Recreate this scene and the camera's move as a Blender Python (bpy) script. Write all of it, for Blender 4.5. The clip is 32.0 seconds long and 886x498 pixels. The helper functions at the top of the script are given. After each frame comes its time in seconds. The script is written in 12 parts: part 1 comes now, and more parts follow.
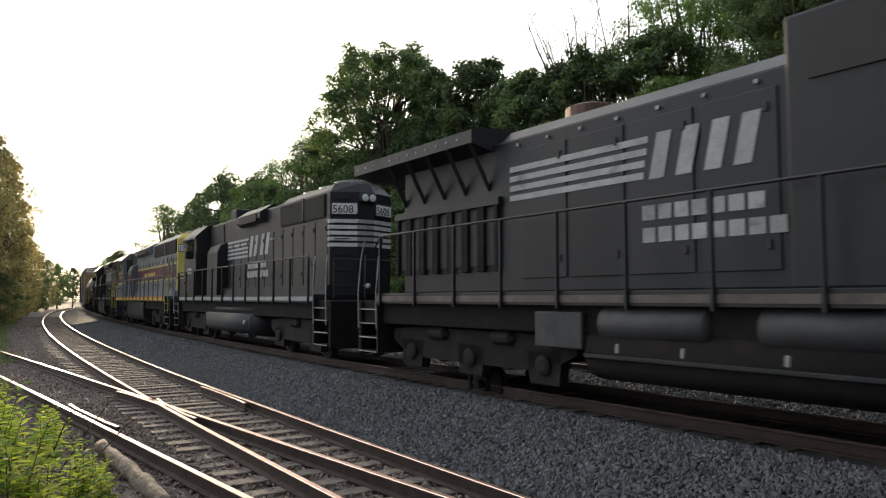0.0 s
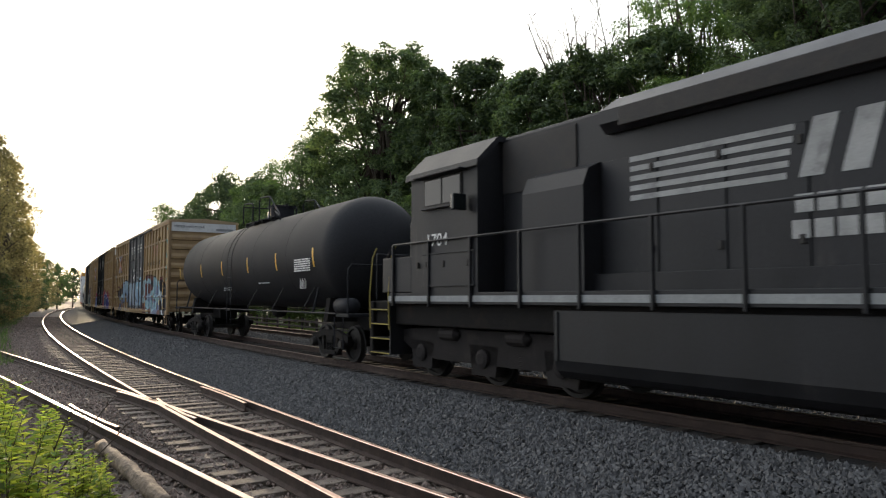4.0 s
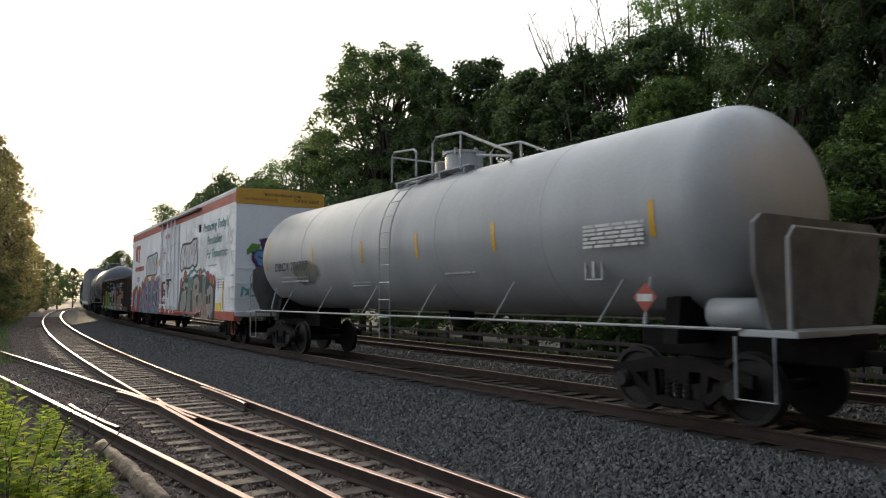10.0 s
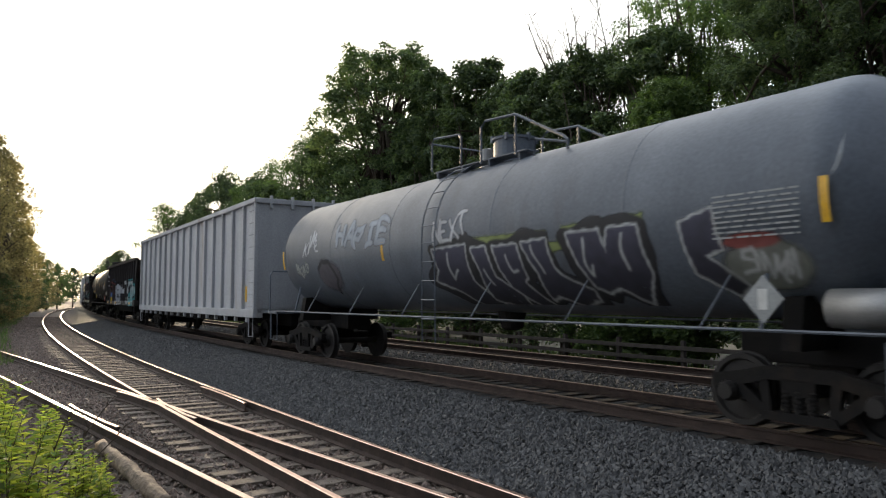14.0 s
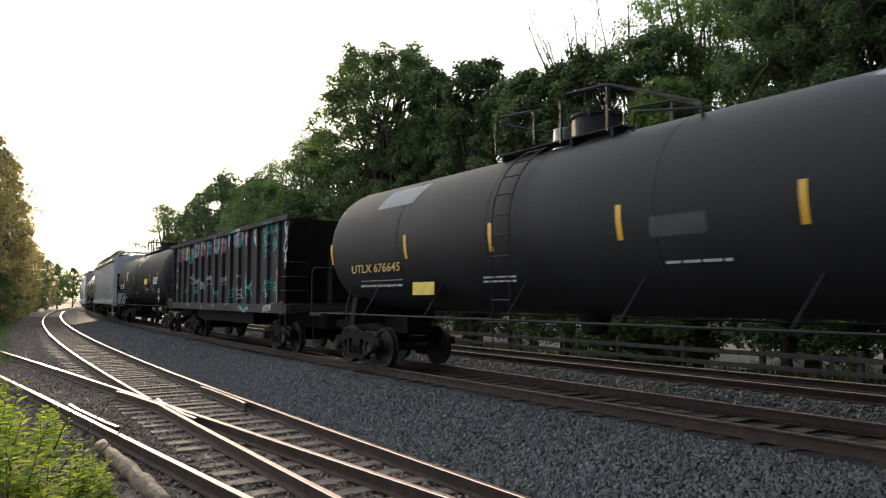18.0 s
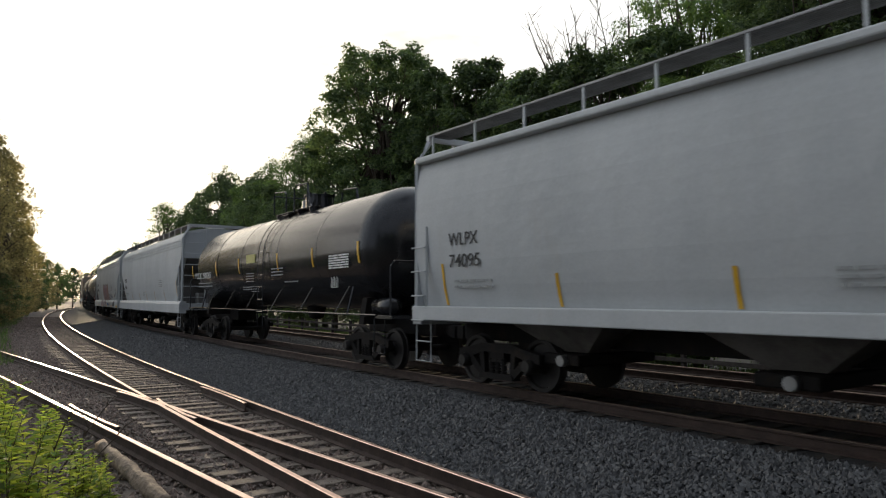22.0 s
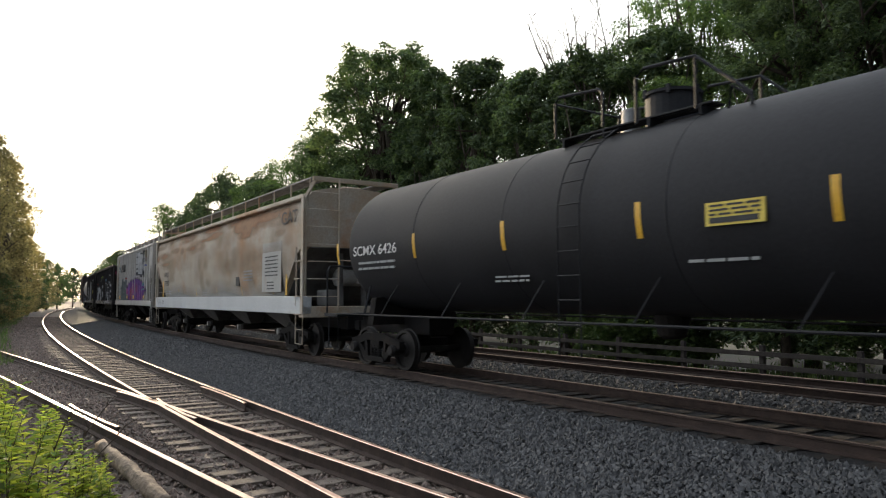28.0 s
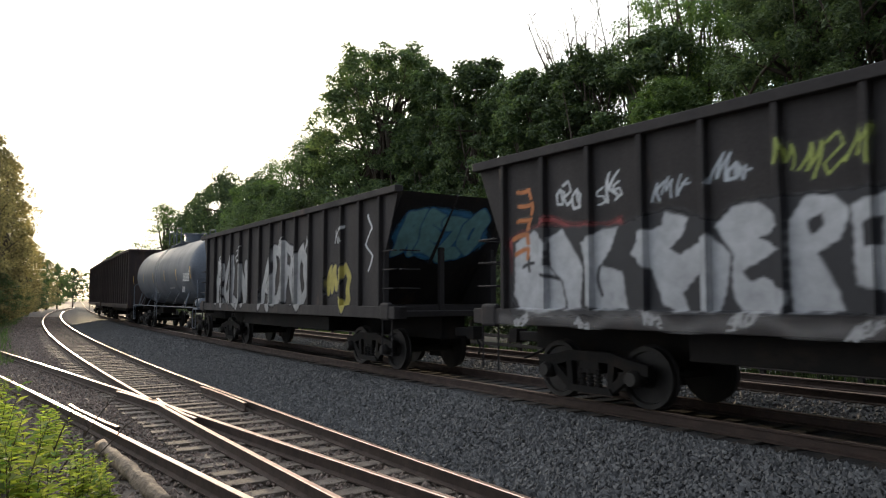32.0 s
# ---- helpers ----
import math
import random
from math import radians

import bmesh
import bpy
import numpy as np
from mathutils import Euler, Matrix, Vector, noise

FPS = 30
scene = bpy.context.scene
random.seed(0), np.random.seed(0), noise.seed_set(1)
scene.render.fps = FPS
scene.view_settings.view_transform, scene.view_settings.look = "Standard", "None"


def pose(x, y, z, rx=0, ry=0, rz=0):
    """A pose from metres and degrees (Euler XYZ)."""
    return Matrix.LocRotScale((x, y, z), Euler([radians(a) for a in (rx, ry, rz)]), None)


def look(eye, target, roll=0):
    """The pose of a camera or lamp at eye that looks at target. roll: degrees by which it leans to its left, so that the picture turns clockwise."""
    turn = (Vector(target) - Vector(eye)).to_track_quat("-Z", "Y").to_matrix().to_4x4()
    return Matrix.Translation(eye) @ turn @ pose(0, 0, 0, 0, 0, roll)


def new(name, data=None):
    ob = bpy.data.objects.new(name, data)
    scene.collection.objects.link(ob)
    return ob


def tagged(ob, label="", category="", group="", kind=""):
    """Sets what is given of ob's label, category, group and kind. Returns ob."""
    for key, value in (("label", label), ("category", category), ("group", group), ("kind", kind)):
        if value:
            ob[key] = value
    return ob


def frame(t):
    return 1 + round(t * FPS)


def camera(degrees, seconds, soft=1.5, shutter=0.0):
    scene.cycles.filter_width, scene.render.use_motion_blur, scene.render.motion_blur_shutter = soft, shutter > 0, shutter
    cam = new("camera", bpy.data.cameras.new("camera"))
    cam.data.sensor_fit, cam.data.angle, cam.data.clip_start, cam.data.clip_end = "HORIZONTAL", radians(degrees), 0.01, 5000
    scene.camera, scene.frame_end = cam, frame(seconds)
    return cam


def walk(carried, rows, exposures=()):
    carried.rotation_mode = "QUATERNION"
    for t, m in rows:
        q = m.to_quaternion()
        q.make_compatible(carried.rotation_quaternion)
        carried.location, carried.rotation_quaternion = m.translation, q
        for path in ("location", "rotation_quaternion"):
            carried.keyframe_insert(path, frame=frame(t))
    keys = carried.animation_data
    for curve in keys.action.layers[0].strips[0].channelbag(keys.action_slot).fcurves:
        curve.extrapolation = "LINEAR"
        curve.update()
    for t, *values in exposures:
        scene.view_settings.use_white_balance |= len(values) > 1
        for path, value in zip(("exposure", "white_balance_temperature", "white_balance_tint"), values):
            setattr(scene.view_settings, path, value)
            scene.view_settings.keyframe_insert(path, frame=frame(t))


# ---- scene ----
# ---------------------------------------------------------------- camera
PITCH, EYE_Z = 3.954, 1.609
cam = camera(63.57, 32.0, soft=1.15, shutter=0.1)
CAM_POSE = pose(0, 0, EYE_Z, 90 + PITCH, 0, 0)
EXPOSURES = [(0, -0.05), (4, -0.08), (7, -0.15), (9, -0.3), (10.3, -0.48), (11, -0.75), (12, -0.85), (13, -0.52), (14, -0.2), (15.5, -0.1), (17, 0), (19, 0.05), (20, 0.05), (21, -0.3), (22, -0.64), (23, -0.35), (24, -0.65), (25.2, -0.68), (26.5, -0.35), (27.5, -0.08), (28.4, -0.1), (29, -0.3), (30, -0.3), (31, -0.15), (32, -0.05)]
walk(cam, [(0, CAM_POSE), (32, CAM_POSE)], EXPOSURES)

# ---------------------------------------------------------------- light
SUN_EL, SUN_AZ = 4.6, -28.4          # degrees; azimuth from +y towards +x
SKY_STRENGTH = 0.12
world = bpy.data.worlds.new("evening_sky")
scene.world = world
world.use_nodes = True
wn, wl = world.node_tree.nodes, world.node_tree.links
wn.clear()
w_out = wn.new("ShaderNodeOutputWorld")
w_bg = wn.new("ShaderNodeBackground")
w_sky = wn.new("ShaderNodeTexSky")
w_sky.sky_type = "NISHITA"
w_sky.sun_disc = False
w_sky.sun_elevation = radians(SUN_EL)
w_sky.sun_rotation = radians(SUN_AZ)
w_sky.dust_density = 2.0
w_sky.air_density = 1.0
w_tc = wn.new("ShaderNodeTexCoord")
w_map = wn.new("ShaderNodeMapping")
w_map.inputs["Scale"].default_value = (1.0, 1.0, 4.0)
w_noise = wn.new("ShaderNodeTexNoise")
w_noise.inputs["Scale"].default_value = 1.7
w_noise.inputs["Detail"].default_value = 7.0
w_noise.inputs["Roughness"].default_value = 0.55
w_ramp = wn.new("ShaderNodeValToRGB")
w_ramp.color_ramp.elements[0].position = 0.25
w_ramp.color_ramp.elements[1].position = 0.47
w_mix = wn.new("ShaderNodeMixRGB")
# thin cloud, brightest round the sun and dim on the far side of the sky
w_dot = wn.new("ShaderNodeVectorMath")
w_dot.operation = "DOT_PRODUCT"
w_dot.inputs[1].default_value = (math.sin(radians(SUN_AZ)) * math.cos(radians(SUN_EL)), math.cos(radians(SUN_AZ)) * math.cos(radians(SUN_EL)), math.sin(radians(SUN_EL)))
w_glow = wn.new("ShaderNodeValToRGB")
w_glow.color_ramp.elements[0].position, w_glow.color_ramp.elements[0].color = 0.0, (3.6, 4.0, 4.8, 1)
w_glow.color_ramp.elements[1].position, w_glow.color_ramp.elements[1].color = 1.0, (27.0, 24.0, 19.5, 1)
for w_pos, w_col in ((0.5, (6.9, 7.7, 9.0, 1)), (0.72, (13.2, 14.4, 15.8, 1)), (0.92, (18.5, 17.8, 16.6, 1))):
    w_glow.color_ramp.elements.new(w_pos).color = w_col
w_half = wn.new("ShaderNodeMapRange")
w_half.inputs["From Min"].default_value = -1.0
wl.new(w_tc.outputs["Generated"], w_dot.inputs[0])
wl.new(w_dot.outputs["Value"], w_half.inputs["Value"])
wl.new(w_half.outputs["Result"], w_glow.inputs["Fac"])
wl.new(w_glow.outputs["Color"], w_mix.inputs["Color2"])
wl.new(w_tc.outputs["Generated"], w_map.inputs["Vector"])
wl.new(w_map.outputs["Vector"], w_noise.inputs["Vector"])
wl.new(w_noise.outputs["Fac"], w_ramp.inputs["Fac"])
wl.new(w_ramp.outputs["Color"], w_mix.inputs["Fac"])
wl.new(w_sky.outputs["Color"], w_mix.inputs["Color1"])
wl.new(w_mix.outputs["Color"], w_bg.inputs["Color"])
w_bg.inputs["Strength"].default_value = SKY_STRENGTH
wl.new(w_bg.outputs["Background"], w_out.inputs["Surface"])

sun_data = bpy.data.lights.new("sun", "SUN")
sun_data.energy = 5.0
sun_data.angle = radians(1.0)
sun_data.color = (1.0, 0.78, 0.52)
sun_dir = Vector((math.sin(radians(SUN_AZ)) * math.cos(radians(SUN_EL)), math.cos(radians(SUN_AZ)) * math.cos(radians(SUN_EL)), math.sin(radians(SUN_EL))))
sun = new("sun", sun_data)
sun.matrix_world = look(sun_dir * 200, (0, 0, 0))

# ---------------------------------------------------------------- materials
MATS = {}


def nodes_of(name):
    m = bpy.data.materials.new(name)
    m.use_nodes = True
    nt = m.node_tree
    return m, nt.nodes, nt.links, nt.nodes["Principled BSDF"]


def surface(name, col, col2=None, rough=0.6, metal=0.0, scale=3.0, fine=40.0, bump=0.15, stain=None, stain_amt=0.4, streak=False, island=False, spec=0.5, grit=0.35, dent=0.0):
    """A weathered surface: two colours mixed at a large and a fine scale, stains, a rough relief."""
    if name in MATS:
        return MATS[name]
    m, n, l, b = nodes_of(name)
    col2 = col2 or tuple(c * 0.6 for c in col)
    tc = n.new("ShaderNodeTexCoord")
    mp = n.new("ShaderNodeMapping")
    if streak:
        mp.inputs["Scale"].default_value = (1.0, 1.0, 0.22)
    l.new(tc.outputs["Object"], mp.inputs["Vector"])
    big = n.new("ShaderNodeTexNoise")
    big.inputs["Scale"].default_value = scale
    big.inputs["Detail"].default_value = 6
    big.inputs["Roughness"].default_value = 0.62
    l.new(mp.outputs["Vector"], big.inputs["Vector"])
    sml = n.new("ShaderNodeTexNoise")
    sml.inputs["Scale"].default_value = fine
    sml.inputs["Detail"].default_value = 4
    l.new(tc.outputs["Object"], sml.inputs["Vector"])
    r1 = n.new("ShaderNodeValToRGB")
    r1.color_ramp.elements[0].position, r1.color_ramp.elements[1].position = 0.36, 0.68
    r1.color_ramp.elements[0].color, r1.color_ramp.elements[1].color = (*col, 1), (*col2, 1)
    l.new(big.outputs["Fac"], r1.inputs["Fac"])
    out = r1.outputs["Color"]
    g = n.new("ShaderNodeMixRGB")
    g.blend_type = "OVERLAY"
    g.inputs["Fac"].default_value = grit
    l.new(out, g.inputs["Color1"])
    l.new(sml.outputs["Fac"], g.inputs["Color2"])
    out = g.outputs["Color"]
    if stain:
        st = n.new("ShaderNodeTexNoise")
        st.inputs["Scale"].default_value = scale * 0.55
        st.inputs["Detail"].default_value = 8
        st.inputs["Roughness"].default_value = 0.7
        off = n.new("ShaderNodeVectorMath")
        off.inputs[1].default_value = (13.1, 5.7, 2.3)
        l.new(mp.outputs["Vector"], off.inputs[0])
        l.new(off.outputs["Vector"], st.inputs["Vector"])
        r2 = n.new("ShaderNodeValToRGB")
        r2.color_ramp.elements[0].position, r2.color_ramp.elements[1].position = 0.62 - 0.25 * stain_amt, 0.74 - 0.1 * stain_amt
        l.new(st.outputs["Fac"], r2.inputs["Fac"])
        mx = n.new("ShaderNodeMixRGB")
        mx.inputs["Color2"].default_value = (*stain, 1)
        l.new(r2.outputs["Color"], mx.inputs["Fac"])
        l.new(out, mx.inputs["Color1"])
        out = mx.outputs["Color"]
    if island:
        gi = n.new("ShaderNodeNewGeometry")
        hv = n.new("ShaderNodeHueSaturation")
        mr = n.new("ShaderNodeMapRange")
        mr.inputs["To Min"].default_value, mr.inputs["To Max"].default_value = 0.55, 1.5
        l.new(gi.outputs["Random Per Island"], mr.inputs["Value"])
        l.new(mr.outputs["Result"], hv.inputs["Value"])
        l.new(out, hv.inputs["Color"])
        out = hv.outputs["Color"]
    else:
        oi = n.new("ShaderNodeObjectInfo")
        hv = n.new("ShaderNodeHueSaturation")
        mr = n.new("ShaderNodeMapRange")
        mr.inputs["To Min"].default_value, mr.inputs["To Max"].default_value = 0.88, 1.12
        l.new(oi.outputs["Random"], mr.inputs["Value"])
        l.new(mr.outputs["Result"], hv.inputs["Value"])
        l.new(out, hv.inputs["Color"])
        out = hv.outputs["Color"]
    l.new(out, b.inputs["Base Color"])
    rr = n.new("ShaderNodeMapRange")
    rr.inputs["To Min"].default_value, rr.inputs["To Max"].default_value = max(0.05, rough - 0.15), min(1, rough + 0.15)
    l.new(big.outputs["Fac"], rr.inputs["Value"])
    l.new(rr.outputs["Result"], b.inputs["Roughness"])
    b.inputs["Metallic"].default_value = metal
    b.inputs["Specular IOR Level"].default_value = spec
    if dent:
        dn = n.new("ShaderNodeTexNoise")
        dn.inputs["Scale"].default_value = 1.3
        dn.inputs["Detail"].default_value = 2.5
        l.new(tc.outputs["Object"], dn.inputs["Vector"])
        db = n.new("ShaderNodeBump")
        db.inputs["Strength"].default_value = dent
        db.inputs["Distance"].default_value = 0.25
        l.new(dn.outputs["Fac"], db.inputs["Height"])
        l.new(db.outputs["Normal"], b.inputs["Normal"])
    elif bump:
        bp = n.new("ShaderNodeBump")
        bp.inputs["Strength"].default_value = bump
        bp.inputs["Distance"].default_value = 0.02
        l.new(sml.outputs["Fac"], bp.inputs["Height"])
        l.new(bp.outputs["Normal"], b.inputs["Normal"])
    MATS[name] = m
    return m


def leafy(name, col, col2, glow=0.45, warm=(1.3, 1.4, 0.65)):
    if name in MATS:
        return MATS[name]
    m, n, l, b = nodes_of(name)
    gi = n.new("ShaderNodeNewGeometry")
    r = n.new("ShaderNodeValToRGB")
    r.color_ramp.elements[0].color, r.color_ramp.elements[1].color = (*col, 1), (*col2, 1)
    l.new(gi.outputs["Random Per Island"], r.inputs["Fac"])
    oi = n.new("ShaderNodeObjectInfo")
    hv = n.new("ShaderNodeHueSaturation")
    mr = n.new("ShaderNodeMapRange")
    mr.inputs["To Min"].default_value, mr.inputs["To Max"].default_value = 0.75, 1.25
    l.new(oi.outputs["Random"], mr.inputs["Value"])
    l.new(mr.outputs["Result"], hv.inputs["Value"])
    l.new(r.outputs["Color"], hv.inputs["Color"])
    l.new(hv.outputs["Color"], b.inputs["Base Color"])
    b.inputs["Roughness"].default_value = 0.6
    tr = n.new("ShaderNodeBsdfTranslucent")
    br = n.new("ShaderNodeMixRGB")
    br.blend_type = "MULTIPLY"
    br.inputs["Fac"].default_value = 1.0
    br.inputs["Color2"].default_value = (*warm, 1)
    l.new(hv.outputs["Color"], br.inputs["Color1"])
    l.new(br.outputs["Color"], tr.inputs["Color"])
    mx = n.new("ShaderNodeMixShader")
    mx.inputs["Fac"].default_value = glow
    l.new(b.outputs["BSDF"], mx.inputs[1])
    l.new(tr.outputs["BSDF"], mx.inputs[2])
    l.new(mx.outputs["Shader"], n["Material Output"].inputs["Surface"])
    MATS[name] = m
    return m


ballast_stone = surface("ballast_stone", (0.098, 0.098, 0.10), (0.04, 0.041, 0.043), 0.72, scale=9, fine=60, island=True)
cinder = surface("cinder", (0.12, 0.094, 0.078), (0.06, 0.048, 0.041), 0.95, scale=0.9, fine=55, bump=0.6, stain=(0.12, 0.10, 0.08))
# bed near black: the shade between the loose stones is put into its colour
ballast_bed = surface("ballast_bed", (0.03, 0.03, 0.032), (0.018, 0.018, 0.02), 0.95, scale=6, fine=34, bump=0.9)
soil = surface("soil", (0.09, 0.075, 0.05), (0.05, 0.06, 0.025), 0.95, scale=0.4, fine=12, bump=0.6)
tie_wood = surface("tie_wood", (0.19, 0.155, 0.125), (0.075, 0.06, 0.05), 0.9, scale=5, fine=60, bump=0.9, stain=(0.06, 0.048, 0.04), stain_amt=0.4)
# oiled ties of the main tracks, coloured darker still for shade under the train
tie_oiled_shaded = surface("tie_oiled_shaded", (0.055, 0.045, 0.038), (0.028, 0.023, 0.02), 0.9, scale=5, fine=60, bump=0.8, stain=(0.03, 0.025, 0.022), stain_amt=0.4)
rail_rust = surface("rail_rust", (0.052, 0.031, 0.024), (0.032, 0.021, 0.017), 0.85, scale=5, fine=50, bump=0.3)
rail_worn = surface("rail_worn", (0.30, 0.215, 0.17), (0.20, 0.145, 0.115), 0.5, metal=0.8, scale=3, fine=70, bump=0.1)
rail_bright = surface("rail_bright", (0.86, 0.64, 0.54), (0.62, 0.44, 0.36), 0.33, metal=1.0, scale=3, fine=70, bump=0.05)
bark = surface("bark", (0.10, 0.075, 0.055), (0.055, 0.042, 0.032), 0.9, scale=6, fine=30, bump=0.9)
log_bark = surface("log_bark", (0.30, 0.23, 0.17), (0.11, 0.08, 0.06), 0.9, scale=9, fine=30, bump=1.0, stain=(0.07, 0.055, 0.045), stain_amt=0.5)
leaf_deep = leafy("leaf_deep", (0.048, 0.08, 0.046), (0.17, 0.225, 0.115), 0.42)
leaf_fresh = leafy("leaf_fresh", (0.055, 0.10, 0.036), (0.17, 0.235, 0.085), 0.45)
# sun glare over the left trees is put into this golden leaf colour
leaf_glare = leafy("leaf_glare", (0.15, 0.145, 0.08), (0.42, 0.37, 0.21), 0.6, (1.35, 1.25, 0.8))
leaf_weed = leafy("leaf_weed", (0.08, 0.16, 0.045), (0.40, 0.46, 0.12), 0.6, (1.5, 1.45, 0.6))
fence_wood = surface("fence_wood", (0.055, 0.045, 0.038), (0.03, 0.026, 0.022), 0.85, scale=4, fine=30, bump=0.4)
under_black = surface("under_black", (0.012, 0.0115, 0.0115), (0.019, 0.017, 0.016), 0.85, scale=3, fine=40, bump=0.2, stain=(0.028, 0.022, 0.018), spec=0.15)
wheel_steel = surface("wheel_steel", (0.022, 0.019, 0.018), (0.014, 0.012, 0.011), 0.7, metal=0.2, scale=4)
white_ink = surface("white_ink", (0.72, 0.72, 0.70), (0.55, 0.55, 0.53), 0.7, scale=5, bump=0)
black_ink = surface("black_ink", (0.03, 0.03, 0.032), (0.05, 0.05, 0.05), 0.7, scale=5, bump=0)
red_ink = surface("red_ink", (0.42, 0.06, 0.04), (0.35, 0.09, 0.07), 0.6, scale=5, bump=0)
grey_ink = surface("grey_ink", (0.32, 0.33, 0.33), (0.24, 0.25, 0.25), 0.7, scale=5, bump=0)
teal_ink = surface("teal_ink", (0.06, 0.27, 0.27), (0.08, 0.22, 0.22), 0.6, scale=5, bump=0)
yellow_tape = surface("yellow_tape", (0.72, 0.42, 0.03), (0.6, 0.33, 0.03), 0.35, scale=6, bump=0)
yellow_ink = surface("yellow_ink", (0.75, 0.58, 0.10), (0.6, 0.45, 0.08), 0.6, scale=5, bump=0)
gold_ink = surface("gold_ink", (0.6, 0.42, 0.10), (0.5, 0.33, 0.08), 0.6, scale=5, bump=0)


# ---------------------------------------------------------------- mesh helpers
def link_mesh(name, bm, mats, smooth=False):
    me = bpy.data.meshes.new(name)
    bm.to_mesh(me)
    bm.free()
    for m in mats if isinstance(mats, (list, tuple)) else [mats]:
        me.materials.append(m)
    if smooth:
        for p in me.polygons:
            p.use_smooth = True
    return me


def part(name, bm, material, parent, label="", smooth=False):
    ob = new(name, link_mesh(name, bm, material, smooth))
    ob.parent = parent
    return tagged(ob, label) if label else ob


def shared(name, me, parent, m=None):
    ob = new(name, me)
    ob.parent = parent
    if m is not None:
        ob.matrix_local = m
    return ob


def thing(name, label, category, group="", kind=""):
    return tagged(new(name), label, category, group, kind)


def box(bm, x0, x1, y0, y1, z0, z1):
    vs = [bm.verts.new(p) for p in ((x0, y0, z0), (x1, y0, z0), (x1, y1, z0), (x0, y1, z0), (x0, y0, z1), (x1, y0, z1), (x1, y1, z1), (x0, y1, z1))]
    for f in ((3, 2, 1, 0), (4, 5, 6, 7), (0, 1, 5, 4), (1, 2, 6, 5), (2, 3, 7, 6), (3, 0, 4, 7)):
        bm.faces.new([vs[i] for i in f])
    return bm


def bbox(x0, x1, y0, y1, z0, z1, bev=0.0):
    bm = box(bmesh.new(), x0, x1, y0, y1, z0, z1)
    if bev:
        bmesh.ops.bevel(bm, geom=bm.edges[:], offset=bev, segments=2, profile=0.5, affect="EDGES")
    return bm


def prism(bm, prof, a0, a1, axis="x"):
    """A closed outline pushed along x (outline y, z) or along y (outline x, z)."""
    mk = (lambda p, a: (a, p[0], p[1])) if axis == "x" else (lambda p, a: (p[0], a, p[1]))
    r0 = [bm.verts.new(mk(p, a0)) for p in prof]
    r1 = [bm.verts.new(mk(p, a1)) for p in prof]
    n = len(prof)
    for i in range(n):
        bm.faces.new((r0[i], r0[(i + 1) % n], r1[(i + 1) % n], r1[i]))
    bm.faces.new(r0[::-1])
    bm.faces.new(r1)
    bmesh.ops.recalc_face_normals(bm, faces=bm.faces[:])
    return bm


def tube(bm, pts, r, n=6):
    """A bent bar through points."""
    rings = []
    pts = [Vector(p) for p in pts]
    for i, p in enumerate(pts):
        d = (pts[min(i + 1, len(pts) - 1)] - pts[max(i - 1, 0)]).normalized()
        up = Vector((0, 0, 1)) if abs(d.z) < 0.9 else Vector((1, 0, 0))
        u = d.cross(up).normalized()
        w = d.cross(u)
        rr = r[i] if isinstance(r, (list, tuple)) else r
        rings.append([bm.verts.new(p + rr * (math.cos(2 * math.pi * k / n) * u + math.sin(2 * math.pi * k / n) * w)) for k in range(n)])
    for a, b in zip(rings, rings[1:]):
        for k in range(n):
            bm.faces.new((a[k], a[(k + 1) % n], b[(k + 1) % n], b[k]))
    bm.faces.new(rings[0][::-1])
    bm.faces.new(rings[-1])
    return bm


def lathe(bm, prof, n=32, axis="x", c=(0, 0, 0)):
    """Rings (place along the axis, radius) round an axis."""
    rings = []
    for a, r in prof:
        ring = []
        for k in range(n):
            t = 2 * math.pi * k / n
            q = (a, r * math.cos(t), r * math.sin(t)) if axis == "x" else ((r * math.cos(t), a, r * math.sin(t)) if axis == "y" else (r * math.cos(t), r * math.sin(t), a))
            ring.append(bm.verts.new((q[0] + c[0], q[1] + c[1], q[2] + c[2])))
        rings.append(ring)
    for a, b in zip(rings, rings[1:]):
        for k in range(n):
            bm.faces.new((a[k], a[(k + 1) % n], b[(k + 1) % n], b[k]))
    bm.faces.new(rings[0])
    bm.faces.new(rings[-1])
    bmesh.ops.recalc_face_normals(bm, faces=bm.faces[:])
    return bm


def bars(rows, y, t=0.006):
    """Flat painted bars (x0, x1, z0, z1) on a side that faces -y."""
    bm = bmesh.new()
    for x0, x1, z0, z1 in rows:
        box(bm, x0, x1, y - t, y, z0, z1)
    return bm


FONT_CACHE = {}


def lettering(text, size, stretch=1.0, shear=0.0):
    key = (text, size, stretch, shear)
    if key not in FONT_CACHE:
        cu = bpy.data.curves.new("lettering", "FONT")
        cu.body, cu.size, cu.shear, cu.extrude = text, size, shear, 0.002
        cu.offset = 0.006 * size
        ob = bpy.data.objects.new("lettering", cu)
        scene.collection.objects.link(ob)
        dg = bpy.context.evaluated_depsgraph_get()
        me = bpy.data.meshes.new_from_object(ob.evaluated_get(dg))
        bpy.data.objects.remove(ob)
        me.transform(Matrix.Diagonal((stretch, 1, 1, 1)))
        FONT_CACHE[key] = me
    return FONT_CACHE[key]


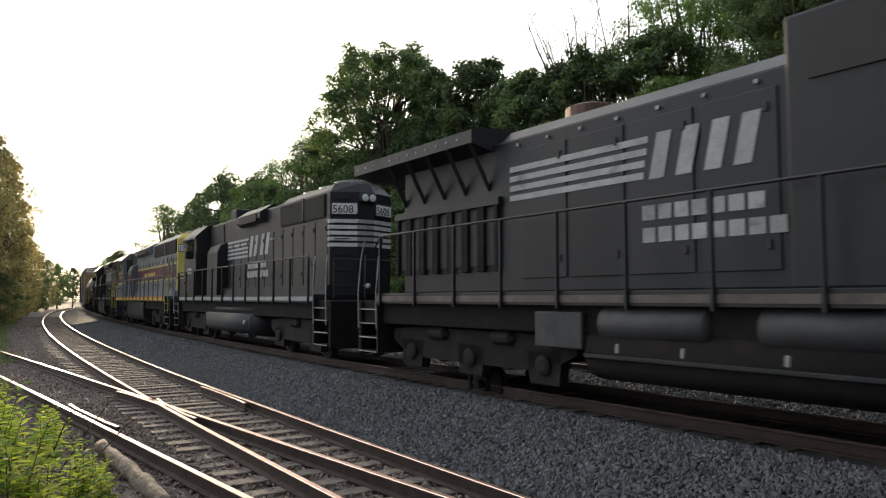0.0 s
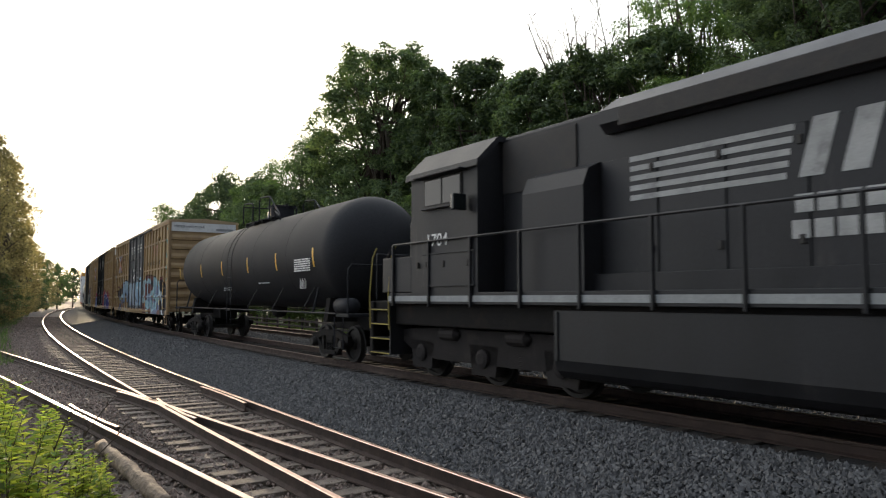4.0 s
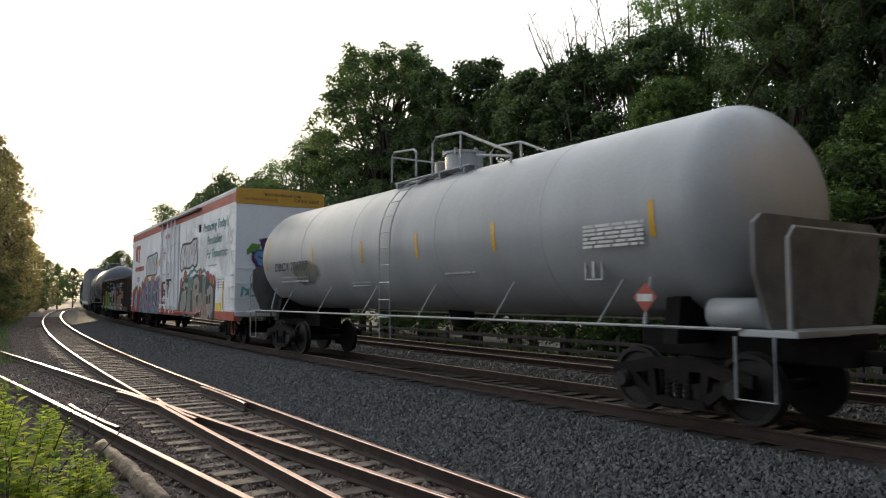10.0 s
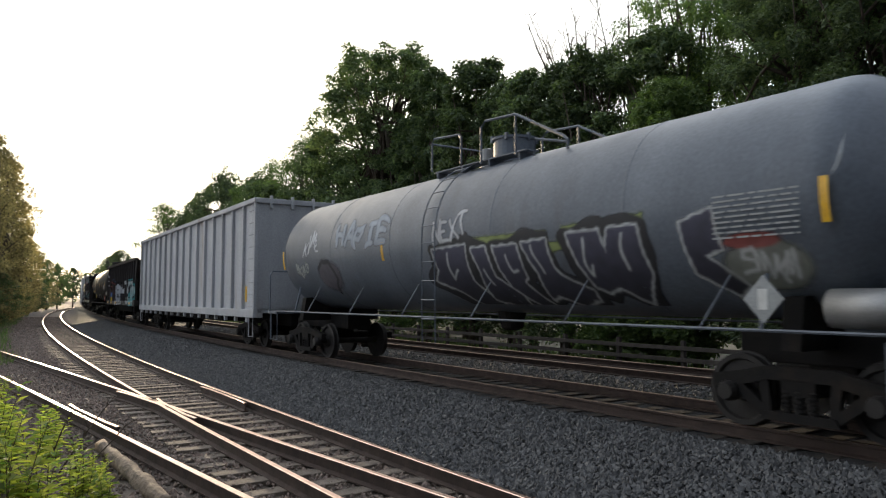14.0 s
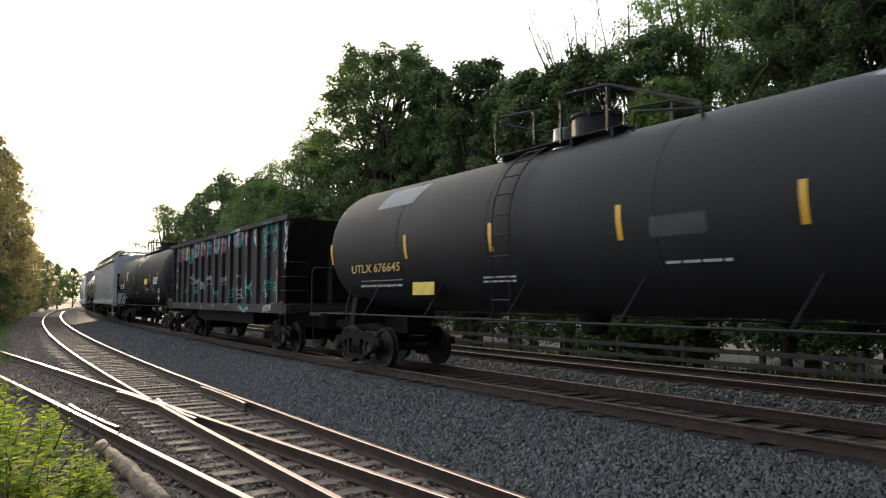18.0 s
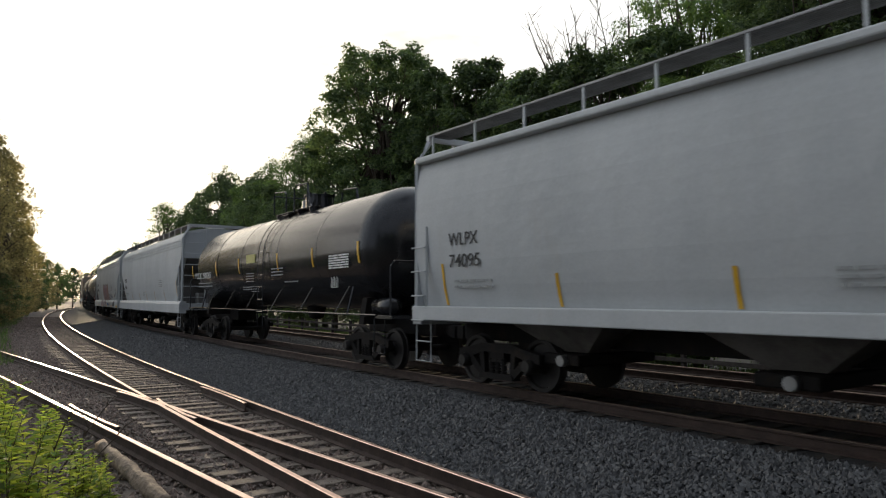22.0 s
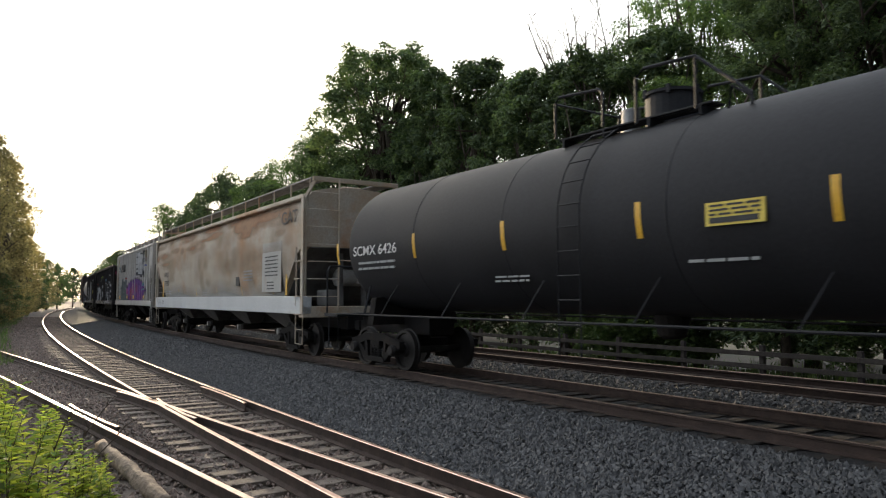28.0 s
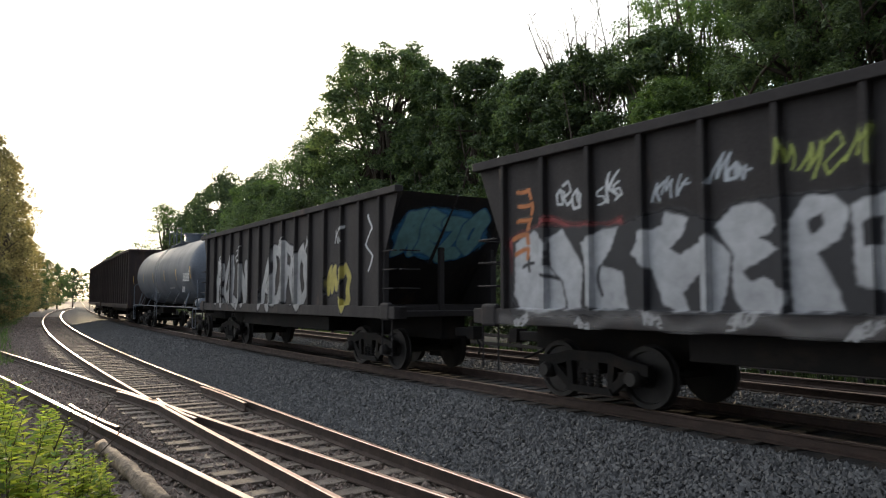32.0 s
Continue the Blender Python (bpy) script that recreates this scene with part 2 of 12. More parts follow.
def write(text, x, z, size, mat, parent, y, stretch=1.0, shear=0.0, face="side", name="lettering"):
    """Painted words on a side (facing -y) or on a front end (facing +x)."""
    me = lettering(text, size, stretch, shear).copy()
    me.materials.clear()
    me.materials.append(mat)
    m = pose(x, y, z, 90, 0, 0) if face == "side" else pose(x, y, z, 90, 0, 90)
    return shared(name, me, parent, m)


def write_in(text, x0, x1, z0, z1, mat, parent, y):
    """Painted words that fill a field on a side."""
    me = lettering(text, 1.0).copy()
    co = np.zeros(len(me.vertices) * 3)
    me.vertices.foreach_get("co", co)
    lo, hi = co.reshape(-1, 3).min(0), co.reshape(-1, 3).max(0)
    kx, kz = (x1 - x0) / (hi[0] - lo[0]), (z1 - z0) / (hi[1] - lo[1])
    me.transform(Matrix.Diagonal((kx, kz, 1, 1)) @ Matrix.Translation((-lo[0], -lo[1], 0)))
    me.materials.clear()
    me.materials.append(mat)
    return shared("lettering", me, parent, pose(x0, y, z0, 90, 0, 0))


# ---------------------------------------------------------------- the lines of the tracks
class Line:
    """A track's centre line: heading th at s = 0, bending by k0 + k1 s + k2 s^2 between lo and hi; straight beyond."""

    def __init__(self, x, y, th, k0, k1, k2, lo, hi, ends=(-620, 760)):
        self.s = np.arange(ends[0], ends[1] + 0.25, 0.5)
        q = np.clip(self.s, lo, hi)
        self.a = th + k0 * q + k1 * q ** 2 / 2 + k2 * q ** 3 / 3
        i0 = int(np.argmin(abs(self.s)))
        for i, f in (("x", np.cos), ("y", np.sin)):
            c = np.concatenate([[0], np.cumsum((f(self.a[1:]) + f(self.a[:-1])) * 0.25)])
            c = c - c[i0] + (x if i == "x" else y)
            if i == "x":
                self.px = c
            else:
                self.py = c

    def at(self, s, d=0.0):
        """The place at s, d metres to the side away from the viewer."""
        a = np.interp(s, self.s, self.a)
        return np.interp(s, self.s, self.px) + d * np.sin(a), np.interp(s, self.s, self.py) - d * np.cos(a), a


MAIN = Line(-2.4522, 19.9344, 2.155515, -0.0017358, 1.30818e-05, 0, -60, 130)
SIDE = Line(-0.9941, 8.3951, 2.172286, -0.0023156, 3.54558e-05, -2.2477e-07, -40, 200)
LEFT = Line(-2.5049, 9.0033, 2.268606, -0.00015757, 6.3962e-05, 0, -20, 60)
REAR = 4.4                 # the second main line lies this far beyond the first
SIDE_Z = -0.318            # the siding's rail tops lie lower
GAUGE = 0.7525


def bed_height(d):
    """Height of the track bed by the distance from the main line."""
    return float(np.interp(d, [-60, -13, -9.5, -7.2, -3.9, -3.3, -1.75, 6.2, 6.8, 8.2, 60], [-0.8, -0.72, -0.6, -0.5, -0.5, -0.46, -0.19, -0.19, -0.28, -0.72, -0.8]))


def strip(line, prof, s_list, mat, name, parent=None, jit=0.0, off=0.0):
    """A bed pushed along a line: prof = [(d, z)]."""
    bm = bmesh.new()
    rows = []
    for s in s_list:
        row = []
        for d, z in prof:
            x, y, a = line.at(s, d + off)
            row.append(bm.verts.new((x, y, z + jit * (noise.noise((x * 0.9, y * 0.9, 0))))))
        rows.append(row)
    for a, b in zip(rows, rows[1:]):
        for i in range(len(prof) - 1):
            bm.faces.new((a[i], a[i + 1], b[i + 1], b[i]))
    bmesh.ops.recalc_face_normals(bm, faces=bm.faces[:])
    ob = new(name, link_mesh(name, bm, mat, True))
    return ob


# ground: one sheet to the horizon
def ground_sheet():
    g = np.concatenate([-np.geomspace(3000, 60, 14), np.linspace(-50, 120, 86), np.geomspace(130, 3500, 14)])
    bm = bmesh.new()
    vs = [[bm.verts.new((x, y, -0.82 + 0.12 * noise.noise((x * 0.15, y * 0.15, 3)))) for x in g - 30] for y in g]
    for j in range(len(g) - 1):
        for i in range(len(g) - 1):
            bm.faces.new((vs[j][i], vs[j][i + 1], vs[j + 1][i + 1], vs[j + 1][i]))
    tagged(new("ground", link_mesh("ground", bm, soil, True)), "brown soil with sparse grass beside the railway", "ground", kind="structure")


ground_sheet()
S_NEAR = [-60 + 0.5 * i for i in range(200)] + [40 + 2 * i for i in range(60)] + [160 + 15 * i for i in range(20)]
bed = strip(MAIN, [(d, bed_height(d)) for d in (-4.1, -3.7, -3.3, -2.9, -2.3, -1.75, -1.3, -0.6, 0, 0.6, 1.3, 2.2, 3.1, 4.4, 5.7, 6.2, 6.8, 7.5, 8.2, 9.0)], S_NEAR, ballast_bed, "ballast_bed", jit=0.03)
tagged(bed, "crushed-stone ballast bed under the main tracks, darkened for shade between stones", "ballast", kind="structure")
yard = strip(MAIN, [(d, bed_height(d) - 0.022) for d in (-26, -20, -16, -13, -11, -9.5, -8.3, -7.2, -6.2, -5.2, -4.4, -3.9)], S_NEAR, cinder, "cinder_bed", jit=0.035)
tagged(yard, "dark cinder and dirt bed round the siding", "cinder bed", kind="structure")

RAIL = [(-0.07, -0.17), (0.07, -0.17), (0.07, -0.155), (0.012, -0.135), (0.012, -0.045), (0.037, -0.035), (0.037, -0.008), (0.028, 0.0), (-0.028, 0.0), (-0.037, -0.008), (-0.037, -0.035), (-0.012, -0.045), (-0.012, -0.135), (-0.07, -0.155)]


def rail_mesh(line, d, z, s_list, top):
    bm = bmesh.new()
    rows = []
    for s in s_list:
        x, y, a = line.at(s, d)
        n = (math.sin(a), -math.cos(a))
        rows.append([bm.verts.new((x + n[0] * u, y + n[1] * u, z + w)) for u, w in RAIL])
    k = len(RAIL)
    for a, b in zip(rows, rows[1:]):
        for i in range(k):
            f = bm.faces.new((a[i], a[(i + 1) % k], b[(i + 1) % k], b[i]))
            f.material_index = 1 if i in (6, 7, 8) else 0
    bm.faces.new(rows[0])
    bm.faces.new(rows[-1])
    bmesh.ops.recalc_face_normals(bm, faces=bm.faces[:])
    return link_mesh("rail", bm, [rail_rust, top])


def rail_track(line, z, off, label, s0, s1, tie_s, name="railway_track", tie_top=-0.165, wood=tie_wood, top=rail_bright):
    tr = thing(name, label, "railway track", "railway tracks", "structure")
    ss = list(np.arange(s0, min(s1, 60), 1.0)) + list(np.arange(60, s1, 3.0)) if s1 > 60 else list(np.arange(s0, s1, 1.0))
    for d in (-GAUGE, GAUGE):
        shared("rail", rail_mesh(line, d + off, z, ss, top), tr)
    rnd = random.Random(7)
    tms = []
    for v in range(4):
        bm = bbox(-1.3, 1.3, -0.115, 0.115, -0.18, 0, 0.012)
        for q in bm.verts:
            q.co.z += 0.012 * noise.noise((q.co.x * 3, q.co.y * 9, v * 7))
            q.co.y += 0.012 * noise.noise((q.co.x * 2, q.co.z * 9, v * 5))
        tms.append(link_mesh("tie", bm, wood))
    for s in tie_s:
        x, y, a = line.at(s + rnd.uniform(-0.03, 0.03), off + rnd.uniform(-0.05, 0.05))
        shared("tie", rnd.choice(tms), tr, pose(x, y, z + tie_top + rnd.uniform(-0.02, 0.004), 0, rnd.uniform(-0.5, 0.5), math.degrees(a) - 90 + rnd.uniform(-1.2, 1.2)))
    return tr


rail_track(MAIN, 0, 0, "main railway track with rust-brown rails on grey ballast", -70, 420, np.arange(-17, 34, 0.5), wood=tie_oiled_shaded, top=rail_worn)
rail_track(MAIN, 0, REAR, "second main track behind, rusty rails and wooden ties", -70, 420, np.arange(-16, 60, 0.52), wood=tie_oiled_shaded, top=rail_worn)
siding = rail_track(SIDE, SIDE_Z, 0, "siding track with bright worn rails and weathered ties", -30, 230, np.arange(-9, 62, 0.54))
lead = rail_track(LEFT, SIDE_Z, 0, "diverging track of the turnout with bright worn rails", -30, 130, np.arange(19, 60, 0.6), tie_top=-0.20)


# ---------------------------------------------------------------- trees
def leaf_cloud(name, centres, n, size, mat, seed, slim=0.45, hang=0.0):
    """Many small folded leaves on the outsides of clumps (x, y, z, r), tilted to the sky, as one mesh."""
    rs = np.random.RandomState(seed)
    c = np.array(centres)
    w = c[:, 3] ** 2
    idx = rs.choice(len(c), n, p=w / w.sum())
    u = rs.normal(size=(n, 3))
    u[:, 2] += 0.25
    u /= np.linalg.norm(u, axis=1)[:, None]
    rad = c[idx, 3] * (0.35 + 1.0 * rs.rand(n) ** 0.7)
    p = c[idx, :3] + u * rad[:, None] * np.array([1, 1, 0.72])
    nm = u * 0.55 + np.array([0, 0, 0.75]) + 0.5 * rs.normal(size=(n, 3))
    nm /= np.linalg.norm(nm, axis=1)[:, None]
    a = np.cross(nm, rs.normal(size=(n, 3)))
    a[:, 2] -= hang
    a /= np.linalg.norm(a, axis=1)[:, None] + 1e-9
    b = np.cross(nm, a)
    b /= np.linalg.norm(b, axis=1)[:, None] + 1e-9
    sz = size * (0.6 + 0.8 * rs.rand(n))[:, None]
    nrm = nm * 0.18
    quad = np.stack([p - a * sz, p - b * sz * slim + nrm * sz, p + a * sz, p + b * sz * slim + nrm * sz], 1).reshape(-1, 3)
    me = bpy.data.meshes.new(name)
    me.from_pydata(quad.tolist(), [], np.arange(4 * n).reshape(-1, 4).tolist())
    me.materials.append(mat)
    return me


def trunk_mesh(h, r, seed, limbs, mat=bark):
    rnd = random.Random(seed)
    bm = bmesh.new()
    pts = [(0.25 * noise.noise((seed, i * 0.7, 0)) * i * 0.4, 0.25 * noise.noise((seed, i * 0.7, 5)) * i * 0.4, h * i / 7 - 0.3) for i in range(8)]
    tube(bm, pts, [r * (1.25 if i == 0 else 1 - 0.12 * i) for i in range(8)], 8)
    for tip in limbs:
        base = pts[rnd.randint(2, 6)]
        mid = [(base[k] + tip[k]) / 2 + rnd.uniform(-0.3, 0.3) for k in range(3)]
        tube(bm, [base, mid, tip], [r * 0.38, r * 0.24, r * 0.06], 5)
    return link_mesh("trunk", bm, mat, True)


def tree_kind(h, spread, seed, n_leaf, leaf, mat, lumps=26, low=0.25):
    """Meshes of one kind of tree: trunk with limbs, crown of leaf clumps."""
    rnd = random.Random(seed)
    cs = []
    for i in range(lumps):
        t = rnd.random()
        z = h * (low + (0.97 - low) * t)
        prof = math.sin(math.pi * min(1, 0.18 + 0.80 * t)) ** 0.7
        ang = rnd.uniform(0, 2 * math.pi)
        rr = spread * prof * math.sqrt(rnd.random()) * 0.92
        cs.append((rr * math.cos(ang), rr * math.sin(ang), z, spread * rnd.uniform(0.08, 0.19)))
    for i in range(lumps * 2):
        c = rnd.choice(cs[:lumps])
        d = Vector((rnd.gauss(0, 1), rnd.gauss(0, 1), rnd.gauss(0, 0.8))).normalized() * c[3] * 1.1
        cs.append((c[0] + d.x, c[1] + d.y, c[2] + d.z, spread * rnd.uniform(0.05, 0.11)))
    limbs = [c[:3] for c in cs[:lumps:5]]
    return trunk_mesh(h * 0.86, 0.016 * h + 0.04, seed, limbs), leaf_cloud("crown", cs, n_leaf, leaf, mat, seed)


def broad_crown(h, spread, low, clumps, seed, lump=0.15, flat_top=0.6):
    """Clumps of an uneven broad crown, most of them near its outside."""
    rnd = random.Random(seed)
    cs = []
    for i in range(clumps):
        t = rnd.random()
        z = h * (low + (0.96 - low) * t)
        prof = math.sin(math.pi * (0.16 + 0.78 * t)) ** flat_top
        ang = rnd.uniform(0, 2 * math.pi)
        bulge = 1 + 0.28 * noise.noise((math.cos(ang) * 1.3 + seed, math.sin(ang) * 1.3, z * 0.28))
        rr = spread * prof * bulge * (0.3 + 0.7 * rnd.random()) ** 0.75
        cs.append((rr * math.cos(ang), rr * math.sin(ang), z, spread * lump * rnd.uniform(0.55, 1.25)))
    return cs


KINDS = [tree_kind(14, 4.2, 11, 15000, 0.14, leaf_deep, 120), tree_kind(14, 3.4, 12, 13000, 0.135, leaf_deep, 105), tree_kind(13, 4.6, 13, 15500, 0.145, leaf_deep, 125, 0.12),
         tree_kind(12, 3.8, 14, 17000, 0.11, leaf_fresh, 120, 0.08), tree_kind(14, 3.6, 15, 8000, 0.09, leaf_fresh, 90, 0.2),
         tree_kind(12, 3.8, 16, 9500, 0.125, leaf_glare, 80, 0.08), tree_kind(14, 3.6, 17, 6500, 0.12, leaf_glare, 60, 0.2)]
TREE_BASE = [14, 14, 13, 12, 14, 12, 14]


def tree(kind, x, y, h, turn, label, group="trees along the line", wide=1.0, name="tree"):
    t = thing(name, label, "tree", group)
    k = h / TREE_BASE[kind]
    t.matrix_world = pose(x, y, -0.75, 0, 0, turn) @ Matrix.Diagonal((k * wide, k * wide, k, 1))
    shared("trunk", KINDS[kind][0], t)
    shared("crown", KINDS[kind][1], t)
    return t


DEEP = "tall broadleaf tree with dense dark green crown against the sky"
FRESH = "young broadleaf tree with lighter green leaves"
THIN = "sparse-leaved tree with thin see-through crown"


def grown_tree(places, h, spread, low, clumps, leaves, size, mat, seed, label, lump=0.15, slim=0.45, hang=0.0, flat_top=0.6):
    """Trees of one large shape, standing at the places (s, d, turn)."""
    cs = broad_crown(h, spread, low, clumps, seed, lump, flat_top)
    trunk = trunk_mesh(h * 0.86, 0.013 * h + 0.03, seed, [c[:3] for c in cs[::6]])
    crown = leaf_cloud("crown", cs, leaves, size, mat, seed, slim, hang)
    for s, d, turn in places:
        x, y, a = MAIN.at(s, d)
        t = thing("tree", label, "tree", "trees along the line")
        t.matrix_world = pose(x, y, -0.75, 0, 0, turn)
        shared("trunk", trunk, t)
        shared("crown", crown, t)


# the wood's edge beyond the second track
grown_tree([(26.2, 14.5, 0)], 20.4, 5.4, 0.10, 900, 100000, 0.12, leaf_deep, 101, "large spreading oak with dark green crown and gaps of sky", 0.085, flat_top=0.42)
grown_tree([(14.6, 14.5, 0)], 16.4, 2.9, 0.14, 200, 27000, 0.125, leaf_deep, 102, DEEP, 0.15)
grown_tree([(19.6, 14.6, 30)], 17.0, 2.6, 0.1, 210, 30000, 0.12, leaf_deep, 112, DEEP, 0.13)
grown_tree([(37.5, 14.5, 30)], 16.6, 3.2, 0.08, 240, 27000, 0.13, leaf_deep, 113, DEEP, 0.13)
grown_tree([(17.4, 15.6, 60), (33.0, 15.8, 200), (22.5, 15.4, 300)], 14.6, 3.3, 0.1, 210, 27000, 0.125, leaf_deep, 103, DEEP, 0.14)
grown_tree([(9.6, 14.5, 0), (12.1, 15.0, 140)], 14.2, 2.8, 0.12, 200, 30000, 0.115, leaf_deep, 104, DEEP, 0.15)
grown_tree([(4.9, 14.3, 0), (7.2, 14.8, 120), (1.6, 14.6, 250)], 13.9, 2.7, 0.12, 200, 36000, 0.10, leaf_deep, 105, DEEP, 0.15)
grown_tree([(2.6, 18.5, 0)], 20.0, 4.0, 0.56, 130, 15000, 0.12, leaf_fresh, 106, "tall tree with sparse drooping leaves against the sky", 0.13, 0.26, 0.5)
grown_tree([(-1.6, 18.5, 80)], 19.5, 4.0, 0.45, 170, 26000, 0.12, leaf_fresh, 107, "tall tree with sparse drooping leaves against the sky", 0.13, 0.26, 0.5)
grown_tree([(-2.6, 10.4, 0)], 9.9, 3.3, 0.05, 300, 60000, 0.072, leaf_fresh, 108, "bright green bushy tree at the wood's edge", 0.105, flat_top=1.15)
grown_tree([(0.4, 10.9, 120)], 7.2, 2.6, 0.05, 220, 40000, 0.072, leaf_fresh, 111, "bright green bushy tree at the wood's edge", 0.12, flat_top=1.1)
grown_tree([(-5.4, 13.6, 0), (-10.4, 13.8, 150)], 16.0, 3.6, 0.06, 330, 74000, 0.078, leaf_deep, 109, DEEP, 0.115)
grown_tree([(-8.0, 13.2, 40), (-13.5, 13.5, 220)], 15.5, 3.6, 0.06, 330, 66000, 0.078, leaf_deep, 110, DEEP, 0.115)
for s, d, h, k, wd in [
        (27.5, 18.5, 16.5, 2, 0.95), (32, 18, 15.5, 0, 1.0), (23, 18.5, 15.5, 1, 1.1), (-16, 13, 16, 0, 1.0), (-20, 14, 17, 0, 1.0), (-8, 19, 17, 4, 1.2), (-5, 20, 15.5, 2, 1.0), (-12.5, 20, 17, 0, 1.1),
        (40.5, 14.6, 15.6, 4, 0.8), (43.5, 14.5, 17.6, 4, 0.75), (47.5, 14.5, 16.5, 4, 0.8), (53, 14.5, 17.0, 4, 0.8), (60, 14.5, 16.6, 4, 0.85), (41, 12.5, 12, 2, 0.85), (48, 13, 13.5, 1, 0.9), (54, 13.5, 14.8, 2, 0.85), (60, 14, 15.6, 0, 0.8), (66, 14.5, 15.6, 3, 0.85), (73, 14, 17.4, 1, 0.8), (78, 14.5, 19.4, 2, 0.75), (86, 14, 18.4, 0, 0.7), (94, 13.5, 17.2, 2, 0.75), (102, 13.5, 16.2, 1, 0.8),
        (105, 10.6, 18.4, 4, 1.25), (106, 10.9, 16.5, 4, 1.1), (118, 13.5, 14.0, 0, 0.8), (130, 13.5, 13.5, 2, 0.8), (147, 13, 13.0, 1, 0.85), (165, 12.5, 12.0, 0, 0.9), (182, 12.5, 12.0, 2, 0.9), (200, 12.5, 12.5, 1, 1), (220, 12.2, 13, 0, 1.0), (255, 10.5, 19.5, 2, 1.0), (285, 10.4, 20, 1, 1.0), (330, 10, 21, 0, 1.0), (375, 9, 20, 2, 1.2)]:
    x, y, a = MAIN.at(s, d)
    tree(k, x, y, h, (s * 77) % 360, THIN if k == 4 else (FRESH if k == 3 else DEEP), wide=wd)
# unseen trees added behind the camera and past the view, to block sky light
for s, d, h, k, wd in [(-25, 13.5, 16, 1, 1.0), (-31, 13, 17, 2, 1.0), (-38, 13.5, 16, 0, 1.0), (-46, 13, 17, 1, 1.1), (-56, 13.5, 17, 2, 1.1)]:
    x, y, a = MAIN.at(s, d)
    tree(k, x, y, h, (s * 77) % 360, DEEP, wide=wd)
# added out of view behind the camera; they dim the near sides
for s, d, h, k, wd in [(-10, -11.5, 13, 0, 1.0), (-15, -9, 14, 2, 1.0), (-20, -7.5, 14, 1, 1.1), (-26, -7, 15, 0, 1.0), (-33, -7, 15, 2, 1.0), (-41, -7, 15, 1, 1.1), (-14, -16, 15, 0, 1.1), (-22, -14, 16, 2, 1.1), (-6, -16, 14, 1, 1.1), (-30, -13, 16, 0, 1.1)]:
    x, y, a = SIDE.at(s, d)
    tree(k, x, y, h, (s * 53) % 360, DEEP, "trees beside the siding", wd)
# low growth in front of them
for s, d, h, k in [(-13, 10.2, 6.5, 3), (-9.5, 10.4, 7.5, 3), (-6.3, 10.6, 7.0, 2), (-3.4, 10.4, 7.8, 3), (-0.2, 10.8, 7.2, 3), (3, 10.6, 7.5, 2), (6.5, 11, 7, 0), (10, 11, 7.5, 2), (14, 11, 8, 3), (18, 11, 8, 2), (22.5, 11.2, 8, 0), (27, 11.2, 7.5, 2), (32, 11, 7, 3), (37, 11, 7, 2), (43, 11, 7.5, 0), (50, 11, 7.5, 3), (58, 11, 8, 2), (67, 11, 8, 0), (78, 11, 8, 2), (90, 11, 8, 0), (104, 11, 8, 3), (120, 11, 8, 2), (140, 10.5, 8, 0)]:
    x, y, a = MAIN.at(s, d)
    tree(k, x, y, h, (s * 131) % 360, FRESH if k == 3 else "low bushy tree with dark green leaves at the wood's edge", "undergrowth trees", 1.25, "sapling")
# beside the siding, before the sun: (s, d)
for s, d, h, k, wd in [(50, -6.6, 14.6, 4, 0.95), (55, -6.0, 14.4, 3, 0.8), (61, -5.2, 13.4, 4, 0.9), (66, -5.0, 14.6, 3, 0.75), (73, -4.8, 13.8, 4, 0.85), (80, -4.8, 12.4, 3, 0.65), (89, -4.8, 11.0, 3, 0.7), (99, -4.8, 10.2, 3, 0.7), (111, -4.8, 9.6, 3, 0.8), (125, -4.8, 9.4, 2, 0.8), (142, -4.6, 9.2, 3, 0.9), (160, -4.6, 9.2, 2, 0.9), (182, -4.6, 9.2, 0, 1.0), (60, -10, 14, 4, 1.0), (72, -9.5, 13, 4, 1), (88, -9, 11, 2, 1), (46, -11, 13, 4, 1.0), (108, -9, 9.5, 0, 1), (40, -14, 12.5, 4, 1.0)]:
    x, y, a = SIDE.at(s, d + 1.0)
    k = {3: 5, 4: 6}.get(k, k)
    tree(k, x, y, h * 1.05, (s * 57) % 360, "backlit tree before the low sun, the row's golden leaves coloured for glare" if k != 6 else THIN, "trees beside the siding", wd)
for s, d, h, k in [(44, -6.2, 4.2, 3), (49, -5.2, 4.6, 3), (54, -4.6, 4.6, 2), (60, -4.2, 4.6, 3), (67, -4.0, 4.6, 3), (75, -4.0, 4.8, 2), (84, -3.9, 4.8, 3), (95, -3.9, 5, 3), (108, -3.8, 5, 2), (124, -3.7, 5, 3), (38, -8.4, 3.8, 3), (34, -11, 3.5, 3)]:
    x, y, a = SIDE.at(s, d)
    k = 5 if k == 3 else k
    tree(k, x, y, h, (s * 91) % 360, "leafy bush beside the siding, the row's golden leaves coloured for glare", "bushes beside the siding", 1.5, "bush")
# far wood across the line
far = []
frs = random.Random(5)
for i in range(240):
    far.append((frs.uniform(-420, -120), 430 + frs.uniform(0, 60), frs.uniform(1, 15), frs.uniform(5, 9)))
tagged(new("far_wood", leaf_cloud("far_wood", far, 9000, 1.3, leaf_deep, 4)), "hazy distant wood closing the view", "wood", kind="stuff")


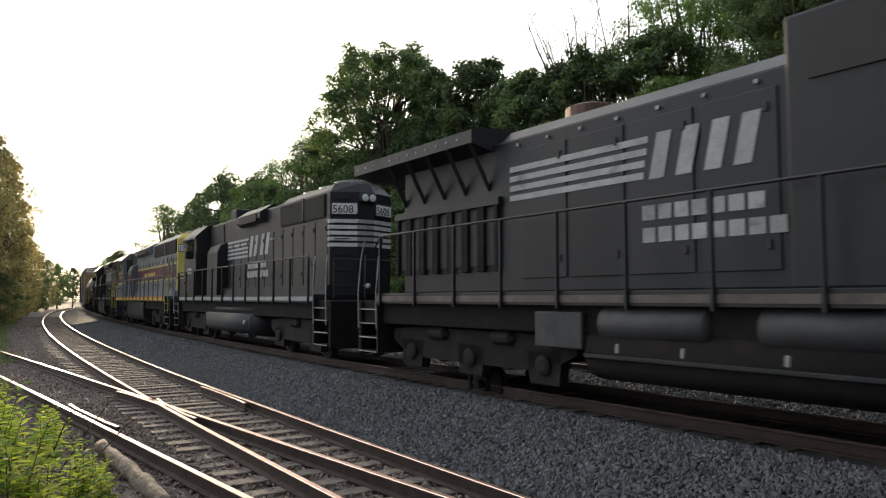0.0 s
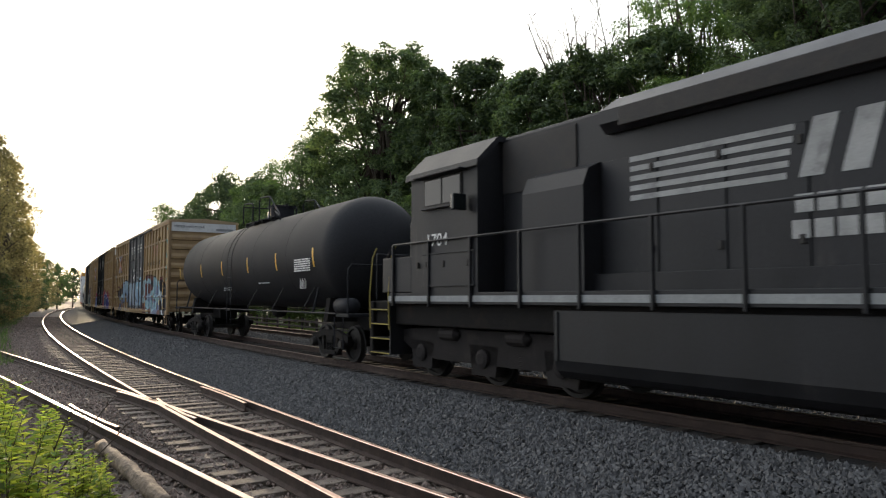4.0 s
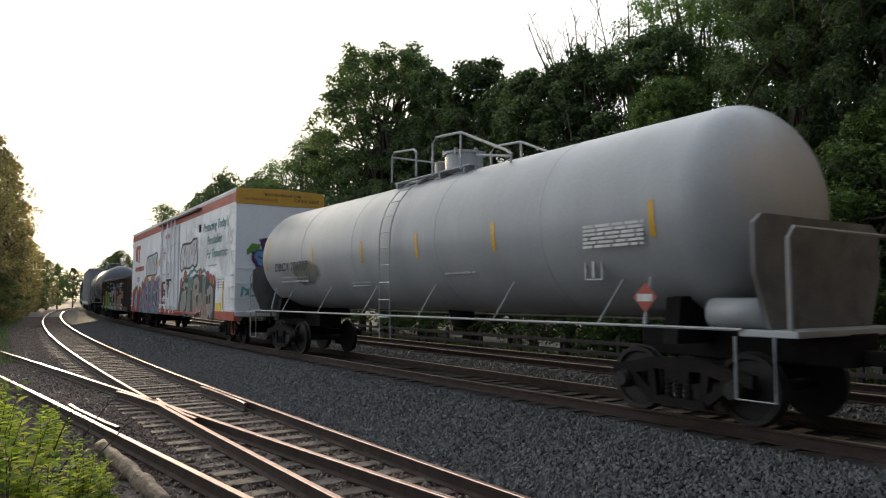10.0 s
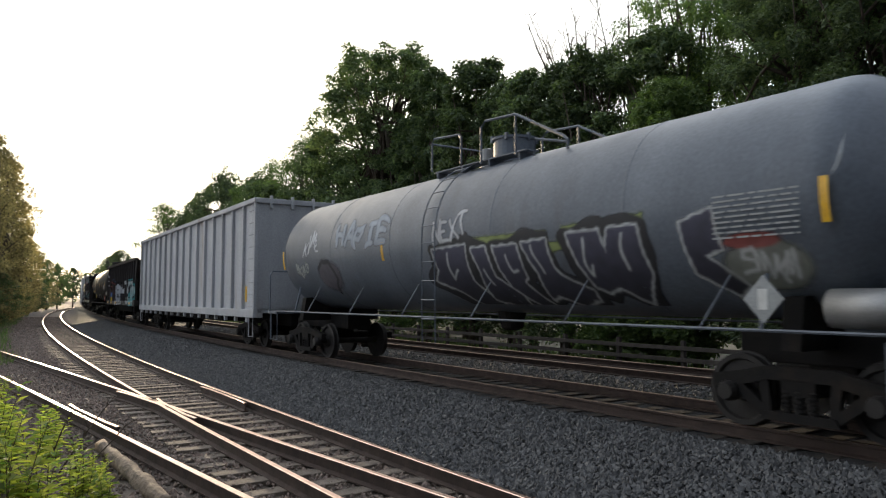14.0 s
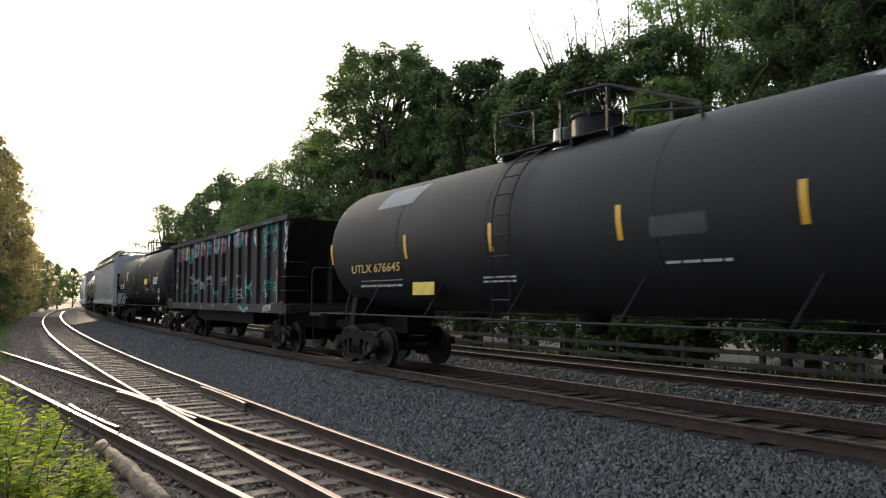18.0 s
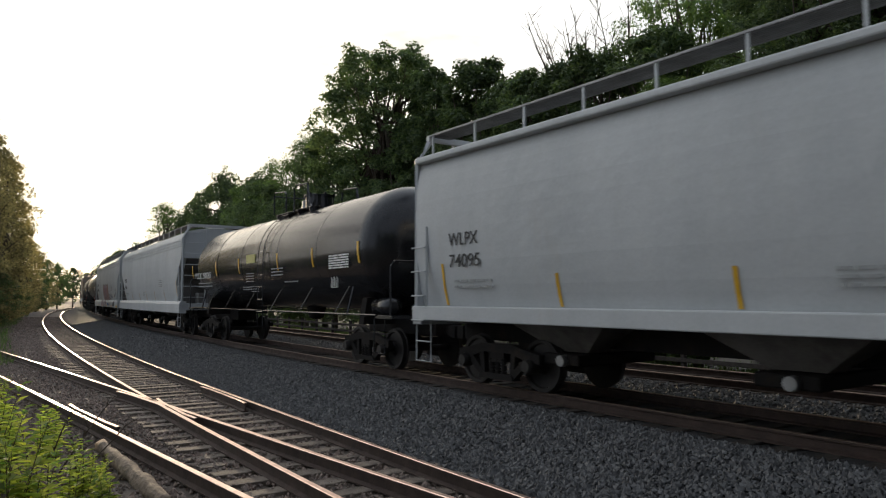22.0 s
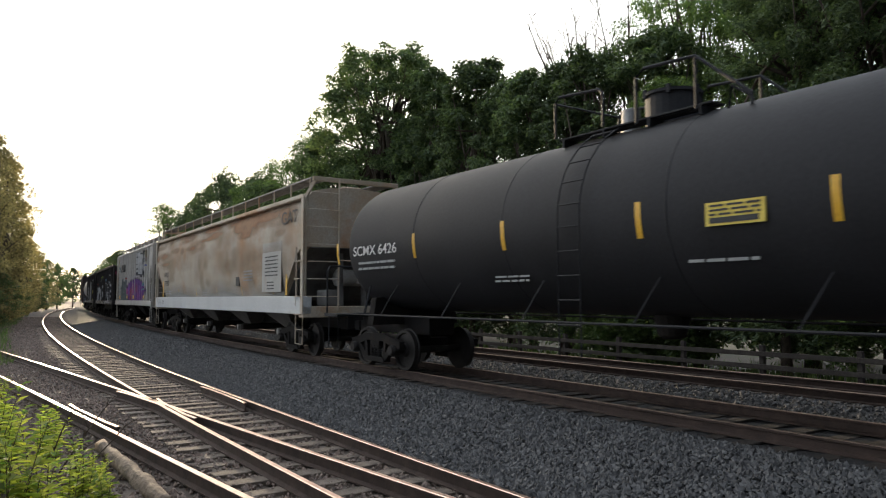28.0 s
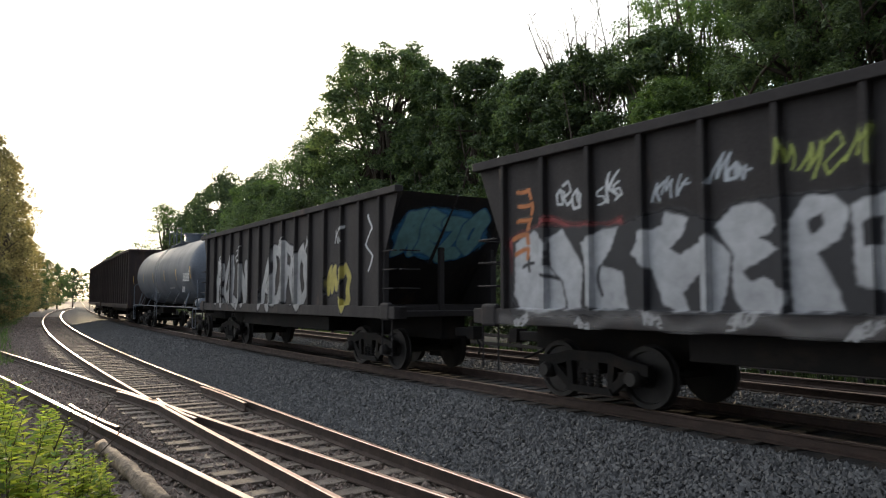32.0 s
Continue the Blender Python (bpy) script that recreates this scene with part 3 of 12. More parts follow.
# dead tree with bare branches behind the wood
def bare_tree(x, y, h, seed, label):
    t = thing("bare_tree", label, "tree", "bare trees")
    t.matrix_world = pose(x, y, -0.75)
    rnd = random.Random(seed)
    bm = bmesh.new()
    tube(bm, [(0, 0, 0), (0.1, 0, h * 0.4), (0, 0.1, h * 0.7)], [0.16, 0.12, 0.08], 6)
    bml = bmesh.new()
    for i in range(34):
        a = rnd.uniform(0, 6.28)
        z0 = h * rnd.uniform(0.42, 0.7)
        l = h * rnd.uniform(0.2, 0.32)
        tip = Vector((math.cos(a) * l * 0.55, math.sin(a) * l * 0.55, z0 + l))
        mid = Vector((math.cos(a) * l * 0.32, math.sin(a) * l * 0.32, z0 + l * 0.4))
        tube(bml, [(0, 0, z0), mid, tip], [0.05, 0.034, 0.014], 4)
        for j in range(9):
            b = mid.lerp(tip, rnd.uniform(0.1, 0.95))
            tube(bml, [b, b + Vector((rnd.uniform(-0.9, 0.9), rnd.uniform(-0.9, 0.9), rnd.uniform(0.4, 1.6)))], [0.019, 0.009], 3)
    part("trunk", bm, bark, t)
    tagged(part("twig_mass", bml, bark, t), kind="stuff")


x, y, a = MAIN.at(10.4, 19.0)
bare_tree(x, y, 19.3, 3, "dead leafless tree with thin pale branches")
x, y, a = MAIN.at(6.2, 18)
bare_tree(x, y, 17.4, 8, "dead leafless tree with thin pale branches")


# ---------------------------------------------------------------- fence beyond the second track
def rail_fence():
    pm = link_mesh("post", bbox(-0.06, 0.06, -0.06, 0.06, -0.35, 1.05, 0.01), fence_wood)
    rm = link_mesh("fence_rail", bbox(-1.25, 1.25, -0.02, 0.02, -0.06, 0.06, 0.008), fence_wood)
    f = thing("fence", "dark weathered wooden post-and-rail fence", "fence", kind="structure")
    for i in range(24):
        s = -17 + 2.4 * i
        x, y, a = MAIN.at(s, 7.7)
        shared("post", pm, f, pose(x, y, -0.62, 0, 0, math.degrees(a)))
        x, y, a = MAIN.at(s + 1.2, 7.62)
        for z in (-0.1, 0.22):
            shared("fence_rail", rm, f, pose(x, y, z, 0, 0, math.degrees(a)))


rail_fence()


# ---------------------------------------------------------------- loose growth and stones
def blades(name, spots, mat, h, w, per, seed, label, cat):
    """Grass and weed blades as one mesh."""
    rs = random.Random(seed)
    vs, fs = [], []
    for x, y, z, k in spots:
        for i in range(per):
            a = rs.uniform(0, 6.28)
            px, py = x + rs.gauss(0, 0.12), y + rs.gauss(0, 0.12)
            hh = h * k * rs.uniform(0.5, 1.1)
            lx, ly = rs.gauss(0, 0.28) * hh, rs.gauss(0, 0.28) * hh
            dx, dy = math.cos(a) * w, math.sin(a) * w
            n = len(vs)
            vs += [(px - dx, py - dy, z), (px + dx, py + dy, z), (px + lx * 0.4 + dx * 0.7, py + ly * 0.4 + dy * 0.7, z + hh * 0.6), (px + lx * 0.4 - dx * 0.7, py + ly * 0.4 - dy * 0.7, z + hh * 0.6), (px + lx, py + ly, z + hh)]
            fs += [(n, n + 1, n + 2, n + 3), (n + 3, n + 2, n + 4)]
    me = bpy.data.meshes.new(name)
    me.from_pydata(vs, [], fs)
    me.materials.append(mat)
    tagged(new(name, me), label, cat, kind="stuff")


grs = random.Random(21)
spots = []
for i in range(900):
    s, d = grs.uniform(-18, 60), grs.uniform(7.9, 12)
    x, y, a = MAIN.at(s, d)
    spots.append((x, y, bed_height(d) - 0.05, grs.uniform(0.5, 1.3)))
for i in range(1500):
    s, d = grs.uniform(17, 75), grs.uniform(-13, -2.6)
    x, y, a = SIDE.at(s, d)
    spots.append((x, y, -0.75, grs.uniform(0.4, 1.5)))
blades("grass_verge", spots, leaf_fresh, 0.55, 0.018, 12, 5, "tangled green grass along the fence and beside the siding", "grass")


def weed_kind(seed, h):
    """A leafy weed: a stem, side shoots and many pointed leaves."""
    rnd = random.Random(seed)
    bm = bmesh.new()
    bl = bmesh.new()
    for k in range(5):
        lean = Vector((rnd.gauss(0, 0.16), rnd.gauss(0, 0.16), 1)) * h * rnd.uniform(0.7, 1.05)
        base = Vector((rnd.gauss(0, 0.09), rnd.gauss(0, 0.09), -0.05))
        tube(bm, [base, base + lean * 0.5 + Vector((0.02, 0.01, 0)), base + lean], [0.008, 0.006, 0.003], 4)
        for i in range(26):
            t = 0.12 + 0.88 * i / 25
            o = base + lean * t
            a = i * 2.4 + rnd.uniform(-0.4, 0.4)
            ln = 0.22 * (1.2 - 0.6 * t) * rnd.uniform(0.5, 1.35)
            d = Vector((math.cos(a), math.sin(a), rnd.uniform(0.0, 0.7))).normalized()
            sd = d.cross(Vector((0, 0, 1))).normalized() * ln * rnd.uniform(0.16, 0.34)
            tip = o + d * ln - Vector((0, 0, 0.15 * ln))
            mid = o + d * ln * 0.45 + Vector((0, 0, 0.06 * ln))
            q = [bl.verts.new(v) for v in (o, mid - sd, tip, mid + sd)]
            bl.faces.new(q)
    return link_mesh("stem", bm, bark), link_mesh("leaves", bl, leaf_weed)


WEEDS = [weed_kind(31, 1.05), weed_kind(32, 0.8), weed_kind(33, 1.25), weed_kind(34, 0.6)]
wrs = random.Random(14)
done = 0
while done < 105:
    d, s = wrs.uniform(-3.6, -1.35), wrs.uniform(-3.0, 9.5)
    if d > -1.35 - 0.9 * max(0, -s) / 3 - 0.25 * wrs.random():
        continue
    x, y, a = LEFT.at(s, d)
    t = thing("weed", "leafy green weed lit yellow by the low sun", "weed", "weeds beside the track")
    k = wrs.randrange(4)
    sc = wrs.uniform(0.6, 1.15) * (0.7 if d > -1.9 else 1.0)
    t.matrix_world = pose(x, y, -0.62, 0, 0, wrs.uniform(0, 360)) @ Matrix.Diagonal((sc, sc, sc, 1))
    shared("stem", WEEDS[k][0], t)
    shared("leaves", WEEDS[k][1], t)
    done += 1


def fallen_log():
    bm = bmesh.new()
    pts = [Vector((-4.75, 10.1, -0.42)), Vector((-4.3, 9.5, -0.46)), Vector((-3.75, 8.75, -0.47)), Vector((-3.2, 8.0, -0.5)), Vector((-2.6, 7.15, -0.5))]
    fine = []
    for a, b in zip(pts, pts[1:]):
        fine += [a.lerp(b, k / 4) for k in range(4)]
    tube(bm, fine, [0.075 + 0.035 * noise.noise((i * 1.3, 2, 0)) + 0.002 * i for i in range(len(fine))], 14)
    for v in bm.verts:
        v.co += Vector((noise.noise(v.co * 9), noise.noise(v.co * 9 + Vector((5, 0, 0))), noise.noise(v.co * 11))) * 0.035
    log = new("fallen_log", link_mesh("fallen_log", bm, log_bark, True))
    tagged(log, "pale broken tree log lying beside the turnout", "log")


fallen_log()


def dry_twigs():
    rnd = random.Random(12)
    for base, tip in (((-4.75, 8.9, -0.62), (-3.9, 8.6, 0.45)), ((-4.9, 9.0, -0.62), (-4.42, 8.7, 0.34)), ((-4.55, 8.75, -0.62), (-3.74, 8.6, 0.14)), ((-4.35, 8.5, -0.62), (-4.1, 8.3, 0.1))):
        b, t = Vector(base), Vector(tip)
        bend = Vector((rnd.uniform(-0.08, 0.08), rnd.uniform(-0.08, 0.08), 0.05))
        way = [b.lerp(t, k / 7) + bend * math.sin(math.pi * k / 7) for k in range(8)]
        tw = thing("dry_twig", "bare brown dry twig standing among the weeds", "twig", "dry twigs beside the track")
        part("stem", tube(bmesh.new(), way, [0.012 - 0.0012 * k for k in range(8)], 5), bark, tw)
        for k in range(3, 7):
            d = Vector((rnd.uniform(-0.3, 0.3), rnd.uniform(-0.15, 0.15), rnd.uniform(0.06, 0.22)))
            part("side_twig", tube(bmesh.new(), [way[k], way[k] + d * 0.5 + Vector((0, 0, 0.02)), way[k] + d], [0.006, 0.005, 0.003], 4), bark, tw)


dry_twigs()


def stone_field(name, s0, s1, d0, d1, count, size, seed, mat, label, line=MAIN, near=0.0, drop=0.0):
    """Crushed stones as one mesh of small uneven lumps."""
    rs = np.random.RandomState(seed)
    u = rs.rand(count)
    s = s0 + (s1 - s0) * u ** (1 + near)
    d = d0 + (d1 - d0) * rs.rand(count)
    x, y, a = line.at(s, d)
    z = np.interp(d, [-60, -13, -9.5, -7.2, -3.9, -3.3, -1.75, 6.2, 6.8, 8.2, 60], [-0.8, -0.72, -0.6, -0.5, -0.5, -0.46, -0.19, -0.19, -0.28, -0.72, -0.8])
    base = np.array([(1, 0, 0), (0, 1, 0), (-1, 0, 0), (0, -1, 0), (0, 0, 1), (0.55, 0.5, -0.75), (-0.5, -0.55, -0.75)])
    tri = np.array([(0, 1, 4), (1, 2, 4), (2, 3, 4), (3, 0, 4), (0, 5, 1), (1, 5, 2), (2, 6, 3), (3, 6, 0), (0, 6, 5), (2, 5, 6)])
    sz = size * (0.55 + 0.9 * rs.rand(count))
    pts = base[None] * (1 + 0.45 * (rs.rand(count, 7, 3) - 0.5)) * (sz[:, None] * (0.6 + 0.6 * rs.rand(count, 3)))[:, None, :]
    ang = rs.rand(count) * 6.283
    tl = (rs.rand(count) - 0.5) * 1.6
    c, sn = np.cos(ang)[:, None], np.sin(ang)[:, None]
    ct, stt = np.cos(tl)[:, None], np.sin(tl)[:, None]
    X, Y, Z = pts[..., 0], pts[..., 1] * ct - pts[..., 2] * stt, pts[..., 1] * stt + pts[..., 2] * ct
    P = np.stack([X * c - Y * sn + x[:, None], X * sn + Y * c + y[:, None], Z + (z + sz * 0.25 + 0.01 - drop)[:, None]], -1).reshape(-1, 3)
    F = (tri[None] + 7 * np.arange(count)[:, None, None]).reshape(-1, 3)
    me = bpy.data.meshes.new(name)
    me.from_pydata(P.tolist(), [], F.tolist())
    me.materials.append(mat)
    tagged(new(name, me), label, "ballast", kind="stuff")


stone_field("ballast_stones", -17, 8, -4.05, -1.2, 62000, 0.031, 1, ballast_stone, "loose grey crushed stones on the ballast shoulder")
stone_field("ballast_stones", 8, 45, -3.95, -1.2, 24000, 0.042, 2, ballast_stone, "loose grey crushed stones farther along the shoulder")
stone_field("ballast_stones", -17, 30, 1.2, 3.4, 11000, 0.036, 3, ballast_stone, "grey crushed stones between the main tracks")
CINDERS = surface("cinder_stone", (0.26, 0.195, 0.16), (0.085, 0.065, 0.055), 0.7, scale=8, island=True)
stone_field("cinder_stones", -15, 26, -9.8, -3.9, 46000, 0.026, 4, CINDERS, "small dark stones among cinders round the siding", near=0.35, drop=0.024)
stone_field("cinder_stones", 26, 75, -9.5, -3.9, 9000, 0.045, 6, CINDERS, "small dark stones farther along the siding", drop=0.024)


# turnout ironwork: guard rails and frog wings
def stub_rail(line, d, s0, s1, parent, name, flare=0.08, z=SIDE_Z):
    bm = bmesh.new()
    rows = []
    n = 10
    for i in range(n + 1):
        s = s0 + (s1 - s0) * i / n
        e = flare * max(0, abs(i / n - 0.5) * 2 - 0.6) / 0.4
        x, y, a = line.at(s, d + (e if d < 0 else -e))
        k = (math.sin(a), -math.cos(a))
        rows.append([bm.verts.new((x + k[0] * u * 0.8, y + k[1] * u * 0.8, z + w + 0.004)) for u, w in RAIL])
    m = len(RAIL)
    for a, b in zip(rows, rows[1:]):
        for i in range(m):
            f = bm.faces.new((a[i], a[(i + 1) % m], b[(i + 1) % m], b[i]))
            f.material_index = 1 if i in (6, 7, 8) else 0
    bm.faces.new(rows[0])
    bm.faces.new(rows[-1])
    bmesh.ops.recalc_face_normals(bm, faces=bm.faces[:])
    return part(name, bm, [rail_rust, rail_bright], parent)


stub_rail(SIDE, GAUGE - 0.13, 5.6, 8.6, siding, "guard_rail", 0.03)
stub_rail(LEFT, -GAUGE + 0.13, 3.0, 6.0, lead, "guard_rail", 0.03)
stub_rail(SIDE, -GAUGE + 0.09, 4.4, 7.2, siding, "wing_rail", 0.045)
stub_rail(LEFT, GAUGE - 0.09, 4.4, 7.4, lead, "wing_rail", 0.045)


# ---------------------------------------------------------------- rolling stock: shared pieces
# Each vehicle's own space: x forward (its way of travel), y to its left, z up from the rail tops; the viewer sees the side towards -y.
TRAIN = []          # (thing, place of its middle at the start, distance between truck centres, its wheelsets)


def wheelset_mesh(r=0.457, name="wheelset"):
    bm = bmesh.new()
    lathe(bm, [(-1.0, 0.075), (1.0, 0.075)], 10, "y")
    for sgn in (-1, 1):
        yy = 0.7525 * sgn
        o = 1 if sgn > 0 else -1
        lathe(bm, [(yy - 0.075 * o, r + 0.025), (yy - 0.045 * o, r + 0.025), (yy - 0.03 * o, r), (yy + 0.065 * o, r - 0.004), (yy + 0.065 * o, r - 0.07), (yy + 0.02 * o, r - 0.09), (yy + 0.03 * o, 0.16), (yy + 0.085 * o, 0.13)], 28, "y")
    # marks that show the turning
    box(bm, -0.03, 0.03, -0.84, -0.80, 0.08, 0.13)
    return link_mesh(name, bm, wheel_steel)


WHEEL = wheelset_mesh()
WHEEL_BIG = wheelset_mesh(0.51)


def side_frame_mesh():
    """A cast freight truck side frame with its window and spring nest."""
    bm = bmesh.new()
    top = [(-1.12, 0.50), (-1.12, 0.66), (-0.75, 0.72), (-0.42, 0.80), (0.42, 0.80), (0.75, 0.72), (1.12, 0.66), (1.12, 0.50), (0.72, 0.55), (0.38, 0.64), (-0.38, 0.64), (-0.72, 0.55)]
    prism(bm, top, -0.06, 0.06, "y")
    for sg in (-1, 1):
        prism(bm, [(sg * 0.72, 0.57), (sg * 0.88, 0.52), (sg * 0.46, 0.20), (sg * 0.36, 0.27)], -0.055, 0.055, "y")
        prism(bm, [(sg * 0.38, 0.64), (sg * 0.50, 0.64), (sg * 0.44, 0.22), (sg * 0.34, 0.22)], -0.05, 0.05, "y")
    prism(bm, [(-0.48, 0.17), (0.48, 0.17), (0.42, 0.27), (-0.42, 0.27)], -0.09, 0.09, "y")
    bmesh.ops.recalc_face_normals(bm, faces=bm.faces[:])
    return link_mesh("side_frame", bm, under_black)


def spring_mesh():
    bm = bmesh.new()
    for i in range(3):
        for k in range(5):
            lathe(bm, [(0.27 + k * 0.055, 0.055), (0.27 + k * 0.055 + 0.028, 0.06), (0.27 + k * 0.055 + 0.05, 0.04)], 8, "z", (-0.16 + 0.16 * i, -0.02, 0))
    return link_mesh("springs", bm, under_black)


def bolster_mesh():
    bm = bmesh.new()
    box(bm, -0.2, 0.2, -1.08, 1.08, 0.47, 0.66)
    box(bm, -0.28, 0.28, -0.3, 0.3, 0.6, 0.78)
    return link_mesh("truck", bm, under_black)


SIDE_FRAME, SPRINGS, BOLSTER = side_frame_mesh(), spring_mesh(), bolster_mesh()
CAP = link_mesh("bearing_cap", lathe(bmesh.new(), [(-1.2, 0.10), (-1.13, 0.13), (-1.0, 0.13)], 14, "y"), wheel_steel)


def freight_truck(v, x, wheels):
    t = shared("truck", BOLSTER, v, pose(x, 0, 0))
    for sy in (-1, 1):
        shared("side_frame", SIDE_FRAME, t, pose(0, sy * 1.02, 0))
        tagged(shared("spring_nest", SPRINGS, t, pose(0, sy * 1.02, 0)), kind="stuff")
    for wx in (-0.89, 0.89):
        wheels.append(shared("wheelset", WHEEL, t, pose(wx, 0, 0.457)))
        shared("bearing_cap", CAP, t, pose(wx, 0, 0.457))
    return t


def coupler(v, x, sg):
    bm = bbox(min(x, x + sg * 0.55), max(x, x + sg * 0.55), -0.09, 0.09, 0.80, 0.98, 0.02)
    k = x + sg * 0.55
    box(bm, min(k, k + sg * 0.22), max(k, k + sg * 0.22), -0.15, 0.13, 0.76, 1.02)
    tube(bm, [(x, 0.35, 0.95), (x + sg * 0.35, 0.33, 0.6), (x + sg * 0.62, 0.1, 0.45)], 0.028, 5)
    part("coupler", bm, under_black, v)


def ladder_bars(bm, xs, y, z0, z1, n, r=0.014, standoff=0.07):
    """Rungs between two stiles on a side."""
    x0, x1 = xs
    sg = -1 if y < 0 else 1
    for i in range(n):
        z = z0 + (z1 - z0) * i / (n - 1)
        tube(bm, [(x0, y, z), (x0, y + sg * standoff, z), (x1, y + sg * standoff, z), (x1, y, z)], r, 5)


def end_ladder(bm, x, ys, z0, z1, n, sg, r=0.014):
    y0, y1 = ys
    for i in range(n):
        z = z0 + (z1 - z0) * i / (n - 1)
        tube(bm, [(x, y0, z), (x + sg * 0.07, y0, z), (x + sg * 0.07, y1, z), (x, y1, z)], r, 5)


def stirrup(bm, x, y, z0=0.45, z1=0.9, w=0.42):
    tube(bm, [(x - w / 2, y, z1), (x - w / 2, y, z0), (x + w / 2, y, z0), (x + w / 2, y, z1)], 0.018, 5)


def vehicle(name, label, category, front, rear, trucks_in=2.0, group="freight cars of the train", freight=True):
    """An Empty at the vehicle's middle; front and rear are the places of its ends along the line at the start."""
    v = thing(name, label, category, group)
    L = rear - front
    wheels = []
    tc = L / 2 - trucks_in
    if freight:
        for x in (-tc, tc):
            freight_truck(v, x, wheels)
        coupler(v, L / 2, 1)
        coupler(v, -L / 2, -1)
    TRAIN.append((v, (front + rear) / 2, tc, wheels))
    return v, L


# ---------------------------------------------------------------- spray paint on the cars' sides
STROKES = {
    "A": [[(0, 0), (0.5, 1), (1, 0)], [(0.2, 0.35), (0.8, 0.35)]], "B": [[(0, 0), (0, 1), (0.7, 0.95), (0.85, 0.75), (0.6, 0.52), (0, 0.5)], [(0.6, 0.52), (0.95, 0.28), (0.7, 0.02), (0, 0)]],
    "C": [[(0.95, 0.85), (0.5, 1), (0.08, 0.7), (0.08, 0.3), (0.5, 0), (0.95, 0.15)]], "D": [[(0, 0), (0, 1), (0.6, 0.95), (0.95, 0.5), (0.6, 0.05), (0, 0)]], "E": [[(0.9, 1), (0, 1), (0, 0), (0.9, 0)], [(0, 0.5), (0.7, 0.5)]],
    "H": [[(0, 0), (0, 1)], [(0.9, 0), (0.9, 1)], [(0, 0.5), (0.9, 0.5)]], "I": [[(0.2, 1), (0.8, 1)], [(0.5, 1), (0.5, 0)], [(0.2, 0), (0.8, 0)]], "K": [[(0, 0), (0, 1)], [(0.9, 1), (0.05, 0.5), (0.95, 0)]], "L": [[(0, 1), (0, 0), (0.85, 0)]],
    "M": [[(0, 0), (0.08, 1), (0.5, 0.4), (0.92, 1), (1, 0)]], "N": [[(0, 0), (0, 1), (0.9, 0), (0.9, 1)]], "O": [[(0.5, 1), (0.08, 0.75), (0.08, 0.25), (0.5, 0), (0.92, 0.25), (0.92, 0.75), (0.5, 1)]], "P": [[(0, 0), (0, 1), (0.75, 0.95), (0.85, 0.7), (0.6, 0.48), (0, 0.45)]],
    "R": [[(0, 0), (0, 1), (0.75, 0.95), (0.85, 0.72), (0.6, 0.52), (0, 0.5)], [(0.4, 0.5), (0.95, 0)]], "S": [[(0.92, 0.88), (0.5, 1), (0.1, 0.8), (0.3, 0.55), (0.75, 0.45), (0.9, 0.2), (0.5, 0), (0.05, 0.12)]], "T": [[(0, 1), (1, 1)], [(0.5, 1), (0.5, 0)]],
    "U": [[(0, 1), (0.05, 0.25), (0.45, 0), (0.88, 0.25), (0.9, 1)]], "V": [[(0, 1), (0.5, 0), (1, 1)], [(0.5, 0), (0.5, 0.1)]], "W": [[(0, 1), (0.22, 0), (0.5, 0.7), (0.78, 0), (1, 1)]], "X": [[(0, 0), (1, 1)], [(0, 1), (1, 0)]], "Z": [[(0.05, 1), (0.95, 1), (0.05, 0), (0.95, 0)]],
    "~": [[(0, 0.3), (0.25, 0.8), (0.5, 0.3), (0.75, 0.8), (1, 0.3)]], "*": [[(0.5, 0), (0.5, 1)], [(0, 0.5), (1, 0.5)], [(0.15, 0.15), (0.85, 0.85)], [(0.15, 0.85), (0.85, 0.15)]], "-": [[(0, 0.5), (1, 0.5)]], "|": [[(0.5, 0), (0.5, 1)]]}


SCRIBBLES = [[(0, 0.1), (0.15, 1), (0.35, 0.2), (0.55, 0.95), (0.8, 0)], [(0.8, 0.9), (0.2, 0.8), (0.1, 0.5), (0.7, 0.45), (0.75, 0.1), (0, 0)], [(0, 0.8), (0.5, 1), (0.7, 0.6), (0.1, 0.3), (0.4, 0), (0.9, 0.2)],
             [(0.1, 0), (0.1, 1), (0.2, 0.5), (0.8, 1), (0.3, 0.5), (0.9, 0)], [(0.4, 0.9), (0.05, 0.6), (0.2, 0.1), (0.7, 0.15), (0.8, 0.7), (0.4, 0.9), (0.6, 0.4)], [(0, 1), (0.35, 0), (0.6, 0.9), (0.45, 0.5), (0.95, 0.6)]]


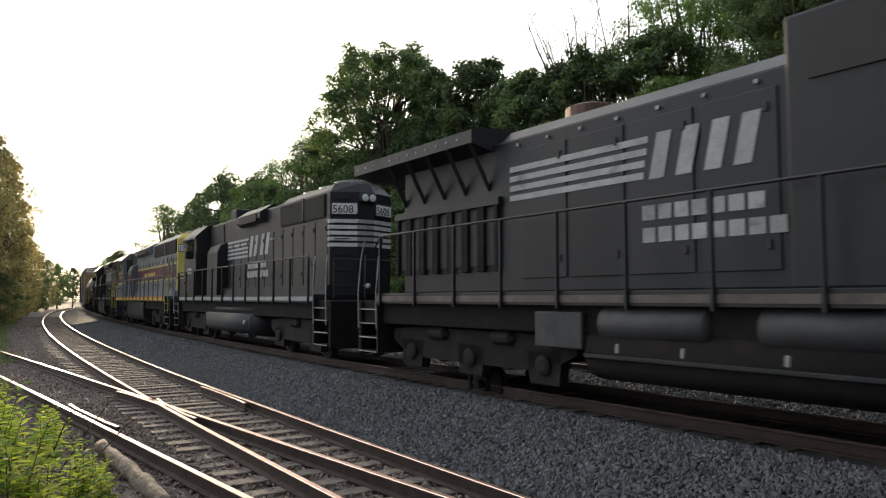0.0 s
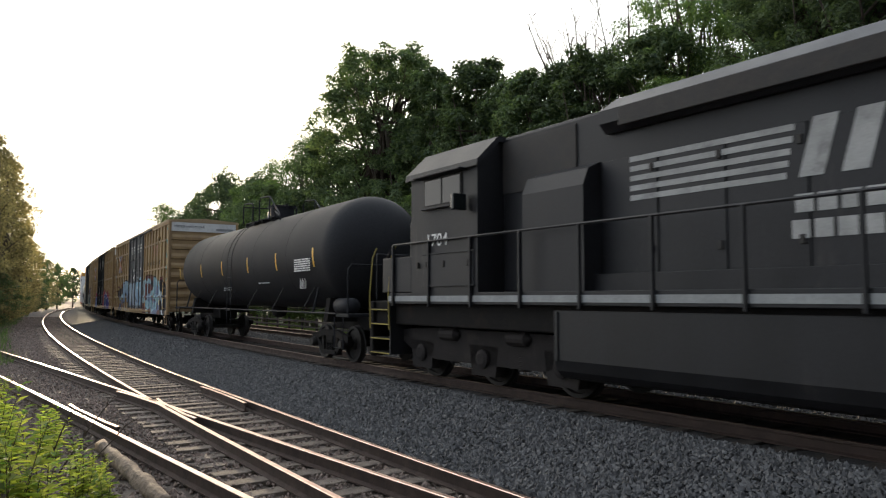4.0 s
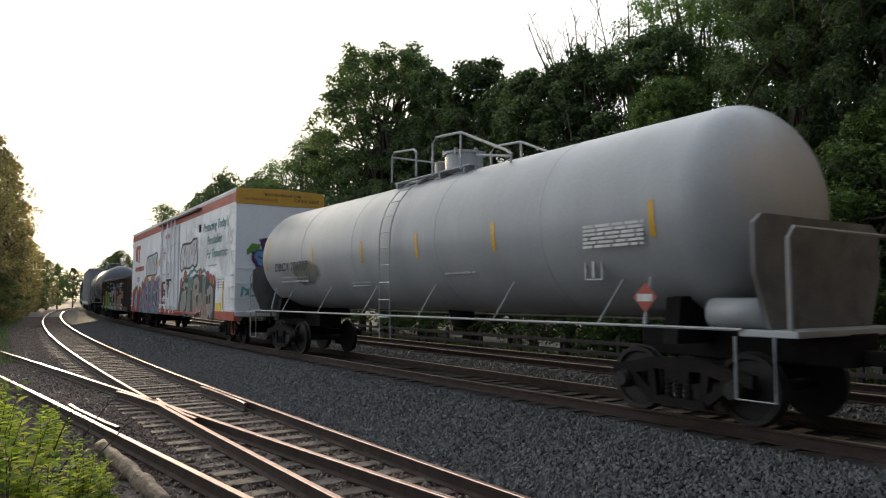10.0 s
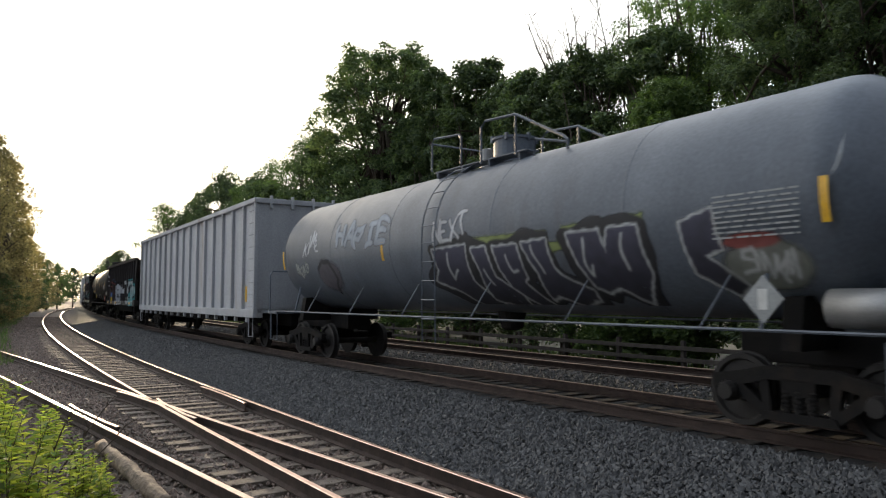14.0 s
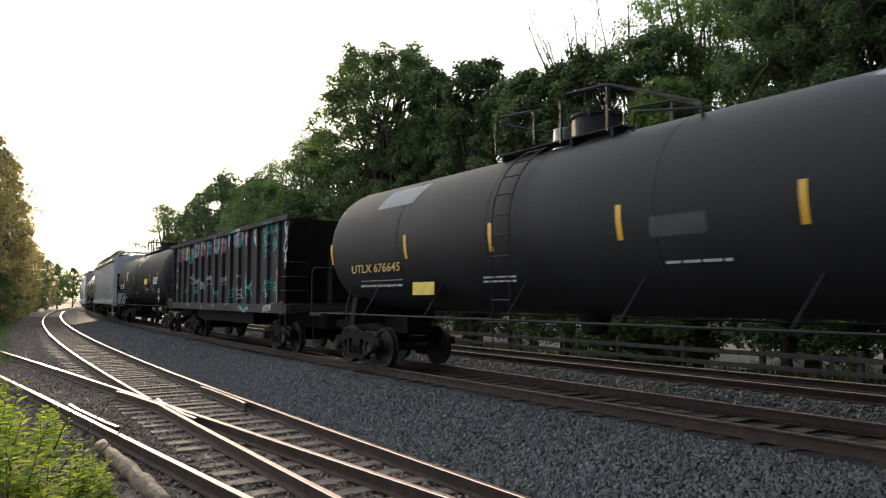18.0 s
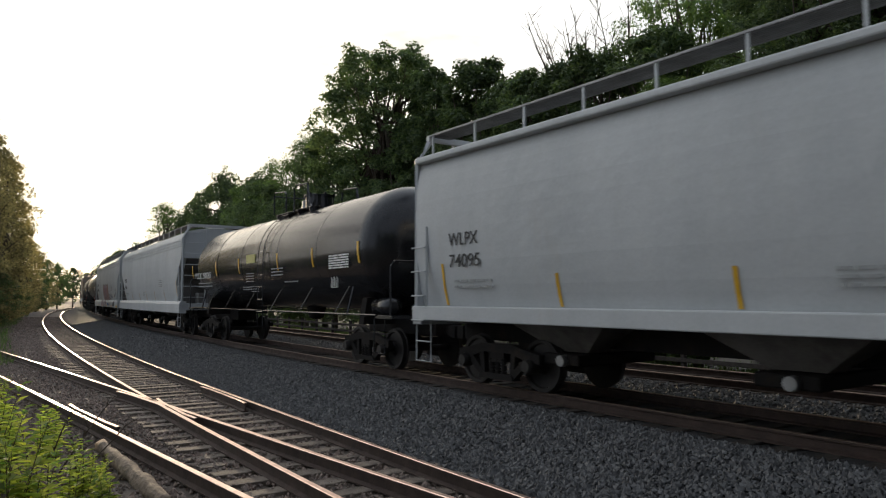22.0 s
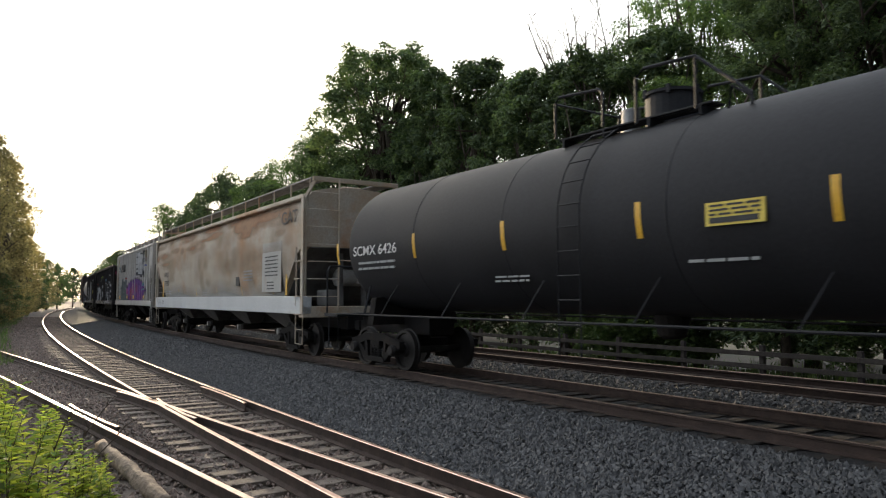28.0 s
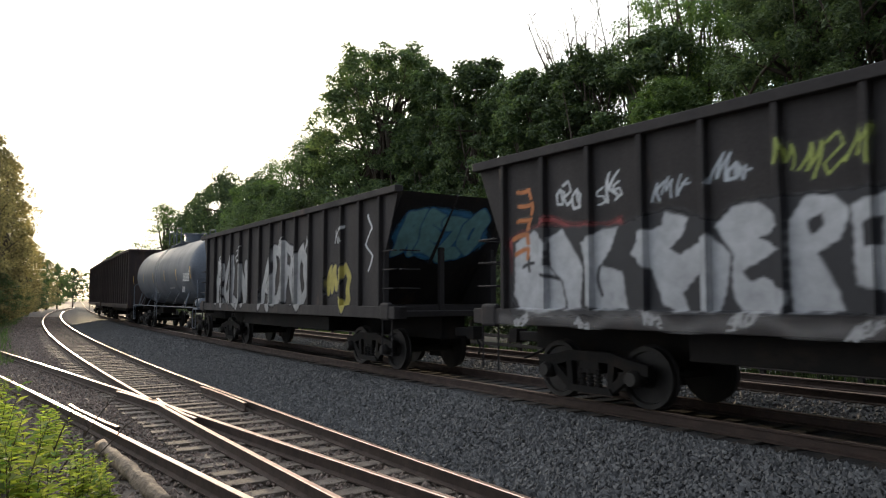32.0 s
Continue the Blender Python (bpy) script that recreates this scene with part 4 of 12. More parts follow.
def spray_mat():
    m, n, l, b = nodes_of("spray_paint")
    at = n.new("ShaderNodeAttribute")
    at.attribute_name = "paint"
    tc = n.new("ShaderNodeTexCoord")
    nz = n.new("ShaderNodeTexNoise")
    nz.inputs["Scale"].default_value = 5.0
    nz.inputs["Detail"].default_value = 6
    l.new(tc.outputs["Object"], nz.inputs["Vector"])
    hv = n.new("ShaderNodeHueSaturation")
    mr = n.new("ShaderNodeMapRange")
    mr.inputs["To Min"].default_value, mr.inputs["To Max"].default_value = 0.45, 1.2
    l.new(nz.outputs["Fac"], mr.inputs["Value"])
    l.new(mr.outputs["Result"], hv.inputs["Value"])
    l.new(at.outputs["Color"], hv.inputs["Color"])
    l.new(hv.outputs["Color"], b.inputs["Base Color"])
    b.inputs["Roughness"].default_value = 0.65
    tr = n.new("ShaderNodeBsdfTransparent")
    mx = n.new("ShaderNodeMixShader")
    l.new(at.outputs["Alpha"], mx.inputs["Fac"])
    l.new(tr.outputs["BSDF"], mx.inputs[1])
    l.new(b.outputs["BSDF"], mx.inputs[2])
    l.new(mx.outputs["Shader"], n["Material Output"].inputs["Surface"])
    return m


SPRAY = spray_mat()


class Sheet:
    """A thin coat of paint on a side: coloured strokes gathered on a fine grid that follows the side's relief."""

    def __init__(self, x0, x1, z0, z1, step=0.025):
        self.x, self.z = np.arange(x0, x1 + step, step), np.arange(z0, z1 + step, step)
        self.X, self.Z = np.meshgrid(self.x, self.z)
        self.rgb = np.zeros(self.X.shape + (3,))
        self.al = np.zeros(self.X.shape)
        # letters are drawn by hand: their lines waver
        self.U = self.X + 0.055 * np.sin(self.Z * 4.1 + self.X * 1.3) + 0.03 * np.sin(self.Z * 9.7 - self.X * 3.1)
        self.V = self.Z + 0.06 * np.sin(self.X * 3.7 + 0.6) + 0.03 * np.sin(self.X * 8.3 + self.Z * 2.7)

    def lay(self, mask, col, col2=None):
        c = np.array(col)[None, None, :]
        if col2 is not None:
            zc = self.Z[mask > 0.5]
            lo, hi = (zc.min(), zc.max() + 1e-3) if zc.size else (0, 1)
            k = np.clip((self.Z - lo) / (hi - lo), 0, 1)[..., None]
            c = np.array(col2)[None, None, :] * (1 - k) + c * k
        m = mask[..., None]
        al = self.al[..., None]
        na = m + al * (1 - m)
        self.rgb = np.where(na > 1e-4, (c * m + self.rgb * al * (1 - m)) / np.maximum(na, 1e-4), c)
        self.al = na[..., 0]

    def dist(self, lines):
        d = np.full(self.X.shape, 9.0)
        for pl in lines:
            for (ax, az), (bx, bz) in zip(pl, pl[1:]):
                dx, dz = bx - ax, bz - az
                t = np.clip(((self.U - ax) * dx + (self.V - az) * dz) / (dx * dx + dz * dz + 1e-9), 0, 1)
                d = np.minimum(d, np.hypot(self.U - ax - t * dx, self.V - az - t * dz))
        return d

    def stroke(self, lines, r, col, col2=None, soft=0.03, amount=1.0):
        self.lay(np.clip((r - self.dist(lines)) / soft + 0.5, 0, 1) * amount, col, col2)

    def shape(self, pts, col, col2=None, line=None, edge=0.04, soft=0.03):
        """A painted area with straight hand-cut edges, with an outline where line is given."""
        d = np.full(self.X.shape, 9.0)
        inside = np.zeros(self.X.shape, bool)
        for (ax, az), (bx, bz) in zip(pts, pts[1:] + pts[:1]):
            dx, dz = bx - ax, bz - az
            t = np.clip(((self.X - ax) * dx + (self.Z - az) * dz) / (dx * dx + dz * dz + 1e-9), 0, 1)
            d = np.minimum(d, np.hypot(self.X - ax - t * dx, self.Z - az - t * dz))
            if az != bz:
                inside ^= ((az > self.Z) != (bz > self.Z)) & (self.X < ax + dx * (self.Z - az) / dz)
        d = np.where(inside, d, -d) + 0.012 * np.sin(self.X * 23 + self.Z * 17) * np.sin(self.Z * 29)
        if line is not None:
            self.lay(np.clip((d + edge) / 0.03 + 0.5, 0, 1), line)
        self.lay(np.clip(d / soft + 0.5, 0, 1), col, col2)

    def word(self, text, x, z, w, h, fat, fill, fill2=None, outline=(0.02, 0.02, 0.025), halo=None, seed=0, slant=0.1, edge=0.05, wild=0.1):
        rnd = random.Random(seed)
        cw = w / len(text)
        letters = []
        for i, ch in enumerate(text):
            ox, oz = x + cw * (i + 0.1), z + rnd.uniform(-wild, wild) * h
            hh, ww = h * rnd.uniform(0.92, 1.1), cw * rnd.uniform(0.72, 0.9)
            sl = slant + rnd.uniform(-0.12, 0.12)
            letters.append([[(ox + ww * u + sl * hh * (v - 0.5), oz + hh * v) for u, v in pl] for pl in STROKES.get(ch, STROKES["~"])])
        if halo:
            self.stroke([p for q in letters for p in q], fat + edge + 0.09, halo, soft=0.12, amount=0.9)
        for q in letters:
            self.stroke(q, fat + edge, outline)
            self.stroke(q, fat, fill, fill2)

    def patchwork(self, text, x, z, w, h, fat, pal, outline, shadow, seed=0, edge=0.03):
        """Letters filled with patches of many colours, outlined and with a dark shadow."""
        rnd = random.Random(seed)
        cw = w / len(text)
        pal = np.array(pal)
        idx = (np.floor(self.X * 2.1 + 1.1 * np.sin(self.Z * 4.3 + self.X) + 0.8 * np.sin(self.X * 5.7)) + np.floor(self.Z * 2.6 + np.sin(self.X * 3))).astype(int) % len(pal)
        for i, ch in enumerate(text):
            ox = x + cw * (i + 0.1)
            q = [[(ox + cw * 0.8 * u, z + h * (0.97 + 0.05 * rnd.random()) * v) for u, v in pl] for pl in STROKES.get(ch, STROKES["~"])]
            self.stroke([[(a + 0.12, b - 0.06) for a, b in pl] for pl in q], fat + edge + 0.06, shadow)
            self.stroke(q, fat + edge, outline)
            m = np.clip((fat - self.dist(q)) / 0.03 + 0.5, 0, 1)[..., None]
            self.rgb = pal[idx] * m + self.rgb * (1 - m)

    def tag(self, text, x, z, size, col, r=0.022, seed=0):
        """An unreadable scribbled signature, one loop or hook for each sign."""
        rnd = random.Random(seed * 31 + len(text))
        for i in range(len(text)):
            ox = x + size * 0.62 * i
            oz = z + rnd.uniform(-0.18, 0.18) * size
            k, lean = size * rnd.uniform(0.7, 1.25), rnd.uniform(0.0, 0.35)
            pl = rnd.choice(SCRIBBLES)
            self.stroke([[(ox + k * 0.75 * u + lean * k * v, oz + k * v + rnd.uniform(-0.06, 0.06) * k) for u, v in pl]], r * rnd.uniform(0.7, 1.1), col, soft=0.03)

    def blot(self, x, z, rx, rz, col, soft=0.25, amount=0.9):
        d = np.hypot((self.X - x) / rx, (self.Z - z) / rz)
        wob = np.array([[0.18 * noise.noise((px * 2.2, pz * 2.2, 1)) for px in self.x[::4]] for pz in self.z[::4]])
        wob = np.repeat(np.repeat(wob, 4, 0), 4, 1)[: self.X.shape[0], : self.X.shape[1]]
        self.lay(np.clip((1 - d + wob) / soft + 0.5, 0, 1) * amount, col)

    def put(self, parent, depth, label="graffiti in sprayed colours"):
        """depth(X, Z): the side's y at each place."""
        Y = depth(self.X, self.Z)
        nz, nx = self.X.shape
        idx = np.arange(nz * nx).reshape(nz, nx)
        a = self.al
        keep = (np.maximum.reduce([a[:-1, :-1], a[1:, :-1], a[:-1, 1:], a[1:, 1:]]) > 0.03)
        q = np.stack([idx[:-1, :-1], idx[:-1, 1:], idx[1:, 1:], idx[1:, :-1]], -1)[keep]
        used = np.unique(q)
        remap = np.zeros(nz * nx, int)
        remap[used] = np.arange(len(used))
        co = np.stack([self.X, Y, self.Z], -1).reshape(-1, 3)[used]
        me = bpy.data.meshes.new("graffiti")
        me.from_pydata(co.tolist(), [], remap[q].tolist())
        col = me.color_attributes.new("paint", "FLOAT_COLOR", "POINT")
        col.data.foreach_set("color", np.concatenate([self.rgb, a[..., None]], -1).reshape(-1, 4)[used].astype(np.float32).ravel())
        me.materials.append(SPRAY)
        ob = shared("graffiti", me, parent)
        tagged(ob, label)
        return ob


def ribbed(base, proud, posts, half, lift=0.008):
    """Relief of a side with upright posts."""
    ps = np.array(posts)

    def f(X, Z):
        near = np.min(np.abs(X[..., None] - ps), -1) if len(ps) else np.full(X.shape, 9.0)
        return np.where(near < half + 0.012, -proud, -base) - lift
    return f


def round_side(R, zc, lift=0.008):
    return lambda X, Z: -np.sqrt(np.maximum(R * R - (Z - zc) ** 2, 0.01)) - lift


W_, K_ = (0.62, 0.63, 0.65), (0.02, 0.02, 0.025)
SKY_, NAVY_ = (0.30, 0.50, 0.62), (0.05, 0.09, 0.26)
TEAL_, GREEN_, LIME_ = (0.10, 0.42, 0.42), (0.07, 0.28, 0.10), (0.45, 0.50, 0.08)
SALM_, GREY_, YELO_ = (0.52, 0.28, 0.20), (0.30, 0.31, 0.33), (0.65, 0.48, 0.06)

HI_, LO_, DARK_, SLATE_ = (0.58, 0.60, 0.63), (0.40, 0.42, 0.46), (0.035, 0.03, 0.035), (0.26, 0.34, 0.45)
PALE_, CYAN_ = (0.52, 0.56, 0.57), (0.22, 0.45, 0.53)

# ---------------------------------------------------------------- paints of the cars
tan_paint = surface("tan_paint", (0.345, 0.232, 0.105), (0.26, 0.17, 0.08), 0.5, scale=1.1, fine=25, bump=0.05, stain=(0.20, 0.12, 0.07), stain_amt=0.3, streak=True, grit=0.15, dent=0.3)
tan_pale = surface("tan_pale", (0.36, 0.262, 0.145), (0.28, 0.20, 0.11), 0.5, scale=1.1, fine=25, bump=0.05, stain=(0.24, 0.17, 0.10), stain_amt=0.3, streak=True, dent=0.3)
door_black = surface("door_black", (0.014, 0.016, 0.018), (0.024, 0.027, 0.029), 0.5, spec=0.2, scale=1.5, fine=25, bump=0.05, stain=(0.10, 0.08, 0.06), stain_amt=0.2, streak=True)
car_white = surface("car_white", (0.82, 0.84, 0.86), (0.72, 0.74, 0.76), 0.4, scale=0.9, fine=20, bump=0.05, stain=(0.50, 0.48, 0.45), stain_amt=0.2, streak=True, grit=0.12, dent=0.75)
car_red = surface("car_red", (0.42, 0.07, 0.045), (0.34, 0.07, 0.05), 0.5, scale=1.5, bump=0.05)
car_orange = surface("car_orange", (0.60, 0.33, 0.04), (0.5, 0.27, 0.04), 0.5, scale=1.5, bump=0.05)
tank_black = surface("tank_black", (0.018, 0.0185, 0.021), (0.026, 0.0265, 0.03), 0.6, spec=0.2, scale=0.7, fine=20, bump=0.03, stain=(0.06, 0.055, 0.05), stain_amt=0.1, streak=True)
tank_grey = surface("tank_grey", (0.13, 0.15, 0.18), (0.09, 0.105, 0.13), 0.42, spec=0.4, scale=0.7, fine=20, bump=0.03, stain=(0.07, 0.07, 0.075), stain_amt=0.35, streak=True)
tank_white = surface("tank_white", (0.36, 0.375, 0.385), (0.29, 0.30, 0.31), 0.34, scale=0.7, fine=20, bump=0.03, stain=(0.26, 0.22, 0.18), stain_amt=0.2, streak=True, grit=0.12)
gon_brown = surface("gon_brown", (0.055, 0.040, 0.037), (0.034, 0.027, 0.026), 0.78, spec=0.3, scale=1.4, fine=25, bump=0.15, stain=(0.12, 0.07, 0.045), stain_amt=0.3, streak=True)
hop_black = surface("hop_black", (0.036, 0.031, 0.031), (0.023, 0.021, 0.022), 0.75, spec=0.3, scale=1.4, fine=25, bump=0.15, stain=(0.095, 0.06, 0.045), stain_amt=0.25, streak=True)
chip_grey = surface("chip_grey", (0.42, 0.43, 0.45), (0.34, 0.35, 0.37), 0.55, scale=1.2, fine=25, bump=0.08, stain=(0.28, 0.24, 0.20), stain_amt=0.2, streak=True)
hopper_grey = surface("hopper_grey", (0.48, 0.50, 0.51), (0.42, 0.44, 0.45), 0.5, scale=0.8, fine=22, bump=0.04, stain=(0.42, 0.41, 0.39), stain_amt=0.2, streak=True, grit=0.1, dent=0.15)
hopper_rust = surface("hopper_rust", (0.44, 0.40, 0.34), (0.38, 0.30, 0.21), 0.6, scale=0.7, fine=22, bump=0.06, stain=(0.38, 0.19, 0.08), stain_amt=0.55)
hopper_old = surface("hopper_old", (0.44, 0.43, 0.41), (0.36, 0.34, 0.31), 0.6, scale=0.9, fine=22, bump=0.06, stain=(0.33, 0.24, 0.13), stain_amt=0.35, streak=True)
grating = surface("grating", (0.10, 0.10, 0.10), (0.07, 0.07, 0.07), 0.6, metal=0.5, scale=3)
loco_black = surface("loco_black", (0.012, 0.012, 0.0135), (0.021, 0.021, 0.024), 0.5, spec=0.35, scale=1.2, fine=25, bump=0.05, stain=(0.075, 0.065, 0.06), stain_amt=0.12, streak=True)
loco_grey = surface("loco_grey", (0.165, 0.182, 0.185), (0.13, 0.143, 0.147), 0.5, spec=0.3, scale=1.2, fine=25, bump=0.05, stain=(0.12, 0.115, 0.11), stain_amt=0.12, streak=True)
loco_maroon = surface("loco_maroon", (0.085, 0.016, 0.023), (0.068, 0.016, 0.02), 0.5, spec=0.3, scale=1.5, bump=0.05)
loco_yellow = surface("loco_yellow", (0.55, 0.46, 0.09), (0.47, 0.39, 0.09), 0.45, scale=1.5, bump=0.05)
grille_dark = surface("grille_dark", (0.022, 0.02, 0.019), (0.04, 0.034, 0.03), 0.7, scale=4, bump=0.1)
steel_grey = surface("steel_grey", (0.30, 0.30, 0.30), (0.22, 0.22, 0.22), 0.5, metal=0.6, scale=3)
lamp_glass = surface("lamp_glass", (0.7, 0.72, 0.72), (0.6, 0.62, 0.62), 0.1, scale=5, bump=0)


def pane_mat():
    m, n, l, b = nodes_of("window_glass")
    b.inputs["Base Color"].default_value = (0.012, 0.014, 0.015, 1)
    b.inputs["Roughness"].default_value = 0.06
    b.inputs["Specular IOR Level"].default_value = 0.4
    return m


glass = pane_mat()


# ---------------------------------------------------------------- box cars
def fine_print(v, x, z, w, rows, mat, y, h=0.05, gap=0.045, seed=1, name="small_print"):
    """Unreadable lines of print as bars."""
    rnd = random.Random(seed)
    rs = []
    for i in range(rows):
        xx = x
        while xx < x + w:
            l = rnd.uniform(0.12, 0.4) * min(w, 0.8)
            rs.append((xx, min(x + w, xx + l), z - i * (h + gap) - h, z - i * (h + gap)))
            xx += l + 0.04
    tagged(part(name, bars(rs, y), mat, v), kind="stuff")


def tape(v, x, z, h=0.5, w=0.085, y=-1.6, mat=yellow_tape):
    part("reflector", bbox(x - w / 2, x + w / 2, y - 0.008, y + 0.002, z, z + h), mat, v, "yellow reflective strip")


emblem_red = surface("emblem_red", (0.38, 0.16, 0.11), (0.34, 0.2, 0.13), 0.6, scale=6, bump=0)
emblem_blue = surface("emblem_blue", (0.17, 0.17, 0.26), (0.24, 0.22, 0.24), 0.6, scale=6, bump=0)


def box_car(front, rear, label, paint, grid=True, door=door_black, number="", mark_bar=True):
    v, L = vehicle("boxcar", label, "boxcar", front, rear, 2.3)
    h = L / 2
    part("body", bbox(-h, h, -1.53, 1.53, 1.0, 5.18, 0.02), paint, v)
    bm = bmesh.new()
    prism(bm, [(-1.62, 5.16), (1.62, 5.16), (1.62, 5.25), (0, 5.36), (-1.62, 5.25)], -h - 0.03, h + 0.03)
    roof = part("roof", bm, tan_pale, v)
    rm = link_mesh("roof_rib", prism(bmesh.new(), [(-1.6, 5.25), (1.6, 5.25), (1.6, 5.275), (0, 5.39), (-1.6, 5.275)], -0.05, 0.05), tan_pale)
    for i in range(14):
        shared("roof_rib", rm, roof, pose(-h + 0.7 + i * (L - 1.4) / 13, 0, 0))
    for sy in (-1, 1):
        bm = bmesh.new()
        prism(bm, [(-h, 0.86), (-3.1, 0.80), (3.1, 0.80), (h, 0.86), (h, 1.04), (-h, 1.04)], sy * 1.6, sy * 1.5, "y")
        part("side_sill", bm, paint, v)
        part("top_chord", bbox(-h, h, min(sy * 1.6, sy * 1.52), max(sy * 1.6, sy * 1.52), 5.05, 5.165), paint, v)
    posts = []
    for i in range(8):
        posts += [2.62 + i * 0.84, -2.62 - i * 0.84]
    posts += [h - 0.09, -h + 0.09]
    pm = link_mesh("side_post", bbox(-0.065, 0.065, -1.6, -1.52, 1.03, 5.06, 0.012), paint)
    for x in posts:
        shared("side_post", pm, v, pose(x, 0, 0))
        shared("side_post", pm, v, pose(x, 0, 0, 0, 0, 180))
    if grid:
        for sx in (-1, 1):
            x0, x1 = sorted((sx * 2.6, sx * (h - 0.08)))
            for z in (4.36, 3.06, 1.70):
                part("belt_rail", bbox(x0, x1, -1.585, -1.52, z - 0.045, z + 0.045, 0.01), paint, v)
    # a pair of plug doors
    dm = link_mesh("plug_door", bbox(-1.2, 1.2, -1.61, -1.53, 1.06, 5.06, 0.015), door)
    bar_h = link_mesh("door_beam", bbox(-1.14, 1.14, -1.66, -1.60, -0.035, 0.035, 0.01), door)
    edge_m = link_mesh("door_edge", bbox(-0.06, 0.06, -1.67, -1.60, 1.06, 5.06, 0.012), door)
    mid_m = link_mesh("door_post", bbox(-0.095, 0.095, -1.645, -1.60, 2.59, 3.83, 0.01), door)
    rib_m = link_mesh("door_rib", bbox(-0.025, 0.025, -1.632, -1.60, 2.6, 3.82, 0.006), door)
    rod = link_mesh("lock_rod", tube(bmesh.new(), [(0, -1.70, 0.98), (0, -1.70, 5.12)], 0.026, 6), door)
    hinge = link_mesh("rod_bracket", bbox(-0.07, 0.07, -1.735, -1.6, -0.05, 0.05, 0.015), door)
    for dx in (-1.225, 1.225):
        d = shared("plug_door", dm, v, pose(dx, 0, 0))
        tagged(d, "black plug door with locking rods")
        for z in (1.18, 2.56, 3.06, 3.85, 4.95):
            shared("door_beam", bar_h, d, pose(0, 0, z))
        for px in (-1.14, 1.14):
            shared("door_edge", edge_m, d, pose(px, 0, 0))
        shared("door_post", mid_m, d, pose(-0.02, 0, 0))
        for px in (-0.6, 0.82):
            shared("door_rib", rib_m, d, pose(px, 0, 0))
        for px in (-0.9, 0.52):
            shared("lock_rod", rod, d, pose(px, 0, 0))
            for z in (1.15, 2.56, 3.85, 5.0):
                shared("rod_bracket", hinge, d, pose(px, 0, z))
    part("door_rail", bbox(-2.6, 5.0, -1.72, -1.58, 0.92, 1.0, 0.01), paint, v)
    part("door_rail", bbox(-2.6, 5.0, -1.70, -1.58, 5.08, 5.15, 0.01), door, v)
    if number == "673338":
        for wd, a, b, z in (("CLOSE THIS DOOR BEFORE", -2.03, -0.59, 4.52), ("CLOSING MAIN DOOR", -1.89, -0.77, 4.40), ("CIERRE ESTA PUERTA ANTES DE", -2.19, -0.43, 4.285), ("CERRAR LA PUERTA PRINCIPAL", -2.17, -0.44, 4.15)):
            write_in(wd, a, b, z, z + 0.095, white_ink, v, -1.613)
    else:
        for k, wd in enumerate(("CLOSE THIS DOOR", "BEFORE CLOSING", "MAIN DOOR")):
            write_in(wd, -1.3 - 0.045 * len(wd), -1.3 + 0.045 * len(wd), 4.5 - 0.16 * k, 4.61 - 0.16 * k, white_ink, v, -1.613)
    for k, wd in enumerate(("CLOSE AND LOCK", "BOTH DOORS BEFORE", "MOVING CAR")):
        write_in(wd, 1.2 - 0.045 * len(wd), 1.2 + 0.045 * len(wd), 4.5 - 0.16 * k, 4.61 - 0.16 * k, white_ink, v, -1.613)
    # stuck-on labels and small stencils
    for a, b, z0, z1 in ((-0.99, -0.73, 3.16, 3.29), (-1.0, -0.73, 2.74, 2.87), (-0.5, -0.33, 2.63, 2.75), (-0.89, -0.7, 1.76, 1.97), (-1.23, -1.16, 1.46, 1.58), (1.5, 1.72, 3.2, 3.31), (0.72, 0.9, 2.7, 2.84), (1.45, 1.66, 1.7, 1.9)):
        lab = part("label", bbox(a, b, -1.618, -1.608, z0, z1), white_ink, v, "white paper label")
        part("label_print", bars([(a + 0.03, b - 0.03, z0 + 0.03, z0 + 0.045), (a + 0.03, b - 0.06, z1 - 0.045, z1 - 0.03)], -1.619, 0.003), grey_ink, lab)
    for a, b, z0, z1 in ((-0.19, -0.07, 2.6, 2.96), (-0.02, 0.1, 3.15, 3.36), (-2.55, -2.46, 2.3, 2.62)):
        part("label", bbox(a, b, -1.68, -1.66, z0, z1), white_ink, v, "white bar label on the door post")
    part("warning_label", bbox(-1.5, -1.35, -1.618, -1.608, 1.8, 1.96), red_ink, v, "red warning label")
    part("warning_label", bbox(0.95, 1.1, -1.618, -1.608, 1.82, 1.97), red_ink, v, "red warning label")
    write_in("ASD", -1.51, -1.28, 2.05, 2.15, white_ink, v, -1.613)
    for a, z, w, n, k in ((-2.24, 3.0, 0.16, 4, 5), (-2.02, 3.0, 0.34, 2, 6), (-1.33, 2.43, 0.22, 2, 7), (-0.93, 2.43, 0.24, 2, 8), (-0.9, 1.7, 0.3, 2, 9), (-2.27, 2.04, 0.18, 6, 10), (-0.62, 2.9, 0.32, 2, 11), (0.3, 2.95, 0.4, 4, 12), (1.0, 2.42, 0.3, 2, 13), (0.25, 1.95, 0.22, 5, 14), (1.35, 1.55, 0.4, 2, 15)):
        fine_print(v, a, z, w, n, grey_ink, -1.613, 0.032, 0.045, k)
    # the front end: pressed ribs, white board
    for sx in (-1, 1):
        er = link_mesh("end_rib", prism(bmesh.new(), [(0, -0.13), (sx * 0.055, -0.1), (sx * 0.055, 0.02), (0, 0.14)], -1.45, 1.45, "y"), paint)
        for i in range(8):
            shared("end_rib", er, v, pose(sx * h, 0, 1.35 + i * 0.44))
        ep = link_mesh("end_post", bbox(-0.05, 0.05, -0.05, 0.05, 1.0, 5.16, 0.01), paint)
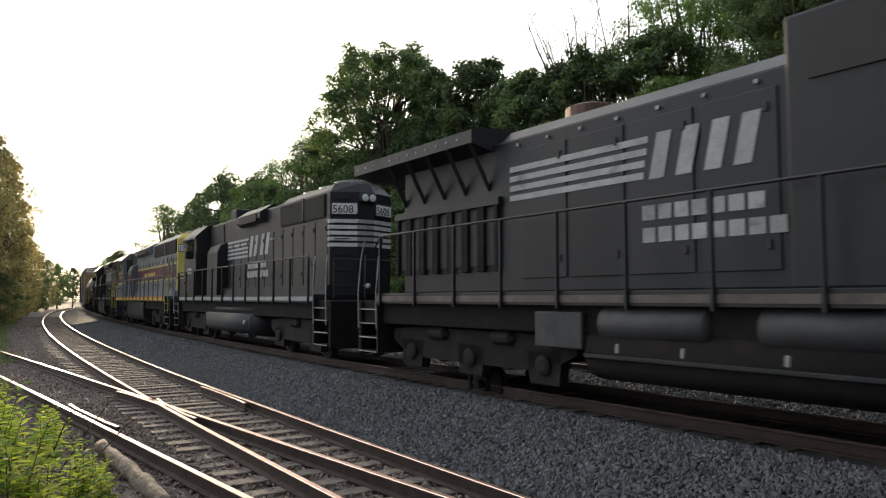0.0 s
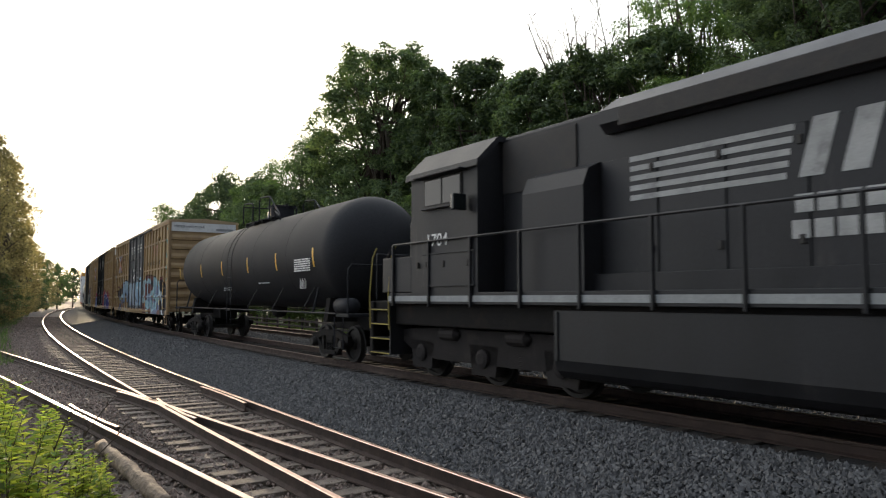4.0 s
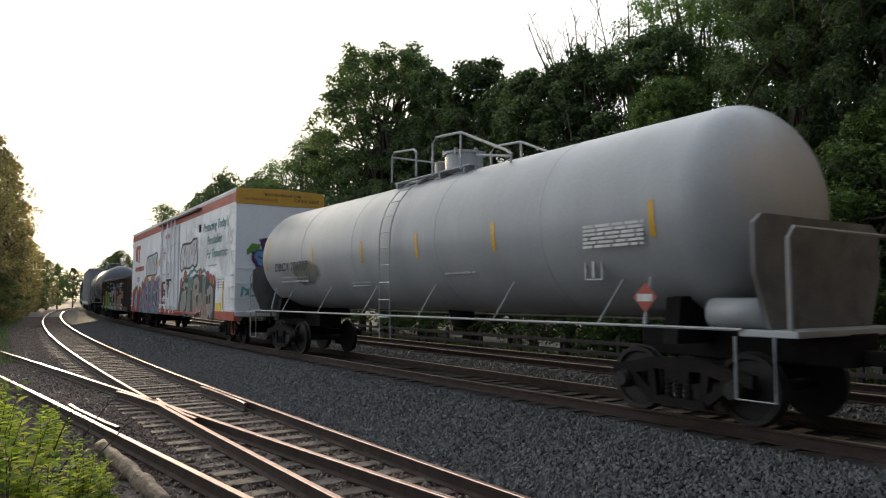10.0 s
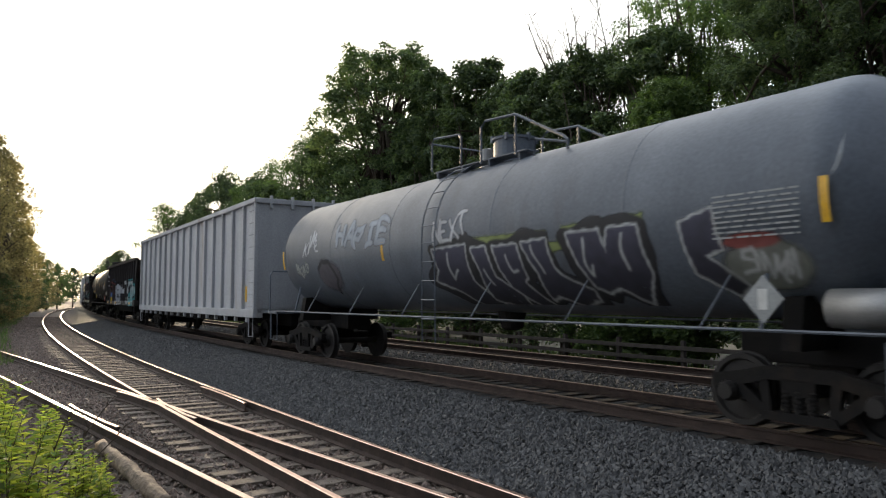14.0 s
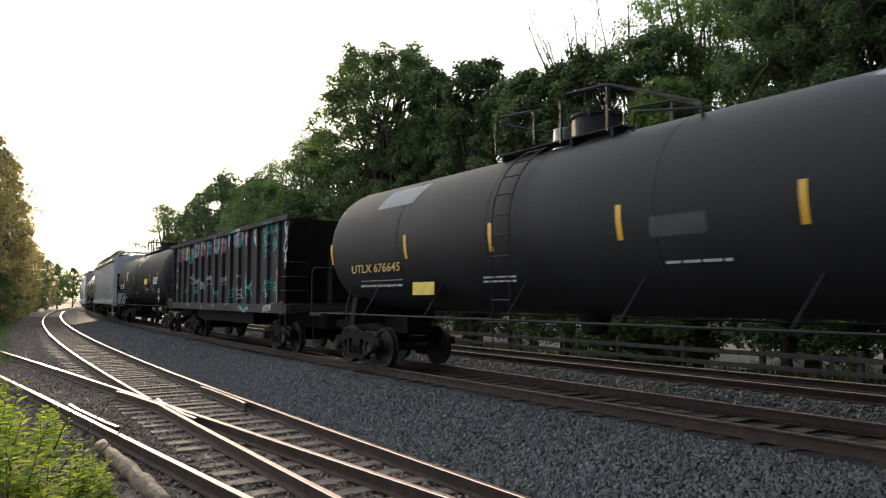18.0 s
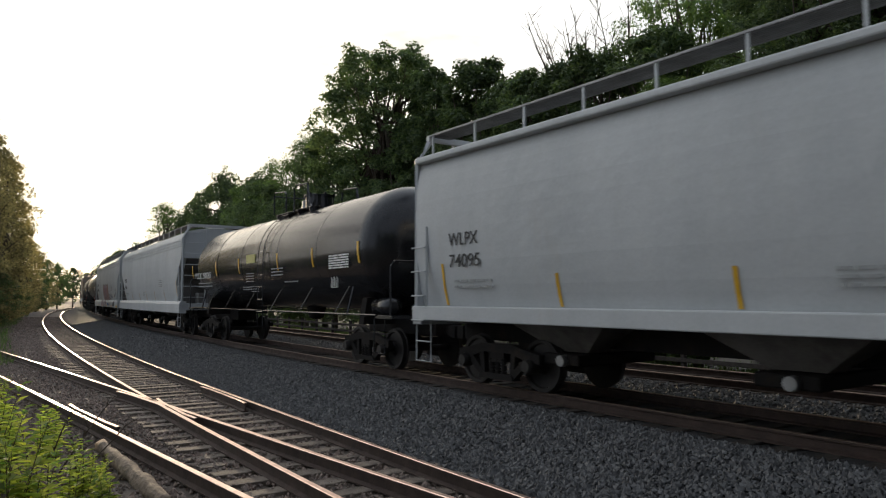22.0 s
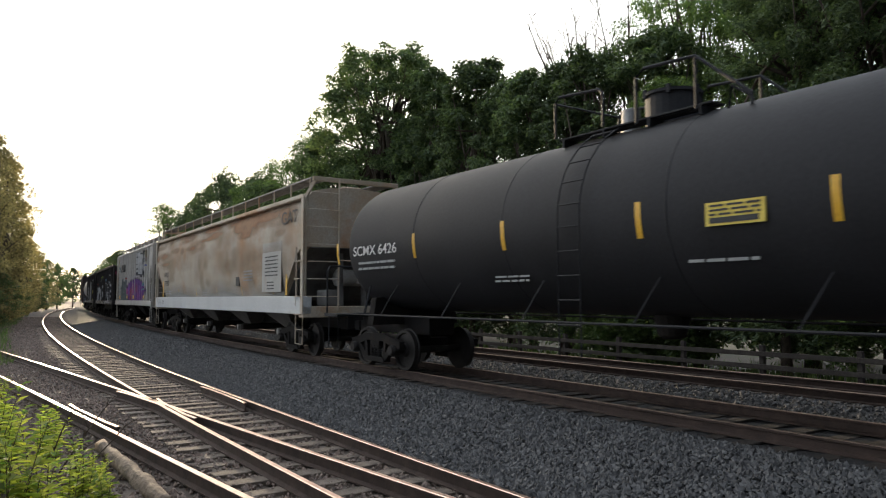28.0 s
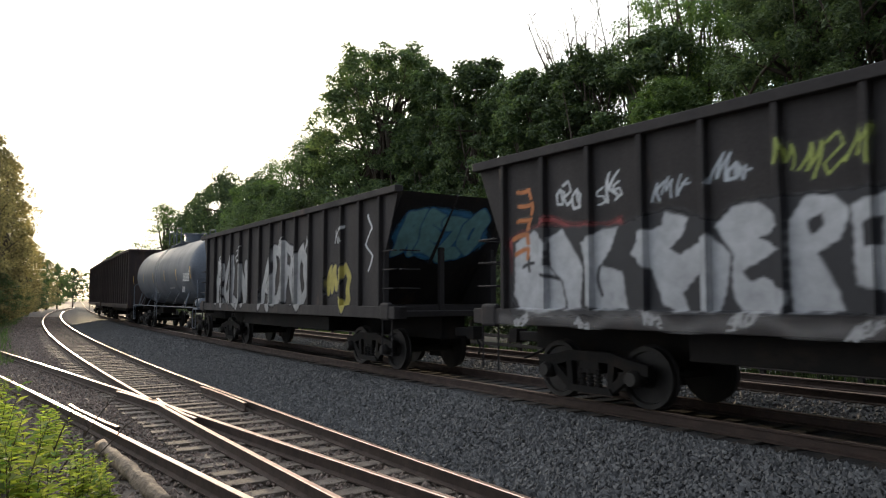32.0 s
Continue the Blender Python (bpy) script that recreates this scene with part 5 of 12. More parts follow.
        for sy in (-1, 1):
            shared("end_post", ep, v, pose(sx * (h + 0.03), sy * 1.53, 0))
        bm = bmesh.new()
        end_ladder(bm, sx * (h + 0.02), (-1.42, -1.02), 1.1, 2.6, 4, sx)
        part("end_ladder", bm, paint, v)
        bm = bmesh.new()
        ladder_bars(bm, (sx * (h - 0.52), sx * (h - 0.08)), -1.6, 1.15, 2.55, 4)
        part("side_ladder", bm, paint, v)
        bm = bmesh.new()
        stirrup(bm, sx * (h - 0.35), -1.55, 0.42, 0.9)
        part("stirrup", bm, paint, v)
    part("end_board", bbox(h + 0.004, h + 0.03, -1.47, 1.47, 4.72, 5.14), white_ink, v, "white height warning board")
    write("EXCESS HEIGHT CAR", h + 0.034, 4.9, 0.145, black_ink, v, -1.35, face="end")
    part("number_bar", bbox(h + 0.03, h + 0.036, 0.55, 1.35, 4.8, 4.91), grey_ink, v)
    for x, z, hh in ((-2.85, 1.25, 0.5), (2.95, 1.2, 0.55), (5.6, 1.2, 0.55), (h - 1.0, 1.75, 0.6), (h - 1.0, 1.1, 0.55)):
        tape(v, x, z, hh, y=-1.542 if min(abs(x - p) for p in posts) > 0.12 else -1.602)
    part("placard_board", bbox(h - 2.35, h - 1.95, -1.55, -1.532, 1.3, 1.52), yellow_ink, v)
    for sx in (-1, 1):
        part("vent_box", bbox(sx * (h - 2.5) - 0.17, sx * (h - 2.5) + 0.17, -1.66, -1.52, 4.5, 4.62, 0.02), paint, v)
    # X mark, slogan and number on the rear half
    if mark_bar:
        x0, z0 = -6.95, 3.82 if grid else 4.05
        for sa, sb in ((-1, 1), (1, 1), (-1, -1), (1, -1)):
            for m, o in ((emblem_red, 0.0), (emblem_blue, 0.15)):
                oo = o
                pts = [(x0 + sa * 0.04, z0 + sb * (oo - 0.0)), (x0 + sa * 0.04, z0 + sb * (oo + 0.13)), (x0 + sa * 0.58, z0 + sb * (0.42 + oo)), (x0 + sa * 0.58, z0 + sb * (0.28 + oo))]
                part("emblem", prism(bmesh.new(), pts, -1.604, -1.531, "y"), m, v, "red and blue crossed emblem")
        write("next", x0 - 1.45, z0 + 0.16, 0.30, black_ink, v, -1.536, 0.9)
        write("load", x0 - 1.45, z0 - 0.14, 0.30, black_ink, v, -1.536, 0.9)
        write("any", x0 + 1.0, z0 + 0.16, 0.30, black_ink, v, -1.536, 0.9)
        write("road", x0 + 1.0, z0 - 0.14, 0.30, black_ink, v, -1.536, 0.9)
        write("TB", x0 - 0.62, 2.66, 0.42, black_ink, v, -1.536)
        write("OX", x0 + 0.2, 2.66, 0.42, black_ink, v, -1.536)
        write(number[:2], x0 - 0.55, 2.2, 0.42, black_ink, v, -1.536)
        write(number[2:4], x0 + 0.28, 2.2, 0.42, black_ink, v, -1.536)
        write(number[4:], x0 + 1.1, 2.2, 0.42, black_ink, v, -1.536)
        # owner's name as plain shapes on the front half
        zl = 3.75 if grid else 4.3
        for a, b in ((4.67, 5.15), (5.25, 5.75), (5.9, 6.45)):
            part("name_block", bars([(a, b, zl + 0.37, zl + 0.5)], -1.537), emblem_red, v)
            part("name_block", bars([((a + b) / 2 - 0.07, (a + b) / 2 + 0.07, zl, zl + 0.37)], -1.537), emblem_red, v)
        if grid:
            for wd, a, b in (("RAILCAR", 3.51, 4.75), ("POOLING", 4.92, 6.15), ("EXPERTS", 6.35, 7.61)):
                write_in(wd, a, b, 3.28, 3.5, black_ink, v, -1.537)
        else:
            for wd, a, b in (("Railcar", 3.6, 4.83), ("Pooling", 5.05, 6.3), ("Experts", 6.5, 7.8)):
                write_in(wd, a, b, 3.47 - (0.08 if "g" in wd or "p" in wd else 0), 3.76, black_ink, v, -1.537)
    fn = ribbed(1.53, 1.6, posts + [-1.9, -1.4, -0.8, -0.2, 0.3, 0.9, 1.5, 2.1], 0.065)

    def depth(X, Z):
        y = fn(X, Z)
        y = np.where((np.abs(X) < 2.45), -1.64, y)
        if grid:
            for z in (4.36, 3.06, 1.70):
                y = np.where((np.abs(Z - z) < 0.058) & (y > -1.59), -1.593, y)
        return np.where(Z < 1.045, np.minimum(y, -1.608), y)
    return v, depth


v, dep = box_car(77.12, 96.03, "tan high-cube boxcar with black plug doors and pale blue graffiti", tan_paint, True, surface("door_grey", (0.085, 0.09, 0.095), (0.055, 0.06, 0.065), 0.5, scale=1.5, stain=(0.2, 0.19, 0.18), streak=True), "672436")
g = Sheet(-9.3, 9.35, 0.84, 5.0)
g.shape([(2.56, 2.52), (3.64, 2.84), (5.29, 2.77), (6.78, 2.05), (7.97, 2), (8.79, 1.41), (8.77, 0.73), (5.25, 0.57), (2.56, 0.78)], (0.17, 0.07, 0.06), soft=0.12)
g.shape([(7.04, 2.04), (7.26, 2.41), (7.83, 2.56), (8.22, 2.32), (8.49, 2.42), (8.83, 2.15), (8.99, 1.66), (9.01, 0.64), (7.7, 0.66), (7.61, 1.39), (7.32, 1.91)], DARK_, soft=0.08)
g.stroke([[(7.24, 2.36), (7.59, 2.59), (8.06, 2.5), (8.28, 2.32)]], 0.05, (0.24, 0.05, 0.06), soft=0.08)
g.shape([(5.1, 2.37), (5.41, 2.65), (5.82, 2.79), (6.17, 2.66), (5.86, 2.33), (5.42, 2.02)], DARK_, soft=0.08)
g.shape([(4.02, 2.51), (4.65, 2.65), (5.19, 2.5), (5.09, 2.03), (4.77, 2.12)], DARK_, soft=0.08)
g.shape([(3.67, 2.72), (4.09, 2.62), (4.96, 2.33), (4.87, 1.86), (5.27, 1.66), (5.26, 1.14), (4.79, 1.28), (4.3, 1.09), (3.95, 0.91), (3.51, 1.4), (3.7, 2.07)], SLATE_, (0.20, 0.26, 0.38))
g.shape([(5.26, 1.26), (5.96, 1.52), (6.76, 1.37), (7.05, 1.67), (7.12, 1.09), (6.75, 0.67), (5.37, 0.64)], SLATE_, (0.17, 0.22, 0.36), soft=0.1)
g.shape([(6.02, 2.4), (6.45, 2.54), (6.79, 2.55), (7.01, 2.26), (7.02, 1.82), (6.57, 1.52), (6.07, 1.68)], SLATE_, (0.16, 0.20, 0.34))
g.shape([(4.06, 2.43), (4.88, 2.28), (4.77, 1.86), (4.11, 1.85)], (0.17, 0.07, 0.06))
g.shape([(5.39, 1.85), (5.75, 2.33), (5.85, 1.84)], (0.17, 0.07, 0.06))
g.stroke([[(2.68, 1.44), (2.72, 2.39), (3.08, 2.64), (3.51, 2.5)], [(3.73, 1.88), (3.73, 2.59), (4.02, 2.76)], [(4.12, 2.5), (4.93, 2.33), (4.87, 1.86), (5.24, 1.34), (5.24, 1.17)], [(3.51, 1.5), (3.78, 0.94), (4.28, 0.91)], [(4.17, 1.87), (4.3, 1.14)]], 0.1, (0.36, 0.55, 0.60))
g.stroke([[(5.25, 1.85), (5.75, 2.56), (5.98, 2.58), (5.88, 2.29)], [(5.98, 1.84), (6.02, 2.52), (6.27, 2.35), (6.53, 1.92)], [(6.27, 2.35), (6.46, 2.54), (6.79, 2.56), (7.01, 2.26), (7.05, 1.82), (6.82, 1.49), (6.47, 1.43), (6.09, 1.63)]], 0.11, (0.36, 0.55, 0.60))
g.stroke([[(7.14, 1.82), (7.2, 1.92), (7.49, 1.98), (7.65, 1.83), (7.77, 1.53), (8.17, 1.14), (8.56, 0.77)]], 0.1, (0.55, 0.64, 0.68))
g.stroke([[(5.26, 0.95), (5.95, 1.23), (6.62, 1.32)], [(4.35, 0.87), (4.62, 0.62)], [(5.38, 1.01), (6.37, 1.13)]], 0.07, (0.36, 0.55, 0.60))
g.shape([(-0.03, 2.45), (2.36, 2.87), (2.43, 1.28), (0.22, 1.05)], SKY_, (0.20, 0.30, 0.42), soft=0.05)
g.shape([(-2.3, 2.53), (-0.12, 2.49), (-0.01, 1.06), (-2.15, 1.19)], (0.30, 0.40, 0.50), (0.16, 0.20, 0.28), soft=0.1)
g.stroke([[(-2.3, 2.5), (-1.64, 1.52), (-1.21, 2.46)], [(-1.15, 2.45), (-0.46, 1.2)], [(0.21, 2.3), (0.22, 1.12), (1.11, 1.26)], [(0.67, 2.17), (1.52, 2.25), (1.42, 1.7)], [(-2.45, 0.71), (0.23, 0.65), (2.1, 0.73)]], 0.06, (0.5, 0.6, 0.65))
g.stroke([[(1.11, 1.93), (1.72, 1.7), (1.52, 1.27)], [(-1.04, 1.97), (-1.3, 1.21)], [(-0.02, 1.83), (0.68, 1.48)]], 0.07, DARK_)
g.stroke([[(-5.8, 0.62), (-5.63, 2.59), (-4.84, 2.61)], [(-4.69, 2.61), (-4.4, 0.67)], [(-3.95, 2.49), (-3.68, 0.7)], [(-3.06, 2.62), (-2.49, 2.67), (-2.69, 0.61)]], 0.09, (0.5, 0.6, 0.65))
g.shape([(5.63, 1.8), (5.85, 1.8), (5.83, 1.65), (5.62, 1.65)], (0.12, 0.36, 0.10))
g.shape([(-7.7, 2.02), (-7.44, 2.28), (-7.08, 2.38), (-6.83, 2.33), (-6.7, 2.17), (-6.35, 2.19), (-6.17, 2.27), (-5.98, 2.22), (-5.87, 2.38), (-5.8, 2.18), (-5.82, 1.76), (-6.01, 1.76), (-6.14, 1.91), (-6.25, 1.71), (-6.83, 1.5), (-7.18, 1.67), (-7.63, 1.67)], DARK_, soft=0.08)
g.stroke([[(-6.65, 1.79), (-6.58, 2.04), (-6.42, 2.15)], [(-6.43, 1.78), (-6.33, 2.03), (-6.17, 2.14)], [(-7.16, 2.06), (-6.96, 1.79)]], 0.05, (0.10, 0.06, 0.07), soft=0.06)
g.shape([(-6.71, 1), (-6.47, 1.59), (-6.29, 1.3), (-6.08, 1.42), (-5.79, 1.54), (-5.71, 0.98), (-6.22, 0.85)], (0.15, 0.07, 0.06), (0.17, 0.09, 0.07), soft=0.06)
g.shape([(-5.84, 2.56), (-5.7, 2.61), (-5.49, 2.75), (-5.13, 2.89), (-5.18, 1.55), (-5.81, 1.62), (-5.84, 1.89), (-5.79, 2.18)], (0.38, 0.52, 0.58), (0.34, 0.48, 0.55))
g.shape([(-7.26, 1.37), (-6.87, 1.41), (-6.64, 1.16), (-6.72, 0.84), (-7.27, 0.87)], (0.07, 0.08, 0.12), (0.10, 0.12, 0.20), soft=0.08)
g.shape([(-7.21, 1.5), (-7.02, 1.64), (-6.82, 1.34), (-6.86, 1.27), (-7.05, 1.4)], (0.40, 0.55, 0.58), (0.30, 0.45, 0.50))
g.shape([(-6.77, 1.65), (-6.48, 1.65), (-6.67, 1.19)], (0.40, 0.55, 0.58), (0.30, 0.45, 0.50))
g.shape([(-6.38, 1.66), (-6, 1.67), (-6.09, 1.23), (-6.26, 1.35)], (0.40, 0.55, 0.58), (0.30, 0.45, 0.50))
g.shape([(-6.23, 1.71), (-6.14, 1.92), (-6.01, 1.82), (-5.89, 1.89), (-5.8, 1.7), (-6, 1.65)], (0.40, 0.55, 0.58), (0.30, 0.45, 0.50))
g.shape([(-7.07, 0.8), (-6.95, 1.04), (-6.84, 0.82)], (0.40, 0.55, 0.58), (0.30, 0.45, 0.50))
g.shape([(-6.5, 0.79), (-6.36, 1.14), (-6.18, 0.81)], (0.40, 0.55, 0.58), (0.30, 0.45, 0.50))
g.shape([(-6.01, 1.54), (-5.85, 1.51), (-5.92, 1.25), (-6.06, 1.23)], (0.16, 0.22, 0.36))
g.shape([(-7.15, 1.4), (-7, 1.44), (-7.05, 1.08), (-7.19, 1.1)], (0.16, 0.22, 0.36))
g.stroke([[(-6.3, 2.32), (-6.12, 2.48), (-5.98, 2.33)], [(-6.23, 2.24), (-6.12, 2.35), (-6.03, 2.24)], [(-5.87, 2.52), (-5.91, 2.36)]], 0.035, (0.24, 0.05, 0.06))
for i in range(4):
    g.stroke([[(-8.5 + 0.1 * i, 2.05 + 0.1 * i), (-7.9, 2.35 + 0.05 * i), (-7.4, 2.2)]], 0.025, (0.20, 0.06, 0.06))
    g.blot(-9.05 + 0.06 * (i % 2), 2.9 + 0.55 * i, 0.2, 0.35, (0.55, 0.55, 0.54), amount=0.6, soft=0.5)
g.word("WNE", -5.3, 1.5, 2.6, 0.9, 0.13, (0.36, 0.52, 0.60), (0.2, 0.25, 0.36), (0.03, 0.03, 0.05), None, 5)
for i in range(4):
    g.stroke([[(8.8, 2.5 + 0.62 * i), (9.2, 2.8 + 0.62 * i), (8.85, 3.05 + 0.62 * i), (9.2, 3.05 + 0.62 * i)]], 0.035, TEAL_)
g.put(v, dep)

v, dep = box_car(98.09, 116.84, "tan high-cube boxcar with red and blue graffiti", tan_paint, True, door_black, "673338")
g = Sheet(-9.3, 9.3, 0.84, 3.0)
g.shape([(2.39, 2.1), (3.02, 2.32), (3.29, 2.09), (3.55, 2.36), (3.79, 2.13), (4.05, 2.43), (4.34, 2.07), (4.7, 2.39), (4.96, 2.08), (5.4, 2.02), (5.97, 2.05), (6.13, 2.23), (6.32, 2.03), (6.48, 2.13), (6.74, 1.95), (7, 2.04), (7.04, 1.67), (7.18, 1.13), (7.67, 1.17), (7.62, 0.86), (7, 0.83), (4.8, 0.82), (2.39, 0.87)], (0.34, 0.07, 0.11), soft=0.05)
g.shape([(3.1, 0.88), (3.23, 1.67), (3.47, 1.89), (4.04, 1.87), (4.52, 1.94), (4.64, 1.68), (5.05, 1.93), (5.78, 1.96), (6.04, 1.67), (6.41, 1.73), (6.57, 2.04), (6.7, 1.67), (7.04, 1.39), (7.19, 1.1), (7.36, 0.93), (7.25, 0.79), (6.19, 0.68), (5.26, 0.68), (4.29, 0.79)], (0.07, 0.08, 0.30), (0.06, 0.06, 0.26), line=(0.42, 0.45, 0.52), edge=0.03)
g.shape([(3.47, 1.69), (4.17, 1.76), (4.62, 1.34), (4.3, 1.07), (3.54, 1.18)], (0.10, 0.16, 0.26))
g.shape([(5.19, 1.61), (5.84, 1.66), (5.89, 1.05), (5.38, 1.35)], (0.05, 0.06, 0.14))
g.stroke([[(3.32, 1.76), (3.69, 1.87), (4.12, 1.81)], [(4.12, 1.94), (4.52, 1.95), (4.54, 1.79)], [(5.05, 1.91), (5.78, 1.94), (5.82, 1.68), (5.19, 1.64)], [(6.57, 2.02), (6.48, 1.67), (6.94, 1.41), (7.22, 1.1)], [(5.38, 1.18), (5.8, 0.82), (6.35, 0.76)], [(6.42, 1.3), (6.32, 1.07), (6.52, 0.94)], [(4.69, 1.68), (4.86, 1.26), (4.8, 1)]], 0.035, (0.52, 0.54, 0.58))
g.shape([(4.16, 1.04), (4.62, 1.25), (4.87, 1.01), (4.45, 0.88)], (0.38, 0.36, 0.44))
g.shape([(5.38, 1.34), (5.66, 1.31), (5.55, 1.1)], (0.38, 0.36, 0.44))
g.shape([(6.55, 1.38), (6.81, 1.24), (6.6, 1.07)], (0.38, 0.36, 0.44))
g.shape([(5.15, 1.02), (5.31, 0.78), (5.03, 0.8)], (0.38, 0.36, 0.44))
g.shape([(6.44, 1.15), (6.71, 1.16), (6.71, 1.05), (6.44, 1.02)], (0.22, 0.08, 0.08))
g.shape([(6.94, 1.65), (7.67, 1.65), (7.66, 1.19), (6.98, 1.16)], DARK_)
g.stroke([[(7.06, 1.39), (7.65, 1.39)], [(7.01, 1.19), (7.63, 1.2)], [(7.37, 1.58), (7.63, 1.59), (7.62, 1.47)]], 0.02, (0.45, 0.45, 0.45))
g.shape([(-6.58, 0.71), (-2.98, 0.83), (-2.98, 0.71), (-4.36, 0.67), (-6.26, 0.69)], (0.22, 0.05, 0.06), soft=0.05)
g.shape([(-6.48, 1.05), (-6.41, 1.48), (-6.16, 1.59), (-6.07, 1.71), (-5.89, 1.69), (-5.86, 1.22), (-6.07, 1.12)], (0.36, 0.05, 0.09), line=(0.55, 0.57, 0.60), edge=0.03)
g.shape([(-5.82, 2.07), (-5.22, 2.3), (-4.99, 2.02), (-4.88, 1.9), (-4.99, 1.76), (-5.77, 1.65)], (0.36, 0.05, 0.09), line=(0.55, 0.57, 0.60), edge=0.035)
g.shape([(-4.68, 1.81), (-4.34, 1.97), (-3.98, 2.13), (-3.68, 1.95), (-3.75, 1.71), (-4.29, 1.66), (-4.64, 1.73)], (0.36, 0.05, 0.09), line=(0.55, 0.57, 0.60), edge=0.035)
g.shape([(-6.1, 0.75), (-6.01, 1.45), (-5.65, 1.59), (-5.37, 1.46), (-5.32, 0.96), (-5.45, 0.75)], (0.07, 0.15, 0.42), line=(0.55, 0.57, 0.60), edge=0.035)
g.shape([(-5.89, 1.12), (-5.8, 1.43), (-5.54, 1.41), (-5.49, 1.14)], (0.30, 0.05, 0.10))
g.shape([(-5.37, 1.59), (-5.03, 1.86), (-5.04, 0.8), (-5.31, 0.76)], (0.07, 0.15, 0.42))
g.shape([(-5.13, 0.86), (-5.05, 1.4), (-4.81, 1.49), (-4.64, 1.34), (-4.6, 0.89)], (0.07, 0.15, 0.42), line=(0.55, 0.57, 0.60), edge=0.03)
g.shape([(-4.57, 0.91), (-4.52, 1.6), (-4.29, 1.68), (-3.81, 1.71), (-3.67, 1.4), (-3.41, 1.35), (-2.83, 1.49), (-2.85, 1.26), (-3.09, 0.91), (-3.68, 0.84), (-4.12, 0.87)], (0.07, 0.15, 0.42), line=(0.55, 0.57, 0.60), edge=0.035)
g.shape([(-4, 1.14), (-3.84, 1.58), (-3.65, 1.36)], (0.36, 0.38, 0.40))
g.shape([(-3.63, 1.05), (-3.44, 1.08), (-3.49, 0.95)], (0.55, 0.57, 0.60))
g.shape([(-4.63, 1.61), (-4.36, 1.66), (-4.4, 1.12), (-4.52, 1.34)], (0.36, 0.38, 0.40))
g.stroke([[(-4.23, 1.14), (-4.01, 0.9), (-3.68, 0.84)], [(-5.95, 0.82), (-5.59, 0.87)]], 0.03, (0.55, 0.57, 0.60))
g.blot(-3.5, 1.91, 0.2, 0.15, (0.36, 0.05, 0.09), amount=0.5, soft=0.7)
g.blot(-2.77, 1.37, 0.1, 0.15, (0.36, 0.05, 0.09), amount=0.6, soft=0.6)
g.tag("GRS", 8.3, 3.3, 0.3, K_, 0.02, 3)
g.put(v, dep)

v, dep = box_car(118.83, 137.56, "pale tan ribbed boxcar with white outlined graffiti", tan_pale, False, door_black, "672590")
g = Sheet(-9.3, 9.3, 0.84, 3.1)
g.blot(4.39, 2.26, 0.3, 0.3, (0.20, 0.27, 0.42), amount=0.75, soft=0.6)
g.blot(3.39, 2.28, 0.3, 0.3, (0.42, 0.26, 0.22), amount=0.75, soft=0.6)
g.blot(5.08, 2.29, 0.3, 0.3, (0.24, 0.30, 0.42), amount=0.75, soft=0.6)
g.blot(6.18, 2.38, 0.3, 0.3, (0.24, 0.30, 0.44), amount=0.75, soft=0.6)
g.blot(6.24, 2.16, 0.3, 0.3, (0.42, 0.28, 0.24), amount=0.75, soft=0.6)
g.blot(6.83, 1.77, 0.3, 0.3, (0.40, 0.26, 0.22), amount=0.75, soft=0.6)
g.shape([(2.22, 2.2), (3.39, 2.14), (3.91, 2.04), (4.11, 2.17), (4.57, 2.12), (5, 2.3), (5.32, 2.32), (5.91, 2.25), (6.24, 2.1), (6.48, 2.03), (6.77, 1.78), (7.07, 1.54), (7.34, 1.33), (7.33, 0.95), (6.8, 0.94), (6.19, 0.77), (5.35, 0.65), (4.71, 0.73), (2.43, 0.63), (2.29, 1.33)], K_)
g.shape([(2.5, 2.11), (3.39, 2.05), (3.76, 1.83), (3.76, 1.6), (3.5, 1.4), (3.81, 1.21), (3.74, 0.96), (3.36, 0.7), (2.56, 0.81), (2.49, 1.34)], PALE_, (0.34, 0.44, 0.42))
g.shape([(2.77, 1.85), (3.29, 1.86), (3.42, 1.68), (3.2, 1.47), (3.37, 1.12), (3.14, 1.01), (2.75, 1.13)], K_)
g.shape([(3.95, 2), (4.29, 2.02), (4.24, 1.49), (4.36, 1.08), (4.36, 0.85), (3.86, 0.91)], PALE_, (0.34, 0.44, 0.42))
g.shape([(4.39, 2.03), (4.62, 1.99), (4.91, 1.39), (4.95, 1.81), (5.07, 1.99), (5.15, 1.12), (5.04, 0.84), (4.71, 0.87)], PALE_, (0.34, 0.44, 0.42))
g.shape([(5.03, 2), (5.26, 2.16), (5.48, 2.09), (5.55, 1.85), (5.2, 1.8), (5.16, 1.53), (5.22, 0.84), (5.47, 0.79), (5.12, 0.68), (4.71, 0.76)], PALE_, (0.34, 0.44, 0.42))
g.shape([(5.35, 1.67), (5.75, 1.79), (5.81, 1.41), (5.58, 1.01), (5.36, 1.13)], PALE_, (0.34, 0.44, 0.42))
g.shape([(5.5, 1.6), (5.67, 1.63), (5.65, 1.27), (5.52, 1.23)], K_)
g.shape([(5.84, 2.04), (6.13, 2.06), (6.16, 1.54), (6.22, 1.17), (6.11, 0.79), (5.87, 0.83), (5.92, 1.41)], PALE_, (0.34, 0.44, 0.42))
g.shape([(6.21, 1.4), (6.61, 1.91), (6.74, 1.71), (6.47, 1.42), (6.78, 1.07), (6.74, 0.9), (6.44, 0.94)], PALE_, (0.34, 0.44, 0.42))
g.shape([(6.7, 1.51), (7.06, 1.48), (7.34, 1.27), (7.33, 1), (7.02, 0.98), (6.81, 1.19)], PALE_, (0.34, 0.44, 0.42))
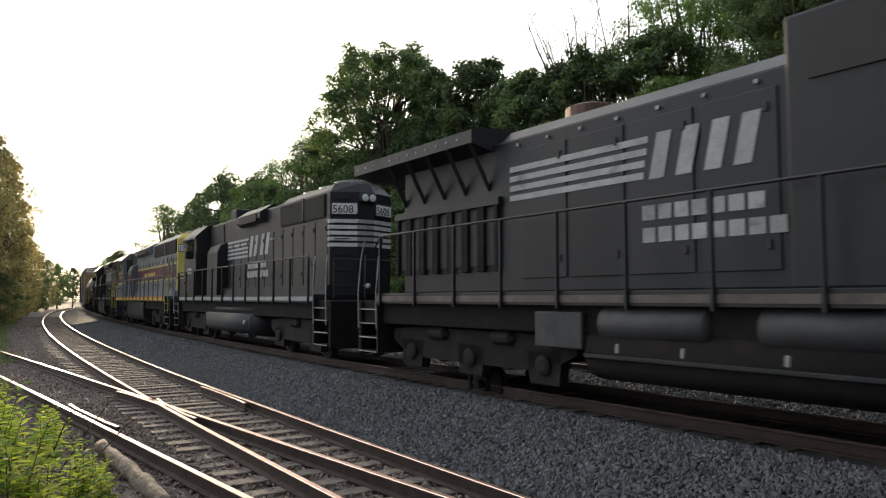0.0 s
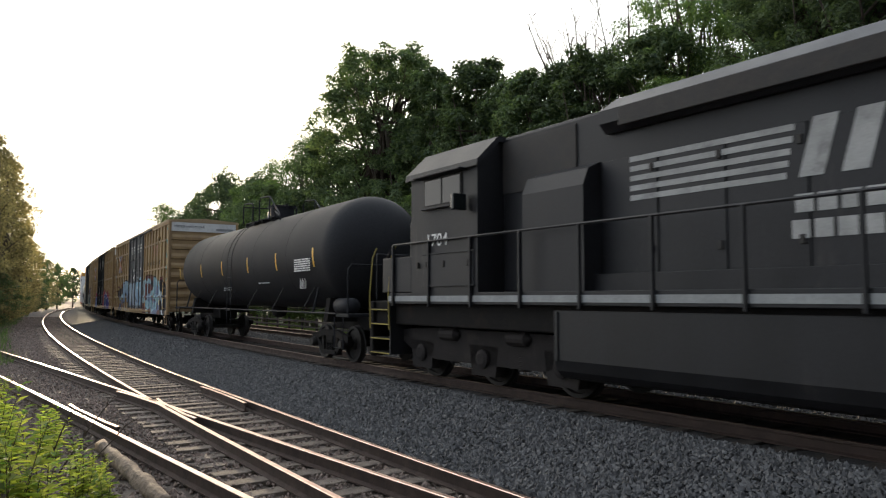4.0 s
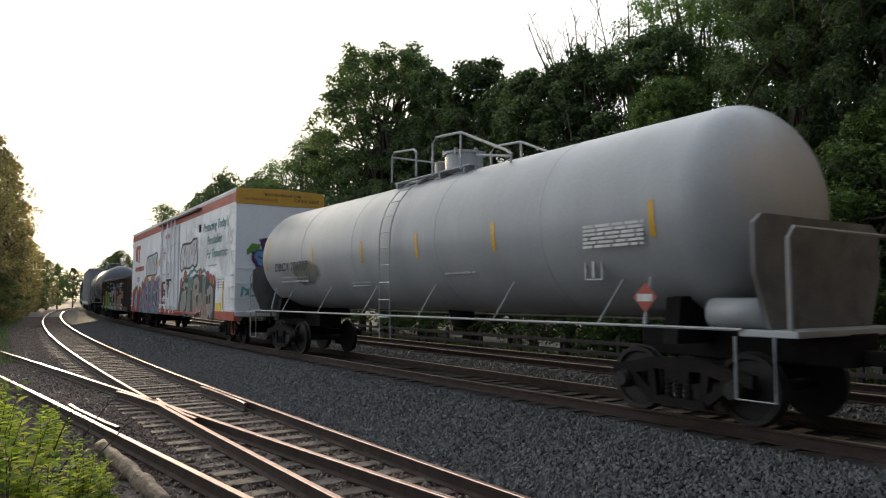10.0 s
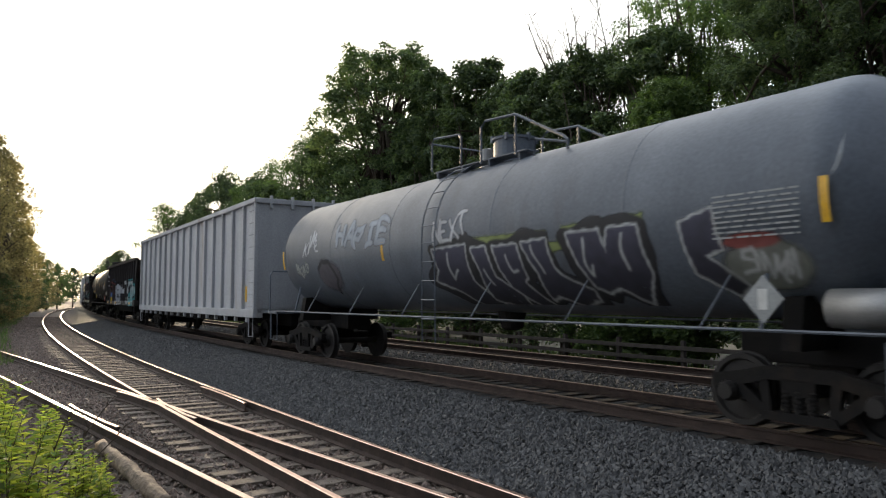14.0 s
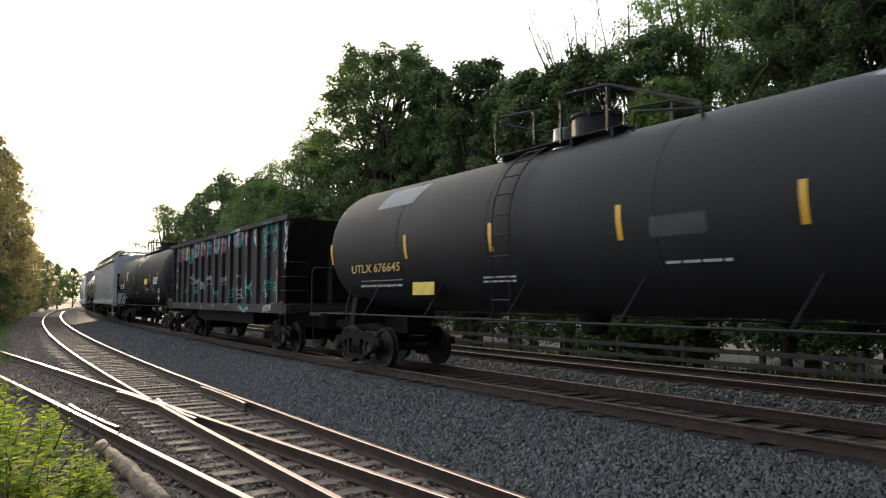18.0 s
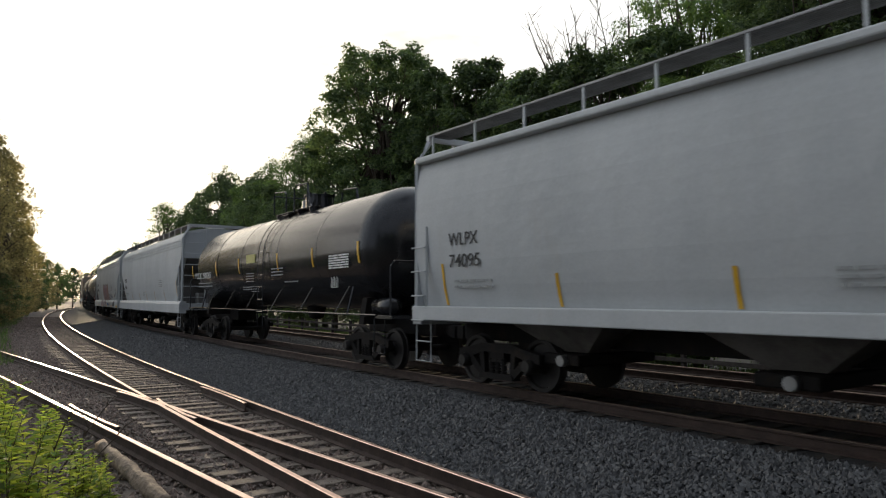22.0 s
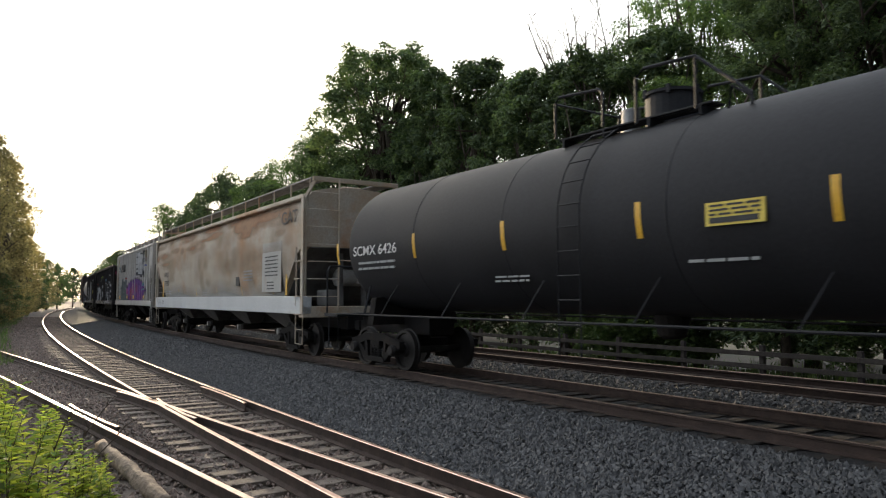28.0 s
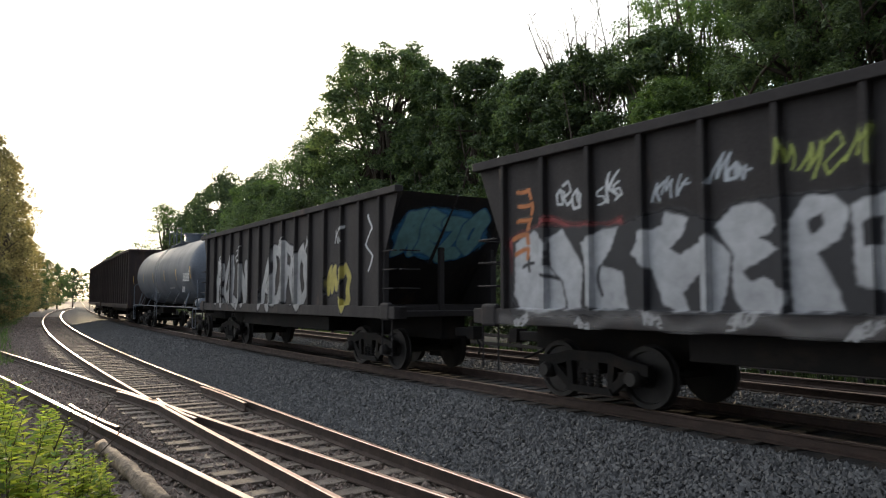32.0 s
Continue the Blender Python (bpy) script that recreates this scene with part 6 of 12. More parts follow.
g.shape([(5.42, 1.88), (5.62, 1.88), (5.62, 1.7), (5.41, 1.71)], (0.10, 0.36, 0.09))
g.shape([(5.5, 0.87), (6.2, 0.95), (6.06, 0.76), (5.5, 0.7)], (0.20, 0.28, 0.12), soft=0.08)
g.shape([(3.36, 0.88), (3.98, 0.93), (3.88, 0.75), (3.4, 0.72)], (0.20, 0.28, 0.12), soft=0.08)
g.blot(4.25, 1.37, 0.1, 0.3, (0.14, 0.24, 0.45), amount=0.8, soft=0.5)
g.word("UHER", -8.7, 1.05, 3.6, 1.05, 0.15, (0.56, 0.57, 0.57), GREY_, K_, None, 24)
g.tag("LE", -3.7, 1.9, 0.35, K_, 0.025, 3)
g.tag("KE", -2.95, 1.6, 0.3, K_, 0.025, 4)
g.put(v, dep)


# ---------------------------------------------------------------- insulated car
def reefer():
    v, L = vehicle("refrigerator_car", "white smooth-sided insulated car with red stripe and bright graffiti", "boxcar", 157.97, 179.2, 2.4)
    h = L / 2
    part("body", bbox(-h, h, -1.57, 1.57, 1.0, 5.3, 0.03), car_white, v)
    part("roof", prism(bmesh.new(), [(-1.6, 5.26), (1.6, 5.26), (1.6, 5.33), (0, 5.39), (-1.6, 5.33)], -h - 0.02, h + 0.02), car_white, v)
    end_white = surface("end_white", (0.82, 0.84, 0.86), (0.74, 0.76, 0.78), 0.5, scale=1.2, fine=20, bump=0.04, stain=(0.5, 0.48, 0.45), stain_amt=0.15)
    part("end_wall", bbox(h - 0.01, h + 0.012, -1.55, 1.55, 1.02, 5.27, 0.005), end_white, v)
    for z in (3.89, 2.9):
        part("end_seam", bbox(h + 0.01, h + 0.017, -1.54, 1.54, z - 0.012, z + 0.012), end_white, v)
    seam = link_mesh("panel_seam", bbox(-0.012, 0.012, -1.578, -1.56, 1.1, 4.9), car_white)
    for i in range(16):
        shared("panel_seam", seam, v, pose(-h + 0.6 + i * 1.33, 0, 0))
    part("stripe", bbox(-h, h, -1.582, -1.565, 4.88, 5.2), car_red, v, "red stripe below the roof")
    part("side_sill", bbox(-h, h, -1.585, -1.4, 0.86, 1.16, 0.01), car_red, v, "red side sill")
    part("side_sill", bbox(-h, h, 1.4, 1.585, 0.86, 1.16, 0.01), car_red, v)
    part("end_board", prism(bmesh.new(), [(-1.58, 4.81), (1.58, 4.81), (1.58, 5.26), (1.5, 5.335), (0, 5.385), (-1.5, 5.335), (-1.58, 5.31)], h + 0.021, h + 0.03), car_orange, v, "orange board on the end")
    for t, a, wd, z, hh, m in (("EXCESS HEIGHT CAR", -0.59, 1.3, 5.13, 0.09, black_ink), ("NO RUNNING BOARD", -1.31, 1.18, 4.95, 0.085, surface("brown_ink", (0.3, 0.12, 0.03))), ("CRYX 6555", 0.45, 0.93, 4.97, 0.11, black_ink)):
        ob = write_in(t, 0, wd, 0, hh, m, v, 0)
        ob.matrix_local = pose(h + 0.034, a, z, 90, 0, 90)
    door = part("plug_door", bbox(-1.8, 2.0, -1.64, -1.56, 1.1, 4.85, 0.02), car_white, v, "white insulated plug door")
    for x in (-1.24, -0.06, 0.75, 1.55):
        part("lock_rod", tube(bmesh.new(), [(x, -1.70, 0.95), (x, -1.70, 5.1)], 0.028, 6), car_white, door)
        for z in (1.2, 2.66, 3.24, 4.0, 4.8):
            part("rod_bracket", bbox(x - 0.08, x + 0.08, -1.73, -1.63, z - 0.05, z + 0.05, 0.01), car_white, door)
    for z, w in ((1.3, 0.035), (1.62, 0.02), (2.64, 0.03), (3.24, 0.03), (3.98, 0.008)):
        part("door_beam", bbox(-1.78, 1.98, -1.655, -1.63, z - w, z + w, 0.004), car_white, door)
    part("warning_plate", bbox(-0.2, 0.0, -1.66, -1.63, 2.24, 2.4), car_red, door, "red warning plate")
    part("door_edge", bbox(-1.86, -1.80, -1.66, -1.56, 1.1, 4.86, 0.01), car_white, door)
    part("handle", bbox(0.1, 1.0, -1.75, -1.69, 2.4, 2.48, 0.02), black_ink, door)
    part("door_hood", bbox(-2.2, 5.9, -1.72, -1.55, 5.08, 5.16, 0.01), surface("hood_brown", (0.12, 0.05, 0.035)), v)
    part("door_rail", bbox(-2.0, 5.9, -1.70, -1.56, 0.98, 1.06, 0.01), car_red, v)
    for z, t, x1 in ((3.68, "OPENING", -0.64), (3.56, "H 11-4", -0.79), (3.44, "W 12-0", -0.70)):
        write_in(t, -1.08, x1, z, z + 0.085, red_ink, v, -1.648)
    write_in("CRYX", -0.36, -0.16, 3.93, 4.0, red_ink, v, -1.648)
    # slogan, in slanted letters
    for i, t in enumerate(("Protecting Today's", "Perishables", "For Tomorrow")):
        write(t, (6.2, 6.85, 6.75)[i], 4.15 - 0.52 * i, 0.47, teal_ink, v, -1.582, 1.0, 0.25)
    fine_print(v, 7.1, 2.85, 1.2, 1, grey_ink, -1.58, 0.035)
    # maker's mark as plain shapes
    bm = bmesh.new()
    prism(bm, [(-9.0 + 0.42 * math.cos(a) - 0.0, 4.1 + 0.45 * math.sin(a)) for a in [math.radians(d) for d in range(60, 301, 20)]], -1.59, -1.571, "y")
    part("maker_mark", bm, surface("mark_orange", (0.50, 0.10, 0.05)), v, "orange-red maker's mark")
    part("maker_mark", bars([(-8.75, -8.0, 4.33, 4.55), (-8.5, -8.22, 3.6, 4.33)], -1.572, 0.012), MATS["mark_orange"], v)
    for i in range(9):
        part("name_bar", bars([(-9.5 + 0.31 * i, -9.27 + 0.31 * i, 3.12, 3.36)], -1.572), red_ink, v)
    write("CRYX", -8.9, 2.55, 0.34, red_ink, v, -1.58)
    part("yellow_notice", bbox(-2.65, -2.35, -1.585, -1.57, 3.18, 3.52), yellow_ink, v)
    part("yellow_notice", bbox(8.3, 8.95, -1.592, -1.57, 1.15, 1.45), yellow_ink, v)
    part("picture_plate", bbox(6.9, 7.25, -1.592, -1.57, 1.4, 1.7), black_ink, v)
    fine_print(v, 8.45, 2.3, 0.9, 4, grey_ink, -1.58, 0.025, 0.075, 8)
    tape(v, 9.2, 1.2, 1.0, 0.12, -1.585)
    for sx in (-1, 1):
        bm = bmesh.new()
        ladder_bars(bm, (sx * (h - 0.55), sx * (h - 0.08)), -1.57, 1.2, 3.2, 6)
        part("side_ladder", bm, car_white, v)
        bm = bmesh.new()
        end_ladder(bm, sx * h, (-1.52, -0.75), 1.16, 2.62, 4, sx)
        tube(bm, [(sx * h, -0.75, 2.64), (sx * (h + 0.1), -0.7, 2.64), (sx * (h + 0.1), 1.3, 2.64), (sx * h, 1.35, 2.64)], 0.016, 5)
        part("end_ladder", bm, car_white, v)
        bm = bmesh.new()
        stirrup(bm, sx * (h - 0.32), -1.5, 0.42, 0.9)
        part("stirrup", bm, car_red, v)
    part("end_panel", bbox(h, h + 0.03, -0.75, 1.5, 1.1, 2.58, 0.01), end_white, v)
    # red hand brake on the end
    brake_red = surface("brake_red", (0.30, 0.05, 0.05), (0.2, 0.04, 0.04), 0.6, scale=4, bump=0.1)
    wh = part("brake_wheel", tube(bmesh.new(), [(h + 0.26, -0.13 + 0.29 * math.cos(a * math.pi / 10), 2.11 + 0.29 * math.sin(a * math.pi / 10)) for a in range(21)], 0.02, 6), brake_red, v, "red hand brake wheel")
    for a in range(6):
        part("spoke", tube(bmesh.new(), [(h + 0.24, -0.13, 2.11), (h + 0.26, -0.13 + 0.29 * math.cos(a * math.pi / 3), 2.11 + 0.29 * math.sin(a * math.pi / 3))], 0.014, 5), brake_red, wh)
    part("brake_housing", prism(bmesh.new(), [(-0.61, 1.78), (-0.5, 1.7), (-0.08, 1.74), (0.0, 2.0), (-0.1, 2.25), (-0.38, 2.33), (-0.56, 2.15)], h + 0.02, h + 0.2), brake_red, v, "red hand brake housing")
    part("brake_rod", tube(bmesh.new(), [(h + 0.1, -0.34, 1.75), (h + 0.1, -0.34, 1.0)], 0.02, 5), under_black, v)
    part("end_bracket", bbox(h, h + 0.08, 0.55, 0.62, 1.2, 2.4), end_white, v)
    part("vent", bbox(5.65, 5.85, -1.62, -1.57, 4.2, 4.5), black_ink, v)
    g = Sheet(-10.5, 10.5, 0.86, 4.6)
    for col, dz, rr in (((0.52, 0.30, 0.03), 0.12, 0.66), ((0.45, 0.10, 0.03), 0.04, 0.62), ((0.27, 0.02, 0.035), -0.08, 0.6)):
        for i in range(14):
            g.blot(-9.6 + 0.62 * i, 1.85 + dz + 0.16 * math.sin(i * 2.3) + (0.25 if i > 4 else -0.2), rr, 0.42, col, amount=0.95, soft=0.1)
            g.blot(-9.6 + 0.62 * i, 1.2, rr, 0.5, col, amount=0.95, soft=0.1)
    g.shape([(-7.7, 0.9), (-1.9, 0.9), (-1.85, 2.5), (-3.0, 2.42), (-7.2, 2.25)], K_, soft=0.1)
    g.patchwork("ACHET", -7.5, 1.02, 5.6, 1.25, 0.27, ((0.05, 0.11, 0.34), (0.04, 0.20, 0.09), (0.08, 0.27, 0.46), (0.14, 0.05, 0.17), (0.20, 0.20, 0.05), (0.05, 0.12, 0.30), (0.32, 0.05, 0.09)), (0.60, 0.62, 0.64), (0.02, 0.02, 0.025), 31)
    for i in range(4):
        g.stroke([[(-7.2 + 1.6 * i + a * 0.3, 2.2 + b * 0.3) for a, b in ((-1, -1), (1, 1))], [(-7.2 + 1.6 * i + a * 0.3, 2.2 + b * 0.3) for a, b in ((-1, 1), (1, -1))]], 0.015, (0.6, 0.6, 0.62))
    g.blot(-9.0, 1.45, 0.5, 0.5, (0.22, 0.36, 0.52), amount=0.9, soft=0.12)
    g.blot(-8.85, 1.85, 0.28, 0.22, (0.45, 0.48, 0.5), amount=0.9, soft=0.12)
    g.stroke([[(-9.3, 1.1), (-9.2, 2.0), (-8.7, 2.3), (-8.4, 1.8), (-8.6, 1.1)]], 0.05, K_)
    g.shape([(-5.99, 3.4), (-5.68, 3.78), (-5.33, 3.83), (-4.11, 3.86), (-3.03, 3.92), (-2.89, 3.75), (-3.04, 3.46), (-2.99, 2.86), (-3.34, 2.74), (-4.13, 2.76), (-4.9, 2.75), (-5.66, 2.72), (-5.93, 2.93)], K_, soft=0.05)
    g.shape([(-5.87, 3.44), (-5.59, 3.69), (-5.27, 3.74), (-4.12, 3.79), (-3.11, 3.84), (-3.05, 3.71), (-3.2, 3.43), (-3.06, 3.17), (-3.09, 2.94), (-3.38, 2.82), (-4.13, 2.83), (-4.95, 2.83), (-5.63, 2.81), (-5.84, 2.97)], (0.64, 0.65, 0.67))
    g.stroke([[(-5.27, 3.72), (-5.22, 3.25), (-5.02, 3.68)], [(-4.8, 3.69), (-4.92, 2.83)], [(-5.57, 3.09), (-5.37, 2.83)], [(-4.6, 3.46), (-4.6, 3.1)], [(-4.26, 3.73), (-4.3, 2.83)], [(-3.98, 3.58), (-3.89, 3.28), (-3.72, 3.59)], [(-3.58, 3.72), (-3.58, 2.86)], [(-3.44, 3.29), (-3.62, 3.08)], [(-3.06, 3.76), (-3.33, 3.37)]], 0.03, K_)
    for bx, bz, rx, rz in ((7.4, 3.75, 1.0, 0.45), (8.6, 3.5, 0.9, 0.6), (6.2, 3.3, 0.7, 0.7), (9.3, 2.9, 0.5, 0.7), (4.2, 4.1, 0.8, 0.3), (-3.9, 3.3, 1.4, 0.5)):
        g.blot(bx, bz, rx, rz, (0.45, 0.47, 0.48), amount=0.18, soft=0.5)
    g.shape([(2.28, 3.52), (2.63, 3.94), (3.01, 3.95), (4.21, 3.91), (4.64, 4.05), (5.3, 4.04), (5.26, 3.74), (5.43, 3.27), (5.4, 2.91), (5.01, 2.81), (4.62, 2.93), (4.19, 2.81), (3.5, 2.83), (2.99, 2.84), (2.61, 2.71), (2.33, 2.88)], K_, soft=0.05)
    g.shape([(2.39, 3.5), (2.71, 3.84), (3.06, 3.85), (4.21, 3.83), (4.68, 3.95), (5.23, 3.95), (5.15, 3.74), (5.34, 3.28), (5.31, 2.97), (4.99, 2.9), (4.62, 3.01), (4.19, 2.89), (3.5, 2.91), (2.99, 2.93), (2.64, 2.8), (2.44, 2.91)], (0.64, 0.65, 0.67))
    g.stroke([[(3.03, 3.73), (3.1, 3.32), (3.34, 3.79)], [(3.56, 3.79), (3.43, 2.96)], [(2.81, 3.2), (2.97, 2.95)], [(3.8, 3.53), (3.77, 3.15)], [(4.1, 3.8), (4.06, 2.89)], [(4.4, 3.64), (4.5, 3.34), (4.68, 3.74)], [(4.9, 3.89), (4.86, 2.96)], [(4.95, 3.34), (4.74, 3.07)], [(5.24, 3.9), (5.02, 3.42)]], 0.03, K_)
    g.stroke([[(2.99, 2.39), (3.49, 2.58), (4.51, 2.66)], [(3.96, 2.5), (4.71, 2.73), (5.64, 2.74)], [(6.2, 2.59), (6.72, 2.66), (7.17, 2.46)], [(7.29, 2.36), (7.65, 2.36), (7.97, 2.22)]], 0.05, (0.08, 0.30, 0.30), soft=0.05)
    g.blot(2.58, 2.19, 0.28, 0.3, (0.36, 0.05, 0.06), amount=0.95, soft=0.1)
    g.stroke([[(2.46, 2.05), (2.55, 2.35)], [(2.66, 2.05), (2.63, 2.35)]], 0.03, (0.50, 0.38, 0.10), soft=0.04)
    g.blot(3.31, 2.5, 0.28, 0.3, (0.36, 0.05, 0.06), amount=0.95, soft=0.1)
    g.stroke([[(3.2, 2.38), (3.28, 2.66)], [(3.38, 2.37), (3.36, 2.66)]], 0.03, (0.50, 0.38, 0.10), soft=0.04)
    g.blot(5.92, 2.5, 0.28, 0.3, (0.36, 0.05, 0.06), amount=0.95, soft=0.1)
    g.stroke([[(5.86, 2.4), (5.91, 2.63)], [(5.97, 2.39), (5.96, 2.63)]], 0.03, (0.50, 0.38, 0.10), soft=0.04)
    g.blot(7.07, 2.37, 0.28, 0.3, (0.36, 0.05, 0.06), amount=0.95, soft=0.1)
    g.stroke([[(7.02, 2.28), (7.06, 2.49)], [(7.11, 2.28), (7.1, 2.48)]], 0.03, (0.50, 0.38, 0.10), soft=0.04)
    g.blot(7.53, 2.25, 0.28, 0.3, (0.36, 0.05, 0.06), amount=0.95, soft=0.1)
    g.stroke([[(7.48, 2.16), (7.52, 2.36)], [(7.56, 2.16), (7.55, 2.35)]], 0.03, (0.50, 0.38, 0.10), soft=0.04)
    g.blot(7.94, 2.16, 0.28, 0.3, (0.36, 0.05, 0.06), amount=0.95, soft=0.1)
    g.stroke([[(7.89, 2.08), (7.93, 2.27)], [(7.97, 2.08), (7.97, 2.26)]], 0.03, (0.50, 0.38, 0.10), soft=0.04)
    g.shape([(2.06, 1.17), (2.36, 1.96), (3.18, 2.45), (4.61, 2.47), (5.19, 2.58), (6.06, 2.49), (6.35, 2.52), (7.04, 2.41), (7.52, 2.18), (8.17, 2.09), (8.12, 0.87), (7.24, 0.79), (6.3, 0.76), (3.46, 0.77), (2.13, 0.89)], (0.04, 0.05, 0.05), soft=0.06)
    g.shape([(2.5, 1.3), (2.79, 1.85), (3.51, 1.94), (3.57, 1.51), (3.3, 1.15), (2.56, 1.03)], (0.37, 0.34, 0.31), (0.27, 0.25, 0.24), line=(0.60, 0.60, 0.58), edge=0.02)
    g.shape([(2.78, 2.08), (3.3, 2.34), (3.3, 2.24), (3.96, 2.25), (3.93, 2.09), (3.31, 2.1), (3.31, 1.98)], (0.34, 0.35, 0.37))
    g.shape([(3.96, 2.4), (4.63, 2.42), (4.6, 1.97), (4.33, 1.98), (4.24, 1.02), (3.68, 1.01), (3.84, 1.84)], (0.05, 0.22, 0.18), (0.27, 0.25, 0.24), line=(0.60, 0.60, 0.58), edge=0.02)
    g.shape([(4.71, 1.81), (4.9, 2.34), (5.46, 2.43), (5.76, 2.23), (5.66, 1.8), (5.17, 1.73), (5.54, 1.08), (4.87, 0.9)], (0.37, 0.34, 0.31), (0.36, 0.22, 0.15), line=(0.60, 0.60, 0.58), edge=0.025)
    g.shape([(5.11, 2.11), (5.43, 2.19), (5.45, 2.03), (5.17, 1.91)], K_)
    g.shape([(5.78, 1.79), (6.15, 1.8), (6.24, 1.38), (6.02, 1.11), (5.53, 1.08)], (0.36, 0.22, 0.15), (0.27, 0.25, 0.24), line=(0.60, 0.60, 0.58), edge=0.02)
    g.shape([(6.35, 2.43), (6.79, 2.43), (6.63, 1.78), (7.03, 1.65), (7.08, 1.22), (7.29, 1.05), (7.13, 0.86), (6.23, 0.92), (6.4, 1.66)], (0.05, 0.22, 0.18), (0.36, 0.21, 0.14), line=(0.60, 0.60, 0.58), edge=0.025)
    g.shape([(6.45, 2.33), (6.54, 2.33), (6.49, 1.93)], (0.40, 0.10, 0.06))
    g.shape([(7.04, 1.9), (7.53, 2.07), (7.82, 1.94), (7.85, 1.19), (7.59, 0.95), (7.13, 1.16)], (0.37, 0.34, 0.31), (0.27, 0.25, 0.24), line=(0.60, 0.60, 0.58), edge=0.025)
    g.shape([(7.27, 1.72), (7.57, 1.78), (7.57, 1.43), (7.32, 1.42)], K_)
    g.blot(2.84, 1.6, 0.1, 0.12, (0.06, 0.26, 0.21), amount=0.9, soft=0.3)
    g.blot(3.95, 2.01, 0.1, 0.12, (0.36, 0.14, 0.07), amount=0.9, soft=0.3)
    g.blot(4.89, 1.67, 0.1, 0.12, (0.06, 0.26, 0.21), amount=0.9, soft=0.3)
    g.blot(5.94, 1.53, 0.1, 0.12, (0.06, 0.26, 0.21), amount=0.9, soft=0.3)
    g.blot(6.56, 2.12, 0.1, 0.12, (0.06, 0.26, 0.21), amount=0.9, soft=0.3)
    g.blot(6.64, 1.41, 0.1, 0.12, (0.36, 0.14, 0.07), amount=0.9, soft=0.3)
    g.blot(6.95, 1.54, 0.1, 0.12, (0.06, 0.26, 0.21), amount=0.9, soft=0.3)
    g.blot(6.87, 1.16, 0.1, 0.12, (0.36, 0.14, 0.07), amount=0.9, soft=0.3)
    g.blot(6.59, 1.08, 0.1, 0.12, (0.36, 0.14, 0.07), amount=0.9, soft=0.3)
    g.blot(5.15, 1.08, 0.1, 0.12, (0.36, 0.14, 0.07), amount=0.9, soft=0.3)
    g.stroke([[(2.21, 0.94), (3.47, 0.9), (4.57, 0.9), (5.84, 0.84), (6.3, 0.8)], [(5.96, 1.1), (5.84, 0.84)]], 0.02, (0.60, 0.60, 0.58))
    g.tag("RE", 9.65, 3.45, 0.6, (0.85, 0.85, 0.86), 0.05, 4)
    g.stroke([[(9.6, 3.15), (10.2, 3.25), (10.4, 2.9)]], 0.035, (0.85, 0.85, 0.86))
    g.tag("BOMOS", -1.1, 1.65, 0.26, K_, 0.03, 9)
    g.stroke([[(-1.18, 2.30), (-0.24, 2.34)], [(-1.18, 2.27), (-0.24, 2.29)]], 0.04, K_, amount=0.9)
    g.stroke([[(0.14, 2.5), (0.15, 1.7)], [(0.3, 2.4), (0.3, 2.2)]], 0.07, K_, amount=0.85)
    write_in("MIAMI RIVER", -0.72, 0.62, 4.37, 4.56, car_red, v, -1.645)
    write_in("CLOSE AND LOCK DOOR BEFORE", -1.02, 0.4, 2.69, 2.745, car_red, v, -1.645)
    write_in("ALTERNATE", -1.74, -1.34, 3.52, 3.58, car_red, v, -1.645)
    write_in("DOOR SEAL", -1.74, -1.34, 3.43, 3.49, car_red, v, -1.645)
    g.tag("OO~O", -1.0, 1.25, 0.3, K_, 0.028, 10)
    g.put(v, lambda X, Z: np.where((X > -1.8) & (X < 2.0) & (Z > 1.1) & (Z < 4.85), -1.652, np.where(Z < 1.17, -1.595, -1.588)))
    # end graffiti: letters in blue on the front end
    e = Sheet(-1.45, 1.45, 1.5, 3.9)
    LEAF, BLU, PUR = (0.13, 0.34, 0.05), (0.12, 0.30, 0.55), (0.10, 0.025, 0.12)
    for pts in ([(-1.17, 3.09), (-1.2, 3.24), (-1.02, 3.47), (-0.73, 3.44), (-0.77, 3.28), (-0.99, 3.21)], [(-0.1, 3.72), (0.22, 3.74), (0.2, 3.55), (-0.05, 3.55)], [(0.77, 3.75), (0.9, 3.79), (1.14, 3.66), (0.85, 3.5)], [(-0.18, 2.8), (0.13, 2.8), (0.11, 2.53)]):
        e.shape(pts, LEAF)
    e.shape([(-0.77, 3.63), (-0.28, 3.7), (0.48, 3.63), (1.29, 3.68), (1.32, 3.2), (1.09, 2.84), (0.78, 2.53), (0.37, 2.69), (-0.34, 2.6), (-0.86, 2.65), (-1.03, 2.94), (-1.01, 3.2), (-0.66, 3.28)], PUR, soft=0.05)
    for pts in ([(-0.58, 3.51), (-0.32, 3.56), (-0.36, 3.25), (-0.21, 3.15), (-0.24, 2.82), (-0.49, 2.67), (-0.78, 2.76), (-0.94, 3.05), (-0.88, 3.19), (-0.48, 3.27)], [(-0.15, 3.49), (-0.05, 3.53), (-0.02, 3.11), (0.1, 3.06), (0.16, 3.24), (0.35, 3.31), (0.38, 2.86), (0.05, 2.78), (-0.16, 2.94)], [(0.39, 3.48), (0.56, 3.5), (0.67, 3.16), (0.69, 2.76), (0.5, 2.75), (0.46, 3.03), (0.35, 3.25)], [(0.73, 3.51), (1.24, 3.49), (1.25, 3.32), (1.02, 3.24), (1.23, 3.14), (1.09, 2.72), (0.74, 2.7), (0.71, 2.93)]):
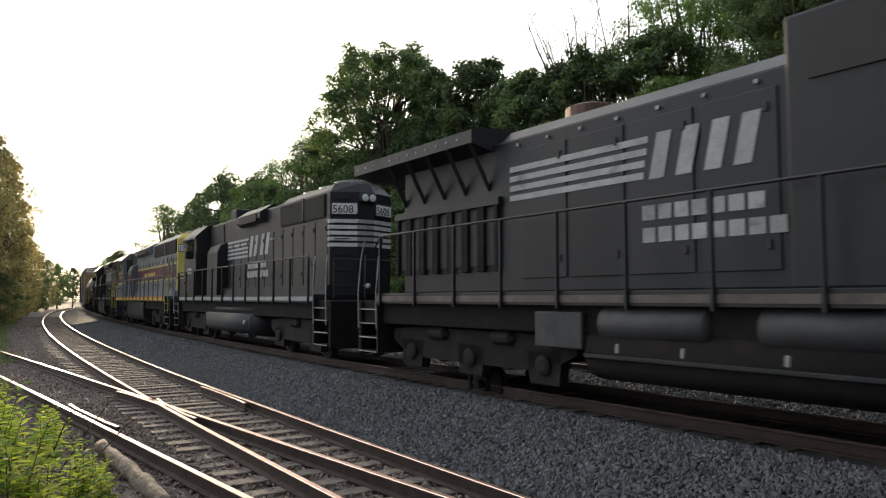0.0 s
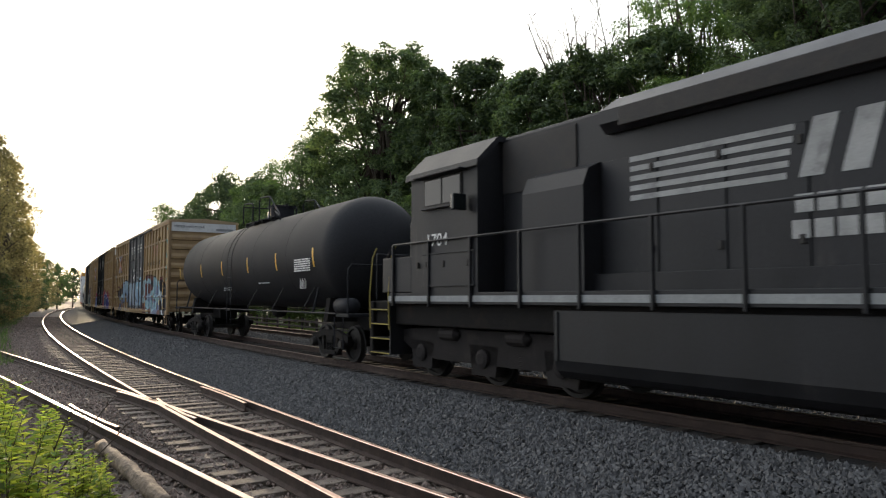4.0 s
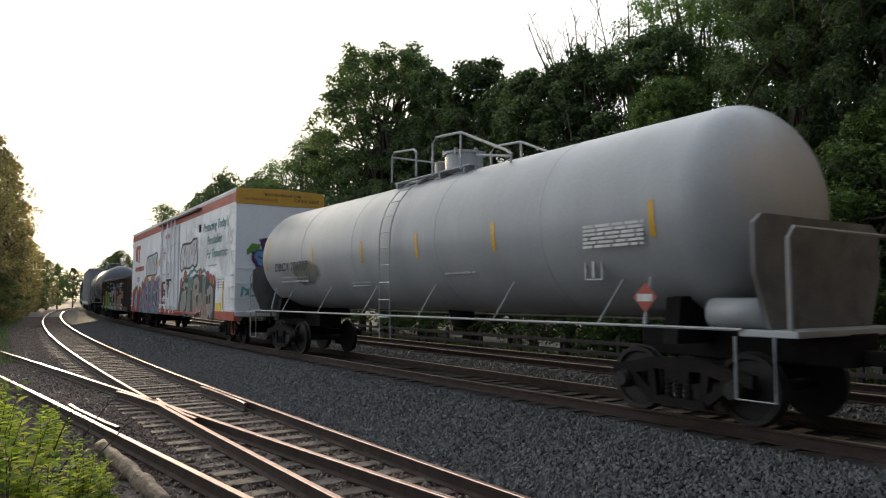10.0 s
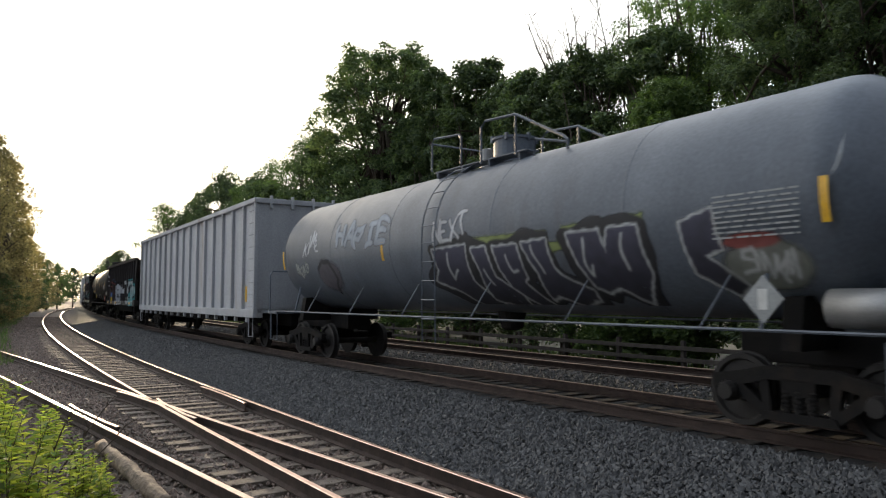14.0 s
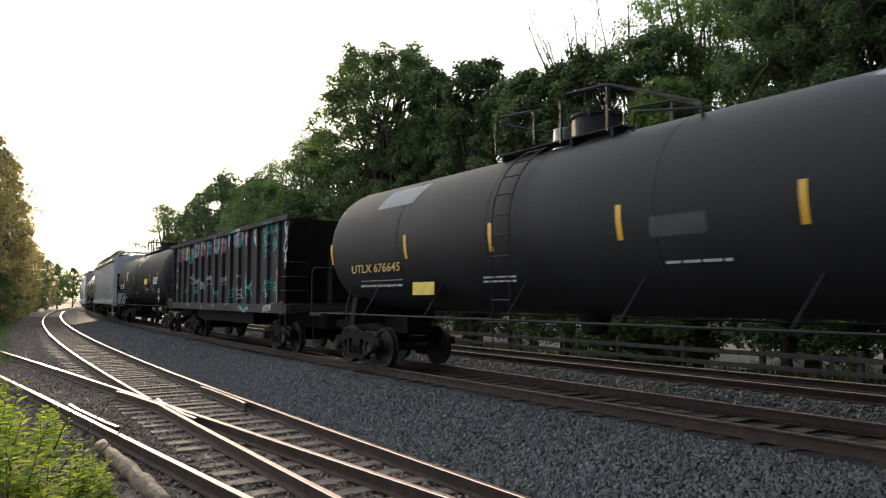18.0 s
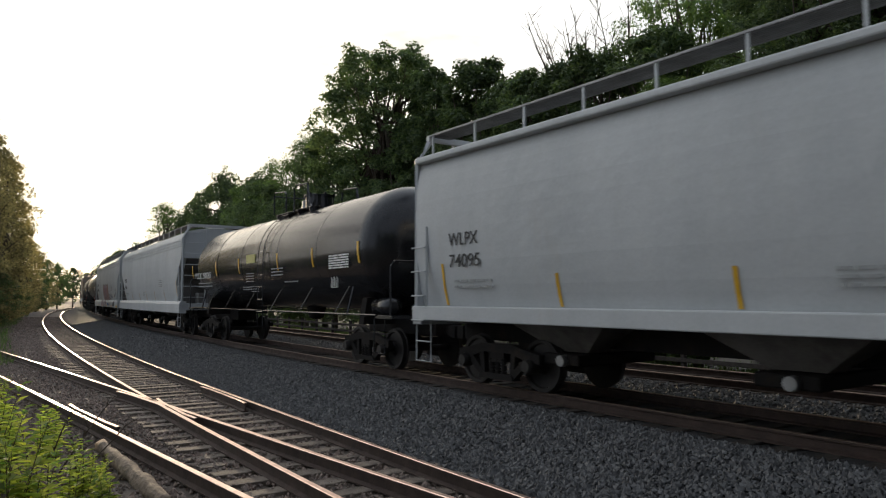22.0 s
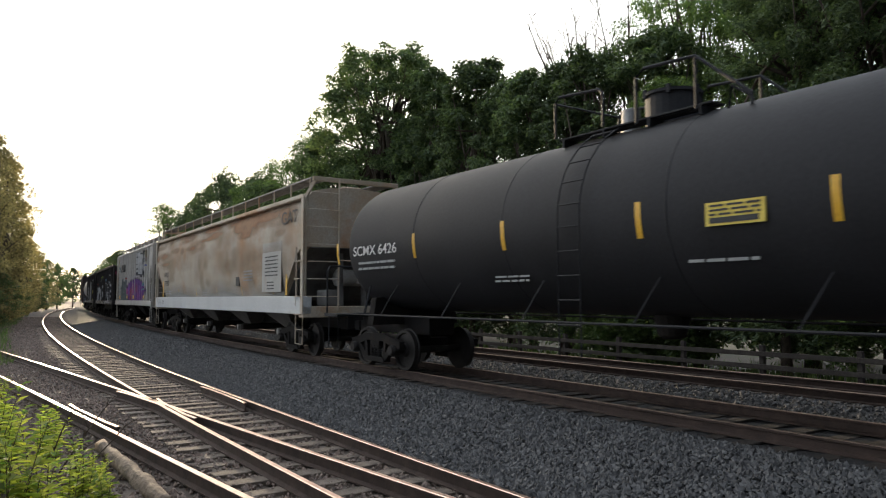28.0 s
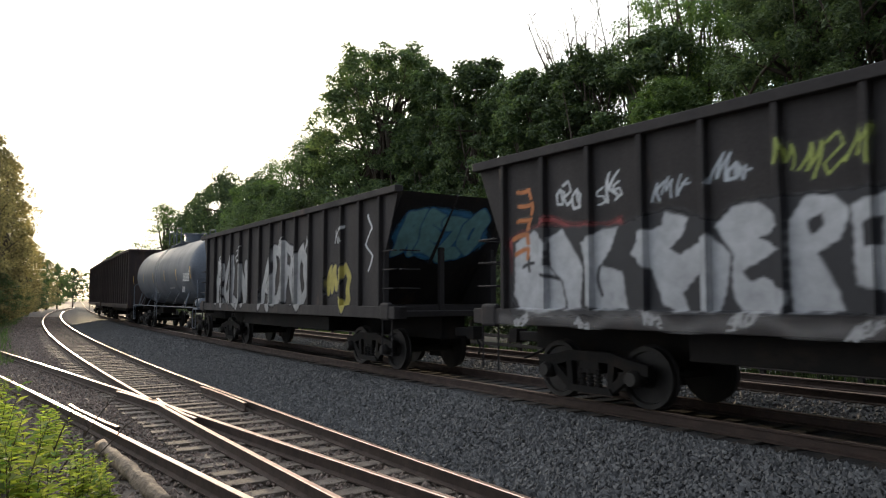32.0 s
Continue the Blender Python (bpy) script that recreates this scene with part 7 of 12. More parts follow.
        e.shape(pts, BLU, (0.16, 0.36, 0.60))
    e.stroke([[(-0.82, 3.0), (-0.7, 2.9), (-0.6, 3.0), (-0.45, 2.9)], [(0.8, 3.0), (0.85, 2.8), (1.0, 2.95)], [(0.5, 3.3), (0.58, 3.1)]], 0.025, PUR)
    e.stroke([[(-1.36, 1.75), (-1.33, 2.05), (-1.1, 1.9), (-1.0, 2.07), (-0.9, 1.85)], [(-1.2, 1.8), (-1.05, 1.9), (-1.1, 1.7), (-0.9, 1.68)]], 0.03, TEAL_)
    e.tag("ROBE", -0.02, 1.6, 0.42, K_, 0.028, 14)
    ob = e.put(v, lambda X, Z: np.full(X.shape, 0.0))
    ob.matrix_local = pose(h + 0.036, 0, 0, 0, 0, 90)


reefer()


# ---------------------------------------------------------------- tank cars
def tank_car(front, rear, label, paint, mark="", R=1.5, zc=2.83, plat=(-1.5, 2.6), tapes=(), ink=white_ink, placard=False, dome=0.6, trim=None, printed=True, field=(-7.1, -5.2, 2.3, 2.55), data=5.45):
    v, L = vehicle("tank_car", label, "tank car", front, rear, 1.95)
    h = L / 2 - 0.62
    trim = trim or paint
    prof = []
    for i in range(9):
        a = math.radians(90 * i / 8)
        prof.append((-h + 0.95 * (1 - math.cos(a)) ** 0.9, max(0.02, R * math.sin(a))))
    prof = [(x, r) for x, r in prof] + [(-x, r) for x, r in prof[::-1]]
    part("tank", lathe(bmesh.new(), prof, 56, "x", (0, 0, zc)), paint, v, smooth=True)
    # weld seams
    for x in (-h * 0.55, -h * 0.2, h * 0.22, h * 0.58):
        part("weld_seam", lathe(bmesh.new(), [(x - 0.03, R - 0.01), (x - 0.012, R + 0.006), (x + 0.012, R + 0.006), (x + 0.03, R - 0.01)], 56, "x", (0, 0, zc)), paint, v, smooth=True)
    # cradles over the trucks and the stub sills
    tc = L / 2 - 1.95
    for sx in (-1, 1):
        bm = bmesh.new()
        prism(bm, [(-1.2, 1.0), (1.2, 1.0), (1.1, 1.62), (0.9, 1.64), (0.6, zc - R - 0.02 + 0.15), (0, zc - R + 0.02), (-0.6, zc - R + 0.13), (-0.9, 1.64), (-1.1, 1.62)], sx * tc - 0.12, sx * tc + 0.12)
        part("cradle", bm, under_black, v)
        part("stub_sill", bbox(min(sx * (tc - 1.2), sx * L / 2), max(sx * (tc - 1.2), sx * L / 2), -0.35, 0.35, 0.78, 1.18, 0.02), under_black, v)
        part("end_platform", bbox(min(sx * (L / 2 - 0.75), sx * (L / 2 - 0.02)), max(sx * (L / 2 - 0.75), sx * (L / 2 - 0.02)), -1.45, 1.45, 1.16, 1.24, 0.01), trim, v)
        bm = bmesh.new()
        x = sx * (L / 2 - 0.12)
        tube(bm, [(x, -1.42, 1.2), (x, -1.42, 2.3), (x + sx * 0.02, -1.34, 2.42), (x, 1.34, 2.42), (x, 1.42, 2.3), (x, 1.42, 1.2)], 0.024, 6)
        part("end_rail", bm, trim, v)
        part("end_stay", tube(bmesh.new(), [(sx * (tc - 0.2), -1.46, 1.24), (sx * (tc - 0.2), -1.3, 1.9)], 0.03, 6), trim, v)
        bm = bmesh.new()
        stirrup(bm, sx * (L / 2 - 0.55), -1.45, 0.42, 1.16, 0.5)
        part("stirrup", bm, trim, v)
    # long hand rail under the belly with its stays
    for sy in (-1, 1):
        bm = bmesh.new()
        tube(bm, [(-L / 2 + 0.7, sy * 1.46, 1.24), (L / 2 - 0.7, sy * 1.46, 1.24)], 0.022, 6)
        part("running_rail", bm, trim, v)
        for i in range(6):
            x = -h * 0.72 + i * h * 1.44 / 5
            part("stay", tube(bmesh.new(), [(x, sy * 1.46, 1.24), (x + 0.28, sy * 1.2, zc - R * 0.62)], 0.015, 5), trim, v)
    # top platform, dome and hand rails
    p0, p1 = plat
    zt = zc + R
    for sy in (-1, 1):
        for k in range(3):
            y = sy * (0.46 + 0.11 * k)
            part("platform_slat", bbox(p0, p0 + 3.0, y - 0.045, y + 0.045, zt - 0.035, zt - 0.005, 0.006), trim, v)
        for k in range(4):
            part("platform_bracket", bbox(p0 + 0.1 + 0.9 * k, p0 + 0.14 + 0.9 * k, min(sy * 0.4, sy * 0.74), max(sy * 0.4, sy * 0.74), zt - 0.16, zt - 0.035), trim, v)
    pc = p0 + 1.5
    dm = part("dome", lathe(bmesh.new(), [(zt - 0.1, 0.42), (zt + dome * 0.72, 0.42), (zt + dome * 0.72, 0.46), (zt + dome * 0.80, 0.46), (zt + dome * 0.84, 0.3), (zt + dome * 0.86, 0.05)], 24, "z", (pc + 0.3, 0, 0)), trim, v)
    for i in range(6):
        a = i * 1.047
        part("bolt", bbox(pc + 0.3 + 0.44 * math.cos(a) - 0.03, pc + 0.3 + 0.44 * math.cos(a) + 0.03, 0.44 * math.sin(a) - 0.03, 0.44 * math.sin(a) + 0.03, zt + dome * 0.66, zt + dome * 0.88), trim, dm)
    part("valve_box", lathe(bmesh.new(), [(zt - 0.02, 0.16), (zt + dome * 0.62, 0.15), (zt + dome * 0.66, 0.08)], 16, "z", (pc - 0.45, -0.1, 0)), steel_grey, v)
    for sy in (-1, 1):
        bm = bmesh.new()
        y = sy * 0.8
        tube(bm, [(p0, y, zt), (p0, y, zt + 0.62), (p0 + 0.1, y, zt + 0.7), (p0 + 1.0, y, zt + 0.62), (p0 + 1.08, y, zt + 0.54), (p0 + 1.08, y, zt)], 0.024, 6)
        tube(bm, [(p0 + 1.75, y, zt - 0.1), (p0 + 1.75, y, zt + 0.62), (p0 + 1.9, y, zt + 0.72), (p0 + 2.8, y, zt + 0.66), (p1 - 0.1, y, zt + 0.02), (p1, y, zt - 0.06), (p1, y, zt - 0.22)], 0.026, 6)
        tube(bm, [(p0 + 2.8, y, zt - 0.1), (p0 + 2.8, y, zt + 0.66)], 0.024, 6)
        tube(bm, [(p0 + 3.3, y, zt - 0.2), (p0 + 3.35, y, zt + 0.1), (p1, y, zt - 0.1)], 0.026, 6)
        part("hand_rail", bm, trim, v)
    part("cross_rail", tube(bmesh.new(), [(p0, -0.8, zt + 0.6), (p0, 0.8, zt + 0.6)], 0.022, 5), trim, v)
    # side ladder that follows the shell
    lx = p0 + 0.85
    for dx in (0, 0.46):
        pts = [(lx + dx, -(R + 0.1) * math.sin(math.radians(b)), zc + (R + 0.1) * math.cos(math.radians(b))) for b in range(20, 96, 9)]
        pts += [(lx + dx, -1.6, zc - 0.6), (lx + dx, -1.58, 0.75)]
        part("ladder_stile", tube(bmesh.new(), pts, 0.013, 5), trim, v)
    rung = link_mesh("rung", tube(bmesh.new(), [(0, 0, 0), (0.46, 0, 0)], 0.014, 5), trim)
    for i in range(5):
        b = math.radians(30 + 13.2 * i)
        shared("rung", rung, v, pose(lx, -(R + 0.1) * math.sin(b), zc + (R + 0.1) * math.cos(b)))
    for i in range(5):
        shared("rung", rung, v, pose(lx, -1.6, zc - 0.14 - i * 0.37))

    def on(z):
        return -math.sqrt(max(0.01, R * R - (z - zc) ** 2)) - 0.004
    # reflective strips, laid on the shell in short lengths
    for x in (-7.9, -4.45, -1.6, 1.33, 4.0, 6.8) if not tapes else tapes:
        bm = bmesh.new()
        for i in range(10 if mark.startswith("DBCX") and x < -7 else 5):
            za, zb = zc - 0.40 + 0.1 * i, zc - 0.30 + 0.1 * i
            q = [bm.verts.new(c) for c in ((x - 0.05, on(za) - 0.004, za), (x + 0.05, on(za) - 0.004, za), (x + 0.05, on(zb) - 0.004, zb), (x - 0.05, on(zb) - 0.004, zb))]
            bm.faces.new(q)
        part("reflector", bm, yellow_tape, v, "yellow reflective strip")
    if mark:
        x0, x1, z0, z1 = field
        write_in(mark, x0, x1, z0, z1, ink, v, min(on(z0), on(z1)) - 0.006)
        fine_print(v, x0 + 0.15, z0 - 0.14, (x1 - x0) * 0.85, 2, grey_ink, on(z0 - 0.2) - 0.01, 0.05, 0.08, 2)
    if printed:
        fine_print(v, data, zc - 0.03, 1.14, 8, white_ink, on(zc - 0.3) - 0.012, 0.038, 0.022, 3, "data_panel")
        fine_print(v, -2.1, zc - 0.75, 0.9, 3, grey_ink, on(zc - 0.9) - 0.04, 0.035, 0.04, 4)
        fine_print(v, 2.0, zc - 0.72, 1.0, 1, grey_ink, on(zc - 0.74) - 0.012, 0.04, 0.05, 5)
        bm = bmesh.new()
        for a, b, c, d in ((h - 2.75, h - 2.4, zc - 0.95, zc - 0.93), (h - 2.75, h - 2.4, zc - 0.65, zc - 0.63), (h - 2.75, h - 2.73, zc - 0.95, zc - 0.63), (h - 2.42, h - 2.4, zc - 0.95, zc - 0.63), (h - 2.6, h - 2.56, zc - 0.92, zc - 0.66)):
            box(bm, a, b, on(zc - 0.8) - 0.02, on(zc - 0.62) + 0.03, c, d)
        part("service_box", bm, white_ink, v)
    if placard:
        x = tc - 0.15
        bm = prism(bmesh.new(), [(x - 0.2, 1.62), (x, 1.42), (x + 0.2, 1.62), (x, 1.82)], -1.5, -1.48, "y")
        pl = part("placard", bm, red_ink, v, "red and white diamond placard")
        part("placard_band", bbox(x - 0.13, x + 0.13, -1.508, -1.5, 1.57, 1.67), white_ink, pl)
    # brake reservoir by the front truck, outlet under the belly
    part("brake_cylinder", lathe(bmesh.new(), [(tc + 0.55, 0.05), (tc + 0.6, 0.2), (tc + 1.35, 0.2), (tc + 1.4, 0.05)], 16, "x", (0, -1.05, 1.42)), trim, v, smooth=True)
    part("outlet", lathe(bmesh.new(), [(zc - R - 0.35, 0.12), (zc - R - 0.3, 0.22), (zc - R + 0.05, 0.3)], 16, "z", (pc + 0.2, 0, 0)), under_black, v)
    return v, round_side(R, zc)


tank_car(58.2, 76.0, "plain black tank car with faded white number", tank_black, "", plat=(-1.4, 2.4))
v, dep = tank_car(138.7, 157.0, "dirty white tank car with railed top platform", tank_white, "DBCX 201237", plat=(-1.0, 3.4), ink=black_ink, placard=True, field=(-6.63, -4.3, 2.38, 2.62), tapes=(-7.34, -4.0, -1.2, 1.2, 3.74, 7.18), data=5.9)
for sx in (-1, 1):
    part("head_shield", prism(bmesh.new(), [(-1.2, 1.24), (1.2, 1.24), (1.48, 1.9), (1.48, 2.5), (1.3, 2.62), (-1.3, 2.62), (-1.48, 2.5), (-1.48, 1.9)], min(sx * 8.6, sx * 8.66), max(sx * 8.6, sx * 8.66)), surface("shield_grey", (0.16, 0.16, 0.16), (0.09, 0.09, 0.09), 0.7, scale=1.5, stain=(0.05, 0.045, 0.04)), v, "grimy grey head shield")
g = Sheet(-5.6, -2.5, 1.9, 2.9)
g.tag("HNO", -5.2, 2.1, 0.4, (0.12, 0.12, 0.1), 0.03, 2)
g.blot(-4.6, 2.3, 0.9, 0.3, (0.25, 0.26, 0.2), amount=0.6)
g.put(v, dep)
v, dep = tank_car(197.9, 216.0, "weathered blue-grey tank car with large black lettered graffiti", tank_grey, "", plat=(-1.05, 3.1), printed=False, tapes=(-7.7, -2.0, 7.7))
g = Sheet(-7.8, 7.9, 1.5, 3.9)
g.shape([(-0.18, 2.56), (0.6, 2.71), (3.28, 2.69), (3.34, 2.5), (3.6, 2.48), (3.65, 2.72), (5.23, 2.78), (5.22, 2.62), (3.51, 2.35), (0.08, 2.32)], (0.24, 0.29, 0.10), soft=0.06)
g.stroke([[(-0.02, 2.55), (1.08, 2.59), (1.01, 1.93), (1.35, 1.51), (0.82, 1.37), (0.4, 1.75), (-0.19, 1.96), (0.05, 2.14), (-0.02, 2.55)]], 0.16, K_)
g.stroke([[(1.25, 2.51), (1.68, 2.52), (1.72, 1.99), (2.13, 1.67), (1.93, 1.27), (1.61, 1.5), (1.23, 1.58), (1.36, 2.09), (1.25, 2.51)]], 0.16, K_)
g.stroke([[(1.89, 2.5), (2.53, 2.51), (2.55, 1.97), (2.42, 1.88), (2.68, 1.48), (2.35, 1.46), (2.02, 1.81), (1.93, 2.15), (1.89, 2.5)]], 0.16, K_)
g.stroke([[(2.66, 2.52), (3.25, 2.55), (3.28, 2.09), (3.43, 1.94), (3.87, 1.73), (3.82, 1.59), (3.4, 1.48), (3.01, 1.65), (2.8, 1.58), (2.87, 2.03), (2.66, 2.52)]], 0.16, K_)
g.stroke([[(3.74, 2.6), (4.39, 2.6), (4.47, 2.28), (4.58, 2.61), (5.1, 2.62), (5.16, 1.94), (4.8, 1.53), (4.45, 1.77), (4.19, 1.7), (3.99, 1.78), (3.84, 2.19), (3.74, 2.6)]], 0.16, K_)
g.shape([(-0.02, 2.55), (1.08, 2.59), (1.01, 1.93), (1.35, 1.51), (0.82, 1.37), (0.4, 1.75), (-0.19, 1.96), (0.05, 2.14)], (0.06, 0.06, 0.10), (0.035, 0.035, 0.045), line=(0.55, 0.57, 0.58), edge=0.035)
g.shape([(1.25, 2.51), (1.68, 2.52), (1.72, 1.99), (2.13, 1.67), (1.93, 1.27), (1.61, 1.5), (1.23, 1.58), (1.36, 2.09)], (0.06, 0.06, 0.10), (0.035, 0.035, 0.045), line=(0.55, 0.57, 0.58), edge=0.035)
g.shape([(1.89, 2.5), (2.53, 2.51), (2.55, 1.97), (2.42, 1.88), (2.68, 1.48), (2.35, 1.46), (2.02, 1.81), (1.93, 2.15)], (0.06, 0.06, 0.10), (0.035, 0.035, 0.045), line=(0.55, 0.57, 0.58), edge=0.035)
g.shape([(2.66, 2.52), (3.25, 2.55), (3.28, 2.09), (3.43, 1.94), (3.87, 1.73), (3.82, 1.59), (3.4, 1.48), (3.01, 1.65), (2.8, 1.58), (2.87, 2.03)], (0.06, 0.06, 0.10), (0.035, 0.035, 0.045), line=(0.55, 0.57, 0.58), edge=0.035)
g.shape([(3.74, 2.6), (4.39, 2.6), (4.47, 2.28), (4.58, 2.61), (5.1, 2.62), (5.16, 1.94), (4.8, 1.53), (4.45, 1.77), (4.19, 1.7), (3.99, 1.78), (3.84, 2.19)], (0.06, 0.06, 0.10), (0.035, 0.035, 0.045), line=(0.55, 0.57, 0.58), edge=0.035)
g.stroke([[(0.41, 2.48), (0.47, 2.03), (0.66, 2.12)], [(1.41, 2.09), (1.56, 1.84)], [(2.18, 2.37), (2.22, 2.06), (2.36, 2.09)], [(2.95, 2.39), (2.98, 1.96)], [(4.05, 2.51), (4.1, 1.98), (4.21, 2.11)], [(4.78, 2.5), (4.82, 2.02)]], 0.02, (0.55, 0.57, 0.58))
g.shape([(5.81, 2.58), (6.29, 2.72), (6.35, 2.22), (6.11, 2.15), (6.54, 1.76), (6.32, 1.65), (5.88, 1.94)], (0.06, 0.06, 0.10), (0.035, 0.035, 0.045), line=(0.55, 0.57, 0.58), edge=0.035)
g.blot(6.9, 2.0, 0.55, 0.28, (0.24, 0.25, 0.22), amount=0.9)
g.blot(6.75, 2.3, 0.35, 0.1, (0.34, 0.09, 0.08), amount=0.9)
g.tag("RASE", 6.5, 1.9, 0.28, (0.55, 0.56, 0.56), 0.022, 12)
g.tag("XO", 7.75, 2.9, 0.4, (0.3, 0.33, 0.36), 0.02, 13)
g.word("HAPIE", -4.3, 2.85, 2.5, 0.5, 0.05, (0.36, 0.40, 0.45), None, (0.25, 0.28, 0.33), None, 42, 0.1, 0.03)
g.tag("DENO", -6.3, 2.8, 0.36, (0.55, 0.57, 0.6), 0.04, 2)
g.tag("PILB", -6.8, 2.3, 0.3, (0.4, 0.42, 0.4), 0.03, 3)
g.blot(-4.9, 2.2, 0.6, 0.4, (0.14, 0.13, 0.15), amount=0.8)
g.stroke([[(-5.4, 2.3), (-5.2, 2.6), (-4.8, 2.55), (-4.5, 2.1), (-4.8, 1.85)]], 0.05, K_)
g.word("NEXT", 0.0, 2.75, 1.2, 0.4, 0.03, (0.55, 0.56, 0.58), None, (0.3, 0.3, 0.32), None, 44, 0.1, 0.01)
g.put(v, dep)
fine_print(v, 6.32, 2.86, 1.1, 9, grey_ink, -1.5, 0.022, 0.042, 71, "data_panel")
pl = part("placard", prism(bmesh.new(), [(6.71, 1.6), (6.96, 1.32), (7.21, 1.6), (6.96, 1.88)], -1.5, -1.48, "y"), grey_ink, v, "worn grey diamond placard")
part("placard_band", bbox(6.9, 7.02, -1.508, -1.5, 1.48, 1.72), white_ink, pl)
part("air_tank", lathe(bmesh.new(), [(7.55, 0.05), (7.6, 0.22), (8.6, 0.22), (8.65, 0.05)], 18, "x", (0, -1.2, 1.5)), steel_grey, v, "silver air tank", smooth=True)
v, dep = tank_car(254.9, 273.6, "black tank car with yellow lettering and grey patch", tank_black, "UTLX 676645", plat=(-2.27, 2.25), ink=gold_ink, placard=True, field=(-6.93, -4.75, 2.19, 2.38))
part("yellow_notice", bbox(-4.3, -3.5, -1.40, -1.392, 1.68, 1.94), yellow_ink, v)
g = Sheet(-6.6, 8.5, 2.3, 4.3)
for r in range(18):
    g.lay(((g.Z > 3.62) & (g.Z < 4.05) & (g.X > -6.0 + 0.25 * (g.Z - 3.62)) & (g.X < -4.5 + 0.5 * (g.Z - 3.62))) * 0.2, (0.24, 0.25, 0.26))
g.lay(((g.Z > 2.43) & (g.Z < 2.70 + 0.02 * np.sin(g.X * 30)) & (g.X > 1.87) & (g.X < 2.75)) * 0.5, (0.15, 0.15, 0.17))
for bx, rx in ((5.2, 0.8), (6.6, 0.9), (7.6, 0.6)):
    g.blot(bx, 4.15, rx, 0.12, (0.30, 0.31, 0.32), amount=0.85)
g.put(v, dep, "faded grey paint patches")
v, dep = tank_car(290.7, 309.3, "black tank car with white marks and faint graffiti", tank_black, "TILX 192999", plat=(-0.8, 3.2), placard=True, field=(-7.22, -5.34, 2.23, 2.52), tapes=(-7.9, -5.24, -1.2, 4.3, 6.75))
g = Sheet(-6.3, 5.0, 1.9, 3.6)
g.word("SMK", -4.5, 2.65, 1.0, 0.5, 0.05, (0.5, 0.5, 0.52), None, (0.2, 0.2, 0.2), None, 5, 0.1, 0.02)
g.tag("EMOKS", -4.6, 1.95, 0.3, (0.16, 0.16, 0.17), 0.05, 6)
g.tag("SHOE", 1.3, 1.95, 0.5, (0.2, 0.2, 0.22), 0.04, 7)
g.tag("FUEL", 3.8, 1.85, 0.45, (0.18, 0.18, 0.2), 0.04, 8)
g.put(v, dep)
part("yellow_notice", bbox(2.79, 3.7, -1.512, -1.496, 2.36, 2.66), yellow_ink, v)
v, dep = tank_car(329.7, 347.0, "glossy black tank car with yellow notice", surface("tank_gloss", (0.014, 0.0145, 0.017), (0.02, 0.021, 0.024), 0.2, spec=0.5, scale=0.7, fine=20, bump=0.02, stain=(0.05, 0.05, 0.05), stain_amt=0.1, streak=True), "TCLX 290245", plat=(-0.45, 2.69), field=(-7.55, -5.27, 2.37, 2.6), tapes=(-7.95, -4.6, -1.87, 1.79, 4.4, 7.1))
part("yellow_notice", bbox(-1.0, -0.15, -1.522, -1.49, 2.74, 3.01), surface("notice_pale", (0.62, 0.58, 0.22), (0.55, 0.5, 0.18), 0.6, bump=0), v)
fine_print(v, -1.1, 2.42, 0.75, 4, grey_ink, -1.47, 0.024, 0.06, 21)
fine_print(v, -1.05, 2.0, 0.7, 3, grey_ink, -1.3, 0.022, 0.055, 22)
fine_print(v, 1.35, 2.5, 0.95, 3, grey_ink, -1.5, 0.035, 0.06, 23)
tank_car(387.6, 404.9, "blue-black tank car with white owner's mark", surface("tank_blueblack", (0.028, 0.033, 0.042), (0.022, 0.025, 0.032), 0.45, scale=0.7, stain=(0.05, 0.05, 0.055), streak=True), "GATX", plat=(-1.4, 2.3), placard=True)
v, dep = tank_car(405.9, 423.4, "clean black tank car with yellow strips and diamond placard", tank_black, "SCMX 6426", plat=(-1.0, 2.64), placard=True, field=(-7.06, -5.12, 2.58, 2.80))
nt = part("yellow_notice", bbox(2.40, 3.20, -1.512, -1.496, 2.5, 2.79), yellow_ink, v)
fine_print(v, 2.46, 2.76, 0.68, 3, black_ink, -1.513, 0.025, 0.03, 5)
part("number_bar", bbox(2.46, 3.12, -1.517, -1.511, 2.53, 2.60), black_ink, nt)
tank_car(495.4, 511.5, "dusty grey tank car with pale top", tank_grey, "", plat=(-1.2, 1.6))


# ---------------------------------------------------------------- open cars
def open_shell(bm, prof_xz, y, t):
    """A side sheet of thickness t at y."""
    prism(bm, prof_xz, y, y - math.copysign(t, y), "y")


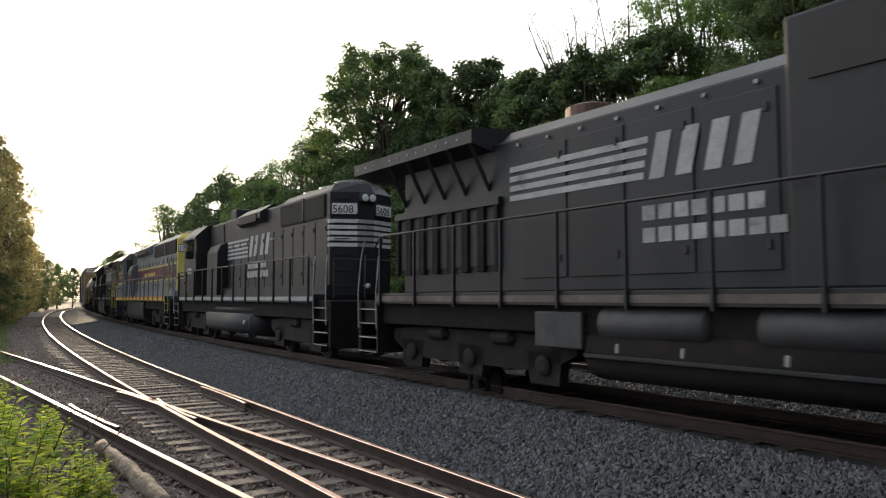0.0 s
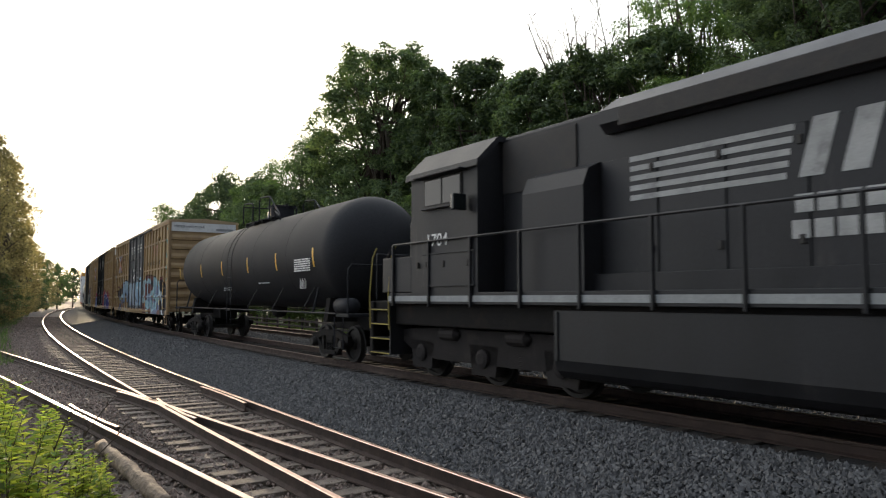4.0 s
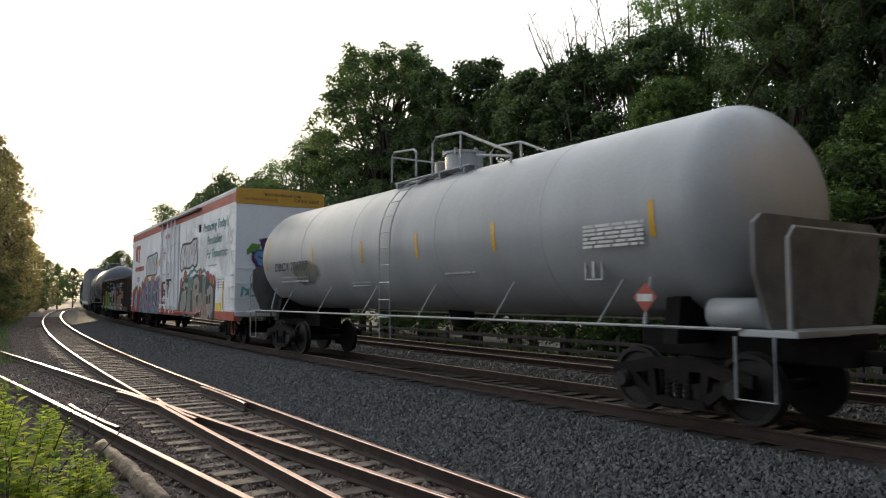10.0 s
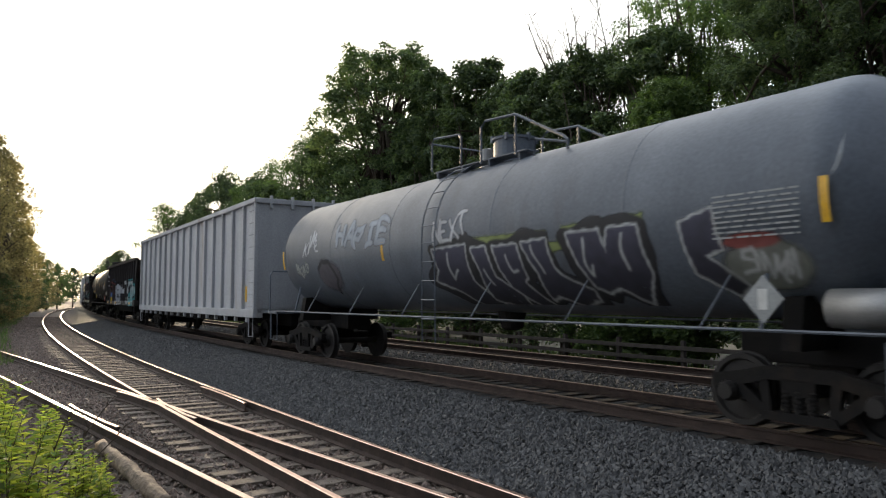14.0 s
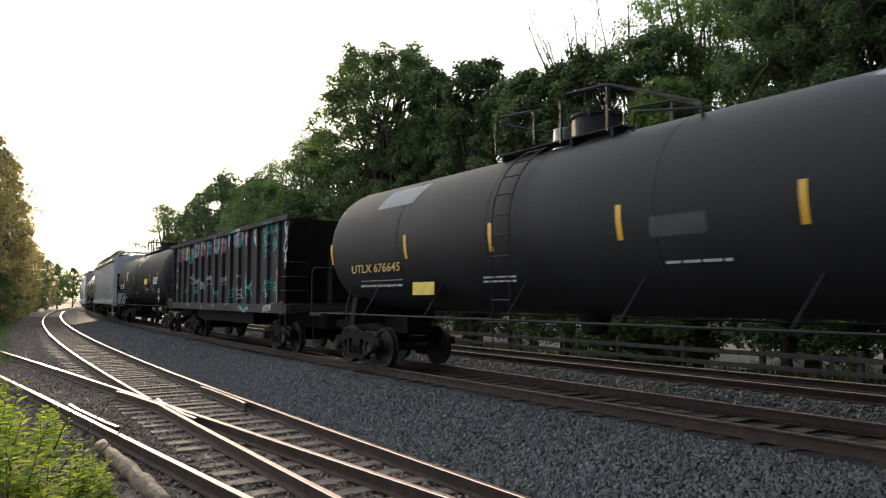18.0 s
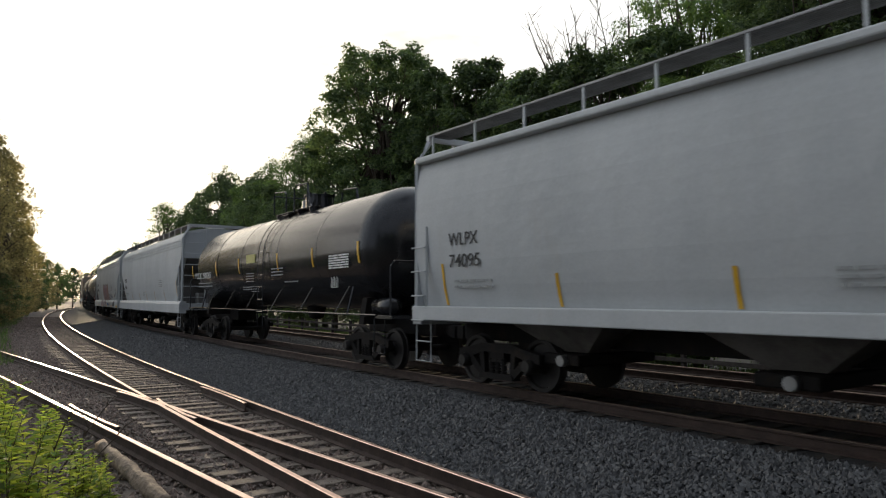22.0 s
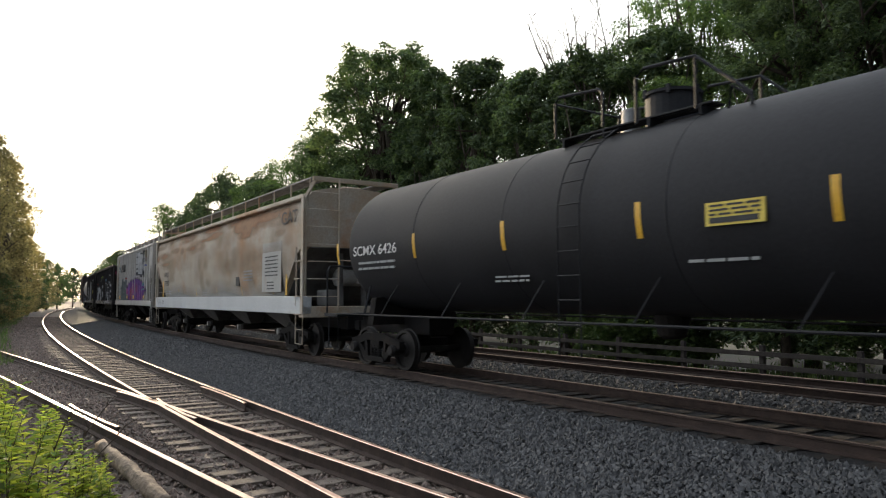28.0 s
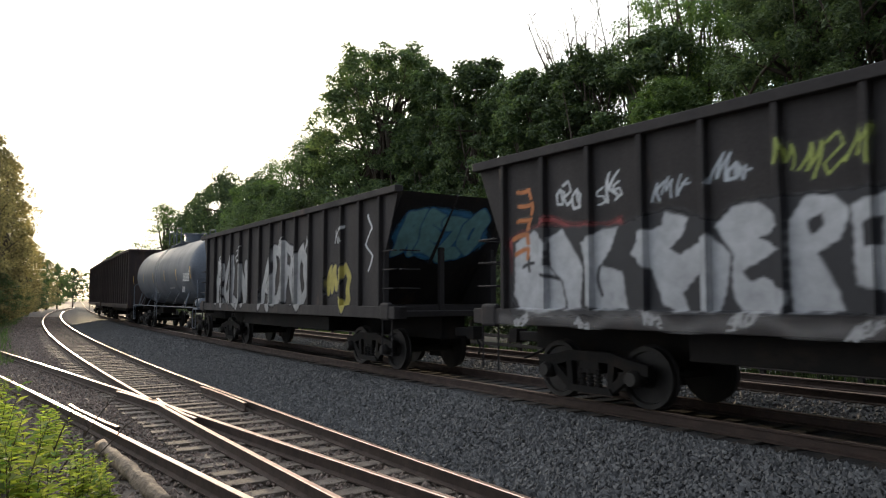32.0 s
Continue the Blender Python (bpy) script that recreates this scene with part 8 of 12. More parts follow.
def ribbed_gondola(front, rear, label, paint, top, low, post_n, name="gondola", sill=0.0, ends="flat", post_w=0.09, ladder=False, chord=0.14):
    v, L = vehicle(name, label, "gondola car", front, rear, 2.2)
    h = L / 2
    hb = h - (0.7 if ends == "slope" else 0.0)
    for sy in (-1, 1):
        bm = bmesh.new()
        prof = [(-hb, low), (hb, low), (hb, top - 1.6), (h, top), (-h, top), (-hb, top - 1.6)] if ends == "slope" else [(-h, low), (h, low), (h, top), (-h, top)]
        open_shell(bm, prof, sy * 1.5, 0.03)
        part("side_sheet", bm, paint, v)
        part("top_chord", bbox(-h - 0.02, h + 0.02, min(sy * 1.42, sy * 1.62), max(sy * 1.42, sy * 1.62), top - chord, top + 0.01, 0.015), paint, v)
        part("side_sill", bbox(-h, h, min(sy * 1.3, sy * 1.61), max(sy * 1.3, sy * 1.61), low - 0.24, low + 0.02, 0.015), paint, v)
    posts = [-(hb - 0.06) + i * 2 * (hb - 0.06) / (post_n - 1) for i in range(post_n)]
    pm = link_mesh("side_post", bbox(-post_w / 2, post_w / 2, -1.6, -1.49, low, top - chord + 0.01, 0.015), paint)
    for x in posts:
        shared("side_post", pm, v, pose(x, 0, 0))
        shared("side_post", pm, v, pose(x, 0, 0, 0, 0, 180))
    part("floor", bbox(-hb, hb, -1.46, 1.46, low - 0.1, low + 0.05), paint, v)
    part("centre_sill", bbox(-h + 0.2, h - 0.2, -0.3, 0.3, 0.72, low - 0.1), under_black, v)
    part("brake_rigging", bbox(-hb * 0.5, hb * 0.5, -1.2, 1.2, 0.78, low - 0.26, 0.02), under_black, v)
    for sx in (-1, 1):
        bm = bmesh.new()
        if ends == "slope":
            prism(bm, [(sx * h, top - 0.1), (sx * (h - 0.04), top - 0.1), (sx * (h - 2.1), low + 0.05), (sx * (h - 2.04), low + 0.05)], -1.47, 1.47, "y")
            part("end_sheet", bm, paint, v)
            for yy in (-1.44, 0, 1.44):
                part("end_brace", tube(bmesh.new(), [(sx * (h - 0.02), yy, top - 0.1), (sx * (h - 1.2), yy, low + 1.0)], 0.05, 4), paint, v)
                part("end_post", bbox(sx * (h - 0.7) - 0.06, sx * (h - 0.7) + 0.06, yy - 0.06, yy + 0.06, low - 0.1, low + 1.35, 0.01), paint, v)
            part("end_deck", bbox(min(sx * (h - 1.9), sx * h), max(sx * (h - 1.9), sx * h), -1.5, 1.5, low - 0.2, low - 0.08, 0.01), paint, v)
            bm = bmesh.new()
            end_ladder(bm, sx * (h - 0.05), (-1.45, -1.0), low, low + 1.2, 4, sx)
            ladder_bars(bm, (sx * (h - 0.6), sx * (h - 0.1)), -1.5, low, low + 1.2, 4)
            part("ladder", bm, paint, v)
            part("jacking_pad", bbox(sx * (h - 0.42) - 0.2, sx * (h - 0.42) + 0.2, -1.63, -1.5, low - 0.28, low + 0.1, 0.05), paint, v)
        else:
            box(bm, min(sx * h, sx * (h - 0.05)), max(sx * h, sx * (h - 0.05)), -1.5, 1.5, low, top - 0.02)
            part("end_sheet", bm, paint, v)
            n = int((top - low) / 0.45)
            for i in range(1, n):
                if not ladder:
                    part("end_rib", bbox(min(sx * h, sx * (h + 0.07)), max(sx * h, sx * (h + 0.07)), -1.45, 1.45, low + i * 0.45 - 0.05, low + i * 0.45 + 0.05, 0.015), paint, v)
            part("end_chord", bbox(min(sx * h, sx * (h + 0.08)), max(sx * h, sx * (h + 0.08)), -1.55, 1.55, top - 0.16, top, 0.015), paint, v)
            bm = bmesh.new()
            if ladder:
                ladder_bars(bm, (sx * (h - 0.45), sx * (h - 0.1)), -1.56, low + 0.1, top - 0.4, 9)
                for i in range(4):
                    part("lid_hook", bbox(sx * (h + 0.05) - 0.05, sx * (h + 0.05) + 0.05, -1.1 + 0.7 * i - 0.04, -1.1 + 0.7 * i + 0.04, top - 0.3, top + 0.09, 0.01), paint, v)
            else:
                ladder_bars(bm, (sx * (h - 0.55), sx * (h - 0.12)), -1.55, low + 0.1, low + 1.4, 4)
            part("ladder", bm, paint, v)
        bm = bmesh.new()
        stirrup(bm, sx * (h - 0.4), -1.55, 0.42, low - 0.1)
        part("stirrup", bm, paint, v)
    fn = ribbed(1.5, 1.6, posts, post_w / 2)

    def depth(X, Z):
        return np.where(Z > top - chord, -1.628, np.where(Z < low + 0.02, -1.618, fn(X, Z)))
    return v, depth, posts


v, dep, ps = ribbed_gondola(180.88, 197.14, "dark brown steel gondola covered in large colourful graffiti", gon_brown, 2.97, 1.05, 17)
write("MWCX", -7.35, 2.55, 0.27, white_ink, v, -1.51, 0.85)
g = Sheet(-8.0, 8.0, 0.83, 2.85)
g.shape([(-7.89, 1.73), (-7.4, 2.15), (-6.91, 1.72), (-6.44, 0.99), (-7.87, 0.87)], (0.20, 0.32, 0.30))
g.stroke([[(-7.8, 2.02), (-7.53, 0.95), (-7.05, 0.97), (-6.97, 1.73), (-7.49, 1.87)], [(-7.91, 2.16), (-7.41, 2.43), (-6.92, 2.27)]], 0.02, (0.5, 0.52, 0.5))
g.blot(-7.13, 1.59, 0.13, 0.13, YELO_, amount=0.9, soft=0.25)
g.shape([(-3.18, 2.04), (-2.47, 2.24), (-2.09, 2.02), (-2.28, 1.27), (-2.97, 1.26)], TEAL_, soft=0.2)
g.shape([(-5.33, 2.2), (-4.58, 2.18), (-4.77, 1.27), (-4.09, 1.4), (-3.99, 0.93), (-5.44, 0.85)], LIME_, (0.32, 0.40, 0.05), line=K_, edge=0.04)
g.shape([(-4.19, 2.07), (-3.6, 2.15), (-3.46, 1.42), (-2.99, 2.04), (-2.71, 2.12), (-2.83, 0.93), (-3.33, 0.89), (-3.81, 1.1), (-4.18, 0.85)], LIME_, (0.32, 0.40, 0.05), line=K_, edge=0.04)
g.shape([(-2.97, 1.9), (-1.48, 1.96), (-1.41, 1.74), (-1.98, 1.68), (-2.09, 0.94), (-2.59, 0.79), (-2.47, 1.64), (-2.91, 1.61)], LIME_, (0.32, 0.40, 0.05), line=K_, edge=0.04)
g.shape([(-2.24, 1.7), (-1.91, 2.12), (-1.28, 2.16), (-1.14, 1.79), (-1.62, 1.29), (-1.25, 1.21), (-1.35, 0.83), (-2.18, 0.79), (-2.09, 1.17), (-1.69, 1.7)], PALE_, CYAN_, line=K_, edge=0.04)
g.shape([(-1.21, 1.27), (-1.08, 2.19), (-0.69, 2.08), (-0.34, 1.31), (-0.18, 2.23), (0.1, 2.14), (-0.08, 0.93), (-0.58, 0.79), (-1.05, 0.98)], PALE_, CYAN_, line=K_, edge=0.04)
g.shape([(0.1, 1.46), (0.35, 2.06), (0.79, 1.87), (0.84, 1.61), (0.45, 1.45), (0.65, 0.97), (0.52, 0.73), (0.09, 0.92)], PALE_, CYAN_, line=K_, edge=0.04)
g.stroke([[(-1.91, 1.91), (-1.46, 1.95)], [(-0.57, 1.69), (-0.43, 1.12)], [(0.36, 1.86), (0.62, 1.77)], [(-2, 1.02), (-1.47, 1.04)]], 0.025, K_)
g.shape([(0.87, 1.12), (1.63, 1.11), (2.44, 0.95), (2.34, 0.68), (1.04, 0.73)], LIME_, (0.35, 0.34, 0.06), soft=0.08)
g.shape([(0.7, 1.28), (0.94, 2.03), (1.21, 2.31), (1.46, 2.09), (1.56, 1.35), (1.45, 1.15), (1.25, 1.6), (1.07, 1), (0.78, 0.99)], SALM_, GREY_, line=K_, edge=0.04)
g.shape([(1.61, 1.35), (1.64, 1.99), (1.97, 2.25), (2.37, 2.06), (2.67, 2.27), (2.69, 1.08), (2.35, 0.87), (1.84, 0.96)], GREY_, (0.24, 0.25, 0.28), line=K_, edge=0.04)
g.shape([(1.71, 1.97), (2.01, 2.18), (2.45, 2.05), (2.46, 1.52), (2.26, 1.33), (1.95, 1.36), (1.74, 1.6)], SALM_, line=K_, edge=0.04)
g.stroke([[(1.91, 1.84), (2.22, 1.87), (2.29, 1.71), (2.01, 1.64)], [(1.74, 1.35), (2.16, 1.25), (2.55, 1.37)], [(2.45, 1.07), (2.64, 1.37)]], 0.03, K_)
g.shape([(2.74, 0.85), (3.15, 1.96), (3.27, 2.38), (3.46, 2.49), (3.85, 2.39), (3.71, 1.4), (3.82, 0.86), (3.51, 0.84), (3.49, 1.24), (3.14, 1.21), (3.02, 0.81)], SALM_, (0.40, 0.26, 0.23), line=K_, edge=0.04)
g.shape([(3.28, 1.6), (3.41, 1.95), (3.5, 1.6)], K_)
g.shape([(3.8, 2.19), (4.43, 2.34), (4.59, 2.22), (4.54, 1.77), (4.21, 1.59), (4.23, 1.14), (4.4, 0.91), (4.11, 0.87), (3.96, 1.12), (3.87, 1.53)], SALM_, GREY_, line=K_, edge=0.04)
g.shape([(4, 1.94), (4.31, 2.04), (4.27, 1.92), (4.07, 1.86)], K_)
g.shape([(4.43, 1.66), (4.56, 1.91), (4.97, 1.96), (5.21, 2.13), (5.59, 2.16), (5.58, 1.94), (5.37, 1.89), (5.33, 1.54), (5.56, 1.43), (5.53, 0.88), (4.57, 0.92), (4.31, 1.15)], PALE_, line=K_, edge=0.04)
g.shape([(4.53, 1.85), (4.98, 1.89), (5.21, 2.06), (5.25, 1.82), (4.86, 1.76), (4.84, 1.59), (5.34, 1.63), (5.23, 1.2), (4.99, 0.89), (4.76, 0.93), (4.95, 1.36), (4.49, 1.46)], (0.035, 0.04, 0.05))
g.shape([(4.99, 1.96), (5.24, 2.12), (5.54, 2.15), (5.54, 2.05), (5.29, 1.99), (5.24, 1.66), (5.08, 1.63)], (0.42, 0.24, 0.07))
g.stroke([[(4.82, 1.12), (4.88, 0.94)], [(4.96, 1.18), (4.95, 0.89), (5.06, 0.95)], [(5.12, 1.19), (5.17, 0.9)]], 0.03, W_)
g.stroke([[(-4.2, 2.67), (-3.85, 2.68), (-3.96, 2.48), (-4.2, 2.31), (-3.78, 2.29)], [(-3.64, 2.65), (-3.69, 2.3), (-3.38, 2.36)], [(-3.69, 2.49), (-3.42, 2.52)]], 0.03, W_)
g.stroke([[(-2.18, 2.66), (-1.9, 2.67), (-2, 2.49), (-2.18, 2.34), (-1.85, 2.32)], [(-1.74, 2.64), (-1.78, 2.33), (-1.53, 2.38)], [(-1.78, 2.5), (-1.57, 2.53)]], 0.03, W_)
g.stroke([[(-1.21, 2.65), (-0.96, 2.66), (-1.04, 2.49), (-1.21, 2.34), (-0.91, 2.33)], [(-0.82, 2.63), (-0.85, 2.34), (-0.63, 2.39)], [(-0.85, 2.49), (-0.66, 2.52)]], 0.03, W_)
g.stroke([[(-0.12, 2.62), (0.1, 2.63), (0.02, 2.47), (-0.12, 2.34), (0.13, 2.33)], [(0.22, 2.61), (0.19, 2.33), (0.38, 2.38)], [(0.19, 2.48), (0.36, 2.51)]], 0.03, W_)
g.stroke([[(3.89, 2.44), (3.94, 2.59), (4.01, 2.45), (4.09, 2.6), (4.11, 2.4)], [(4.18, 2.59), (4.18, 2.4)], [(4.3, 2.58), (4.19, 2.49), (4.31, 2.38)]], 0.028, W_)
g.stroke([[(4.72, 2.47), (4.77, 2.6), (4.82, 2.47), (4.89, 2.61), (4.9, 2.43)], [(4.97, 2.61), (4.96, 2.42)], [(5.07, 2.6), (4.97, 2.51), (5.07, 2.41)]], 0.028, W_)
g.stroke([[(5.42, 2.52), (5.47, 2.64), (5.52, 2.52), (5.57, 2.65), (5.58, 2.48)], [(5.64, 2.65), (5.63, 2.48)], [(5.73, 2.64), (5.64, 2.56), (5.73, 2.47)]], 0.028, W_)
g.blot(1.07, 2.32, 0.3, 0.14, (0.5, 0.5, 0.5), amount=0.6, soft=0.8)
g.blot(2.08, 2.47, 0.2, 0.2, (0.5, 0.5, 0.5), amount=0.5, soft=0.8)
g.blot(2.94, 2.4, 0.25, 0.3, (0.45, 0.45, 0.45), amount=0.5, soft=0.8)
g.put(v, dep)
for x in (-6.9, 0.3, 2.6, 5.0):
    part("reflector", bbox(x, x + 0.5, -1.612, -1.605, 1.15, 1.27), yellow_tape, v, "yellow reflective strip")

v, dep, ps = ribbed_gondola(216.8, 236.9, "tall pale grey ribbed open-top chip car", chip_grey, 4.75, 1.25, 17, "chip_car", ladder=True, post_w=0.12)
for i in range(16):
    x = ps[i] + 0.5
    part("drain_lip", bbox(x, x + 0.12, -1.6, -1.5, 0.86, 1.02, 0.01), chip_grey, v)
part("reflector", bbox(8.9, 9.05, -1.515, -1.5, 1.5, 2.0), yellow_tape, v)

v, dep, ps = ribbed_gondola(238.9, 253.78, "black steel open hopper with big white graffiti", hop_black, 3.95, 1.42, 15, "open_hopper", ends="slope")
g = Sheet(-6.7, 7.2, 1.16, 3.7)
g.shape([(-2.57, 2.37), (-1.48, 2.67), (-0.7, 2.68), (0.46, 2.57), (0.75, 2.68), (1.28, 2.59), (1.74, 2.19), (1.48, 1.42), (0.42, 1.3), (-2.4, 1.21), (-2.58, 1.85)], (0.05, 0.045, 0.05), soft=0.3)
g.shape([(-2.35, 2.38), (-1.54, 2.56), (-1.49, 2.11), (-1.73, 2.07), (-1.8, 1.56), (-1.52, 1.6), (-1.55, 1.34), (-2.4, 1.34), (-2.37, 1.66), (-2.04, 1.76), (-2.06, 1.93), (-2.36, 1.95)], HI_, LO_, line=K_, edge=0.04)
g.shape([(-1.4, 2.37), (-1.2, 2.53), (-0.81, 2.56), (-0.56, 2.44), (-0.51, 2.18), (-0.64, 2.04), (-0.4, 1.89), (-0.46, 1.49), (-0.55, 1.38), (-1.38, 1.38), (-1.37, 1.83), (-1.19, 1.92), (-1.39, 2.07)], HI_, LO_, line=K_, edge=0.04)
g.stroke([[(-0.91, 2.14), (-0.76, 2.09), (-0.46, 2.17)], [(-1.52, 1.9), (-1.19, 1.95), (-1.05, 1.86), (-0.83, 1.81), (-0.83, 1.7), (-0.98, 1.66), (-1.12, 1.77)]], 0.035, K_)
g.shape([(-0.44, 2.24), (-0.22, 2.44), (0.16, 2.48), (0.38, 2.34), (0.41, 1.93), (0.44, 1.4), (-0.22, 1.37), (-0.28, 1.67), (-0.49, 1.96)], HI_, LO_, line=K_, edge=0.04)
g.shape([(-0.48, 1.99), (-0.33, 1.87), (-0.08, 2.19), (-0.01, 2.07), (-0.14, 1.87), (-0.37, 1.76)], K_)
g.blot(-0.01, 1.7, 0.07, 0.1, K_, amount=0.9, soft=0.25)
g.shape([(0.36, 2.21), (0.46, 2.5), (0.71, 2.58), (0.96, 2.3), (1.21, 2.54), (1.4, 2.36), (1.59, 2.19), (1.39, 1.9), (1.32, 1.4), (0.42, 1.4), (0.42, 1.93)], HI_, LO_, line=K_, edge=0.04)
g.shape([(0.8, 2.1), (1.01, 1.93), (1.32, 2.08), (1.2, 1.78), (1.08, 1.4), (0.89, 1.4), (0.94, 1.66)], K_)
g.shape([(0.44, 1.93), (0.75, 1.66), (0.79, 1.41), (0.64, 1.39), (0.68, 1.6)], K_)
g.shape([(-1.41, 1.27), (-0.46, 1.29), (-0.74, 1.12), (-1.11, 1.11)], LO_)
g.shape([(-0.41, 1.3), (0.34, 1.32), (0.13, 1.17), (-0.18, 1.16)], LO_)
g.shape([(0.49, 1.32), (0.88, 1.33), (0.76, 1.23), (0.6, 1.22)], LO_)
g.shape([(0.92, 1.33), (1.31, 1.34), (1.19, 1.23), (1.04, 1.22)], LO_)
g.shape([(-2.4, 1.3), (-1.53, 1.32), (-1.83, 1.14), (-2.23, 1.13)], LO_)
g.stroke([[(-5.06, 2.83), (-4.98, 2.51), (-4.48, 2.43), (-4.24, 2.67), (-4.55, 2.89), (-4.98, 2.77)], [(-3.78, 2.73), (-3.71, 2.16), (-3.22, 2.09), (-3.28, 2.42)], [(-3.21, 2.59), (-2.69, 2.64), (-2.51, 2.28), (-2.7, 1.94), (-3.09, 2.04), (-3.01, 2.4)]], 0.022, (0.30, 0.06, 0.06))
g.stroke([[(-3.93, 2.64), (-3.7, 2.96), (-3.35, 2.79)], [(-3.08, 2.81), (-2.88, 2.93), (-2.69, 2.73)], [(-3.71, 1.92), (-3.29, 1.96)]], 0.018, (0.10, 0.16, 0.32))
g.blot(-4.48, 2.38, 0.5, 0.4, (0.16, 0.08, 0.07), amount=0.6, soft=0.25)
g.blot(-3.29, 2.32, 0.6, 0.4, (0.16, 0.08, 0.07), amount=0.5, soft=0.25)
g.shape([(-5.4, 1.91), (-5.06, 2.11), (-4.81, 1.9), (-4.84, 1.59), (-5.24, 1.57)], (0.08, 0.26, 0.09))
g.shape([(-4.48, 1.99), (-4.29, 2.03), (-4.29, 1.5), (-4.48, 1.45)], (0.08, 0.26, 0.09))
g.shape([(-4.81, 2.02), (-4.35, 2.03), (-4.38, 1.74), (-4.78, 1.71)], (0.08, 0.16, 0.42))
g.shape([(-4.78, 1.71), (-4.35, 1.74), (-4.39, 1.45), (-4.74, 1.43)], YELO_)
g.shape([(-6.59, 1.93), (-6.18, 2.2), (-5.79, 2.13), (-5.73, 1.49), (-6.08, 1.37), (-6.52, 1.48)], LO_)
g.stroke([[(-6.7, 3.41), (-6.59, 3.06), (-6.28, 3.14), (-6.39, 3.32)], [(-6.74, 2.96), (-6.39, 2.87), (-6.53, 2.6), (-6.24, 2.59)], [(-6.59, 1.93), (-6.52, 1.42)]], 0.02, W_)
g.stroke([[(-6.48, 1.2), (-6.08, 1.24)], [(-5.24, 1.23), (-4.64, 1.3)]], 0.02, W_)
g.shape([(1.9, 2.15), (2.12, 2.33), (2.1, 1.88), (1.9, 1.94)], HI_, line=K_, edge=0.04)
g.word("TCE", 2.9, 1.45, 1.6, 1.05, 0.13, (0.55, 0.57, 0.58), (0.32, 0.33, 0.33), K_, None, 62)
g.word("UNO", 4.6, 1.42, 2.1, 1.1, 0.13, (0.58, 0.60, 0.6), (0.15, 0.42, 0.44), K_, (0.1, 0.4, 0.42), 63)
g.blot(5.2, 2.3, 0.3, 0.6, (0.10, 0.42, 0.44), amount=0.9)
for i in range(6):
    g.stroke([[(6.1, 3.5 - 0.32 * i), (6.5, 3.5 - 0.32 * i), (6.5, 3.32 - 0.32 * i), (6.15, 3.32 - 0.32 * i)]], 0.045, (0.45, 0.15, 0.05), amount=0.9)
g.stroke([[(-6.7, 1.32), (6.7, 1.32)]], 0.06, (0.30, 0.29, 0.28), amount=0.5, soft=0.15)
g.put(v, dep)
part("mark_plate", bbox(-5.75, -5.05, -1.512, -1.5, 2.15, 2.55), white_ink, v)
write("RM", -5.7, 2.2, 0.38, black_ink, v, -1.516)
for x in (-6.6, -4.5, -2.0, 5.2):
    part("reflector", bbox(x, x + 0.5, -1.63, -1.615, 1.26, 1.38), yellow_tape, v, "yellow reflective strip")
e = Sheet(-1.2, 1.2, 2.1, 3.4)
e.word("DOSE", -0.8, 2.5, 1.8, 0.6, 0.09, (0.03, 0.05, 0.13), NAVY_, (0.04, 0.24, 0.28), None, 3, 0, 0.04)
ob = e.put(v, lambda X, Z: (3.95 - 0.1 - Z) * 0.835)
ob.matrix_local = pose(7.46, 0, 0, 0, 0, 90)
part("mark_plate", bbox(7.2, 7.22, -0.75, -0.3, 3.3, 3.46), white_ink, v)

v, dep, ps = ribbed_gondola(274.8, 289.65, "black steel open hopper with rows of teal and white graffiti", hop_black, 3.95, 1.42, 15, "open_hopper", ends="slope")
g = Sheet(-6.7, 7.2, 1.16, 3.9)
g.shape([(-5.97, 3.62), (-5.83, 3.79), (-5.7, 3.71), (-5.52, 3.79), (-5.37, 3.6), (-5.45, 3.33), (-5.62, 3.11), (-5.85, 3.28)], (0.10, 0.38, 0.42), (0.36, 0.06, 0.08))
g.stroke([[(-6.16, 3.58), (-5.53, 3.41), (-5.2, 3.55)]], 0.025, (0.36, 0.06, 0.08))
g.stroke([[(-6.3, 3.33), (-5.88, 3.7), (-5.34, 3.62)]], 0.02, (0.52, 0.50, 0.49))
g.shape([(-4.99, 3.65), (-4.86, 3.82), (-4.72, 3.73), (-4.54, 3.82), (-4.39, 3.63), (-4.47, 3.36), (-4.65, 3.14), (-4.87, 3.31)], YELO_, (0.52, 0.50, 0.49))
g.stroke([[(-5.14, 3.61), (-4.56, 3.44), (-4.26, 3.58)]], 0.025, (0.36, 0.06, 0.08))
g.stroke([[(-5.26, 3.36), (-4.88, 3.72), (-4.38, 3.64)]], 0.02, (0.52, 0.50, 0.49))
g.shape([(-4.09, 3.52), (-3.96, 3.69), (-3.82, 3.6), (-3.64, 3.69), (-3.49, 3.5), (-3.56, 3.23), (-3.75, 3.01), (-3.97, 3.18)], (0.10, 0.38, 0.42), (0.10, 0.38, 0.42))
g.stroke([[(-4.2, 3.46), (-3.67, 3.31), (-3.39, 3.44)]], 0.025, (0.36, 0.06, 0.08))
g.stroke([[(-4.31, 3.23), (-3.96, 3.58), (-3.51, 3.51)]], 0.02, (0.52, 0.50, 0.49))
g.shape([(-3.16, 3.7), (-3.02, 3.87), (-2.89, 3.78), (-2.71, 3.87), (-2.56, 3.68), (-2.63, 3.41), (-2.81, 3.19), (-3.04, 3.36)], (0.10, 0.38, 0.42), (0.52, 0.50, 0.49))
